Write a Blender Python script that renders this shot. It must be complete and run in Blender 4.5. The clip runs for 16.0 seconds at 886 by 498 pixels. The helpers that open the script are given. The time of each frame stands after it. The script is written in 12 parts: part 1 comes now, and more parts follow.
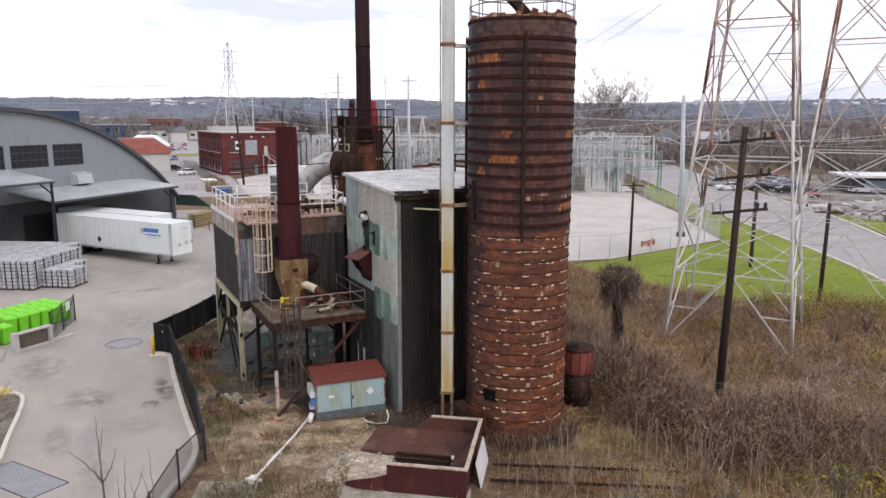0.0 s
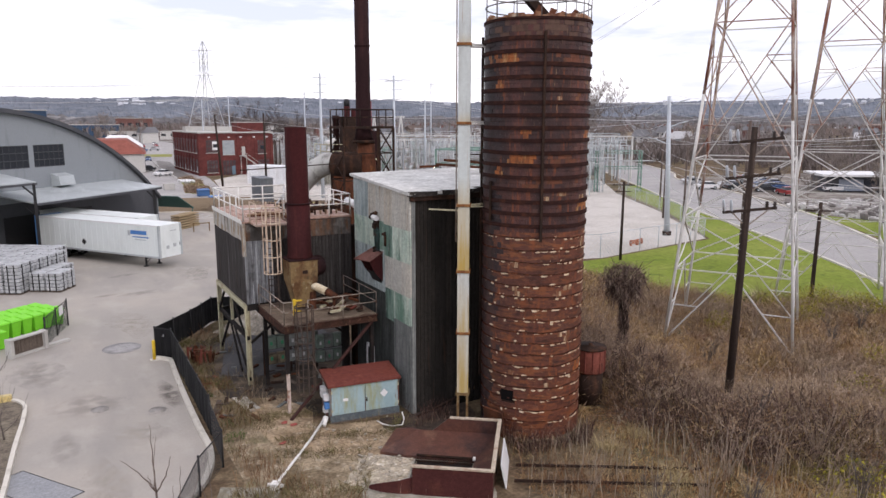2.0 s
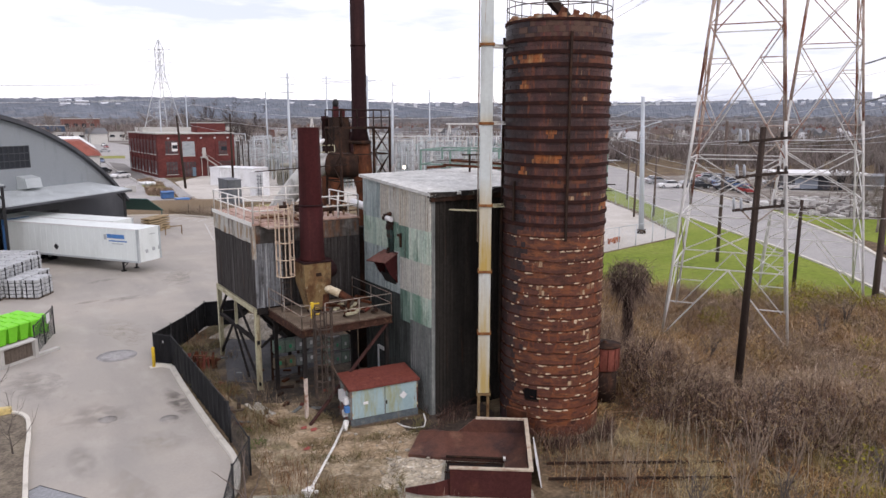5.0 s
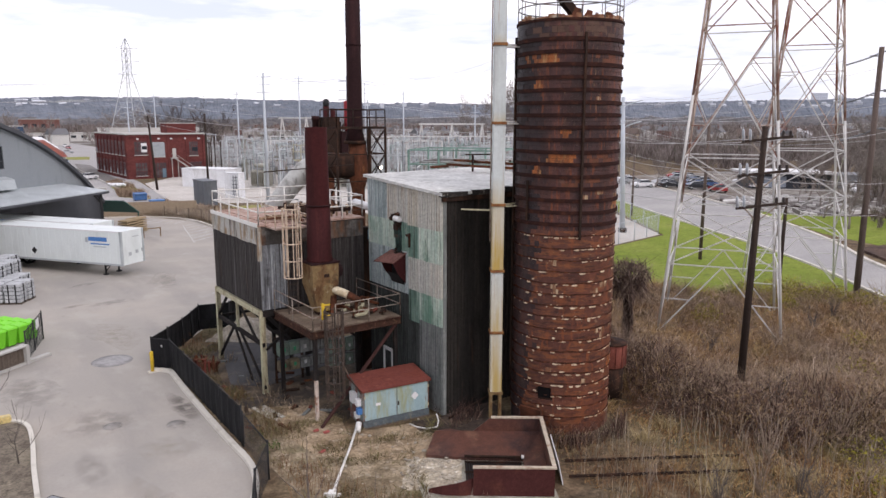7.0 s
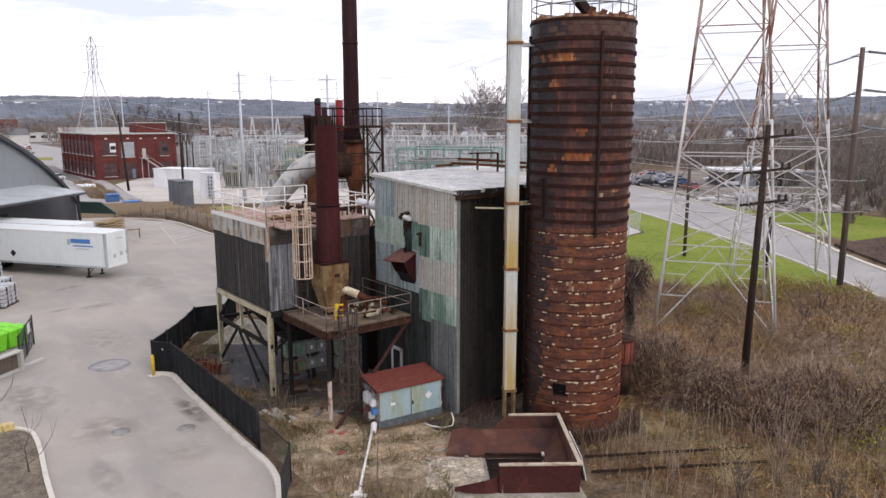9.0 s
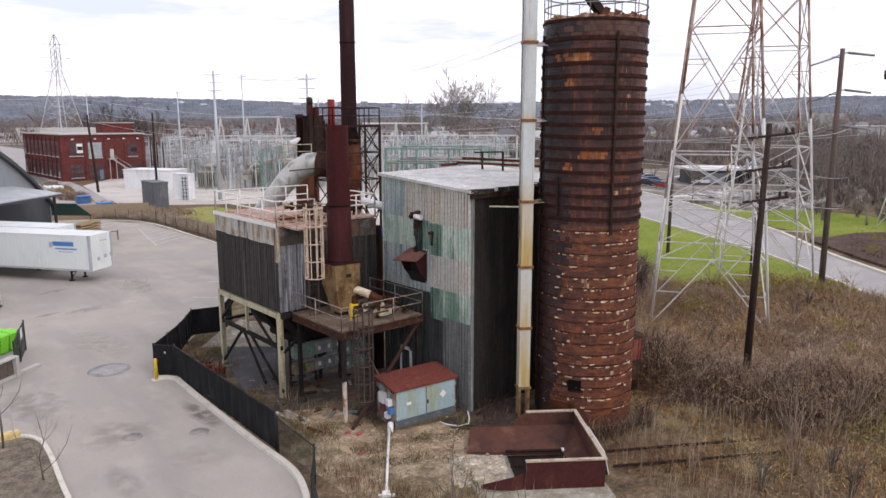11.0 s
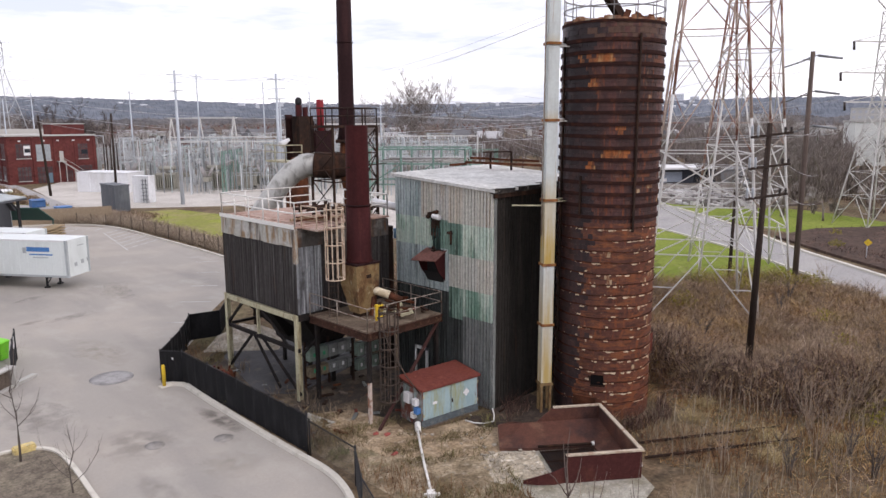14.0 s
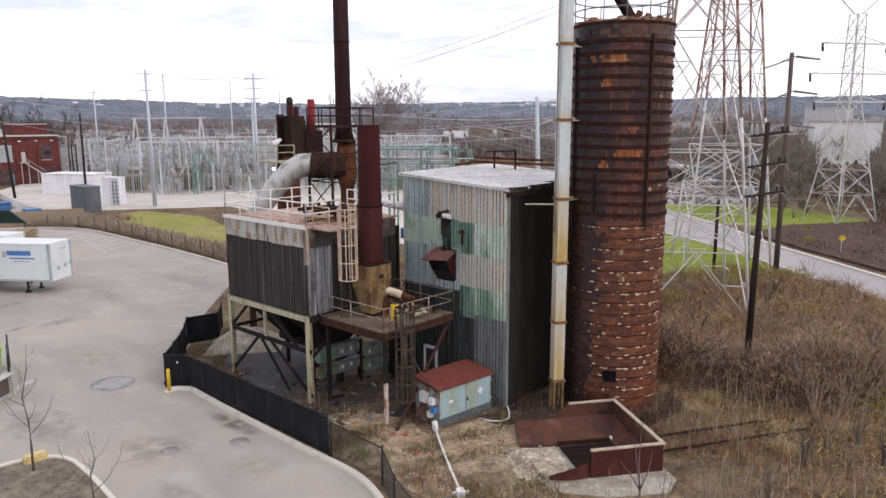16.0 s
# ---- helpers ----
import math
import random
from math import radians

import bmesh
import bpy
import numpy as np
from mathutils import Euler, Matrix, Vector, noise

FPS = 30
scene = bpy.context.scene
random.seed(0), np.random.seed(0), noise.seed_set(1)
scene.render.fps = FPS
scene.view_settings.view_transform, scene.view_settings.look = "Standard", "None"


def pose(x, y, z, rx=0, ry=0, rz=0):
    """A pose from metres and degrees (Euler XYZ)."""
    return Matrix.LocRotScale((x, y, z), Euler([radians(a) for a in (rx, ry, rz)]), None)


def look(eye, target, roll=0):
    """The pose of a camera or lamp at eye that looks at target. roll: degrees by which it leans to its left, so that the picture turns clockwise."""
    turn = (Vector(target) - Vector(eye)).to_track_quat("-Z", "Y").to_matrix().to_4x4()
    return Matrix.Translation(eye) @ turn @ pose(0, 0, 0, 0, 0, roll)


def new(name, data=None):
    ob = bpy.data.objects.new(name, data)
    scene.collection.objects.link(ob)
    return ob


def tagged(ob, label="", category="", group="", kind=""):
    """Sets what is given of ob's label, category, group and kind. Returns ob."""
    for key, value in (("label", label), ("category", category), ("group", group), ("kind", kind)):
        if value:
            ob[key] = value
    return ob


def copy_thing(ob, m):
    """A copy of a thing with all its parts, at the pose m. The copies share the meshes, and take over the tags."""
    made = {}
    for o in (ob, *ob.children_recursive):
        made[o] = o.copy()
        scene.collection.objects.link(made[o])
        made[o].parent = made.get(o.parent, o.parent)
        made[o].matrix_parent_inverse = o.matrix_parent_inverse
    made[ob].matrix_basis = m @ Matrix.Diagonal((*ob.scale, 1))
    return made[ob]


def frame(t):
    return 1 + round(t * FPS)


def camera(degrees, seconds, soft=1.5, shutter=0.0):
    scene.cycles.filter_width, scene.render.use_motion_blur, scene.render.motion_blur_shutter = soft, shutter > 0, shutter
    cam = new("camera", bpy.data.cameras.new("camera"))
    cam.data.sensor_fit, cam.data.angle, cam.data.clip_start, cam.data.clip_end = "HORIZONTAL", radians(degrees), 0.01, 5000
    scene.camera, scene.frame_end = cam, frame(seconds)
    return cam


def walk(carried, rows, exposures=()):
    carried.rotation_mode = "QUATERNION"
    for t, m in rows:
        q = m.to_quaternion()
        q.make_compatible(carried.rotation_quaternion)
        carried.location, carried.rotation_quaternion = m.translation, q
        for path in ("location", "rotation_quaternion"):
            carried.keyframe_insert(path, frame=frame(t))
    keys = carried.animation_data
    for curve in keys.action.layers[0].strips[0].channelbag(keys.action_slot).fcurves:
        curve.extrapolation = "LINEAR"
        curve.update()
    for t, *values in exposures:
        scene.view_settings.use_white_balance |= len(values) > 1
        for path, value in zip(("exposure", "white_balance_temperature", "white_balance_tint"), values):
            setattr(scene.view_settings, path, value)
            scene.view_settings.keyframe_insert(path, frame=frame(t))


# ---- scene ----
cam = camera(63.9, 16.0)
PATH = [
    (0, (-0.474, -1.475, 13.014), (0.4164, 0.2797, 12.6567), 0.07),
    (0.5, (-0.851, -1.239, 13.017), (0.0557, 0.5070, 12.6595), 0.07),
    (1, (-1.234, -1.003, 13.019), (-0.3104, 0.7351, 12.6616), 0.06),
    (1.5, (-1.620, -0.763, 13.020), (-0.6799, 0.9659, 12.6626), 0.06),
    (2, (-2.010, -0.519, 13.020), (-1.0523, 1.1998, 12.6628), 0.06),
    (2.5, (-2.404, -0.273, 13.020), (-1.4282, 1.4359, 12.6631), 0.06),
    (3, (-2.801, -0.025, 13.020), (-1.8073, 1.6737, 12.6637), 0.06),
    (3.5, (-3.199, 0.226, 13.020), (-2.1881, 1.9140, 12.6638), 0.05),
    (4, (-3.598, 0.480, 13.018), (-2.5687, 2.1574, 12.6624), 0.05),
    (4.5, (-3.997, 0.737, 13.015), (-2.9483, 2.4029, 12.6590), 0.05),
    (5, (-4.396, 0.991, 13.009), (-3.3277, 2.6442, 12.6532), 0.04),
    (5.5, (-4.793, 1.242, 13.001), (-3.7046, 2.8821, 12.6463), 0.04),
    (6, (-5.184, 1.511, 12.995), (-4.0758, 3.1377, 12.6398), 0.03),
    (6.5, (-5.570, 1.795, 12.988), (-4.4436, 3.4089, 12.6326), 0.02),
    (7, (-5.955, 2.087, 12.979), (-4.8102, 3.6885, 12.6241), 0.02),
    (7.5, (-6.341, 2.386, 12.969), (-5.1778, 3.9737, 12.6140), 0.01),
    (8, (-6.731, 2.688, 12.958), (-5.5496, 4.2625, 12.6024), 0.00),
    (8.5, (-7.127, 2.994, 12.946), (-5.9275, 4.5538, 12.5904), -0.01),
    (9, (-7.529, 3.302, 12.935), (-6.3107, 4.8482, 12.5788), -0.02),
    (9.5, (-7.934, 3.615, 12.925), (-6.6976, 5.1462, 12.5685), -0.02),
    (10, (-8.342, 3.931, 12.917), (-7.0874, 5.4471, 12.5608), -0.03),
    (10.5, (-8.750, 4.249, 12.912), (-7.4775, 5.7499, 12.5556), -0.04),
    (11, (-9.158, 4.574, 12.905), (-7.8667, 6.0591, 12.5484), -0.06),
    (11.5, (-9.566, 4.905, 12.896), (-8.2575, 6.3747, 12.5400), -0.07),
    (12, (-9.977, 5.242, 12.888), (-8.6501, 6.6952, 12.5321), -0.08),
    (12.5, (-10.388, 5.584, 12.881), (-9.0437, 7.0208, 12.5257), -0.09),
    (13, (-10.799, 5.932, 12.877), (-9.4366, 7.3521, 12.5221), -0.10),
    (13.5, (-11.207, 6.286, 12.876), (-9.8277, 7.6897, 12.5211), -0.12),
    (14, (-11.613, 6.648, 12.876), (-10.2160, 8.0346, 12.5214), -0.13),
    (14.5, (-12.014, 7.018, 12.876), (-10.5996, 8.3870, 12.5205), -0.15),
    (15, (-12.407, 7.395, 12.873), (-10.9759, 8.7461, 12.5183), -0.16),
    (15.5, (-12.791, 7.779, 12.871), (-11.3423, 9.1109, 12.5161), -0.18),
    (16, (-13.162, 8.169, 12.870), (-11.6956, 9.4817, 12.5147), -0.19),
]
walk(cam, [(t, look(eye, target, roll)) for t, eye, target, roll in PATH], [(0, 0.28, 6560, 20), (16, 0.28, 6560, 20)])

# ---------------------------------------------------------------- sky, sun
SUN_AZ, SUN_EL = 172.0, 40.0          # compass-like azimuth from +y clockwise, elevation
world = bpy.data.worlds.new("sky")
scene.world = world
world.use_nodes = True
wn, wl = world.node_tree.nodes, world.node_tree.links
wn.clear()
w_out = wn.new("ShaderNodeOutputWorld")
w_bg = wn.new("ShaderNodeBackground")
w_bg.inputs["Strength"].default_value = 0.15
w_sky = wn.new("ShaderNodeTexSky")
w_sky.sky_type = "NISHITA"
w_sky.sun_disc = False
w_sky.sun_elevation = radians(SUN_EL)
w_sky.sun_rotation = radians(SUN_AZ)
w_tc = wn.new("ShaderNodeTexCoord")
w_map = wn.new("ShaderNodeMapping")
w_map.inputs["Scale"].default_value = (1.6, 1.6, 9.0)
w_n = wn.new("ShaderNodeTexNoise")
w_n.inputs["Scale"].default_value = 2.2
w_n.inputs["Detail"].default_value = 7.0
w_n.inputs["Roughness"].default_value = 0.55
w_r = wn.new("ShaderNodeValToRGB")
w_r.color_ramp.elements[0].position = 0.38
w_r.color_ramp.elements[0].color = (4.5, 4.95, 5.75, 1)
w_r.color_ramp.elements[1].position = 0.56
w_r.color_ramp.elements[1].color = (7.6, 7.7, 7.9, 1)
w_mix = wn.new("ShaderNodeMixRGB")
w_mix.inputs[0].default_value = 0.88      # how much of the sky is cloud
wl.new(w_tc.outputs["Generated"], w_map.inputs["Vector"])
wl.new(w_map.outputs["Vector"], w_n.inputs["Vector"])
wl.new(w_n.outputs["Fac"], w_r.inputs["Fac"])
wl.new(w_sky.outputs["Color"], w_mix.inputs[1])
wl.new(w_r.outputs["Color"], w_mix.inputs[2])
wl.new(w_mix.outputs["Color"], w_bg.inputs["Color"])
wl.new(w_bg.outputs["Background"], w_out.inputs["Surface"])
sun = new("sun", bpy.data.lights.new("sun", "SUN"))
sun.data.energy, sun.data.angle, sun.data.color = 0.9, radians(18), (1.0, 0.96, 0.9)
_az, _el = radians(SUN_AZ), radians(SUN_EL)
_to = Vector((math.sin(_az) * math.cos(_el), math.cos(_az) * math.cos(_el), math.sin(_el)))
sun.matrix_world = look(_to * 100, (0, 0, 0))


# ---------------------------------------------------------------- materials
def mat(name, base, rough=0.85, metal=0.0, layers=(), bump=0.25, bscale=30.0, fine=0.18, piece="", ramp=()):
    """A surface: base colour, patches (colour, scale xyz, from, to, strength), fine grain and relief.
    piece: "object" or "island" varies the pieces along ramp, rows of (position, colour)."""
    m = bpy.data.materials.new(name)
    m.use_nodes = True
    n, l = m.node_tree.nodes, m.node_tree.links
    b = n["Principled BSDF"]
    geo = n.new("ShaderNodeNewGeometry")
    rgb = n.new("ShaderNodeRGB")
    rgb.outputs[0].default_value = (*base, 1)
    col = rgb.outputs[0]
    if piece:
        src = n.new("ShaderNodeObjectInfo").outputs["Random"] if piece == "object" else geo.outputs["Random Per Island"]
        cr = n.new("ShaderNodeValToRGB")
        cr.color_ramp.interpolation = "LINEAR"
        while len(cr.color_ramp.elements) < len(ramp):
            cr.color_ramp.elements.new(0.5)
        for e, (p, c) in zip(cr.color_ramp.elements, ramp):
            e.position, e.color = p, (*c, 1)
        l.new(src, cr.inputs["Fac"])
        col = cr.outputs["Color"]
    for k, (c, sc, lo, hi, amount) in enumerate(layers):
        mp = n.new("ShaderNodeMapping")
        mp.inputs["Scale"].default_value = sc
        mp.inputs["Location"].default_value = (3.7 * k + 1.3, 5.1 * k, 2.9 * k)
        tx = n.new("ShaderNodeTexNoise")
        tx.inputs["Scale"].default_value = 1.0
        tx.inputs["Detail"].default_value = 6.0
        tx.inputs["Roughness"].default_value = 0.6
        rg = n.new("ShaderNodeMapRange")
        rg.inputs["From Min"].default_value, rg.inputs["From Max"].default_value = lo, hi
        rg.inputs["To Max"].default_value = amount
        mx = n.new("ShaderNodeMixRGB")
        mx.inputs[2].default_value = (*c, 1)
        l.new(geo.outputs["Position"], mp.inputs["Vector"])
        l.new(mp.outputs["Vector"], tx.inputs["Vector"])
        l.new(tx.outputs["Fac"], rg.inputs["Value"])
        l.new(rg.outputs["Result"], mx.inputs[0])
        l.new(col, mx.inputs[1])
        col = mx.outputs["Color"]
    gr = n.new("ShaderNodeTexNoise")
    gr.inputs["Scale"].default_value = bscale
    gr.inputs["Detail"].default_value = 5.0
    l.new(geo.outputs["Position"], gr.inputs["Vector"])
    if fine:
        rg = n.new("ShaderNodeMapRange")
        rg.inputs["From Min"].default_value, rg.inputs["From Max"].default_value = 0.3, 0.7
        rg.inputs["To Min"].default_value, rg.inputs["To Max"].default_value = 1 - fine, 1 + fine
        mu = n.new("ShaderNodeMixRGB")
        mu.blend_type = "MULTIPLY"
        mu.inputs[0].default_value = 1.0
        l.new(gr.outputs["Fac"], rg.inputs["Value"])
        l.new(rg.outputs["Result"], mu.inputs[2])
        l.new(col, mu.inputs[1])
        col = mu.outputs["Color"]
        mid = n.new("ShaderNodeTexNoise")
        mid.inputs["Scale"].default_value = bscale * 0.22
        mid.inputs["Detail"].default_value = 4.0
        mid.inputs["Roughness"].default_value = 0.7
        l.new(geo.outputs["Position"], mid.inputs["Vector"])
        rm = n.new("ShaderNodeMapRange")
        rm.inputs["From Min"].default_value, rm.inputs["From Max"].default_value = 0.35, 0.65
        rm.inputs["To Min"].default_value, rm.inputs["To Max"].default_value = 1 - fine * 0.9, 1 + fine * 0.9
        mm = n.new("ShaderNodeMixRGB")
        mm.blend_type = "MULTIPLY"
        mm.inputs[0].default_value = 1.0
        l.new(mid.outputs["Fac"], rm.inputs["Value"])
        l.new(rm.outputs["Result"], mm.inputs[2])
        l.new(col, mm.inputs[1])
        col = mm.outputs["Color"]
    l.new(col, b.inputs["Base Color"])
    b.inputs["Roughness"].default_value, b.inputs["Metallic"].default_value = rough, metal
    b.inputs["Specular IOR Level"].default_value = 0.12 if rough >= 0.7 else 0.3
    if bump:
        bp = n.new("ShaderNodeBump")
        bp.inputs["Strength"].default_value, bp.inputs["Distance"].default_value = bump, 0.02
        l.new(gr.outputs["Fac"], bp.inputs["Height"])
        l.new(bp.outputs["Normal"], b.inputs["Normal"])
    return m


def glow(name, colour, strength):
    m = bpy.data.materials.new(name)
    m.use_nodes = True
    b = m.node_tree.nodes["Principled BSDF"]
    b.inputs["Base Color"].default_value = (*colour, 1)
    b.inputs["Emission Color"].default_value = (*colour, 1)
    b.inputs["Emission Strength"].default_value = strength
    return m


RUST, DRUST = (0.16, 0.06, 0.028), (0.05, 0.022, 0.014)
M_EARTH = mat("earth", (0.118, 0.080, 0.050), 0.95, layers=[((0.21, 0.165, 0.10), (0.25, 0.25, 0.25), 0.42, 0.62, 0.8), ((0.06, 0.05, 0.036), (0.7, 0.7, 0.7), 0.5, 0.7, 0.7), ((0.10, 0.11, 0.05), (0.09, 0.09, 0.09), 0.55, 0.7, 0.5)], bump=0.8, bscale=6, fine=0.35)
M_PATH = mat("bare tan dirt", (0.345, 0.262, 0.172), 0.95, layers=[((0.20, 0.14, 0.085), (0.8, 0.8, 0.8), 0.46, 0.62, 0.8), ((0.46, 0.385, 0.29), (2.2, 2.2, 2.2), 0.55, 0.68, 0.8), ((0.13, 0.09, 0.055), (3.5, 3.5, 3.5), 0.61, 0.70, 0.7)], bump=0.9, bscale=9, fine=0.3)
M_DIRT = mat("dirt", (0.30, 0.238, 0.16), 0.95, layers=[((0.145, 0.108, 0.066), (0.8, 0.8, 0.8), 0.42, 0.60, 0.85), ((0.42, 0.36, 0.27), (2.2, 2.2, 2.2), 0.55, 0.68, 0.8), ((0.085, 0.063, 0.04), (3.5, 3.5, 3.5), 0.60, 0.70, 0.7), ((0.15, 0.14, 0.07), (0.6, 0.6, 0.6), 0.58, 0.68, 0.7)], bump=0.9, bscale=9, fine=0.3)
M_ASPH = mat("asphalt lot", (0.345, 0.322, 0.288), 0.9, layers=[((0.395, 0.36, 0.315), (0.16, 0.16, 0.16), 0.45, 0.6, 0.9), ((0.285, 0.268, 0.245), (0.28, 0.07, 0.5), 0.50, 0.68, 0.75), ((0.41, 0.385, 0.345), (0.5, 0.3, 0.7), 0.55, 0.68, 0.6), ((0.19, 0.178, 0.162), (0.6, 0.35, 0.9), 0.66, 0.78, 0.6), ((0.23, 0.215, 0.195), (2.5, 1.5, 4), 0.68, 0.76, 0.5)], bump=0.15, bscale=35, fine=0.035)
M_ASPHNEW = mat("asphalt patch", (0.265, 0.275, 0.285), 0.9, layers=[((0.30, 0.305, 0.31), (0.8, 0.8, 0.8), 0.45, 0.65, 0.7)], bump=0.2, bscale=40)
M_ROAD = mat("road asphalt", (0.325, 0.315, 0.305), 0.9, layers=[((0.39, 0.375, 0.355), (0.05, 0.2, 0.2), 0.45, 0.62, 0.8), ((0.17, 0.17, 0.17), (0.4, 0.4, 0.4), 0.6, 0.72, 0.5)], bump=0.15)
M_YARD = mat("gravel yard", (0.52, 0.49, 0.445), 0.95, layers=[((0.42, 0.39, 0.345), (0.12, 0.12, 0.12), 0.45, 0.62, 0.8), ((0.58, 0.56, 0.52), (0.4, 0.4, 0.4), 0.55, 0.7, 0.6)], bump=0.4, bscale=12)
M_LAWN = mat("lawn", (0.165, 0.215, 0.030), 0.95, layers=[((0.22, 0.255, 0.05), (0.12, 0.12, 0.12), 0.42, 0.62, 0.85), ((0.085, 0.125, 0.022), (0.6, 0.6, 0.6), 0.55, 0.7, 0.6), ((0.24, 0.21, 0.10), (0.3, 0.3, 0.3), 0.62, 0.72, 0.6)], bump=0.6, bscale=10, fine=0.25)
M_KERB = mat("kerb concrete", (0.60, 0.57, 0.50), 0.9, layers=[((0.40, 0.37, 0.31), (1.2, 1.2, 1.2), 0.54, 0.68, 0.7)], bump=0.3, fine=0.05)
M_KERBY = mat("ochre kerb", (0.58, 0.46, 0.20), 0.85, layers=[((0.42, 0.4, 0.33), (1.5, 1.5, 1.5), 0.5, 0.62, 0.7)])
M_MULCH = mat("mulch bed", (0.155, 0.13, 0.10), 0.95, layers=[((0.22, 0.19, 0.14), (0.5, 0.5, 0.5), 0.45, 0.62, 0.8)], bump=0.7, bscale=12, fine=0.3)

M_WALLGREY = mat("grey corrugated sheet", (0.52, 0.52, 0.465), 0.62, 0.1, layers=[((0.44, 0.445, 0.405), (7.0, 7.0, 0.2), 0.46, 0.62, 0.75), ((0.36, 0.36, 0.32), (1.2, 1.2, 0.3), 0.55, 0.70, 0.6), ((0.26, 0.155, 0.07), (2.4, 2.4, 0.16), 0.57, 0.68, 0.85), ((0.58, 0.575, 0.52), (11, 11, 0.4), 0.54, 0.66, 0.7), ((0.10, 0.10, 0.085), (5.0, 5.0, 0.12), 0.63, 0.72, 0.7)], bump=0.1, piece="object", ramp=[(0.0, (0.47, 0.465, 0.42)), (0.4, (0.51, 0.49, 0.43)), (0.75, (0.53, 0.50, 0.43)), (1.0, (0.50, 0.45, 0.36))])
M_WALLBLUE = mat("blue grey corrugated sheet", (0.42, 0.48, 0.475), 0.62, 0.1, layers=[((0.20, 0.26, 0.255), (6.0, 6.0, 0.2), 0.45, 0.62, 0.8), ((0.46, 0.52, 0.51), (10.0, 10.0, 0.4), 0.54, 0.66, 0.7), ((0.08, 0.085, 0.075), (1.4, 1.4, 0.25), 0.56, 0.70, 0.7)], bump=0.1)
M_WALLGREEN = mat("green corrugated sheet", (0.34, 0.47, 0.385), 0.6, 0.1, layers=[((0.56, 0.62, 0.53), (5.0, 5.0, 0.5), 0.46, 0.62, 0.9), ((0.10, 0.22, 0.155), (1.0, 1.0, 0.35), 0.52, 0.66, 0.8), ((0.04, 0.09, 0.065), (6.0, 6.0, 0.3), 0.60, 0.70, 0.75), ((0.22, 0.15, 0.09), (4, 4, 0.3), 0.66, 0.76, 0.6)], bump=0.1, piece="object", ramp=[(0.0, (0.29, 0.385, 0.325)), (0.5, (0.40, 0.50, 0.425)), (1.0, (0.50, 0.595, 0.51))])
M_WALLVERD = mat("deep green streaked sheet", (0.14, 0.23, 0.185), 0.62, 0.1, layers=[((0.22, 0.32, 0.26), (4.0, 4.0, 0.4), 0.46, 0.60, 0.85), ((0.03, 0.06, 0.045), (3.0, 3.0, 0.2), 0.52, 0.66, 0.85), ((0.50, 0.56, 0.48), (9.0, 9.0, 0.9), 0.63, 0.70, 0.8)], bump=0.1)
M_WALLLOW = mat("dull grey corrugated sheet", (0.205, 0.218, 0.207), 0.65, 0.1, layers=[((0.12, 0.13, 0.125), (9.0, 9.0, 0.2), 0.46, 0.62, 0.8), ((0.085, 0.095, 0.09), (1.3, 1.3, 0.4), 0.5, 0.66, 0.7), ((0.34, 0.355, 0.33), (12, 12, 0.5), 0.56, 0.68, 0.7)], bump=0.1)
# nearly black: the platform's shade is in this colour, along with soot
M_WALLSHADE = mat("sooty grey green sheet with painted shade", (0.060, 0.066, 0.062), 0.75, 0.0, layers=[((0.032, 0.034, 0.033), (2.0, 2.0, 0.3), 0.45, 0.62, 0.85), ((0.12, 0.14, 0.125), (8, 8, 0.3), 0.56, 0.68, 0.7)], bump=0.1)
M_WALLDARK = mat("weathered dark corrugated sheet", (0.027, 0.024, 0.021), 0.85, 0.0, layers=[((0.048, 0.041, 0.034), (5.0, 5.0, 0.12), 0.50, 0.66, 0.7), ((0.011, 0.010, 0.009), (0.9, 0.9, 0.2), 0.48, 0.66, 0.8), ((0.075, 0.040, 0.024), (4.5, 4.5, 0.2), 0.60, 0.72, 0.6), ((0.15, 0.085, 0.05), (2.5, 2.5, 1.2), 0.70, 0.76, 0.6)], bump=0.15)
M_ROOF = mat("white membrane roof", (0.56, 0.56, 0.53), 0.85, layers=[((0.43, 0.43, 0.40), (0.5, 1.6, 1.0), 0.55, 0.64, 0.6), ((0.47, 0.475, 0.45), (0.35, 0.6, 0.8), 0.47, 0.62, 0.7), ((0.62, 0.62, 0.60), (0.25, 0.25, 0.5), 0.5, 0.66, 0.5), ((0.27, 0.25, 0.21), (1.1, 1.1, 1.6), 0.62, 0.72, 0.7), ((0.18, 0.15, 0.12), (4, 4, 4), 0.68, 0.74, 0.7)], bump=0.3, bscale=6)
M_BAGSHEET = mat("stained steel sheet", (0.062, 0.056, 0.053), 0.72, 0.1, layers=[((0.030, 0.026, 0.025), (5.0, 5.0, 0.15), 0.44, 0.62, 0.85), ((0.19, 0.185, 0.18), (9.0, 9.0, 0.2), 0.58, 0.70, 0.75), ((0.095, 0.05, 0.03), (2.4, 2.4, 0.3), 0.60, 0.72, 0.6)], bump=0.1)
M_BAGGREY = mat("pale galvanised sheet", (0.30, 0.315, 0.33), 0.5, 0.35, layers=[((0.085, 0.085, 0.09), (5.5, 5.5, 0.2), 0.44, 0.58, 0.9), ((0.58, 0.60, 0.62), (9, 9, 0.25), 0.54, 0.64, 0.8), ((0.05, 0.045, 0.045), (1.5, 1.5, 0.9), 0.56, 0.68, 0.75)], bump=0.1)
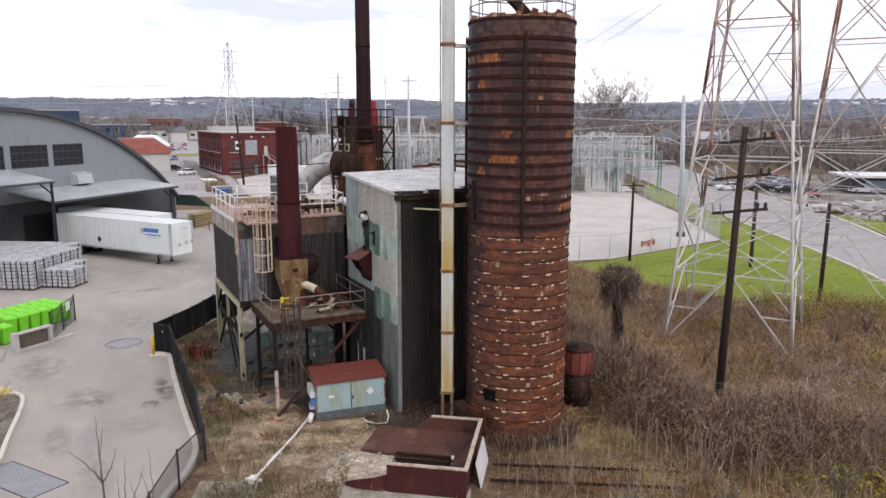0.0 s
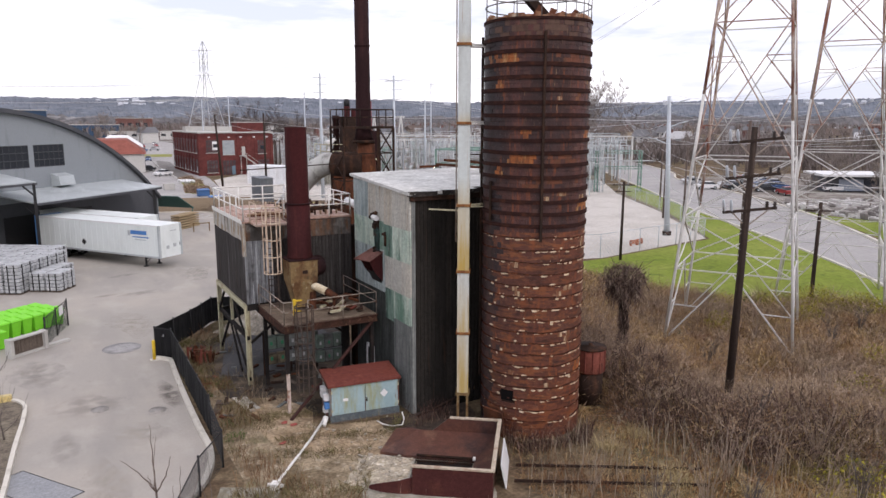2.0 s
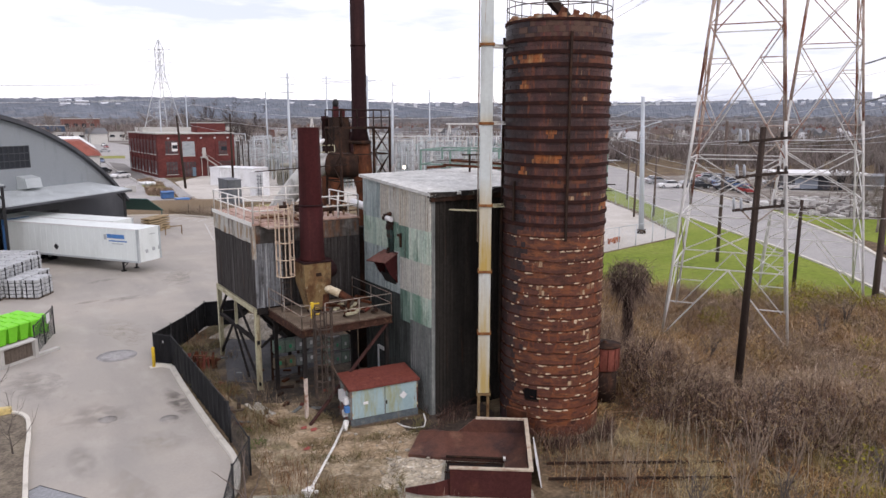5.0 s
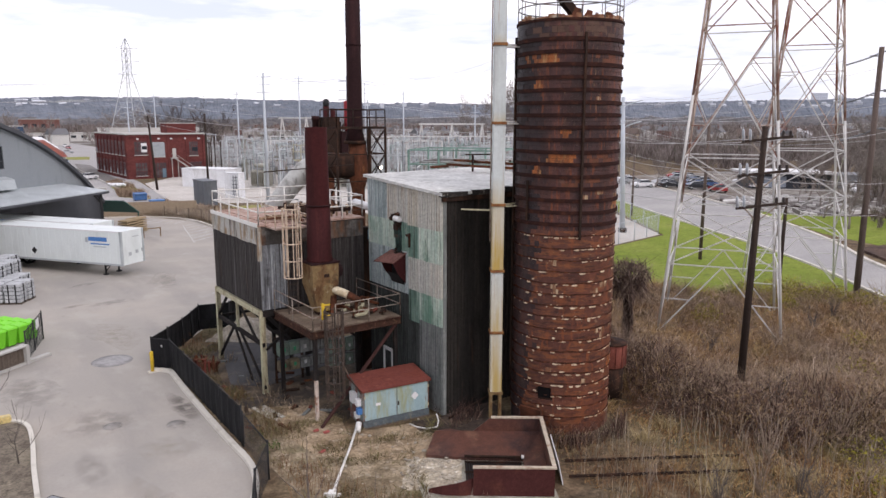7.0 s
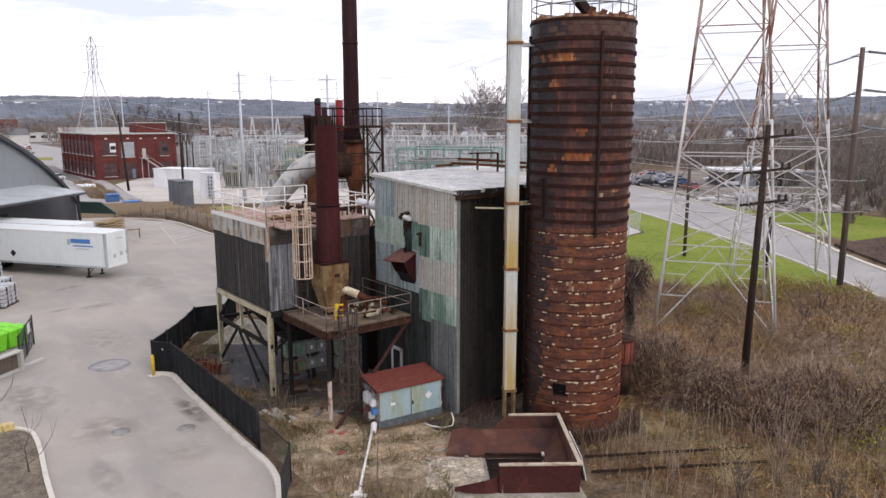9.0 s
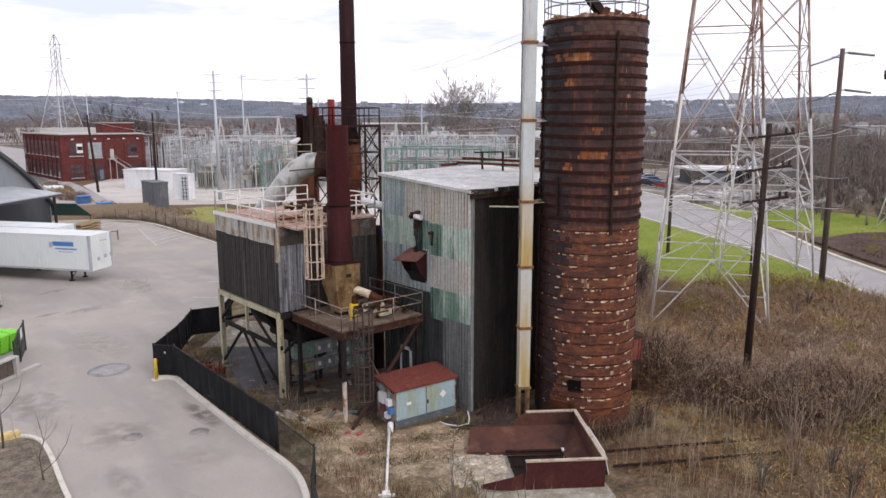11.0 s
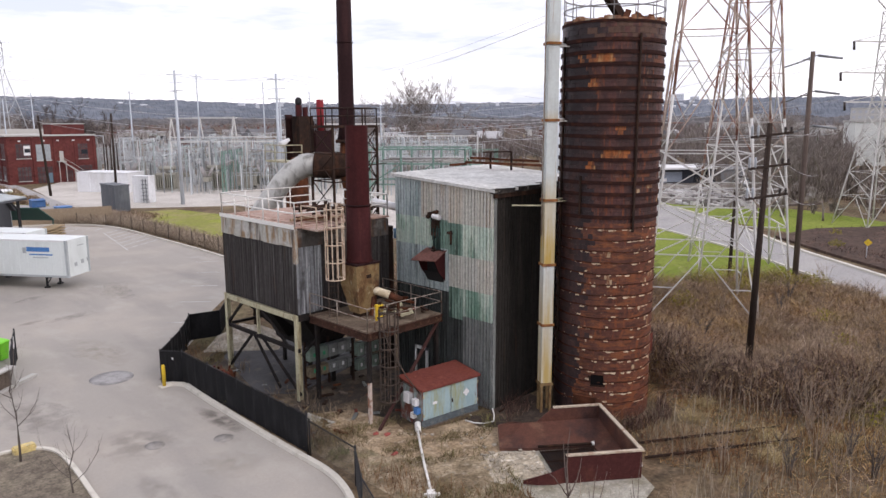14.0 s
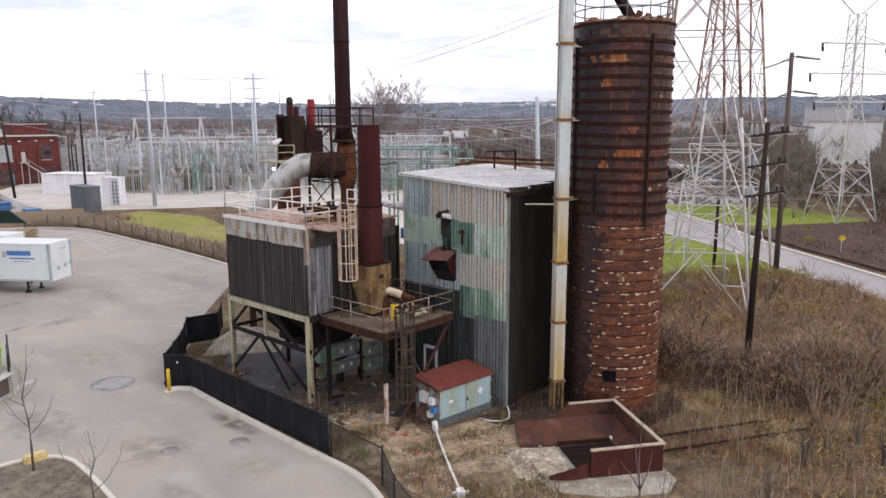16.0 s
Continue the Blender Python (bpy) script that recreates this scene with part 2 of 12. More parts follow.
M_FASCIA = mat("peeling fascia sheet", (0.42, 0.41, 0.37), 0.7, 0.1, layers=[((0.27, 0.165, 0.08), (3.2, 3.2, 0.5), 0.48, 0.6, 0.85), ((0.48, 0.47, 0.44), (0.7, 0.7, 1.5), 0.52, 0.62, 0.7), ((0.09, 0.065, 0.05), (2.0, 2.0, 0.3), 0.56, 0.68, 0.9)], bump=0.2)
M_DECK = mat("rusty roof deck", (0.37, 0.25, 0.20), 0.85, 0.0, layers=[((0.50, 0.41, 0.35), (1.4, 1.4, 1.4), 0.47, 0.62, 0.7), ((0.17, 0.085, 0.055), (2.2, 2.2, 2.2), 0.54, 0.68, 0.8)], bump=0.3, bscale=12)
M_RAILWHITE = mat("white painted rail", (0.74, 0.73, 0.69), 0.6, layers=[((0.35, 0.23, 0.15), (5, 5, 5), 0.62, 0.7, 0.7)], bump=0.05, fine=0.05)
M_RAILGREY = mat("dull steel rail", (0.36, 0.31, 0.26), 0.7, 0.4, layers=[(RUST, (4, 4, 4), 0.5, 0.64, 0.8)], bump=0.1)
M_CREAM = mat("cream painted steel", (0.46, 0.43, 0.29), 0.65, layers=[((0.26, 0.20, 0.12), (5, 5, 0.8), 0.5, 0.64, 0.8), ((0.10, 0.065, 0.042), (3, 3, 2), 0.60, 0.70, 0.85)], bump=0.15)
M_CAGE = mat("pale tan ladder steel", (0.56, 0.45, 0.34), 0.65, layers=[((0.30, 0.17, 0.10), (4, 4, 3), 0.52, 0.66, 0.8)], bump=0.1, fine=0.05)
M_RUST = mat("rusted steel", (0.118, 0.043, 0.022), 0.85, 0.0, layers=[((0.055, 0.024, 0.015), (1.6, 1.6, 0.7), 0.45, 0.60, 0.85), ((0.21, 0.085, 0.034), (4.0, 4.0, 1.0), 0.57, 0.7, 0.7), (DRUST, (0.7, 0.7, 0.5), 0.56, 0.68, 0.75)], bump=0.4, bscale=22)
M_DRUST = mat("dark rusted steel", (0.034, 0.021, 0.016), 0.9, 0.0, layers=[((0.080, 0.038, 0.023), (2.2, 2.2, 1.0), 0.50, 0.64, 0.8), ((0.018, 0.014, 0.012), (0.9, 0.9, 0.4), 0.5, 0.66, 0.7)], bump=0.3)
M_STACK = mat("oxide red stack steel", (0.052, 0.0125, 0.0125), 0.75, 0.0, layers=[((0.032, 0.010, 0.010), (2.0, 2.0, 0.2), 0.45, 0.62, 0.8), ((0.075, 0.02, 0.017), (4, 4, 0.4), 0.58, 0.7, 0.5)], bump=0.12)
M_STACKDK = mat("dark stack steel", (0.026, 0.0115, 0.012), 0.78, 0.0, layers=[((0.045, 0.018, 0.017), (1.8, 1.8, 0.18), 0.5, 0.66, 0.8)], bump=0.12)
M_TANBOX = mat("tan rusted duct", (0.215, 0.145, 0.07), 0.8, layers=[((0.115, 0.055, 0.026), (1.7, 1.7, 1.0), 0.47, 0.60, 0.85), ((0.34, 0.29, 0.18), (5, 5, 2.5), 0.58, 0.68, 0.8), ((0.045, 0.028, 0.02), (1.1, 1.1, 0.8), 0.58, 0.68, 0.8)], bump=0.3)
M_FLANGE = mat("rust orange flange", (0.27, 0.13, 0.05), 0.8, layers=[(RUST, (3, 3, 3), 0.45, 0.6, 0.8)], bump=0.2)
M_SILVER = mat("weathered aluminium pipe", (0.46, 0.46, 0.43), 0.5, 0.35, layers=[((0.17, 0.165, 0.15), (2.2, 2.2, 0.9), 0.52, 0.66, 0.8), ((0.33, 0.32, 0.3), (1.2, 1.2, 1.2), 0.48, 0.64, 0.8)], bump=0.1, fine=0.05)
M_BLUECAB = mat("pale blue cabinet steel", (0.33, 0.45, 0.47), 0.55, layers=[((0.25, 0.36, 0.38), (1.4, 1.4, 0.8), 0.48, 0.64, 0.6), ((0.30, 0.30, 0.13), (1.9, 1.9, 0.3), 0.54, 0.66, 0.85), ((0.16, 0.07, 0.035), (6, 6, 0.8), 0.66, 0.73, 0.8)], bump=0.05, fine=0.05)
M_CABTOP = mat("rust red cabinet top", (0.165, 0.050, 0.038), 0.8, layers=[((0.16, 0.045, 0.03), (1.3, 1.3, 1.3), 0.47, 0.62, 0.8), ((0.30, 0.12, 0.08), (2.8, 2.8, 2.8), 0.6, 0.7, 0.5)], bump=0.2)
M_BLACK = mat("black paint", (0.018, 0.018, 0.019), 0.6, bump=0.05)
M_SCREEN = mat("black fence screen", (0.013, 0.013, 0.014), 0.8, layers=[((0.028, 0.028, 0.029), (1.2, 1.2, 0.5), 0.5, 0.66, 0.7)], bump=0.2, bscale=60)
M_YELLOW = mat("yellow paint", (0.62, 0.42, 0.03), 0.55, layers=[((0.45, 0.33, 0.1), (3, 3, 3), 0.58, 0.7, 0.7)], bump=0.05)
M_WOODDK = mat("creosoted pole wood", (0.040, 0.029, 0.024), 0.9, layers=[((0.075, 0.054, 0.043), (6, 6, 0.25), 0.5, 0.66, 0.8)], bump=0.4, bscale=40)
M_WOODGR = mat("weathered pole wood", (0.13, 0.10, 0.085), 0.9, layers=[((0.075, 0.056, 0.048), (6, 6, 0.25), 0.48, 0.64, 0.8)], bump=0.4, bscale=40)
M_PYLON = mat("galvanised pylon steel", (0.62, 0.61, 0.58), 0.6, 0.2, layers=[((0.45, 0.44, 0.42), (1.2, 1.2, 0.6), 0.48, 0.62, 0.7)], bump=0.05, fine=0.05)
M_PYLONRUST = mat("rusting pylon steel", (0.46, 0.37, 0.31), 0.75, 0.1, layers=[((0.22, 0.078, 0.050), (1.4, 1.4, 0.5), 0.47, 0.57, 0.9), ((0.50, 0.45, 0.36), (2.5, 2.5, 0.4), 0.58, 0.68, 0.8)], bump=0.1)
M_BUS = mat("substation steel", (0.50, 0.52, 0.525), 0.6, 0.2, layers=[((0.34, 0.35, 0.355), (0.6, 0.6, 0.6), 0.48, 0.64, 0.7)], bump=0)
M_GALV = mat("grey galvanised pole", (0.50, 0.54, 0.58), 0.6, 0.2, layers=[((0.40, 0.43, 0.46), (1, 1, 0.3), 0.48, 0.64, 0.7)], bump=0.05, fine=0.05)
M_WIRE = mat("aluminium wire", (0.5, 0.5, 0.5), 0.6, 0.2, bump=0, fine=0)
M_INSUL = mat("dark insulator", (0.045, 0.035, 0.032), 0.35, bump=0)
M_WHITEPAINT = mat("white paint", (0.72, 0.72, 0.71), 0.5, layers=[((0.58, 0.58, 0.57), (0.7, 0.7, 0.25), 0.5, 0.68, 0.6)], bump=0.04, fine=0.05)
M_TRAILER = mat("white trailer panel", (0.70, 0.745, 0.725), 0.45, layers=[((0.58, 0.62, 0.60), (0.6, 0.6, 0.3), 0.5, 0.68, 0.6), ((0.45, 0.46, 0.43), (2.5, 2.5, 0.25), 0.62, 0.74, 0.5)], bump=0.03, fine=0.03)
M_BLUE = mat("blue sign paint", (0.07, 0.20, 0.46), 0.5, bump=0)
M_GREYPAINT = mat("hangar grey sheet", (0.235, 0.257, 0.270), 0.6, layers=[((0.24, 0.262, 0.275), (0.3, 0.3, 0.1), 0.48, 0.64, 0.6), ((0.165, 0.182, 0.19), (1.5, 1.5, 0.2), 0.56, 0.7, 0.5)], bump=0.05, fine=0.05)
M_HANGDK = mat("dark grey sheet", (0.062, 0.065, 0.072), 0.65, layers=[((0.09, 0.093, 0.1), (0.4, 0.4, 0.2), 0.5, 0.66, 0.6)], bump=0.05, fine=0.05)
M_CANOPY = mat("grey metal canopy roof", (0.44, 0.475, 0.48), 0.55, 0.2, layers=[((0.35, 0.38, 0.385), (0.25, 0.25, 0.25), 0.46, 0.6, 0.8), ((0.52, 0.56, 0.56), (1.2, 0.3, 1), 0.54, 0.66, 0.6)], bump=0.05, fine=0.05)
M_BRICK = mat("red brick wall", (0.118, 0.037, 0.034), 0.9, layers=[((0.165, 0.052, 0.044), (0.35, 0.35, 0.5), 0.46, 0.62, 0.7), ((0.075, 0.023, 0.021), (1.6, 1.6, 2.2), 0.55, 0.68, 0.7)], bump=0.3, bscale=9)
M_GLASSDK = mat("dark window glass", (0.03, 0.034, 0.04), 0.15, bump=0, fine=0)
M_CONC = mat("pale concrete", (0.46, 0.45, 0.42), 0.9, layers=[((0.36, 0.35, 0.32), (0.6, 0.6, 0.6), 0.48, 0.64, 0.7)], bump=0.2, fine=0.05)
M_LIME = mat("lime green plastic", (0.18, 0.62, 0.03), 0.5, bump=0, fine=0.05)
M_TIMBER = mat("weathered timber slat", (0.13, 0.105, 0.085), 0.9, layers=[((0.085, 0.068, 0.055), (8, 8, 0.4), 0.48, 0.62, 0.8)], bump=0.3)
M_PALWHITE = mat("shrink wrapped goods", (0.44, 0.455, 0.46), 0.5, layers=[((0.28, 0.29, 0.295), (3.2, 3.2, 5.0), 0.48, 0.6, 0.7), ((0.62, 0.63, 0.635), (2.4, 2.4, 2.5), 0.55, 0.66, 0.7)], bump=0.3, bscale=8, fine=0.08)
# the blue grey haze of distance is put into the hill colours
M_HILL = mat("hazed winter hills", (0.155, 0.173, 0.202), 1.0, layers=[((0.125, 0.142, 0.168), (0.0045, 0.0045, 0.014), 0.45, 0.6, 0.8), ((0.20, 0.203, 0.21), (0.02, 0.02, 0.04), 0.52, 0.66, 0.6), ((0.115, 0.128, 0.150), (0.05, 0.05, 0.09), 0.55, 0.66, 0.4), ((0.31, 0.32, 0.285), (0.0035, 0.0035, 0.01), 0.64, 0.70, 0.55)], bump=0, bscale=0.05, fine=0.15)
M_FARLAND = mat("far town ground", (0.14, 0.122, 0.105), 1.0, layers=[((0.36, 0.35, 0.335), (0.02, 0.02, 0.02), 0.5, 0.6, 0.8), ((0.10, 0.105, 0.06), (0.012, 0.012, 0.012), 0.55, 0.66, 0.7)], bump=0, bscale=0.5, fine=0.3)
M_BARK = mat("bare bark", (0.135, 0.115, 0.10), 0.95, layers=[((0.08, 0.066, 0.057), (3, 3, 1), 0.48, 0.64, 0.7)], bump=0.2)
M_DULLGRASS = mat("dull winter grass", (0.22, 0.225, 0.06), 0.95, layers=[((0.30, 0.255, 0.12), (0.2, 0.2, 0.2), 0.46, 0.62, 0.8), ((0.24, 0.27, 0.045), (0.35, 0.35, 0.35), 0.50, 0.64, 0.8)], bump=0.6, bscale=8, fine=0.25)
M_BARKMID = mat("grey brown twigs", (0.22, 0.192, 0.172), 0.95, bump=0)
# lighter than the near bark, to colour in haze over far trees
M_BARKPALE = mat("pale bare twigs", (0.24, 0.205, 0.18), 0.95, bump=0)
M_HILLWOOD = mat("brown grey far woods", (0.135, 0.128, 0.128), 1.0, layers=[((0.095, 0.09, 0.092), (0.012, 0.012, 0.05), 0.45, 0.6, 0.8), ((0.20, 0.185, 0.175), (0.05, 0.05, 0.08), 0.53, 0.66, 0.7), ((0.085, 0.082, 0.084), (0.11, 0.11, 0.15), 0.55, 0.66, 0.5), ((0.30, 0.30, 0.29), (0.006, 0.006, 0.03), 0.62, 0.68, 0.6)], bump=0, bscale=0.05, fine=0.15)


# ---------------------------------------------------------------- building helpers
WORLD = {}
V = Vector


def B():
    return bmesh.new()


def bx(bm, x0, x1, y0, y1, z0, z1, m=None):
    vs = [V((x, y, z)) for x in (x0, x1) for y in (y0, y1) for z in (z0, z1)]
    if m:
        vs = [m @ v for v in vs]
    v = [bm.verts.new(p) for p in vs]
    for f in ((0, 1, 3, 2), (4, 6, 7, 5), (0, 4, 5, 1), (2, 3, 7, 6), (0, 2, 6, 4), (1, 5, 7, 3)):
        bm.faces.new([v[i] for i in f])
    return v


def basis(p, q):
    d = V(q) - V(p)
    ln = d.length
    d.normalize()
    s = d.cross(V((0, 0, 1)))
    s = V((1, 0, 0)) if s.length < 1e-4 else s.normalized()
    return d, s, s.cross(d), ln


def bar(bm, p, q, w, h=None):
    """A straight beam from p to q, w wide and h high."""
    d, s, t, ln = basis(p, q)
    h = h or w
    a, b = V(p), V(q)
    v = [bm.verts.new(e + s * (i * w / 2) + t * (j * h / 2)) for e in (a, b) for i, j in ((-1, -1), (1, -1), (1, 1), (-1, 1))]
    for k in range(4):
        bm.faces.new((v[k], v[(k + 1) % 4], v[4 + (k + 1) % 4], v[4 + k]))
    bm.faces.new(v[3::-1])
    bm.faces.new(v[4:])


def tube(bm, p, q, r, n=8, r2=None, cap=True):
    d, s, t, ln = basis(p, q)
    r2 = r if r2 is None else r2
    ra = [bm.verts.new(V(p) + (s * math.cos(k * math.tau / n) + t * math.sin(k * math.tau / n)) * r) for k in range(n)]
    rb = [bm.verts.new(V(q) + (s * math.cos(k * math.tau / n) + t * math.sin(k * math.tau / n)) * r2) for k in range(n)]
    for k in range(n):
        f = bm.faces.new((ra[k], ra[(k + 1) % n], rb[(k + 1) % n], rb[k]))
        f.smooth = True
    if cap:
        bm.faces.new(ra[::-1])
        bm.faces.new(rb)


def hose(bm, pts, r, n=6, closed=False):
    """A bent tube along pts."""
    pts = [V(p) for p in pts]
    rings = []
    for i, p in enumerate(pts):
        a = pts[i - 1] if i or closed else p
        b = pts[(i + 1) % len(pts)] if i < len(pts) - 1 or closed else p
        d, s, t, _ = basis(a, b)
        rad = r[i] if isinstance(r, (list, tuple)) else r
        rings.append([bm.verts.new(p + (s * math.cos(k * math.tau / n) + t * math.sin(k * math.tau / n)) * rad) for k in range(n)])
    for i in range(len(rings) - (0 if closed else 1)):
        a, b = rings[i], rings[(i + 1) % len(rings)]
        for k in range(n):
            f = bm.faces.new((a[k], a[(k + 1) % n], b[(k + 1) % n], b[k]))
            f.smooth = True
    if not closed:
        bm.faces.new(rings[0][::-1])
        bm.faces.new(rings[-1])


def hoop(bm, c, rad, r, n=16, a0=0.0, a1=math.tau):
    full = a1 - a0 > 6.2
    pts = [(c[0] + rad * math.cos(a0 + (a1 - a0) * k / (n if full else n - 1)), c[1] + rad * math.sin(a0 + (a1 - a0) * k / (n if full else n - 1)), c[2]) for k in range(n)]
    hose(bm, pts, r, 5, full)


def lathe(bm, c, prof, n=24, cap=True):
    """A turned body round the upright axis through c; prof: rows of radius, height."""
    rings = [[bm.verts.new((c[0] + r * math.cos(k * math.tau / n), c[1] + r * math.sin(k * math.tau / n), c[2] + z)) for k in range(n)] for r, z in prof]
    for a, b in zip(rings, rings[1:]):
        for k in range(n):
            f = bm.faces.new((a[k], a[(k + 1) % n], b[(k + 1) % n], b[k]))
            f.smooth = True
    if cap:
        bm.faces.new(rings[0][::-1])
        bm.faces.new(rings[-1])


def prism(bm, pts, z0, z1):
    """An upright prism on a plan of points."""
    a = [bm.verts.new((x, y, z0)) for x, y in pts]
    b = [bm.verts.new((x, y, z1)) for x, y in pts]
    n = len(pts)
    for k in range(n):
        bm.faces.new((a[k], a[(k + 1) % n], b[(k + 1) % n], b[k]))
    bm.faces.new(a[::-1])
    bm.faces.new(b)


def ribbed(bm, p, u, ln, z0, z1, out, pitch=0.17, amp=0.05):
    """A ribbed sheet from p along u, with ribs upright; out points outwards."""
    u, out = V(u), V(out)
    xs = []
    k = 0.0
    while k < ln - 1e-6:
        for f, o in ((0.0, 1), (0.58, 1), (0.70, 0), (0.88, 0)):
            if k + f * pitch <= ln:
                xs.append((k + f * pitch, o))
        k += pitch
    xs.append((ln, 1))
    rows = []
    for z in (z0, z1):
        rows.append([bm.verts.new(V((p[0], p[1], 0)) + u * x + out * (o * amp) + V((0, 0, z))) for x, o in xs])
    back = [bm.verts.new(V((p[0], p[1], z)) + u * x - out * 0.01) for z in (z0, z1) for x in (0, ln)]
    for i in range(len(xs) - 1):
        bm.faces.new((rows[0][i], rows[0][i + 1], rows[1][i + 1], rows[1][i]))
    bm.faces.new((back[1], back[0], back[2], back[3]))
    bm.faces.new([back[0]] + [back[1]] + rows[0][::-1])
    bm.faces.new([back[3]] + [back[2]] + rows[1])
    bm.faces.new((rows[0][0], rows[1][0], back[2], back[0]))
    bm.faces.new((rows[1][-1], rows[0][-1], back[1], back[3]))


def mesh_of(name, bm, m):
    me = bpy.data.meshes.new(name)
    bmesh.ops.recalc_face_normals(bm, faces=bm.faces)
    bm.to_mesh(me)
    bm.free()
    me.materials.append(m)
    return me


def thing(name, label, category, base=(0, 0, 0), group="", kind=""):
    ob = new(name)
    ob.empty_display_size = 0.3
    ob.matrix_basis = Matrix.Translation(base)
    WORLD[ob.name] = ob.matrix_basis.copy()
    return tagged(ob, label, category, group, kind)


def solo(name, bm, m, label, category, group="", kind=""):
    ob = new(name, mesh_of(name, bm, m))
    WORLD[ob.name] = Matrix()
    return tagged(ob, label, category, group, kind)


def part(name, bm, m, parent, label="", kind=""):
    me = bm if isinstance(bm, bpy.types.Mesh) else mesh_of(name, bm, m)
    ob = new(name, me)
    ob.parent = parent
    ob.matrix_parent_inverse = WORLD[parent.name].inverted()
    WORLD[ob.name] = Matrix()
    return tagged(ob, label, "", "", kind)


def structure(name, bm, m, label, category=""):
    return solo(name, bm, m, label, category or name.split("_")[0], "", "structure")


def flat(name, pts, z, m, label, category, thick=0.0):
    """A level sheet of ground on a plan of points, with an edge down to the ground."""
    bm = B()
    prism(bm, pts, -0.3, z)
    bmesh.ops.triangulate(bm, faces=[f for f in bm.faces if len(f.verts) > 4])
    return structure(name, bm, m, label, category)


def curve(pts, k=6):
    """Catmull-Rom through points of the plan."""
    out = []
    p = [pts[0]] + list(pts) + [pts[-1]]
    for i in range(1, len(p) - 2):
        a, b, c, d = [V((*q, 0)) for q in p[i - 1:i + 3]]
        for j in range(k):
            t = j / k
            out.append((0.5 * (2 * b + (c - a) * t + (2 * a - 5 * b + 4 * c - d) * t * t + (3 * b - a - 3 * c + d) * t ** 3)).to_2d())
    out.append(V(pts[-1]))
    return [(q[0], q[1]) for q in out]


def ribbon(bm, pts, w, z0, z1):
    """A low wall or kerb along pts."""
    rows = []
    n = len(pts)
    for i in range(n):
        a, b = V(pts[max(i - 1, 0)]), V(pts[min(i + 1, n - 1)])
        d = (b - a).normalized()
        s = V((-d.y, d.x)) * w / 2
        p = V(pts[i])
        rows.append([bm.verts.new((*(p + s * e), z)) for e, z in ((-1, z0), (-0.85, z1), (0.85, z1), (1, z0))])
    for a, b in zip(rows, rows[1:]):
        for k in range(3):
            bm.faces.new((a[k], a[k + 1], b[k + 1], b[k]))
    bm.faces.new(rows[0][::-1])
    bm.faces.new(rows[-1])


# ---------------------------------------------------------------- ground, lot, road, hills
bm = B()
ring_r = [0, 60, 150, 400, 900, 2000, 4200]
prev = [bm.verts.new((0, 0, 0))]
for r in ring_r[1:]:
    cur = [bm.verts.new((r * math.cos(k * math.tau / 48), r * math.sin(k * math.tau / 48), 0)) for k in range(48)]
    for k in range(48):
        if len(prev) == 1:
            bm.faces.new((prev[0], cur[k], cur[(k + 1) % 48]))
        else:
            bm.faces.new((prev[k], cur[k], cur[(k + 1) % 48], prev[(k + 1) % 48]))
    prev = cur
structure("ground", bm, M_EARTH, "brown rough ground of dead grass and soil", "ground")

KERB = curve([(0.2, 20.9), (1.3, 23.4), (2.05, 24.6), (2.58, 26.0), (2.78, 27.3), (2.78, 29.0), (2.81, 31.6), (2.93, 36.0), (3.08, 39.1)])
LOT = [(-70, 10), (-6, 12)] + KERB + [(2.55, 41.0), (6.9, 46.1), (9.5, 50.0), (20.6, 62.0), (21.3, 72), (21.5, 83), (21.2, 97), (17.2, 103.7), (10, 107), (-70, 107)]
flat("pavement_lot", LOT, 0.02, M_ASPH, "worn grey asphalt delivery yard with stains", "pavement")
bm = B()
ribbon(bm, KERB, 0.26, -0.1, 0.17)
ribbon(bm, [(2.28, 39.98), (2.72, 39.72), (3.08, 39.2)], 0.26, -0.1, 0.17)
structure("kerb_1", bm, M_KERB, "pale concrete kerb along the yard", "kerb")
bm = B()
ribbon(bm, curve([(20.6, 62.0), (21.3, 72), (21.5, 83), (21.2, 97), (17.2, 103.7), (10, 107)]), 0.25, -0.1, 0.18)
structure("kerb_2", bm, M_KERB, "pale concrete kerb at the far side of the yard", "kerb")
ROAD_N = [(200, 260), (150, 182), (121, 136), (102.8, 106.8), (91.9, 89.8), (82.8, 75.6), (71.3, 55.5), (64.6, 43.7), (58.5, 34.3), (53, 27.6), (48.5, 22.3), (40, 13), (28, 0)]
ROAD_F = [(216, 250), (166, 176), (137, 130), (121.3, 113), (110, 91.1), (98, 71), (87, 55.5), (74.5, 41), (65, 32.4), (58.7, 25.4), (53.1, 19), (46, 11), (35, -2)]
flat("road", curve(ROAD_N, 4) + curve(ROAD_F, 4)[::-1], 0.03, M_ROAD, "grey asphalt road curving past the site", "road")
bm = B()
ribbon(bm, curve(ROAD_N, 4), 0.3, -0.1, 0.16)
structure("kerb_3", bm, M_KERB, "concrete kerb along the lawn side of the road", "kerb")
bm = B()
ribbon(bm, curve(ROAD_F, 4), 0.45, -0.1, 0.2)
structure("kerb_4", bm, M_KERB, "pale kerb along the far side of the road", "kerb")
flat("lawn", [(37.5, 50), (44, 50.2), (62.0, 53.2), (76, 73), (88, 94), (101, 108.5)] + curve(ROAD_N, 4)[12:37] + [(48.5, 27.0), (45.0, 30.5), (40.2, 33.5), (38.4, 41)], 0.015, M_LAWN, "bright green mown grass beside the road", "lawn")
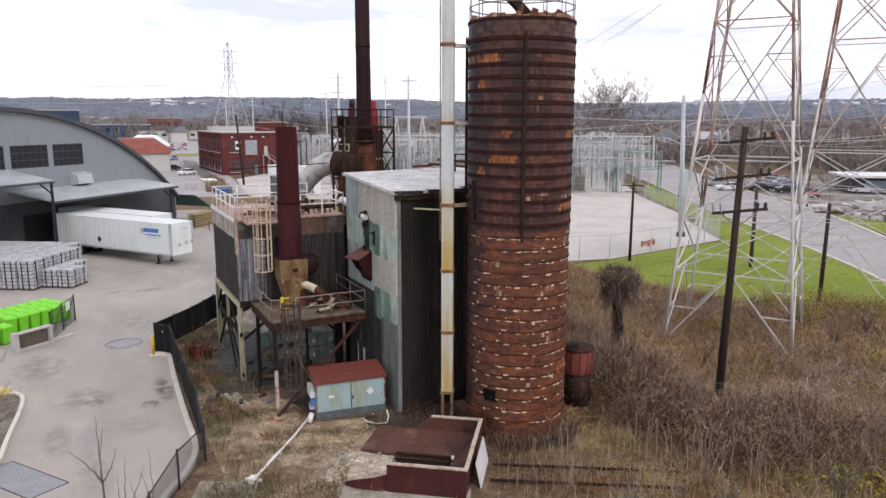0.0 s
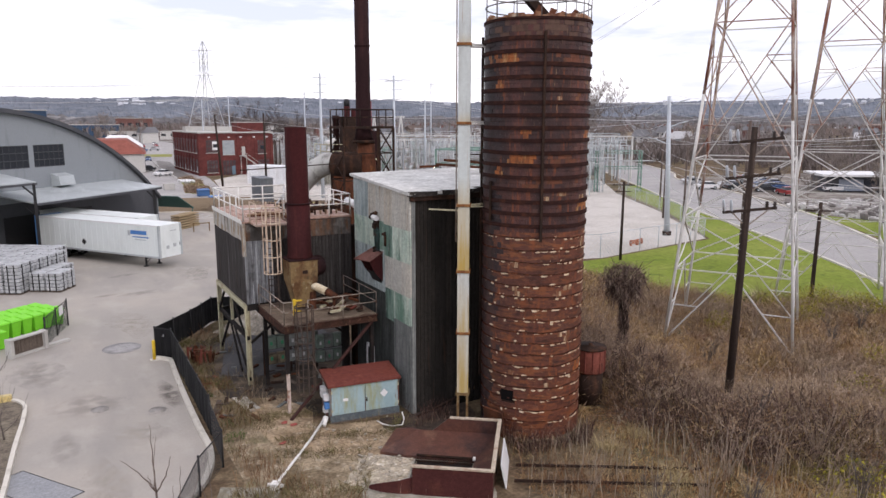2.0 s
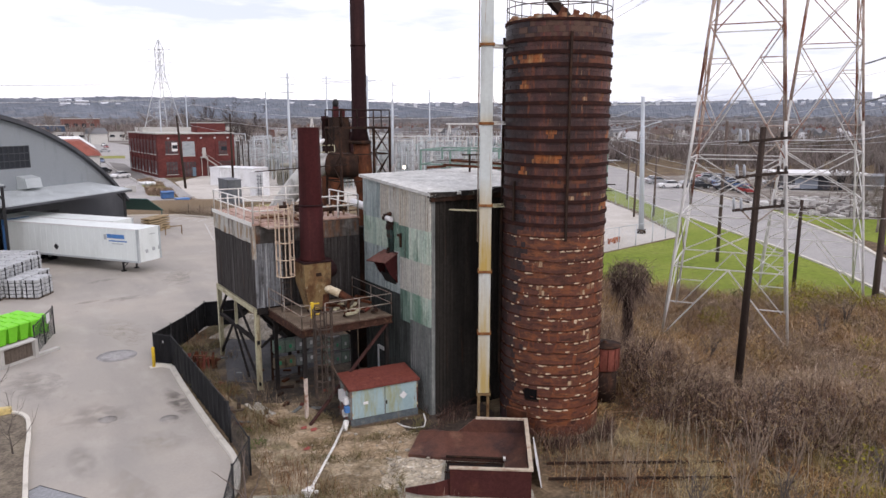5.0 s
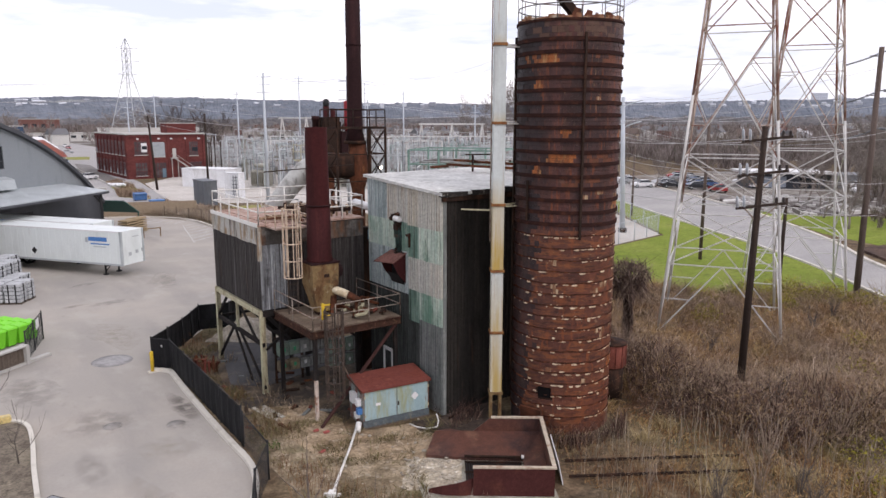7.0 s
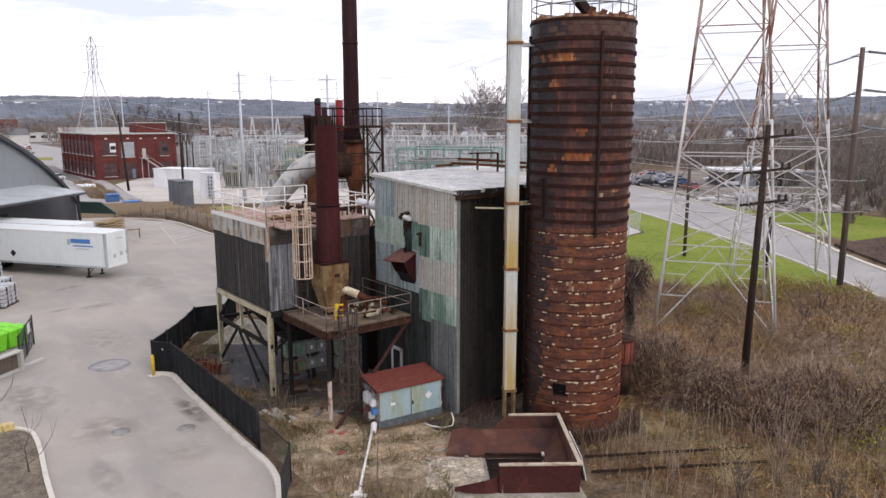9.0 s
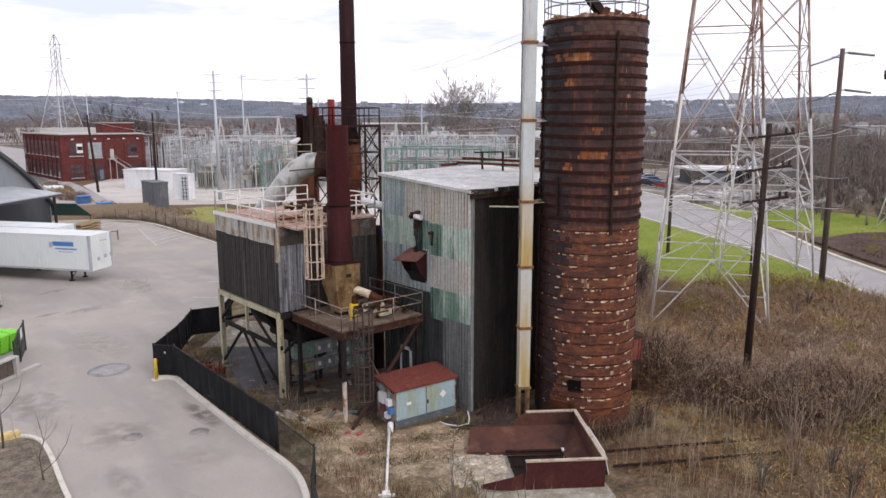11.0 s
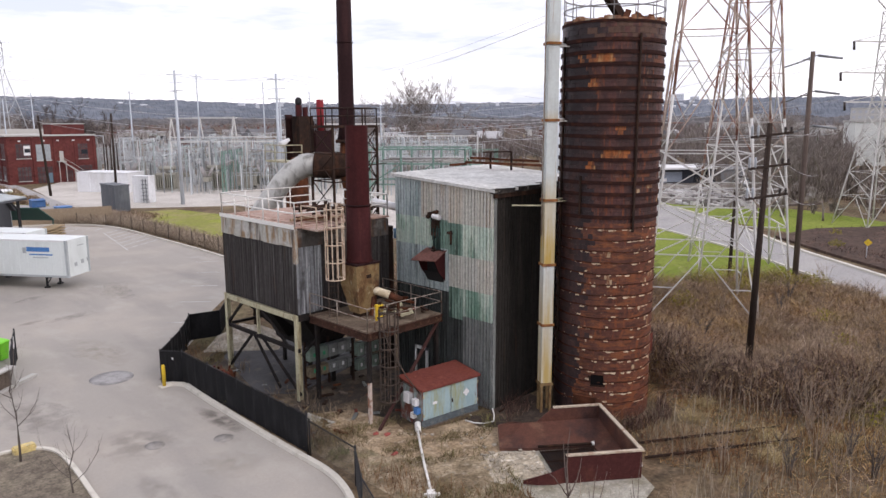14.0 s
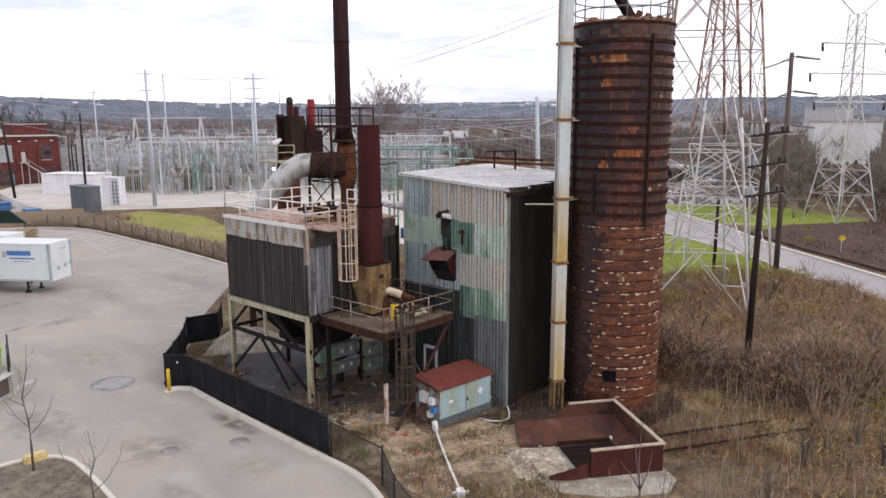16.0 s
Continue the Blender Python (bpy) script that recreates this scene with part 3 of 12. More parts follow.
flat("lawn_2", [(87, 54), (95, 66), (98, 63), (98, 40), (90, 26), (74, 34), (78, 43)], 0.015, M_LAWN, "green grass on the far side of the road", "lawn")
flat("lawn_3", [(25.2, 74), (25.5, 92), (27.5, 110), (35, 109), (37, 98), (33, 82)], 0.015, M_DULLGRASS, "patchy grass between the yard and the substation", "lawn")
flat("pavement_yard", [(38, 52), (44, 50.6), (62, 53.8), (75.5, 74), (87, 95), (100, 113), (125, 150), (160, 205), (60, 215), (40, 175), (30, 160), (24, 118), (30, 116), (46, 105)], 0.018, M_YARD, "pale gravel yard of the electrical substation", "pavement")
flat("pavement_park", [(93, 52), (92, 59), (100, 72), (112, 91), (126, 116), (175, 110), (190, 60), (150, 40), (116, 46), (102, 45)], 0.02, mat("rough stony lot", (0.20, 0.175, 0.15), 0.95, layers=[((0.34, 0.32, 0.29), (0.18, 0.18, 0.18), 0.46, 0.62, 0.85), ((0.11, 0.095, 0.07), (0.35, 0.35, 0.35), 0.5, 0.64, 0.8)], bump=0.6, bscale=6, fine=0.3), "rough stony lot across the road", "pavement")
flat("pavement_street", [(10, 112), (24, 112), (30, 165), (34, 232), (61.9, 238), (61.9, 489), (-80, 489), (-80, 300), (5, 300), (14, 170)], 0.02, M_ROAD, "grey side street and car park behind the hangar", "pavement")
flat("pavement_town", [(62, 236), (132, 236), (178, 205), (222, 150), (250, 60), (1000, 60), (1000, 1000), (62, 1000)], 0.012, M_FARLAND, "streets and yards of the town", "pavement")
flat("pavement_town_2", [(-400, 489), (62, 489), (62, 1000), (-400, 1000)], 0.012, M_FARLAND, "far streets behind the car park", "pavement")
SCRUB = [[(26.8, 170), (26.9, 158), (25.0, 142), (23.4, 127.5), (19.6, 134), (22.0, 150), (23.6, 167)], [(23.5, 125), (26.0, 120), (26.6, 111), (31, 106), (30, 100), (24, 102), (22, 114)]]
flat("dirt_strip", SCRUB[0], 0.05, M_DULLGRASS, "rough brown planting strip beside the street", "ground")
flat("dirt_strip_2", SCRUB[1], 0.05, M_DULLGRASS, "rough brown bank below the substation gate", "ground")
bm = B()
prism(bm, [(62.5, 27.5), (70, 35.5), (79, 34), (90, 26), (84, 16), (66, 10), (54, 17)], -0.3, 0.25)
structure("mulch_bank", bm, mat("dark bark mulch", (0.075, 0.052, 0.042), 0.95, layers=[((0.12, 0.08, 0.06), (0.5, 0.5, 0.5), 0.45, 0.62, 0.8), ((0.05, 0.034, 0.03), (1.5, 1.5, 1.5), 0.5, 0.64, 0.7)], bump=0.7, bscale=12, fine=0.3), "dark mulched bank beside the road", "ground")


def ridge(name, r, h, seed, m, depth, label, n=3000, tuft=8.0):
    """A ring of hills whose slopes carry an uneven canopy of trees."""
    bm = B()
    knots = ((0, 0.12, 0.25, 0.4, 0.55, 0.7, 0.85, 1, 1.5), (0, 0.16, 0.34, 0.52, 0.68, 0.82, 0.93, 1.0, 0.7))
    steps = [(e, float(np.interp(e, *knots))) for e in (0, 0.04, 0.09, 0.14, 0.19, 0.25, 0.31, 0.37, 0.43, 0.49, 0.55, 0.61, 0.67, 0.73, 0.79, 0.85, 0.9, 0.95, 1.0, 1.5)]
    rows = []
    for k in range(n):
        a = k * math.tau / n
        p = V((math.cos(a) * 2.2, math.sin(a) * 2.2, seed))
        q = V((math.cos(a) * 14, math.sin(a) * 14, seed))
        top = h * (0.86 + 0.22 * noise.noise(p) + 0.05 * noise.noise(q * 1.5))
        row = []
        for e, f in steps:
            b = V((math.cos(a) * r / 14, math.sin(a) * r / 14, e * depth / 14 + seed))
            t = tuft * (0.4 + 0.6 * noise.noise(b * 0.5) + 0.5 * noise.noise(b * 1.7) + 0.6 * noise.noise(b * 4.1)) * (1 if f else 0)
            row.append(bm.verts.new((math.cos(a) * (r + e * depth), math.sin(a) * (r + e * depth), f * top - 2 + t)))
        rows.append(row)
    for i in range(n):
        a, b = rows[i], rows[(i + 1) % n]
        for j in range(len(steps) - 1):
            bm.faces.new((a[j], b[j], b[j + 1], a[j + 1]))
    return structure(name, bm, m, label, "hills")


ridge("backdrop_hills", 2300, 106, 3.1, M_HILL, 700, "wooded hills along the horizon, blue grey with painted haze", 4200, 6.5)
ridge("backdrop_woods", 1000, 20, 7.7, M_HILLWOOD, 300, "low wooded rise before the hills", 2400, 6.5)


# ---------------------------------------------------------------- corrugated works building
WX0, WX1, WY0, WY1 = 11.54, 18.4, 26.5, 32.75
works = thing("works_building", "tall corrugated metal works building, grey, green and dark stained sheets", "building", (14, 29, 0))
bm = B()
bx(bm, WX0 + 0.04, WX1 - 0.04, WY0 + 0.04, WY1 - 0.04, -0.2, 9.8)
part("wall_core", bm, M_WALLDARK, works, "dark inner wall frame")
bm = B()
zs = {}
for i, x in enumerate((WX0 - 0.25, WX1 + 0.2)):
    for j, y in enumerate((WY0 - 0.22, WY1 + 0.25)):
        zt = 9.86 + 0.40 * j + 0.12 * i
        zs[i, j] = (bm.verts.new((x, y, zt)), bm.verts.new((x, y, zt + 0.13)))
q = [zs[0, 0], zs[1, 0], zs[1, 1], zs[0, 1]]
bm.faces.new([a for a, b in q][::-1])
bm.faces.new([b for a, b in q])
for k in range(4):
    bm.faces.new((q[k][0], q[(k + 1) % 4][0], q[(k + 1) % 4][1], q[k][1]))
roof_edge = B()
bx(roof_edge, WX0 - 0.2, WX1 + 0.15, WY0 - 0.18, WY0 - 0.09, 9.62, 9.84)
part("roof_fascia", roof_edge, M_DRUST, works, "dark rusted roof fascia")
roof = part("roof", bm, M_ROOF, works, "weathered white flat roof with a thick edge")
M_TAR = mat("cracked roof tar", (0.030, 0.027, 0.025), 0.85, layers=[((0.09, 0.075, 0.06), (3, 3, 3), 0.5, 0.64, 0.8), ((0.34, 0.33, 0.30), (5, 5, 5), 0.62, 0.68, 0.8)], bump=0.5)
rng = random.Random(3)
x = WX0 - 0.24
while x < WX1 + 0.1:
    ln = rng.uniform(0.35, 1.1)
    bm = B()
    bx(bm, x, min(x + ln, WX1 + 0.18), WY0 - 0.245 - rng.uniform(0, 0.02), WY0 + rng.uniform(-0.12, 0.25), 9.85 + 0.12 * (x - WX0) / 6.9 - rng.uniform(0, 0.06), 10.0 + 0.12 * (x - WX0) / 6.9 + rng.uniform(0.0, 0.035))
    part("tar_edge", bm, M_TAR, works, "black cracked tar at the roof edge")
    x += ln + rng.choice((0.0, 0.0, 0.05, 0.25))
bm = B()
ROWS_A = [(-0.1, 4.1, M_WALLLOW, "dull grey ribbed sheet"), (4.1, 5.38, M_WALLGREEN, "faded green ribbed sheet"), (5.38, 6.9, M_WALLGREY, "grey ribbed sheet"), (6.9, 8.36, M_WALLGREEN, "faded green ribbed sheet"), (8.36, 9.86, M_WALLGREY, "grey ribbed sheet")]
ROWS_B = [(-0.1, 3.5, M_WALLSHADE, "sooty ribbed sheet darkened for the platform shade"), (3.5, 5.1, M_WALLSHADE, "sooty ribbed sheet darkened for the platform shade"), (5.1, 7.1, M_WALLBLUE, "blue grey ribbed sheet"), (7.1, 8.45, M_WALLGREEN, "faded green ribbed sheet"), (8.45, 10.05, M_WALLGREY, "grey ribbed sheet")]
ncol = 7
for c in range(ncol):
    y0 = WY0 + (WY1 - WY0) * c / ncol
    ln = (WY1 - WY0) / ncol
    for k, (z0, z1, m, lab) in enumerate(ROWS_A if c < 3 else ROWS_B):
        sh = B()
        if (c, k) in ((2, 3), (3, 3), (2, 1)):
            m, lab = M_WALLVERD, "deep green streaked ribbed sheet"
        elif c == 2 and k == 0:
            m, lab = M_WALLSHADE, "sooty ribbed sheet darkened for the platform shade"
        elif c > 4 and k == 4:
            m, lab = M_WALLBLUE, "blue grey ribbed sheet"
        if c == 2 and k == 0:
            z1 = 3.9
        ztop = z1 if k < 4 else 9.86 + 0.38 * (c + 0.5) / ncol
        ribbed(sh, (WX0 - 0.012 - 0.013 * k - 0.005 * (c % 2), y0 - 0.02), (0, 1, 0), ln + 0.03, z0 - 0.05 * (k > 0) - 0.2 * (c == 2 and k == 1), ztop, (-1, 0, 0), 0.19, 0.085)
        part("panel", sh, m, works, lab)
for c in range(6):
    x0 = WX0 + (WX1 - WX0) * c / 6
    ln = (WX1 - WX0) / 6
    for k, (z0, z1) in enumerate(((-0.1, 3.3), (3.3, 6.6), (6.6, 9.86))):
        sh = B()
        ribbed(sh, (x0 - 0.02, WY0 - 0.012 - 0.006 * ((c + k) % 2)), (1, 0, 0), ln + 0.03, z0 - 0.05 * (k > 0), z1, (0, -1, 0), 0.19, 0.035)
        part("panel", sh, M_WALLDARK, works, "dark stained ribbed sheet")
bm = B()
bx(bm, WX0 - 0.06, WX0 + 0.10, WY0 - 0.07, WY0 + 0.06, -0.1, 9.84)
part("corner_trim", bm, M_WALLLOW, works, "grey folded corner trim")
bm = B()
bx(bm, WX1 - 0.02, WX1 + 0.03, WY0, WY1, -0.1, 9.9)
bx(bm, WX0, WX1, WY1 - 0.02, WY1 + 0.03, -0.1, 10.1)
part("back_wall", bm, M_WALLLOW, works)

# chute hood on the west wall
hood = thing("chute_hood", "rust red sheet metal chute hood fixed to the corrugated wall", "hood", (11.4, 30.0, 5.2))
bm = B()
a = [(11.5, 29.3, 6.98), (11.5, 30.6, 6.98), (10.5, 30.75, 6.45), (10.72, 29.3, 6.55)]
v = [bm.verts.new(p) for p in a] + [bm.verts.new((x, y, z + 0.04)) for x, y, z in a]
for f in ((3, 2, 1, 0), (4, 5, 6, 7), (0, 1, 5, 4), (1, 2, 6, 5), (2, 3, 7, 6), (3, 0, 4, 7)):
    bm.faces.new([v[i] for i in f])
M_HOODRED = mat("dull red hood sheet", (0.155, 0.072, 0.058), 0.75, layers=[((0.10, 0.045, 0.036), (2, 2, 2), 0.46, 0.62, 0.8), ((0.24, 0.14, 0.115), (4, 4, 2), 0.58, 0.7, 0.6)])
part("lid", bm, M_HOODRED, hood, "dull red sloping lid")
for y, nm in ((29.36, "near"), (30.5, "far")):
    bm = B()
    w = [bm.verts.new((x, yy, z)) for yy in (y, y + 0.03) for x, z in ((11.5, 6.93), (10.72, 6.55), (11.0, 6.0), (11.5, 5.42))]
    bm.faces.new(w[:4])
    bm.faces.new(w[:3:-1])
    for k in range(4):
        bm.faces.new((w[k], w[(k + 1) % 4], w[4 + (k + 1) % 4], w[4 + k]))
    part("cheek", bm, M_STACK, hood, "dark red side plate")
# black plate before the wall paints the shade inside the open hood
bm = B()
w = [bm.verts.new(p) for p in ((11.36, 29.4, 6.8), (11.36, 30.5, 6.8), (11.36, 30.5, 5.45), (11.36, 29.4, 5.45), (11.12, 30.5, 5.95), (11.12, 29.4, 5.95))]
bm.faces.new(w[:4])
bm.faces.new((w[3], w[2], w[4], w[5]))
part("chute", bm, M_BLACK, hood, "black plate painting the hood's dark inside")
# wall lamp and conduit cluster
lampw = thing("wall_lamp", "white floodlight on a corroded bracket of pipes on the corrugated wall", "lamp", (11.4, 30.2, 7.4))
bm = B()
tube(bm, (11.2, 29.5, 8.52), (11.2, 29.95, 8.55), 0.12, 10)
part("lamp_head", bm, M_WHITEPAINT, lampw, "white lamp housing")
bm = B()
for y, z0, z1 in ((29.75, 7.3, 8.45), (29.95, 7.5, 8.6), (30.12, 7.4, 8.3)):
    tube(bm, (11.38, y, z0), (11.38, y, z1), 0.05, 6)
bar(bm, (11.4, 29.7, 8.3), (11.4, 30.2, 8.3), 0.12)
bar(bm, (11.4, 29.7, 7.7), (11.4, 30.2, 7.7), 0.16)
bar(bm, (11.35, 29.95, 8.0), (11.35, 29.95, 8.25), 0.28)
part("bracket", bm, M_DRUST, lampw, "corroded pipes and junction boxes")
M_VERD = mat("dark green corroded pipe", (0.035, 0.062, 0.055), 0.8, layers=[((0.02, 0.022, 0.02), (3, 3, 1), 0.48, 0.62, 0.8)])
for y, z0, z1, r in ((29.70, 6.95, 8.0, 0.045), (29.84, 6.8, 8.1, 0.06), (30.05, 6.9, 8.2, 0.05), (30.2, 7.6, 8.5, 0.04)):
    bm = B(); tube(bm, (11.36, y, z0), (11.36, y, z1), r, 7); part("conduit", bm, M_VERD, lampw, "dark green corroded conduit")
for y, z, s in ((29.98, 6.85, 0.2), (30.25, 8.62, 0.16), (29.93, 8.72, 0.14)):
    bm = B(); bx(bm, 11.22, 11.4, y - s / 2, y + s / 2, z - s / 2, z + s / 2); part("junction_box", bm, M_DRUST, lampw, "dark junction box")
for y, z, r in ((30.12, 8.62, 0.10), (30.34, 8.5, 0.12), (29.78, 8.75, 0.09), (30.02, 7.05, 0.08)):
    bm = B(); lathe(bm, (11.28, y, z), [(0.03, -r), (r, -r * 0.4), (r, r * 0.4), (0.03, r)], 9); part("valve", bm, M_DRUST, lampw, "dark corroded valve")
bm = B(); hose(bm, [(11.34, 29.4, 6.95), (11.3, 29.9, 7.02), (11.3, 30.3, 7.0)], 0.025, 5); part("cable", bm, M_BLACK, lampw)
ob = thing("pipe_stub", "short corroded pipe stub on the corrugated wall", "pipe", (11.38, 28.95, 7.6))
bm = B(); tube(bm, (11.36, 28.95, 7.3), (11.36, 28.95, 7.95), 0.06, 7); bar(bm, (11.3, 28.82, 7.85), (11.3, 29.1, 7.85), 0.1); part("pipe", bm, M_DRUST, ob, "rusted pipe with a clamp")

# ---------------------------------------------------------------- tile silo
SX, SY, SR, SH = 15.79, 23.59, 2.13, 16.86
silo = thing("tile_silo", "tall round silo of brown glazed tiles with rusted steel bands", "silo", (SX, SY, 0))
bm = B()
lathe(bm, (SX, SY, 0), [(SR - 0.03, -0.2), (SR - 0.03, SH)], 48, False)
lathe(bm, (SX, SY, 0), [(SR - 0.15, SH), (SR - 0.15, 14.5)], 48, False)
bm.faces.new([bm.verts.new((SX + (SR - 0.15) * math.cos(k * math.tau / 48), SY + (SR - 0.15) * math.sin(k * math.tau / 48), 14.5)) for k in range(48)])
part("core", bm, M_DRUST, silo, "mortar and dark rust behind the tiles")
TILE_UP = [(0.0, (0.088, 0.033, 0.028)), (0.5, (0.112, 0.043, 0.034)), (0.92, (0.136, 0.055, 0.042)), (1.0, (0.185, 0.090, 0.062))]
TILE_DARK = [(0.0, (0.030, 0.019, 0.020)), (0.6, (0.045, 0.027, 0.027)), (1.0, (0.066, 0.034, 0.031))]
TILE_LO = [(0.0, (0.115, 0.040, 0.024)), (0.5, (0.132, 0.046, 0.027)), (0.93, (0.150, 0.053, 0.031)), (1.0, (0.185, 0.078, 0.048))]
STAIN_UP = [((0.044, 0.028, 0.030), (0.45, 0.45, 0.22), 0.40, 0.60, 0.75), ((0.030, 0.016, 0.014), (0.9, 0.9, 0.14), 0.43, 0.60, 0.8), ((0.21, 0.062, 0.022), (6.5, 6.5, 0.6), 0.55, 0.66, 0.8), ((0.40, 0.25, 0.13), (8.0, 8.0, 0.9), 0.65, 0.71, 0.75)]
STAIN_LO = [((0.075, 0.034, 0.027), (0.42, 0.42, 0.35), 0.42, 0.60, 0.6), ((0.22, 0.078, 0.030), (1.3, 1.3, 5.0), 0.48, 0.62, 0.8), ((0.045, 0.020, 0.016), (1.6, 1.6, 7.0), 0.52, 0.64, 0.85), ((0.24, 0.072, 0.026), (4.0, 4.0, 1.2), 0.56, 0.68, 0.7), ((0.05, 0.022, 0.016), (0.7, 0.7, 0.9), 0.54, 0.68, 0.6), ((0.40, 0.26, 0.15), (3.5, 3.5, 9.0), 0.64, 0.71, 0.7)]
M_TILE = {(u, k): mat("glazed tile", (0.1, 0.05, 0.03), 0.5, layers=STAIN_UP if u else STAIN_LO, bump=0.35, bscale=25, piece=k, ramp=TILE_UP if u else TILE_LO) for u in (0, 1) for k in ("object", "island")}
M_TILE[2, "island"] = mat("dark glazed tile", (0.05, 0.03, 0.03), 0.45, layers=[((0.105, 0.042, 0.032), (1.4, 1.4, 0.5), 0.54, 0.68, 0.7), ((0.020, 0.014, 0.016), (0.9, 0.9, 0.2), 0.46, 0.62, 0.8)], bump=0.35, bscale=25, piece="island", ramp=TILE_DARK)
WORN = [((0.11, 0.045, 0.022), (4.5, 4.5, 0.8), 0.46, 0.60, 0.9), ((0.05, 0.024, 0.017), (2.0, 2.0, 3.0), 0.56, 0.68, 0.7)]
M_WORN = {"o": mat("rust orange tile", (0.33, 0.105, 0.030), 0.6, layers=WORN + [((0.50, 0.29, 0.12), (6.0, 6.0, 0.9), 0.53, 0.64, 0.75)]), "c": mat("cream broken tile", (0.19, 0.088, 0.050), 0.75, layers=[((0.47, 0.36, 0.23), (6.0, 6.0, 0.8), 0.49, 0.60, 0.9)] + WORN[1:]), "d": mat("rust brown tile", (0.145, 0.050, 0.026), 0.6, layers=WORN), "t": mat("tan tile", (0.098, 0.053, 0.036), 0.55, layers=WORN[1:])}
# runs of stripped tiles: angles from and to, height, kind
RUNS = [(-190, -148, 15.35, "o"), (-116, -30, 15.4, "d"), (-174, -164, 14.45, "o"), (-110, -70, 13.9, "c"), (-140, -132, 12.6, "o"), (-158, -124, 11.45, "o"), (-116, -70, 11.45, "d"), (-172, -164, 11.0, "o"), (-140, -70, 10.55, "d"), (-116, -60, 10.0, "c"), (-150, -144, 7.25, "c"), (-147, -140, 6.35, "c"), (-152, -142, 2.7, "c"), (-148, -144, 2.1, "c"), (-128, -120, 2.4, "c"), (-137, -135, 3.3, "c"), (-108, -98, 2.4, "c"), (-100, -80, 6.35, "c"), (-95, -80, 4.2, "c"), (-178, -25, 16.3, "t"), (-178, -25, 16.6, "t"), (-60, -38, 14.2, "c"), (-62, -30, 12.3, "o"), (-50, -34, 12.9, "c"), (-75, -42, 9.6, "o"), (-64, -40, 8.2, "c"), (-58, -46, 5.1, "c"), (-70, -40, 3.0, "o"), (-84, -60, 2.4, "d")]


NT, ROWH, ROW0 = 62, 0.2395, -0.206


def worn(a, z):
    d = math.degrees(a) % 360
    for a0, a1, zz, k in RUNS:
        if int((z + 0.12 - ROW0) / 0.479) == int((zz - ROW0) / 0.479) and (d - a0) % 360 <= a1 - a0:
            return k
    return ""


tw = math.tau / NT
BAND_Z0 = 8.5


def tile_mesh(m, h=ROWH - 0.009, wide=tw * 0.988):
    bm = B()
    v = [bm.verts.new((r * math.cos(a), r * math.sin(a), z)) for r in (SR - 0.05, SR) for a in (-wide / 2, 0, wide / 2) for z in (0, h)]
    for i in range(2):
        o = 6 + i * 2
        bm.faces.new((v[o], v[o + 2], v[o + 3], v[o + 1]))
    bm.faces.new((v[1], v[7], v[9], v[3])); bm.faces.new((v[3], v[9], v[11], v[5]))
    bm.faces.new((v[0], v[2], v[8], v[6])); bm.faces.new((v[2], v[4], v[10], v[8]))
    bm.faces.new((v[0], v[6], v[7], v[1])); bm.faces.new((v[4], v[5], v[11], v[10]))
    return mesh_of("tile", bm, m)


tile_me = {0: tile_mesh(M_TILE[0, "object"], ROWH - 0.002, tw * 0.999), 1: tile_mesh(M_TILE[1, "object"])}
worn_me = {k: tile_mesh(m) for k, m in M_WORN.items()}
rng = random.Random(5)
far_v, far_f = {0: [], 1: [], 2: []}, {0: [], 1: [], 2: []}
n_single = 0
FACE = math.atan2(-1.0, -0.86)
for row in range(71):
    z = ROW0 + row * ROWH
    up = 1 if z > BAND_Z0 else 0
    for c in range(NT):
        a = c * tw + (row % 2) * tw / 2 + 0.05
        dev = abs((a - FACE + math.pi) % math.tau - math.pi)
        push = rng.uniform(-0.006, 0.008)
        if 1.55 < z + 0.12 < 2.05 and abs((a - (-2.65) + math.pi) % math.tau - math.pi) < 0.14:
            continue
        k = worn(a, z)
        if k and rng.random() < (0.42 if k in "tdc" else 0.8):
            ob = part("tile", worn_me[k], None, silo, "worn pale or rust orange tile")
            ob.matrix_basis = pose(SX, SY, z, 0, 0, math.degrees(a)) @ Matrix.Diagonal((1 + push / SR, 1, 1, 1))
        elif dev < 0.36 and 3 < row < 70 and n_single < 190 and rng.random() < 0.62:
            ob = part("tile", tile_me[up], None, silo)
            ob.matrix_basis = pose(SX, SY, z, 0, 0, math.degrees(a)) @ Matrix.Diagonal((1 + push / SR, 1, 1, 1))
            n_single += 1
        else:
            # from the left limb to a ragged edge the tiles take the dark ramp
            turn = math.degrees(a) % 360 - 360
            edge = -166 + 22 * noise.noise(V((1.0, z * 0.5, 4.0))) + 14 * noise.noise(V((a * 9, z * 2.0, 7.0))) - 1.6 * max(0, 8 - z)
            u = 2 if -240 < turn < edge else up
            o = len(far_v[u])
            for r in (SR - 0.05, SR + push):
                for e in ((-0.491, 0, 0.491) if up else (-0.4995, 0, 0.4995)):
                    for h in (0, ROWH - (0.009 if up else 0.002)):
                        far_v[u].append((SX + r * math.cos(a + e * tw), SY + r * math.sin(a + e * tw), z + h))
            far_f[u] += [[o + i for i in f] for f in ((6, 8, 9, 7), (8, 10, 11, 9), (1, 7, 9, 3), (3, 9, 11, 5), (0, 2, 8, 6), (2, 4, 10, 8), (0, 6, 7, 1), (4, 5, 11, 10))]
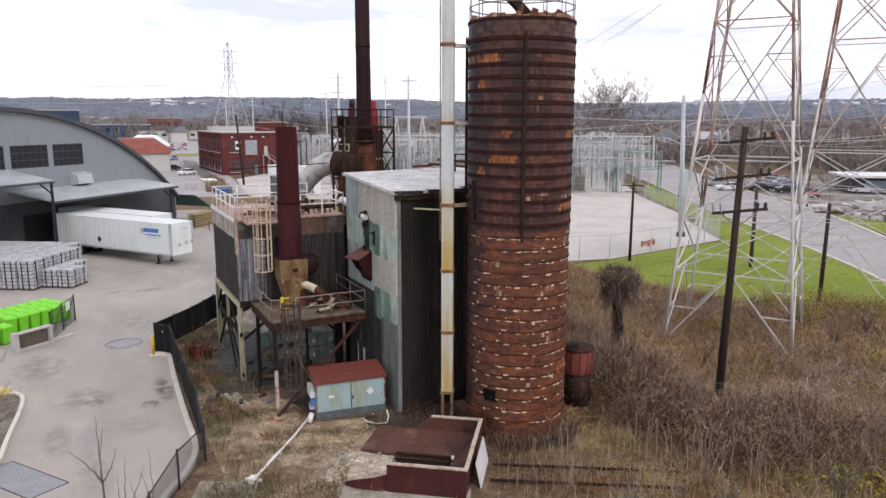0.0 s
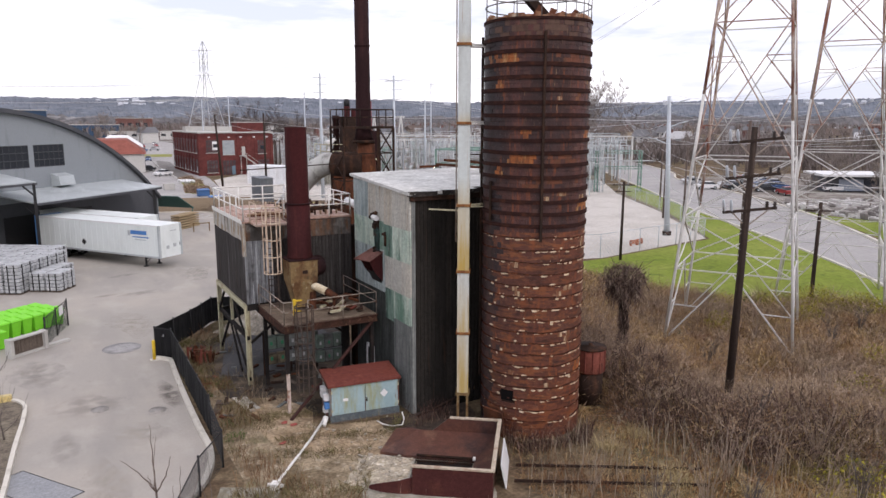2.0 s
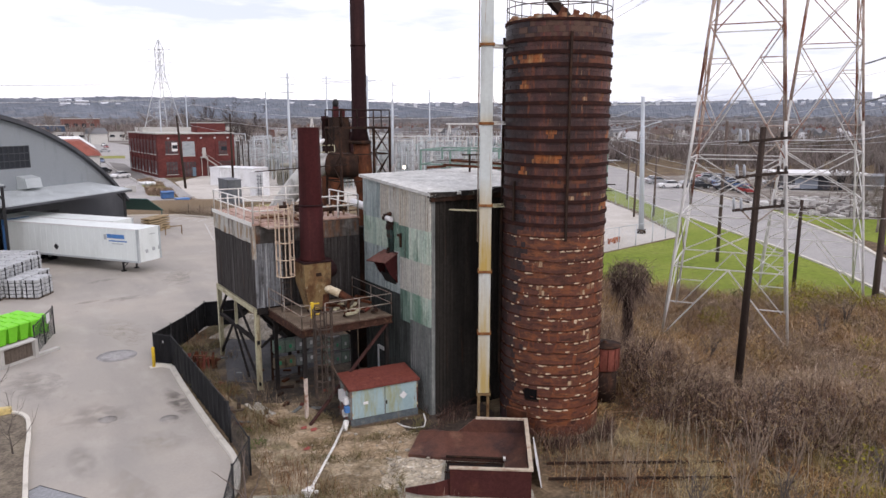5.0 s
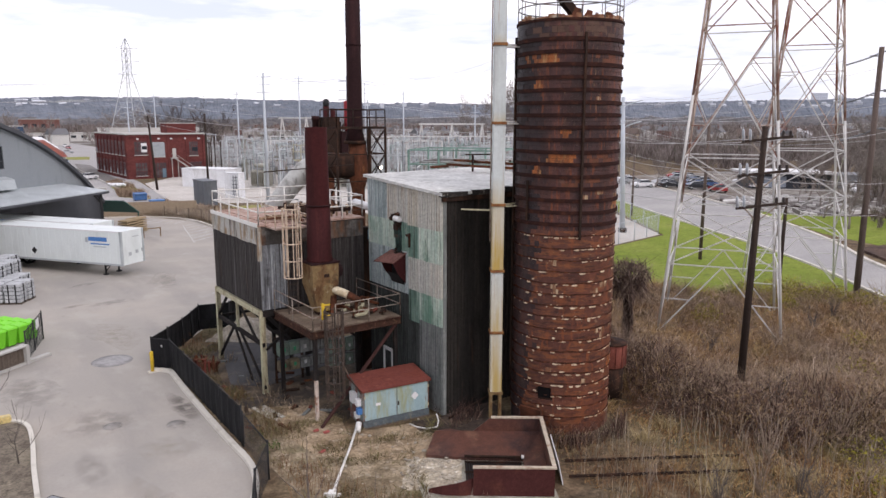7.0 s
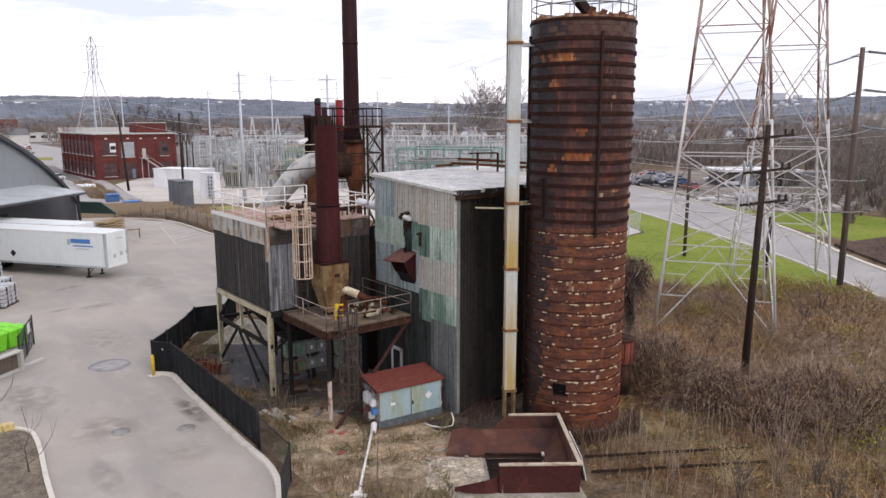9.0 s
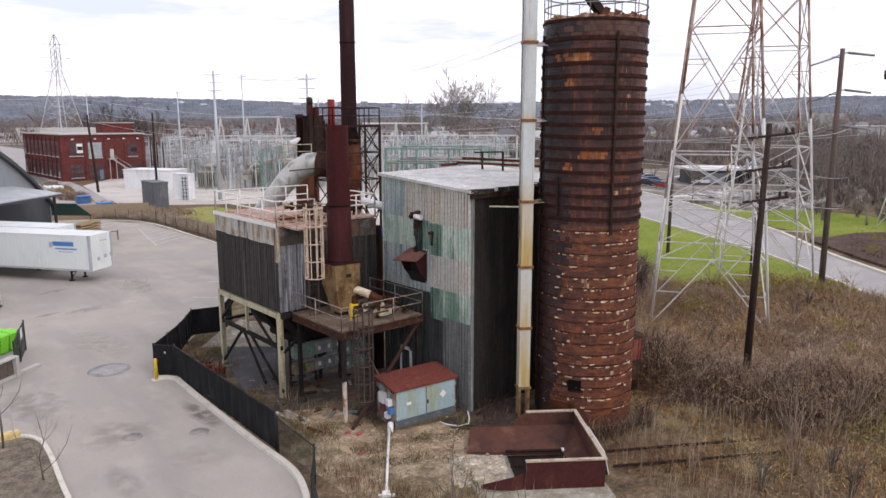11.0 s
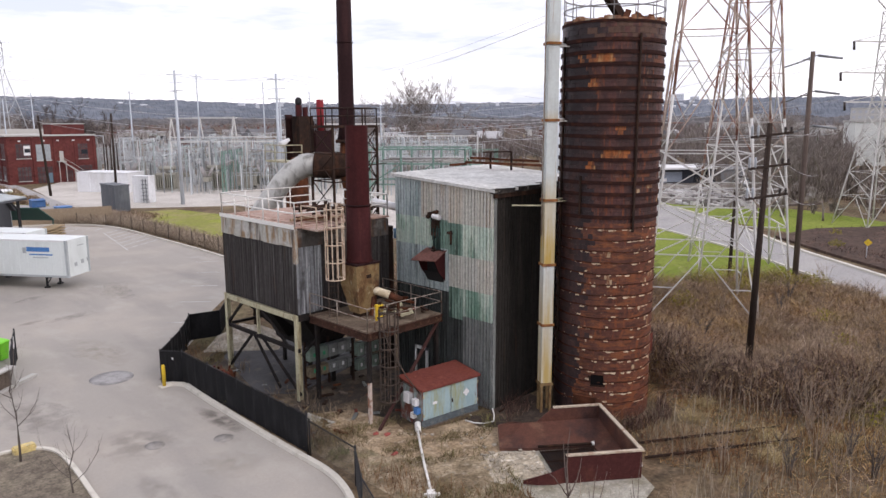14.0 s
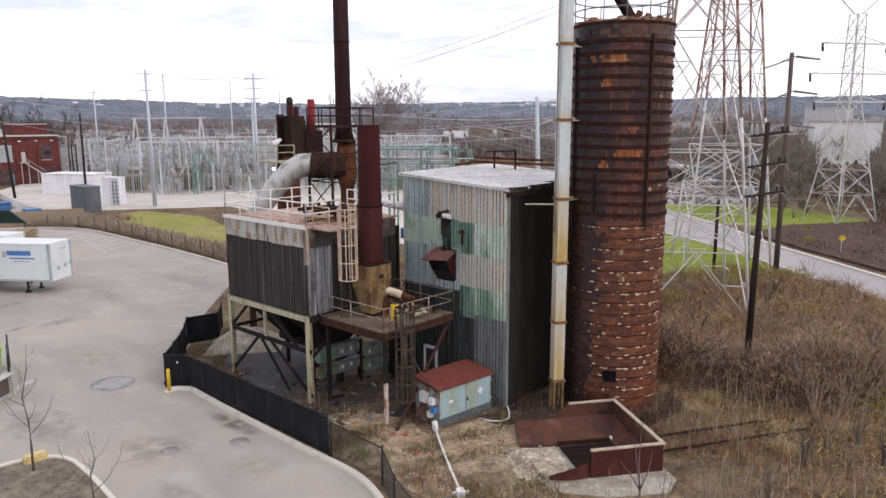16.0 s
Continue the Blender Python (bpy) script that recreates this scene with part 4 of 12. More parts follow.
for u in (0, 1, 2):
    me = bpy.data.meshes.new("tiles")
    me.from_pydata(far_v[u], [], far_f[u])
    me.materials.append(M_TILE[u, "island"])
    part("tiles", me, None, silo, "dark glazed silo tiles of the left side" if u == 2 else "brown glazed silo tiles", "stuff")
# steel bands: broad ones above, narrow ones below
bands = []
M_BAND = mat("rusted band steel", (0.030, 0.013, 0.011), 0.85, layers=[((0.070, 0.026, 0.016), (3.5, 3.5, 3.5), 0.5, 0.64, 0.8)], bump=0.3)
M_BANDLOW = mat("flaking band steel", (0.062, 0.025, 0.017), 0.9, layers=[((0.19, 0.066, 0.030), (3.0, 3.0, 3.0), 0.50, 0.64, 0.8), ((0.022, 0.012, 0.010), (6, 6, 6), 0.54, 0.66, 0.8)], bump=0.5)
for k in range(33):
    bz = 16.08 - 0.479 * k
    bands.append((bz, 0.076, 0.05, M_BAND) if bz > BAND_Z0 else (bz, 0.024, 0.022, M_BANDLOW))
bands.append((SH - 0.06, 0.05, 0.035, M_BAND))
for z, h, proud, m in bands:
    bm = B()
    n = 96
    rings = []
    low = z < BAND_Z0
    tilt = rng.uniform(-0.03, 0.03) if low else 0.0
    for k in range(n):
        a = k * math.tau / n
        ca, sa = math.cos(a), math.sin(a)
        zz = z + (0.05 * noise.noise(V((ca * 2, sa * 2, z))) + 0.03 * noise.noise(V((ca * 9, sa * 9, z * 3))) + tilt * ca if low else 0.008 * math.sin(a * 3 + z))
        hh = h * (1.0 + (0.9 * noise.noise(V((ca * 6, sa * 6, z * 2.3))) if low else 0.08 * noise.noise(V((ca * 8, sa * 8, z)))))
        pr_ = proud * (1 + (0.8 * noise.noise(V((ca * 7, sa * 7, z * 1.3 + 5))) if low else 0))
        rings.append([bm.verts.new((SX + r * ca, SY + r * sa, zz + e)) for r, e in ((SR - 0.02, -hh), (SR + pr_ + 0.01, -hh), (SR + pr_ + 0.01, hh), (SR - 0.02, hh))])
    for k in range(n):
        a, b = rings[k], rings[(k + 1) % n]
        for j in range(4):
            bm.faces.new((a[j], b[j], b[(j + 1) % 4], a[(j + 1) % 4]))
    part("band", bm, m, silo, "rusted steel band")
# pale broken tile edges beside the lower bands
COLS = [-178, -171, -162, -155, -142, -134, -121, -112, -104, -97, -88, -79, -66, -58, -49, -41, -30, -15, 5, 40, 90, 130]
M_SPALL = mat("spalled tile edge", (0.66, 0.54, 0.38), 0.9, layers=[((0.30, 0.16, 0.09), (6, 6, 6), 0.50, 0.64, 0.6)], bump=0.5, bscale=30)
bm = B()
for z, h, proud, m in bands:
    if z > BAND_Z0:
        continue
    chips = [(math.radians(c + rng.uniform(-2.5, 2.5)), rng.uniform(0.04, 0.14), rng.uniform(0.05, 0.10)) for c in COLS if rng.random() < (0.85 if -150 < c < 0 else 0.45)]
    chips += [(rng.uniform(0, math.tau), rng.uniform(0.010, 0.035), rng.uniform(0.02, 0.06)) for k in range(30)]
    chips += [(rng.uniform(-2.6, 0.3), rng.uniform(0.08, 0.17), rng.uniform(0.025, 0.06)) for k in range(rng.randint(1, 4))] + [(rng.uniform(-3.3, 0.3), rng.uniform(0.03, 0.06), rng.uniform(0.12, 0.2)) for k in range(rng.randint(0, 1))]
    for a, w, hh in chips:
        if w < 0.09 and noise.noise(V((math.cos(a) * 2.5, math.sin(a) * 2.5, z * 1.7))) < -0.2:
            continue
        zc = z - 0.02 - hh / 2 if rng.random() < 0.85 else z + 0.035 + hh / 2
        pts = [(a + w / 2 * math.copysign(abs(math.cos(q)) ** 0.6, math.cos(q)) * rng.uniform(0.6, 1.2), zc + hh / 2 * math.copysign(abs(math.sin(q)) ** 0.7, math.sin(q)) * rng.uniform(0.7, 1.1)) for q in [j * math.tau / 8 + 0.2 for j in range(8)]]
        vs = [bm.verts.new((SX + r * math.cos(p), SY + r * math.sin(p), q)) for r in (SR - 0.01, SR + 0.016) for p, q in pts]
        bm.faces.new(vs[8:])
        for j in range(8):
            bm.faces.new((vs[j], vs[(j + 1) % 8], vs[8 + (j + 1) % 8], vs[8 + j]))
part("spalled_edge", bm, M_SPALL, silo, "pale broken tile edges", "stuff")
for a, z0, z1 in ((-2.07, BAND_Z0 - 0.2, SH - 0.55), (-0.35, BAND_Z0 - 0.2, SH - 0.55), (2.6, 2.0, SH - 0.55), (-3.12, 9.0, 10.6)):
    bm = B()
    bar(bm, (SX + (SR + 0.07) * math.cos(a), SY + (SR + 0.07) * math.sin(a), z0), (SX + (SR + 0.07) * math.cos(a), SY + (SR + 0.07) * math.sin(a), z1), 0.10, 0.06)
    part("band_post", bm, M_DRUST, silo, "upright steel strip joining the bands")
# broken rim, top railing and conveyor stub
M_RIM = mat("broken rim tile", (0.30, 0.16, 0.09), 0.8, layers=[((0.52, 0.42, 0.31), (1.3, 1.3, 1.3), 0.52, 0.58, 0.9), ((0.12, 0.04, 0.025), (2.2, 2.2, 2.2), 0.48, 0.60, 0.85)])
for k in range(60):
    a = k * math.tau / 60
    h = 0.10 + 0.16 * noise.noise(V((math.cos(a) * 3, math.sin(a) * 3, 1.0))) + rng.uniform(-0.04, 0.05)
    if h > 0.03:
        bm = B()
        vs = [(r * math.cos(a + e), r * math.sin(a + e), z) for r in (SR - 0.13, SR - 0.03) for e in (-0.052, 0.052) for z in (-0.05, h * rng.uniform(0.8, 1.15))]
        w = [bm.verts.new((SX + x, SY + y, SH + z)) for x, y, z in vs]
        for f in ((0, 1, 3, 2), (4, 6, 7, 5), (0, 4, 5, 1), (2, 3, 7, 6), (1, 5, 7, 3)):
            bm.faces.new([w[i] for i in f])
        part("rim_tile", bm, M_RIM, silo, "broken pale and rusty rim tile")
M_RAILTOP = mat("grey pipe rail", (0.20, 0.20, 0.20), 0.6, 0.3, layers=[(RUST, (3, 3, 3), 0.55, 0.66, 0.7)], bump=0)
bm = B()
for z in (0.55, 1.08):
    hoop(bm, (SX, SY, SH + z), SR - 0.02, 0.028, 28)
part("railing", bm, M_RAILTOP, silo, "grey pipe guard rail")
for k in range(14):
    a = k * math.tau / 14 + 0.1
    bm = B()
    tube(bm, (SX + (SR - 0.02) * math.cos(a), SY + (SR - 0.02) * math.sin(a), SH - 0.1), (SX + (SR - 0.02) * math.cos(a), SY + (SR - 0.02) * math.sin(a), SH + 1.1), 0.022, 5)
    part("rail_post", bm, M_RAILTOP, silo)
bm = B()
bar(bm, (SX + 0.1, SY - 0.4, SH + 0.15), (SX - 1.6, SY - 0.1, SH + 1.7), 0.3, 0.34)
part("conveyor_arm", bm, M_DRUST, silo, "dark broken conveyor arm at the top")
bm = B()
for k, (dx, dy, rz) in enumerate(((0.0, -0.9, 20), (0.35, -1.1, -35), (-0.3, -1.2, 60), (0.9, -1.1, 10), (-0.8, -1.0, 45))):
    bx(bm, -0.18, 0.18, -0.12, 0.12, -0.1, 0.2 + 0.05 * k, Matrix.Translation((SX + dx, SY + dy, SH + 0.05)) @ Euler((0.4, 0.5, radians(rz))).to_matrix().to_4x4())
part("rubble", bm, M_RUST, silo, "broken rusty pieces at the rim", "stuff")
# opening with frame near the foot; a black block paints its dark inside
bm = B()
a = -2.65
bx(bm, -0.06, 0.06, -0.27, 0.27, -0.22, 0.22, pose(SX + (SR - 0.03) * math.cos(a), SY + (SR - 0.03) * math.sin(a), 1.8, 0, 0, math.degrees(a)))
part("opening", bm, mat("painted void black", (0.006, 0.005, 0.005), 1.0, bump=0, fine=0), silo, "broken opening painted black for its dark inside")
bm = B()
bx(bm, -0.05, 0.05, -0.5, 0.5, 0.0, 1.15, pose(SX + (SR + 0.18) * math.cos(-2.85), SY + (SR + 0.18) * math.sin(-2.85), 0.0, 0, 8, math.degrees(-2.85)))
part("loose_panel", bm, M_RUST, silo, "leaning rusty panel at the foot")

# ---------------------------------------------------------------- tall square duct beside the silo
DX, DY, DW = 13.07, 24.77, 0.49
DM = pose(DX, DY, 0, 0, 0, -33)
duct = thing("square_duct", "tall white square duct with yellow rust stains on short legs", "duct", (DX, DY, 0))
def duct_mat(name, z0, z1, lo, hi, amount):
    """White paint with a yellow rust wash that thickens from height lo down to height hi of the section."""
    m = mat(name, (0.58, 0.63, 0.615), 0.6, layers=[((0.40, 0.42, 0.40), (2.0, 2.0, 0.4), 0.5, 0.66, 0.6), ((0.30, 0.15, 0.055), (7, 7, 0.35), 0.60, 0.70, 0.85)], bump=0.08, fine=0.05)
    n, l = m.node_tree.nodes, m.node_tree.links
    b = n["Principled BSDF"]
    old = b.inputs["Base Color"].links[0].from_socket
    geo = n.new("ShaderNodeNewGeometry")
    sep = n.new("ShaderNodeSeparateXYZ")
    rg = n.new("ShaderNodeMapRange")
    rg.inputs["From Min"].default_value, rg.inputs["From Max"].default_value = z0 + (z1 - z0) * lo, z0 + (z1 - z0) * hi
    rg.inputs["To Max"].default_value = amount
    mp = n.new("ShaderNodeMapping")
    mp.inputs["Scale"].default_value = (6, 6, 0.5)
    tx = n.new("ShaderNodeTexNoise")
    tx.inputs["Scale"].default_value, tx.inputs["Detail"].default_value = 1.0, 5.0
    r2 = n.new("ShaderNodeMapRange")
    r2.inputs["From Min"].default_value, r2.inputs["From Max"].default_value = 0.3, 0.6
    r2.inputs["To Min"].default_value = 0.45
    mu = n.new("ShaderNodeMath")
    mu.operation = "MULTIPLY"
    mx = n.new("ShaderNodeMixRGB")
    mx.inputs[2].default_value = (0.46, 0.32, 0.085, 1)
    l.new(geo.outputs["Position"], sep.inputs[0])
    l.new(sep.outputs["Z"], rg.inputs["Value"])
    l.new(geo.outputs["Position"], mp.inputs["Vector"])
    l.new(mp.outputs["Vector"], tx.inputs["Vector"])
    l.new(tx.outputs["Fac"], r2.inputs["Value"])
    l.new(rg.outputs["Result"], mu.inputs[0])
    l.new(r2.outputs["Result"], mu.inputs[1])
    l.new(mu.outputs["Value"], mx.inputs[0])
    l.new(old, mx.inputs[1])
    l.new(mx.outputs["Color"], b.inputs["Base Color"])
    return m


segs = [(1.35, 4.06, 1.5, 0.3, 0.92), (4.06, 6.75, 1.05, 0.1, 0.82), (6.75, 9.55, 1.6, 0.3, 1.0), (9.55, 12.9, 0.35, 0.0, 0.6), (12.9, 16.0, 0.15, 0.0, 0.5), (16.0, 20.5, 0.1, 0.0, 0.5)]
for z0, z1, lo, hi, amount in segs:
    m = duct_mat("stained white duct", z0, z1, lo, hi, amount)
    bm = B()
    bx(bm, -DW / 2, DW / 2, -DW / 2, DW / 2, z0 + 0.03, z1 - 0.03, DM)
    bmesh.ops.bevel(bm, geom=[e for e in bm.edges], offset=0.012, segments=1, affect="EDGES")
    part("duct_section", bm, m, duct, "rust yellowed duct section" if lo > 0.9 else "white duct section stained yellow below")
    bm = B()
    bx(bm, -DW / 2 - 0.05, DW / 2 + 0.05, -DW / 2 - 0.05, DW / 2 + 0.05, z1 - 0.055, z1 + 0.055, DM)
    part("flange", bm, M_FLANGE, duct, "rusted flange")
for dx in (-1, 1):
    for dy in (-1, 1):
        bm = B()
        bx(bm, dx * 0.2 - 0.05, dx * 0.2 + 0.05, dy * 0.2 - 0.05, dy * 0.2 + 0.05, -0.1, 1.4, DM)
        part("leg", bm, M_TANBOX, duct)
bm = B()
bx(bm, -0.3, 0.3, -0.3, 0.3, 1.28, 1.38, DM)
part("base_flange", bm, M_TANBOX, duct)
for z in (9.55, 12.95, 16.0):
    bm = B()
    for e in (-0.2, 0.2):
        bar(bm, (DX + 0.2, DY + e, z - 0.08), (SX - SR + 0.55, SY + 1.0 + e, z - 0.08), 0.05)
    bar(bm, (DX + 0.2, DY - 0.2, z), (SX - 1.45, SY + 1.2, z), 0.07)
    part("stay", bm, M_RAILWHITE if z > 10 else M_CREAM, duct, "pale stay bar to the silo")
bm = B()
tube(bm, (DX - 0.30, DY + 0.12, 8.0), (DX - 0.30, DY + 0.12, 20.5), 0.03, 6)
part("conduit", bm, M_RAILGREY, duct, "thin grey conduit")
bm = B()
bar(bm, (DX - 1.0, DY + 1.2, 9.3), (DX, DY, 9.3), 0.06)
part("wall_stay", bm, M_CREAM, duct)


# near black: carries the shade under the collector and platform in its colour
M_SHADEST = mat("steel darkened for shade", (0.022, 0.019, 0.018), 0.85, layers=[((0.045, 0.034, 0.028), (2.2, 2.2, 1.0), 0.54, 0.66, 0.7)], bump=0.2)


# ---------------------------------------------------------------- dust collector house on legs
GX0, GX1, GY0, GY1, GZ0, GZ1 = 6.0, 11.45, 33.45, 40.0, 4.15, 8.15
bag = thing("dust_collector", "dark stained sheet metal dust collector house raised on cream legs", "dust collector", (8.7, 36.7, 0))
bm = B()
bx(bm, GX0 + 0.05, GX1 - 0.05, GY0 + 0.05, GY1 - 0.05, GZ0, GZ1 - 0.02)
part("body", bm, M_BAGSHEET, bag, "dark stained steel body")
for k in range(6):
    ln = (GY1 - GY0) / 6
    bm = B()
    ribbed(bm, (GX0 - 0.005 * (k % 2), GY0 + k * ln - 0.02), (0, 1, 0), ln + 0.03, GZ0 + 0.02, 7.32, (-1, 0, 0), 0.22, 0.035)
    part("panel", bm, M_BAGSHEET, bag, "dark ribbed sheet")
for k in range(4):
    ln = (GX1 - GX0) / 4
    bm = B()
    ribbed(bm, (GX0 + k * ln - 0.02, GY0 - 0.005 * (k % 2)), (1, 0, 0), ln + 0.03, GZ0 + 0.02, 7.32, (0, -1, 0), 0.17, 0.04)
    part("panel", bm, M_BAGGREY if k == 0 else M_BAGSHEET, bag, "pale galvanised ribbed sheet" if k == 0 else "dark ribbed sheet")
bm = B()
n = 5
for k in range(n):
    y0 = GY0 - 0.06 + (GY1 - GY0 + 0.1) * k / n
    sh = B()
    bx(sh, GX0 - 0.07, GX0 + 0.02, y0 + 0.01, y0 + (GY1 - GY0 + 0.1) / n - 0.01, 7.3 - 0.03 * (k % 2), GZ1)
    part("fascia_sheet", sh, M_FASCIA, bag, "peeling pale and rusty fascia sheet")
bm.free()
bm = B()
bx(bm, GX0 - 0.05, GX1, GY0 - 0.065, GY0 + 0.02, 7.28, GZ1 - 0.05)
part("fascia_front", bm, mat("dark stained fascia", (0.11, 0.10, 0.09), 0.75, layers=[((0.24, 0.23, 0.21), (1.2, 1.2, 1.5), 0.52, 0.62, 0.7), ((0.15, 0.07, 0.035), (2.5, 2.5, 0.5), 0.5, 0.62, 0.8), ((0.04, 0.036, 0.034), (1.8, 1.8, 0.3), 0.5, 0.64, 0.85)], bump=0.2), bag, "dark rust stained fascia sheet")
bm = B()
bx(bm, GX0 - 0.1, GX0 + 0.06, GY0 - 0.1, GY0 + 0.12, 6.55, GZ1 - 0.02)
part("corner_flashing", bm, M_FASCIA, bag, "bent rusty corner flashing")
bm = B()
bx(bm, GX0 - 0.1, GX1 + 0.05, GY0 - 0.1, GY1 + 0.05, GZ1, GZ1 + 0.08)
part("roof_deck", bm, M_DECK, bag, "pinkish rusty roof deck")
for k in range(9):
    bm = B()
    y0 = GY0 + 0.35 + k * 0.68
    bx(bm, GX0 + 0.5, GX0 + 2.3, y0, y0 + 0.6, GZ1 + 0.08, GZ1 + 0.12)
    part("hatch_cover", bm, M_DECK, bag, "flat rusty hatch cover")
bm = B()
for y in (35.2, 36.4, 37.6):
    tube(bm, (GX0 + 2.7, y, GZ1 + 0.3), (GX1 - 0.6, y, GZ1 + 0.3), 0.09, 6)
    for x in (9.1, 10.0, 10.7):
        tube(bm, (x, y, GZ1 + 0.08), (x, y, GZ1 + 0.55), 0.1, 6)
part("valve_pipes", bm, M_DRUST, bag, "rusty pulse valve pipes")


def rail_run(parent, pts, z, m, name="guard_rail", h=1.08, step=1.35, r=0.026, mids=(0.55,), lab=""):
    """Guard rails along pts at floor height z, with posts."""
    bm = B()
    for e in (h, *[h * f for f in mids]):
        hose(bm, [(x, y, z + e) for x, y in pts], r, 5)
    part(name, bm, m, parent, lab)
    for a, b in zip(pts, pts[1:]):
        a, b = V(a), V(b)
        n = max(1, round((b - a).length / step))
        for k in range(n + 1):
            p = a.lerp(b, k / n)
            bm = B()
            tube(bm, (p.x, p.y, z - 0.02), (p.x, p.y, z + h), r * 1.1, 5)
            part("rail_post", bm, m, parent)


rail_run(bag, [(8.0, GY0), (GX0, GY0), (GX0, GY1), (GX1, GY1)], GZ1 + 0.08, M_RAILWHITE, r=0.034, lab="white painted guard rail")
bm = B()
bx(bm, GX0 - 0.125, GX0 - 0.102, GY0 - 0.1, GY1 + 0.05, GZ1 - 0.02, GZ1 + 0.17)
part("kick_plate", bm, M_RAILWHITE, bag, "chipped white kick plate")
rail_run(bag, [(9.2, GY0), (GX1, GY0), (GX1, GY1 - 3.0)], GZ1 + 0.08, M_RAILWHITE, r=0.034, lab="white painted guard rail")
# legs, beams, braces, hoppers
for (x, y), m in (((GX0, GY0 + 0.1), M_CREAM), ((GX0, GY1 - 0.05), M_CREAM), ((GX1 - 0.3, GY0 + 0.1), M_SHADEST), ((GX1 - 0.3, GY1 - 0.05), M_SHADEST)):
    bm = B()
    for e in (-0.10, 0.10):
        bx(bm, x + e - 0.014, x + e + 0.014, y - 0.11, y + 0.11, -0.15, GZ0)
    bx(bm, x - 0.1, x + 0.1, y - 0.014, y + 0.014, -0.15, GZ0)
    part("leg", bm, m, bag, "cream painted steel leg" if m is M_CREAM else "dark steel leg")
bm = B()
bar(bm, (GX0, GY0, 3.98), (GX0, GY1, 3.98), 0.2, 0.24)
part("beam", bm, M_CREAM, bag, "cream painted edge beam")
bm = B()
bar(bm, (GX0, GY0, 4.0), (GX1, GY0, 4.0), 0.2, 0.28)
part("beam", bm, M_SHADEST, bag)
bm = B()
bar(bm, (GX0, GY1, 4.0), (GX1, GY1, 4.0), 0.2, 0.28)
part("beam", bm, M_SHADEST, bag)
bm = B()
bar(bm, (GX0, GY0, 2.45), (GX0, GY1, 2.45), 0.14, 0.18)
part("mid_beam", bm, M_SHADEST, bag)
bm = B()
bar(bm, (GX0, GY1, 2.45), (GX1, GY1, 2.45), 0.14)
part("mid_beam", bm, M_SHADEST, bag)
for p, q in (((GX0, GY1, 0.2), (GX0, 37.6, 2.4)), ((GX0, GY1, 2.5), (GX0, 38.4, 3.9)), ((GX0, 36.7, 3.9), (GX0, 34.4, 2.5)), ((GX0, 36.6, 2.4), (GX0, GY0, 0.3)), ((GX0, 37.4, 2.4), (GX0, 35.2, 0.2)), ((GX0 + 0.1, GY0, 2.2), (8.4, GY0, 3.9)), ((8.6, GY0, 3.9), (11.0, GY0, 2.0))):
    bm = B()
    bar(bm, p, q, 0.09, 0.12)
    part("brace", bm, M_SHADEST, bag)
bm = B()
bar(bm, (GX0 + 0.02, 37.0, 2.5), (GX0 + 0.02, 37.0, 3.9), 0.13)
part("hanger", bm, M_CREAM, bag)
for y in (35.2, 38.3):
    bm = B()
    a = [bm.verts.new((8.7 + dx * 2.5, y + dy * 1.5, GZ0)) for dx, dy in ((-1, -1), (1, -1), (1, 1), (-1, 1))]
    b = [bm.verts.new((8.7 + dx * 0.4, y + dy * 0.3, 1.7)) for dx, dy in ((-1, -1), (1, -1), (1, 1), (-1, 1))]
    for k in range(4):
        bm.faces.new((a[k], a[(k + 1) % 4], b[(k + 1) % 4], b[k]))
    bm.faces.new(b)
    part("hopper", bm, M_SHADEST, bag, "dark tapering dust hopper")
bm = B()
tube(bm, (8.7, 34.3, 1.55), (8.7, 39.4, 1.55), 0.28, 10)
part("screw_conveyor", bm, M_SHADEST, bag, "dark screw conveyor trough")
for y in (34.6, 36.6, 39.0):
    bm = B()
    bar(bm, (8.7, y, 0), (8.7, y, 1.4), 0.16)
    part("conveyor_support", bm, M_SHADEST, bag)

M_DKLAD = mat("dark rusty ladder steel", (0.075, 0.058, 0.048), 0.8, 0.1, layers=[((0.15, 0.10, 0.07), (3, 3, 3), 0.55, 0.66, 0.7)])

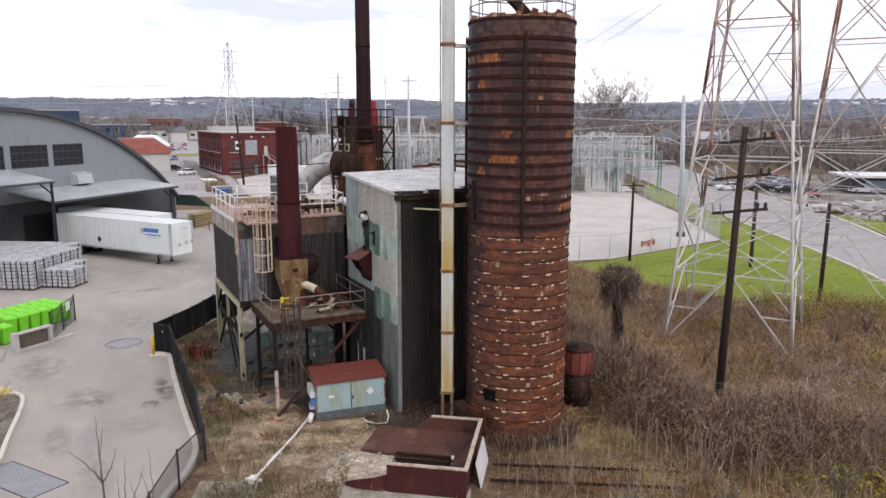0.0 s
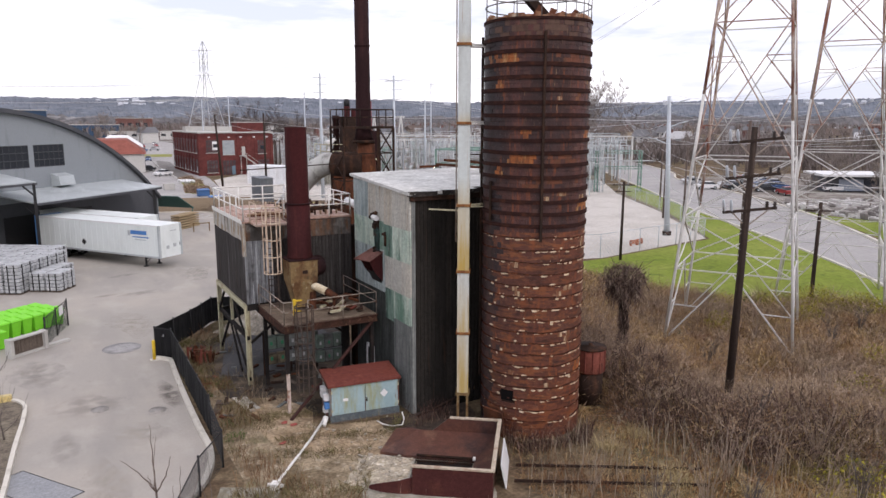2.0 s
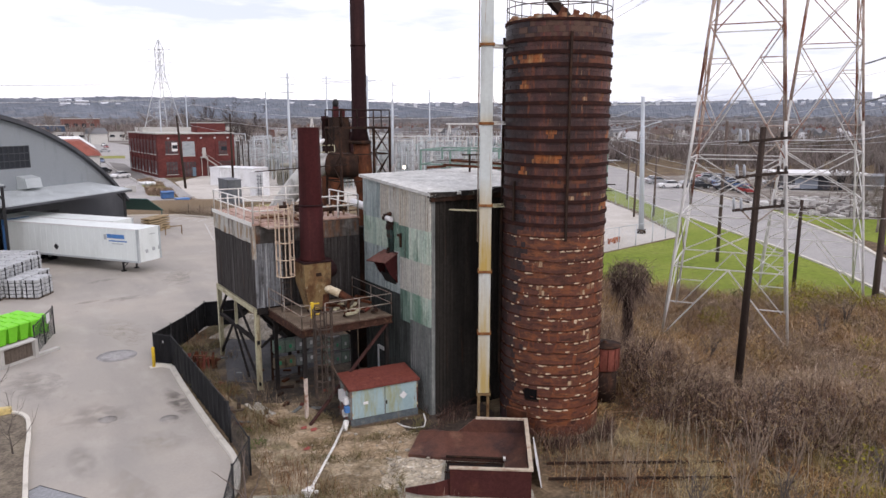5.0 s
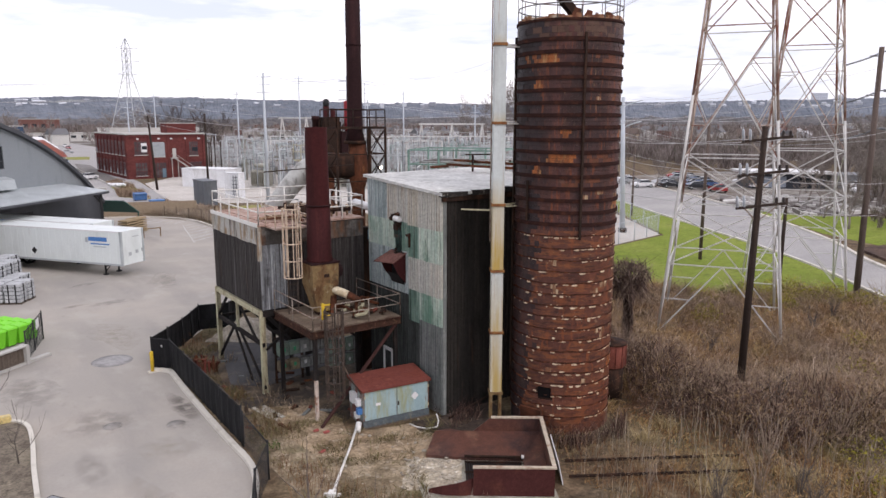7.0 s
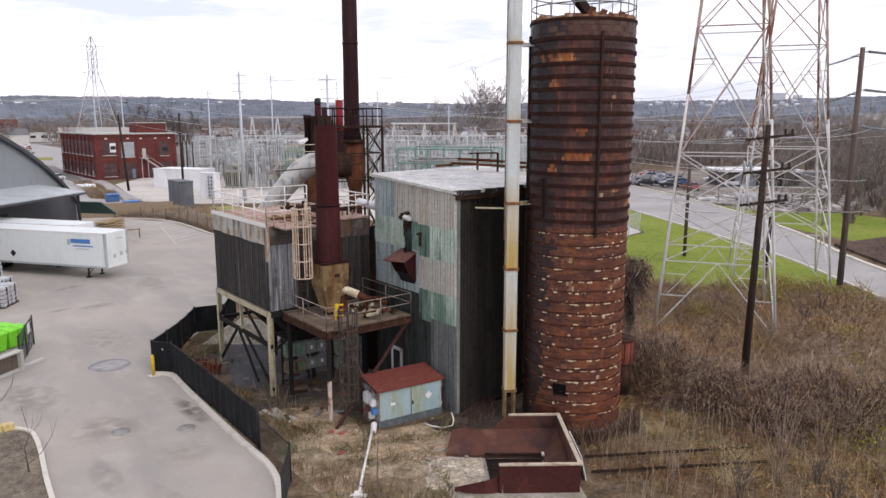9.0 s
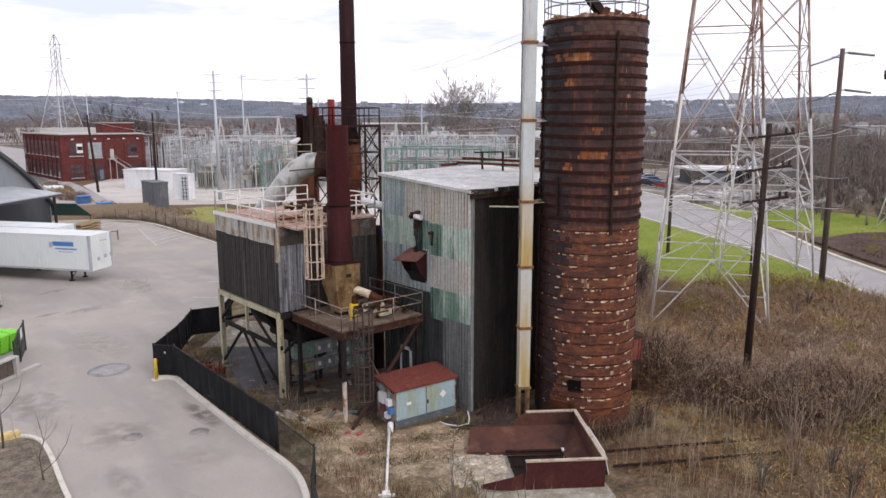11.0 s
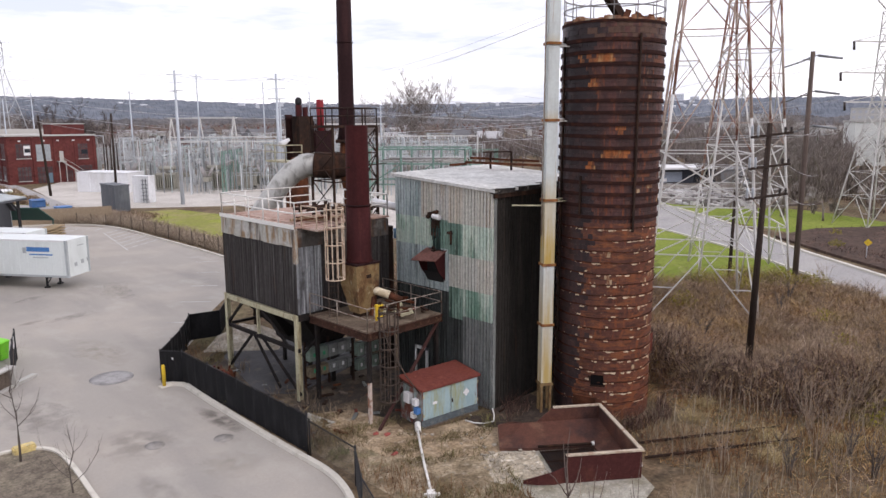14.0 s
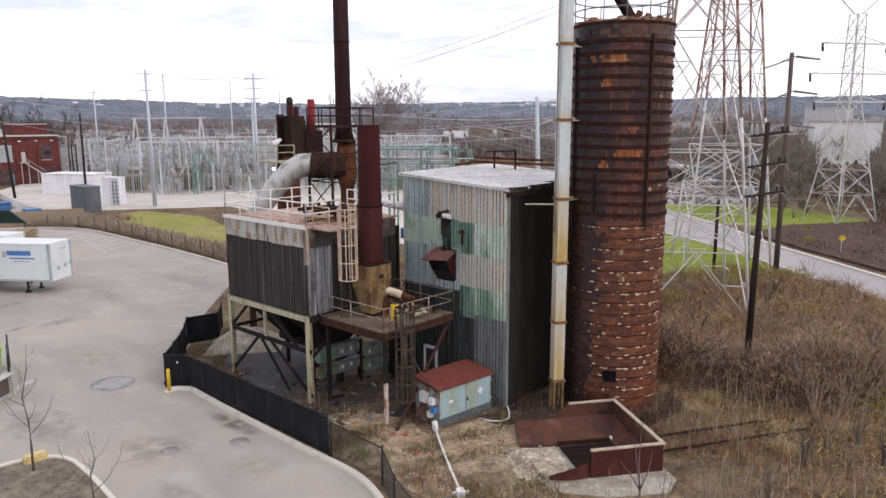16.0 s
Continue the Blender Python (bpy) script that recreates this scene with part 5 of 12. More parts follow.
# ---------------------------------------------------------------- caged ladder from the platform to the roof
def caged_ladder(name, x, y, z0, z1, c0, m, label, side):
    """A ladder with hoops from c0 up; side: the way that the cage bulges."""
    ob = thing(name, label, "ladder", (x, y, z0))
    sx, sy = side
    px_, py_ = -sy, sx
    for e in (-0.22, 0.22):
        bm = B()
        bar(bm, (x + px_ * e, y + py_ * e, c0 - 0.05), (x + px_ * e, y + py_ * e, z1), 0.05)
        part("stringer", bm, m, ob)
        bm = B()
        bar(bm, (x + px_ * e, y + py_ * e, z0), (x + px_ * e, y + py_ * e, c0 - 0.05), 0.045)
        part("stringer", bm, M_DKLAD, ob, "dark rusty lower stringer")
    z = z0 + 0.2
    while z < z1:
        bm = B()
        bar(bm, (x - px_ * 0.22, y - py_ * 0.22, z), (x + px_ * 0.22, y + py_ * 0.22, z), 0.03)
        part("rung", bm, M_DKLAD, ob)
        z += 0.3
    a0 = math.atan2(sy, sx)
    z = c0
    while z <= z1 - 0.05:
        bm = B()
        c = (x + sx * 0.34, y + sy * 0.34, z)
        hoop(bm, c, 0.41, 0.03, 15, a0 - 2.35, a0 + 2.35)
        part("hoop", bm, m, ob)
        z += 0.78
    for k in range(7):
        a = a0 - 1.8 + k * 0.6
        bm = B()
        p = (x + sx * 0.34 + 0.41 * math.cos(a), y + sy * 0.34 + 0.41 * math.sin(a))
        bar(bm, (*p, c0 - 0.02), (*p, z - 0.74), 0.035)
        part("cage_strip", bm, m, ob)
    return ob


caged_ladder("caged_ladder", 6.95, 32.0, 4.2, 9.3, 6.0, M_CAGE, "pale tan caged ladder up to the collector roof", (-0.3, -0.95))
land = thing("ladder_landing", "small rusty landing with tan rails at the ladder head", "landing", (7.1, 32.8, 8.1))
bm = B()
bx(bm, 6.3, 7.9, 32.15, GY0 - 0.11, 8.12, 8.2)
part("landing_floor", bm, M_DECK, land)
rail_run(land, [(6.3, GY0 - 0.1), (6.3, 32.2)], 8.2, M_CAGE, h=0.98)
rail_run(land, [(7.9, GY0 - 0.1), (7.9, 32.2), (7.4, 32.2)], 8.2, M_CAGE, h=0.98)

rng = random.Random(52)
M_TANBAR = mat("tan rusted bar", (0.36, 0.26, 0.17), 0.8, layers=[((0.16, 0.08, 0.045), (4, 4, 4), 0.5, 0.62, 0.8)])
for k in range(14):
    ln = rng.uniform(0.5, 1.7)
    bm = B()
    bx(bm, -ln / 2, ln / 2, -0.05, 0.05, 0, rng.uniform(0.05, 0.14), pose(rng.uniform(6.9, 9.6), rng.uniform(33.7, 35.0), GZ1 + 0.125 + 0.012 * k, 0, rng.uniform(-3, 3), rng.choice((0, 90)) + rng.uniform(-25, 25)))
    solo("scrap_bar", bm, rng.choice((M_TANBAR, M_RUST, M_DRUST, M_TANBAR)), "tan rusted bar lying on the collector roof", "scrap", "scrap on the collector roof")
valves = thing("pulse_valves", "row of small rusty pulse valves across the collector roof", "valve", (9.5, 34.8, GZ1))
bm = B(); tube(bm, (8.9, 34.3, GZ1 + 0.42), (11.2, 34.3, GZ1 + 0.42), 0.11, 8); part("header_pipe", bm, M_DRUST, valves, "rusty header pipe")
for k in range(8):
    x = 9.0 + k * 0.29
    bm = B(); lathe(bm, (x, 34.3, GZ1), [(0.05, 0.08), (0.05, 0.42), (0.1, 0.5), (0.1, 0.6), (0.04, 0.66)], 8); part("valve", bm, M_TANBAR if k % 3 else M_DRUST, valves)
# ---------------------------------------------------------------- service platform with posts
plat = thing("service_platform", "rusty steel service platform on posts with pipe rails", "platform", (8.7, 31.2, 0))
PX0, PX1, PY0, PY1, PZ = 6.55, 10.95, 29.15, 33.3, 4.12
M_EDGE = mat("flaking rust beam", (0.062, 0.030, 0.021), 0.85, layers=[((0.036, 0.02, 0.015), (2.5, 2.5, 2.5), 0.46, 0.6, 0.85), ((0.16, 0.09, 0.055), (4, 4, 4), 0.58, 0.68, 0.7)], bump=0.4)
bm = B()
bx(bm, PX0, PX1, PY0, PY1, PZ - 0.05, PZ)
part("deck", bm, mat("dirty checker plate", (0.15, 0.115, 0.085), 0.85, 0.1, layers=[((0.24, 0.19, 0.14), (1, 1, 1), 0.48, 0.62, 0.7), ((0.085, 0.05, 0.035), (1.6, 1.6, 1.6), 0.5, 0.64, 0.8)], bump=0.4), plat, "dirty brown deck plate")
for p, q in (((PX0, PY0, 0), (PX1, PY0, 0)), ((PX0, PY0, 0), (PX0, PY1, 0)), ((PX1, PY0, 0), (PX1, PY1, 0)), ((PX0, PY1, 0), (PX1, PY1, 0)), ((8.7, PY0, 0), (8.7, PY1, 0))):
    bm = B()
    for z, w in ((PZ - 0.07, 0.16), (PZ - 0.36, 0.16)):
        bar(bm, (p[0], p[1], z), (q[0], q[1], z), w, 0.03)
    bar(bm, (p[0], p[1], PZ - 0.21), (q[0], q[1], PZ - 0.21), 0.04, 0.28)
    part("edge_beam", bm, M_EDGE, plat, "rusty channel beam")
for x, y, lo in ((6.65, 29.2, 1.9), (10.75, 29.3, 0.0), (10.75, 33.0, 0.0), (6.75, 33.1, 0.0)):
    if lo:
        bm = B()
        bar(bm, (x, y, -0.1), (x, y, lo), 0.14)
        part("post_foot", bm, mat("chipped white post", (0.55, 0.46, 0.40), 0.8, layers=[((0.25, 0.10, 0.05), (4, 4, 2), 0.5, 0.6, 0.9)]), plat, "chipped white post foot")
    bm = B()
    bar(bm, (x, y, lo - 0.02 if lo else -0.1), (x, y, PZ - 0.36), 0.16)
    part("post", bm, M_SHADEST, plat)
bm = B()
bar(bm, (10.75, 29.2, 3.75), (6.45, 28.38, 0.02), 0.11)
part("diagonal_brace", bm, mat("red oxide brace", (0.06, 0.029, 0.025), 0.8), plat, "red oxide diagonal brace")
rail_run(plat, [(PX0, PY1), (PX0, PY0), (6.95, PY0)], PZ, M_RAILGREY, h=1.02, step=1.9, r=0.024)
rail_run(plat, [(7.65, PY0), (PX1, PY0), (PX1, PY1)], PZ, M_RAILGREY, h=1.02, step=1.7, r=0.024)
bm = B()
bar(bm, (7.02, 29.1, PZ + 0.45), (7.02, 29.1, PZ + 1.15), 0.12)
for z in (0.6, 0.85, 1.08):
    bar(bm, (7.0, 29.1, PZ + z), (7.34, 29.06, PZ + z), 0.06)
part("safety_gate", bm, M_YELLOW, plat, "yellow safety gate")
caged_ladder("caged_ladder", 7.3, 29.0, 0.9, PZ + 0.95, 1.1, M_DKLAD, "dull rusty caged ladder below the platform", (0, -1))
bm = B()
hose(bm, [(7.0, 29.02, 4.75), (7.25, 28.5, 3.4), (7.55, 27.9, 2.3), (7.86, 27.4, 1.55)], 0.026, 6)
solo("leaning_pipe", bm, M_DKLAD, "thin rusty conduit running from the platform down to the cabinet", "pipe")
# pile of debris and fallen fan duct on the platform
fan = thing("fallen_duct", "cream cylinder duct with a rusted end lying on the platform", "duct", (8.9, 30.9, PZ))
bm = B()
tube(bm, (8.45, 31.35, PZ + 1.25), (9.05, 30.6, PZ + 0.95), 0.19, 12)
part("cylinder", bm, mat("chalky cream paint", (0.62, 0.55, 0.40), 0.6, layers=[((0.42, 0.33, 0.2), (3, 3, 3), 0.5, 0.62, 0.7)]), fan, "chalky cream cylinder")
bm = B()
tube(bm, (9.05, 30.6, PZ + 0.95), (9.4, 30.15, PZ + 0.74), 0.18, 12, 0.13)
bar(bm, (9.3, 30.3, PZ), (9.3, 30.3, PZ + 0.7), 0.1)
bar(bm, (8.55, 31.2, PZ), (8.55, 31.2, PZ + 1.1), 0.3, 0.2)
part("rusted_end", bm, M_RUST, fan, "rust red broken end and stand")
rng = random.Random(11)
for k in range(26):
    bm = B()
    x, y = rng.uniform(8.9, 10.8), rng.uniform(29.5, 32.0)
    a = rng.uniform(0, 3.1)
    ln = rng.uniform(0.3, 1.1)
    bx(bm, -ln / 2, ln / 2, -0.07, 0.07, 0, 0.06 + 0.06 * rng.random(), pose(x, y, PZ + 0.001 + 0.012 * k, rng.uniform(-3, 3), rng.uniform(-4, 4), math.degrees(a)))
    solo("scrap_piece", bm, rng.choice((M_RUST, M_DRUST, M_CABTOP, M_CREAM)), "rusty scrap of steel lying on the platform", "scrap", "scrap on the platform")

# ---------------------------------------------------------------- red stack on its tan duct box
stk = thing("red_stack", "dark oxide red steel stack rising from a tan rusted duct box", "stack", (8.15, 31.55, PZ))
CX, CY = 8.13, 31.58
bm = B()
lathe(bm, (CX, CY, 0), [(0.62, 6.62), (0.60, 6.72), (0.555, 6.9), (0.54, 9.2)], 28)
part("lower_shaft", bm, M_STACK, stk, "dark red stack section")
bm = B()
lathe(bm, (CX, CY, 0), [(0.58, 9.17), (0.58, 9.23)], 28)
part("joint_ring", bm, M_STACKDK, stk)
bm = B()
lathe(bm, (CX, CY, 0), [(0.52, 9.23), (0.49, 12.7)], 28, False)
lathe(bm, (CX, CY, 0), [(0.47, 12.7), (0.47, 11.0)], 28, False)
lathe(bm, (CX, CY, 0), [(0.49, 12.7), (0.47, 12.7)], 28, False)
part("upper_shaft", bm, M_STACK, stk, "dark red stack section")
bm = B()
sec = [(6.62, 0.66, 0.6), (5.55, 0.64, 0.58), (4.7, 0.42, 0.42), (4.3, 0.34, 0.36)]
rings = [[bm.verts.new((CX + dx * w, CY + dy * d, z)) for dx, dy in ((-1, -1), (1, -1), (1, 1), (-1, 1))] for z, w, d in sec]
for a, b in zip(rings, rings[1:]):
    for k in range(4):
        bm.faces.new((a[k], a[(k + 1) % 4], b[(k + 1) % 4], b[k]))
bm.faces.new(rings[0]); bm.faces.new(rings[-1])
part("duct_box", bm, M_TANBOX, stk, "tan rusted tapering duct box")
bm = B()
bx(bm, CX - 0.70, CX + 0.70, CY - 0.64, CY + 0.64, 6.56, 6.64)
part("box_flange", bm, M_STACKDK, stk)
bm = B()
bx(bm, CX - 0.08, CX + 0.16, CY - 0.63, CY - 0.57, 5.95, 6.1)
part("test_port", bm, M_DRUST, stk, "dark test port")
bm = B()
bx(bm, CX - 0.25, CX + 0.25, CY - 0.25, CY + 0.25, PZ, 4.32)
part("box_foot", bm, M_DRUST, stk)
bm = B()
hose(bm, [(CX + 0.3, CY + 0.4, 5.8), (9.3, 32.4, 5.9), (9.6, 33.4, 5.9)], 0.42, 12)
part("inlet_duct", bm, M_STACKDK, stk, "dark red inlet duct to the collector")
bm = B()
hose(bm, [(5.4, 31.0, 10.85), (10.2, 32.0, 10.95)], 0.025, 5)
part("guy_pipe", bm, M_DRUST, stk, "thin dark pipe across the stack")

# ---------------------------------------------------------------- switch cabinets under the collector
bank = thing("control_cabinets", "two rows of grey green control cabinets under the collector", "cabinet", (8.2, 34.2, 0))
bm = B()
for x in (7.0, 8.4, 9.8):
    bar(bm, (x, 34.55, 0), (x, 34.55, 2.4), 0.1)
for z in (0.62, 1.42):
    bar(bm, (6.95, 34.5, z), (9.85, 34.5, z), 0.1)
part("rack", bm, M_DRUST, bank, "dark steel rack")
M_MCC = [mat("grey green enamel", (0.20, 0.26, 0.21), 0.6, layers=[((0.12, 0.13, 0.12), (2, 2, 2), 0.5, 0.64, 0.8)]), mat("dull grey enamel", (0.24, 0.25, 0.235), 0.6, layers=[((0.14, 0.135, 0.125), (2, 2, 2), 0.5, 0.64, 0.8)]), mat("tan dusty enamel", (0.25, 0.20, 0.13), 0.7, layers=[((0.1, 0.08, 0.06), (2, 2, 2), 0.5, 0.64, 0.8)])]
M_GRN = mat("green handle plate", (0.05, 0.32, 0.15), 0.5, bump=0)
for k in range(5):
    for z0, z1, mm in ((1.48, 2.12, 0 if k < 2 else 1), (0.68, 1.18, 2 if k < 2 else 1)):
        bm = B()
        x = 7.02 + k * 0.56
        bx(bm, x, x + 0.52, 34.15, 34.55, z0, z1)
        bmesh.ops.bevel(bm, geom=list(bm.edges), offset=0.015, segments=1, affect="EDGES")
        cab = part("cabinet", bm, M_MCC[mm], bank, "small enamelled control cabinet")
        bm = B()
        bx(bm, x + 0.2, x + 0.32, 34.10, 34.15, z0 + 0.22, z0 + 0.40)
        part("handle", bm, M_GRN if k < 2 else M_WHITEPAINT, cab, "switch handle")
bank2 = thing("control_cabinets", "row of dull grey control cabinets in the shade under the platform", "cabinet", (10.3, 33.7, 0))
bm = B()
for x in (9.45, 11.3):
    bar(bm, (x, 33.95, 0), (x, 33.95, 2.2), 0.1)
for z in (0.5, 1.25):
    bar(bm, (9.4, 33.9, z), (11.35, 33.9, z), 0.1)
part("rack", bm, M_DRUST, bank2, "dark steel rack")
for k in range(4):
    for z0, z1 in ((1.3, 2.0), (0.55, 1.15)):
        x = 9.5 + k * 0.46
        bm = B(); bx(bm, x, x + 0.42, 33.6, 33.9, z0, z1)
        bmesh.ops.bevel(bm, geom=list(bm.edges), offset=0.015, segments=1, affect="EDGES")
        cab = part("cabinet", bm, M_MCC[k % 2], bank2, "small enamelled control cabinet")
        bm = B(); bx(bm, x + 0.16, x + 0.25, 33.56, 33.6, z0 + 0.2, z0 + 0.36); part("handle", bm, M_GRN if k == 1 else M_WHITEPAINT, cab, "switch handle")
doorf = thing("white_doorway", "white painted doorway standing at the building wall", "doorway", (11.3, 31.0, 0))
bm = B()
for y in (30.6, 31.35):
    bx(bm, 11.38, 11.5, y, y + 0.1, 0, 2.0)
bx(bm, 11.38, 11.5, 30.6, 31.45, 1.85, 2.0)
part("frame", bm, M_WHITEPAINT, doorf)

# ---------------------------------------------------------------- pale blue cabinet
cabm = pose(9.45, 27.1, -0.06, 0, 0, -6.6)
cabt = thing("blue_cabinet", "pale blue steel cabinet with rust red top and two doors", "cabinet", (9.5, 28.0, 0))
bm = B()
bx(bm, -1.58, 1.58, 0.02, 1.55, 0.1, 1.70, cabm)
part("body", bm, mat("rusting blue side", (0.20, 0.24, 0.22), 0.65, layers=[((0.15, 0.045, 0.028), (1.6, 1.6, 0.7), 0.42, 0.54, 0.95), ((0.35, 0.42, 0.40), (3, 3, 3), 0.56, 0.68, 0.7)]), cabt, "rust streaked body")
bm = B()
v = []
for x in (-1.66, 1.64):
    for y, z in ((-0.12, 1.71), (1.65, 1.9)):
        v += [bm.verts.new(cabm @ V((x, y, z))), bm.verts.new(cabm @ V((x, y, z + 0.09)))]
for f in ((0, 2, 6, 4), (1, 5, 7, 3), (0, 1, 3, 2), (4, 6, 7, 5), (0, 4, 5, 1), (2, 3, 7, 6)):
    bm.faces.new([v[i] for i in f])
part("lid", bm, M_CABTOP, cabt, "rust red sloping lid")
for x0, x1 in ((-1.5, -0.02), (0.02, 1.52)):
    bm = B()
    bx(bm, x0, x1, -0.02, 0.02, 0.40, 1.68, cabm)
    bmesh.ops.bevel(bm, geom=list(bm.edges), offset=0.008, segments=1, affect="EDGES")
    dr = part("door", bm, M_BLUECAB, cabt, "pale blue door")
    bm = B()
    if x0 > 0:
        s = Matrix.Translation((x0 + 0.85, -0.027, 1.12)) @ Euler((0, radians(45), 0)).to_matrix().to_4x4()
        bx(bm, -0.13, 0.13, -0.004, 0.003, -0.13, 0.13, cabm @ s)
    else:
        bx(bm, x0 + 0.5, x0 + 0.72, -0.03, -0.021, 1.0, 1.12, cabm)
    part("sign_plate", bm, M_WHITEPAINT, dr, "white sign plate")
    for z in (0.55, 1.4):
        xx = x0 - 0.03 if x0 < 0 else x1 - 0.02
        bm = B()
        bx(bm, xx, xx + 0.06, -0.05, -0.02, z, z + 0.12, cabm)
        part("hinge", bm, M_CREAM, dr)
bm = B()
bx(bm, 0.04, 0.09, -0.06, -0.02, 0.85, 1.02, cabm)
part("latch", bm, M_DRUST, cabt)
bm = B()
bx(bm, -1.58, 1.58, -0.02, 0.05, 0.06, 0.39, cabm)
part("plinth", bm, mat("slate plinth", (0.10, 0.12, 0.13), 0.7, layers=[((0.2, 0.2, 0.18), (3, 3, 3), 0.52, 0.66, 0.7)]), cabt, "slate grey plinth")
bm = B()
bx(bm, -1.62, 1.6, -0.09, -0.03, -0.02, 0.1, cabm)
part("timber_skid", bm, M_TIMBER, cabt, "timber skid")
mb = thing("meter_boxes", "white and blue meter boxes on the cabinet end", "meter box", (7.9, 27.9, 0.9))
for k, (y, z, s, m) in enumerate(((0.32, 1.17, 0.22, M_WHITEPAINT), (0.85, 1.22, 0.34, M_WHITEPAINT), (0.2, 0.82, 0.2, M_BLUE), (0.45, 0.55, 0.19, M_RAILWHITE))):
    bm = B()
    bx(bm, -1.56 - 0.22, -1.561, y - s * 0.6, y + s * 0.6, z - s * 0.6, z + s * 0.7, cabm)
    part("box", bm, m, mb, "white meter box" if m is M_WHITEPAINT else "blue socket box")
bm = B()
hose(bm, [cabm @ V(p) for p in ((-1.7, 0.4, 0.5), (-1.75, 0.4, 0.2), (-1.6, -0.2, 0.03), (-1.9, -0.6, 0.02))], 0.02, 5)
part("cable", bm, M_BLACK, mb)

# ---------------------------------------------------------------- rusty open steel bin
u_ = V((2.27, -1.70, 0)).normalized()
ang = math.degrees(math.atan2(u_.y, u_.x))
binm = pose(8.33, 20.23, 0, 0, 0, ang)     # local x: front edge, local y: to the back
BL_, BW_ = 2.84, 4.25
M_BINOUT = mat("dark oxide bin steel", (0.062, 0.020, 0.018), 0.8, layers=[((0.10, 0.035, 0.025), (1.3, 1.3, 0.8), 0.5, 0.64, 0.7)], bump=0.2)
M_BININ = mat("rusted bin lining", (0.105, 0.046, 0.033), 0.36, layers=[((0.042, 0.026, 0.025), (0.8, 0.8, 0.8), 0.45, 0.62, 0.85), ((0.22, 0.12, 0.078), (0.6, 0.6, 0.6), 0.54, 0.68, 0.7)], bump=0.12, bscale=15)
M_BINTOP = mat("scraped bin rim", (0.47, 0.40, 0.31), 0.7, layers=[((0.27, 0.16, 0.11), (3, 3, 3), 0.5, 0.62, 0.8)])
sbin = thing("steel_bin", "rusty open steel bin with bare scraped rims, one side torn open", "bin", (10.7, 21.0, 0))
bm = B(); bx(bm, 0, BL_, -0.06, 0.0, 0.0, 1.07, binm); part("front_wall", bm, M_BINOUT, sbin, "dark oxide red front wall")
bm = B(); bx(bm, BL_ - 0.05, BL_, 0.0, BW_, 0.0, 1.07, binm); part("side_wall", bm, M_BININ, sbin, "rusted side wall")
bm = B()
w = [bm.verts.new(binm @ V((x, y, z))) for y in (BW_ - 0.05, BW_) for x, z in ((-0.5, 0.0), (BL_, 0.0), (BL_, 1.07), (0.75, 1.07))]
for f in ((0, 1, 2, 3), (7, 6, 5, 4), (0, 4, 5, 1), (1, 5, 6, 2), (2, 6, 7, 3), (3, 7, 4, 0)):
    bm.faces.new([w[i] for i in f])
part("back_wall", bm, M_BININ, sbin, "rusted back wall")
for x0, x1, y0, y1 in ((-0.02, BL_ + 0.06, -0.1, 0.04), (BL_ - 0.09, BL_ + 0.06, 0.0, BW_ + 0.04), (0.8, BL_ + 0.06, BW_ - 0.09, BW_ + 0.05)):
    bm = B(); bx(bm, x0, x1, y0, y1, 1.07 + 0.004 * (x1 - x0 < 1), 1.13 + 0.004 * (x1 - x0 < 1), binm); part("rim", bm, M_BINTOP, sbin, "scraped pale rim")
bm = B()
pts = ((-1.8, 2.8), (-1.5, 4.45), (-0.85, 4.6), (-0.45, BW_ - 0.06), (BL_ - 0.06, BW_ - 0.06), (BL_ - 0.06, 0.05), (2.0, 0.05), (1.95, 2.55), (-0.35, 2.6))
v = [bm.verts.new(binm @ V((x, y, 0.12 + 0.25 * max(0.0, y - 2.6) * (1.0 if x > -0.6 else 0.55) + 0.012 * (k % 3)))) for k, (x, y) in enumerate(pts)] + [bm.verts.new(binm @ V((x, y, 0.0))) for x, y in pts]
bm.faces.new(v[:9])
bm.faces.new(v[:8:-1])
for k in range(9):
    bm.faces.new((v[k], v[(k + 1) % 9], v[9 + (k + 1) % 9], v[9 + k]))
bmesh.ops.triangulate(bm, faces=[f for f in bm.faces if len(f.verts) > 4])
part("floor_plate", bm, M_BININ, sbin, "large rusty floor plate running out of the open side")
# thin black sheet paints the shade below the grate bars
bm = B(); bx(bm, -0.25, 1.9, 0.3, 2.5, 0.0, 0.03, binm); part("grate_pit", bm, M_BLACK, sbin, "black sheet painting the dark below the grate")
for k in range(22):
    bm = B()
    bar(bm, binm @ V((-0.22 + k * 0.098, 0.3, 0.16)), binm @ V((-0.28 + k * 0.1, 2.5, 0.14)), 0.028, 0.04)
    part("grate_bar", bm, M_DRUST, sbin, "dark grate bar" if k == 0 else "")
for y in (0.5, 1.5, 2.3):
    bm = B(); bar(bm, binm @ V((-0.3, y, 0.11)), binm @ V((1.9, y, 0.11)), 0.05); part("cross_bar", bm, M_DRUST, sbin)
bm = B(); tube(bm, binm @ V((-0.3, 2.6, 0.2)), binm @ V((1.9, 2.55, 0.2)), 0.055, 8); part("grate_roller", bm, M_DRUST, sbin)
bm = B(); tube(bm, binm @ V((1.9, 2.55, 0.2)), binm @ V((2.0, 2.55, 0.2)), 0.085, 10); part("roller_end", bm, M_RAILWHITE, sbin, "white roller end")
bm = B()
pts = [(0.0, 0.0), (-0.5, -0.12), (-1.1, -0.2), (-1.58, 0.0)]
hs = [0.62, 0.5, 0.42, 0.2]
lo = [0.0, 0.05, 0.12, 0.1]
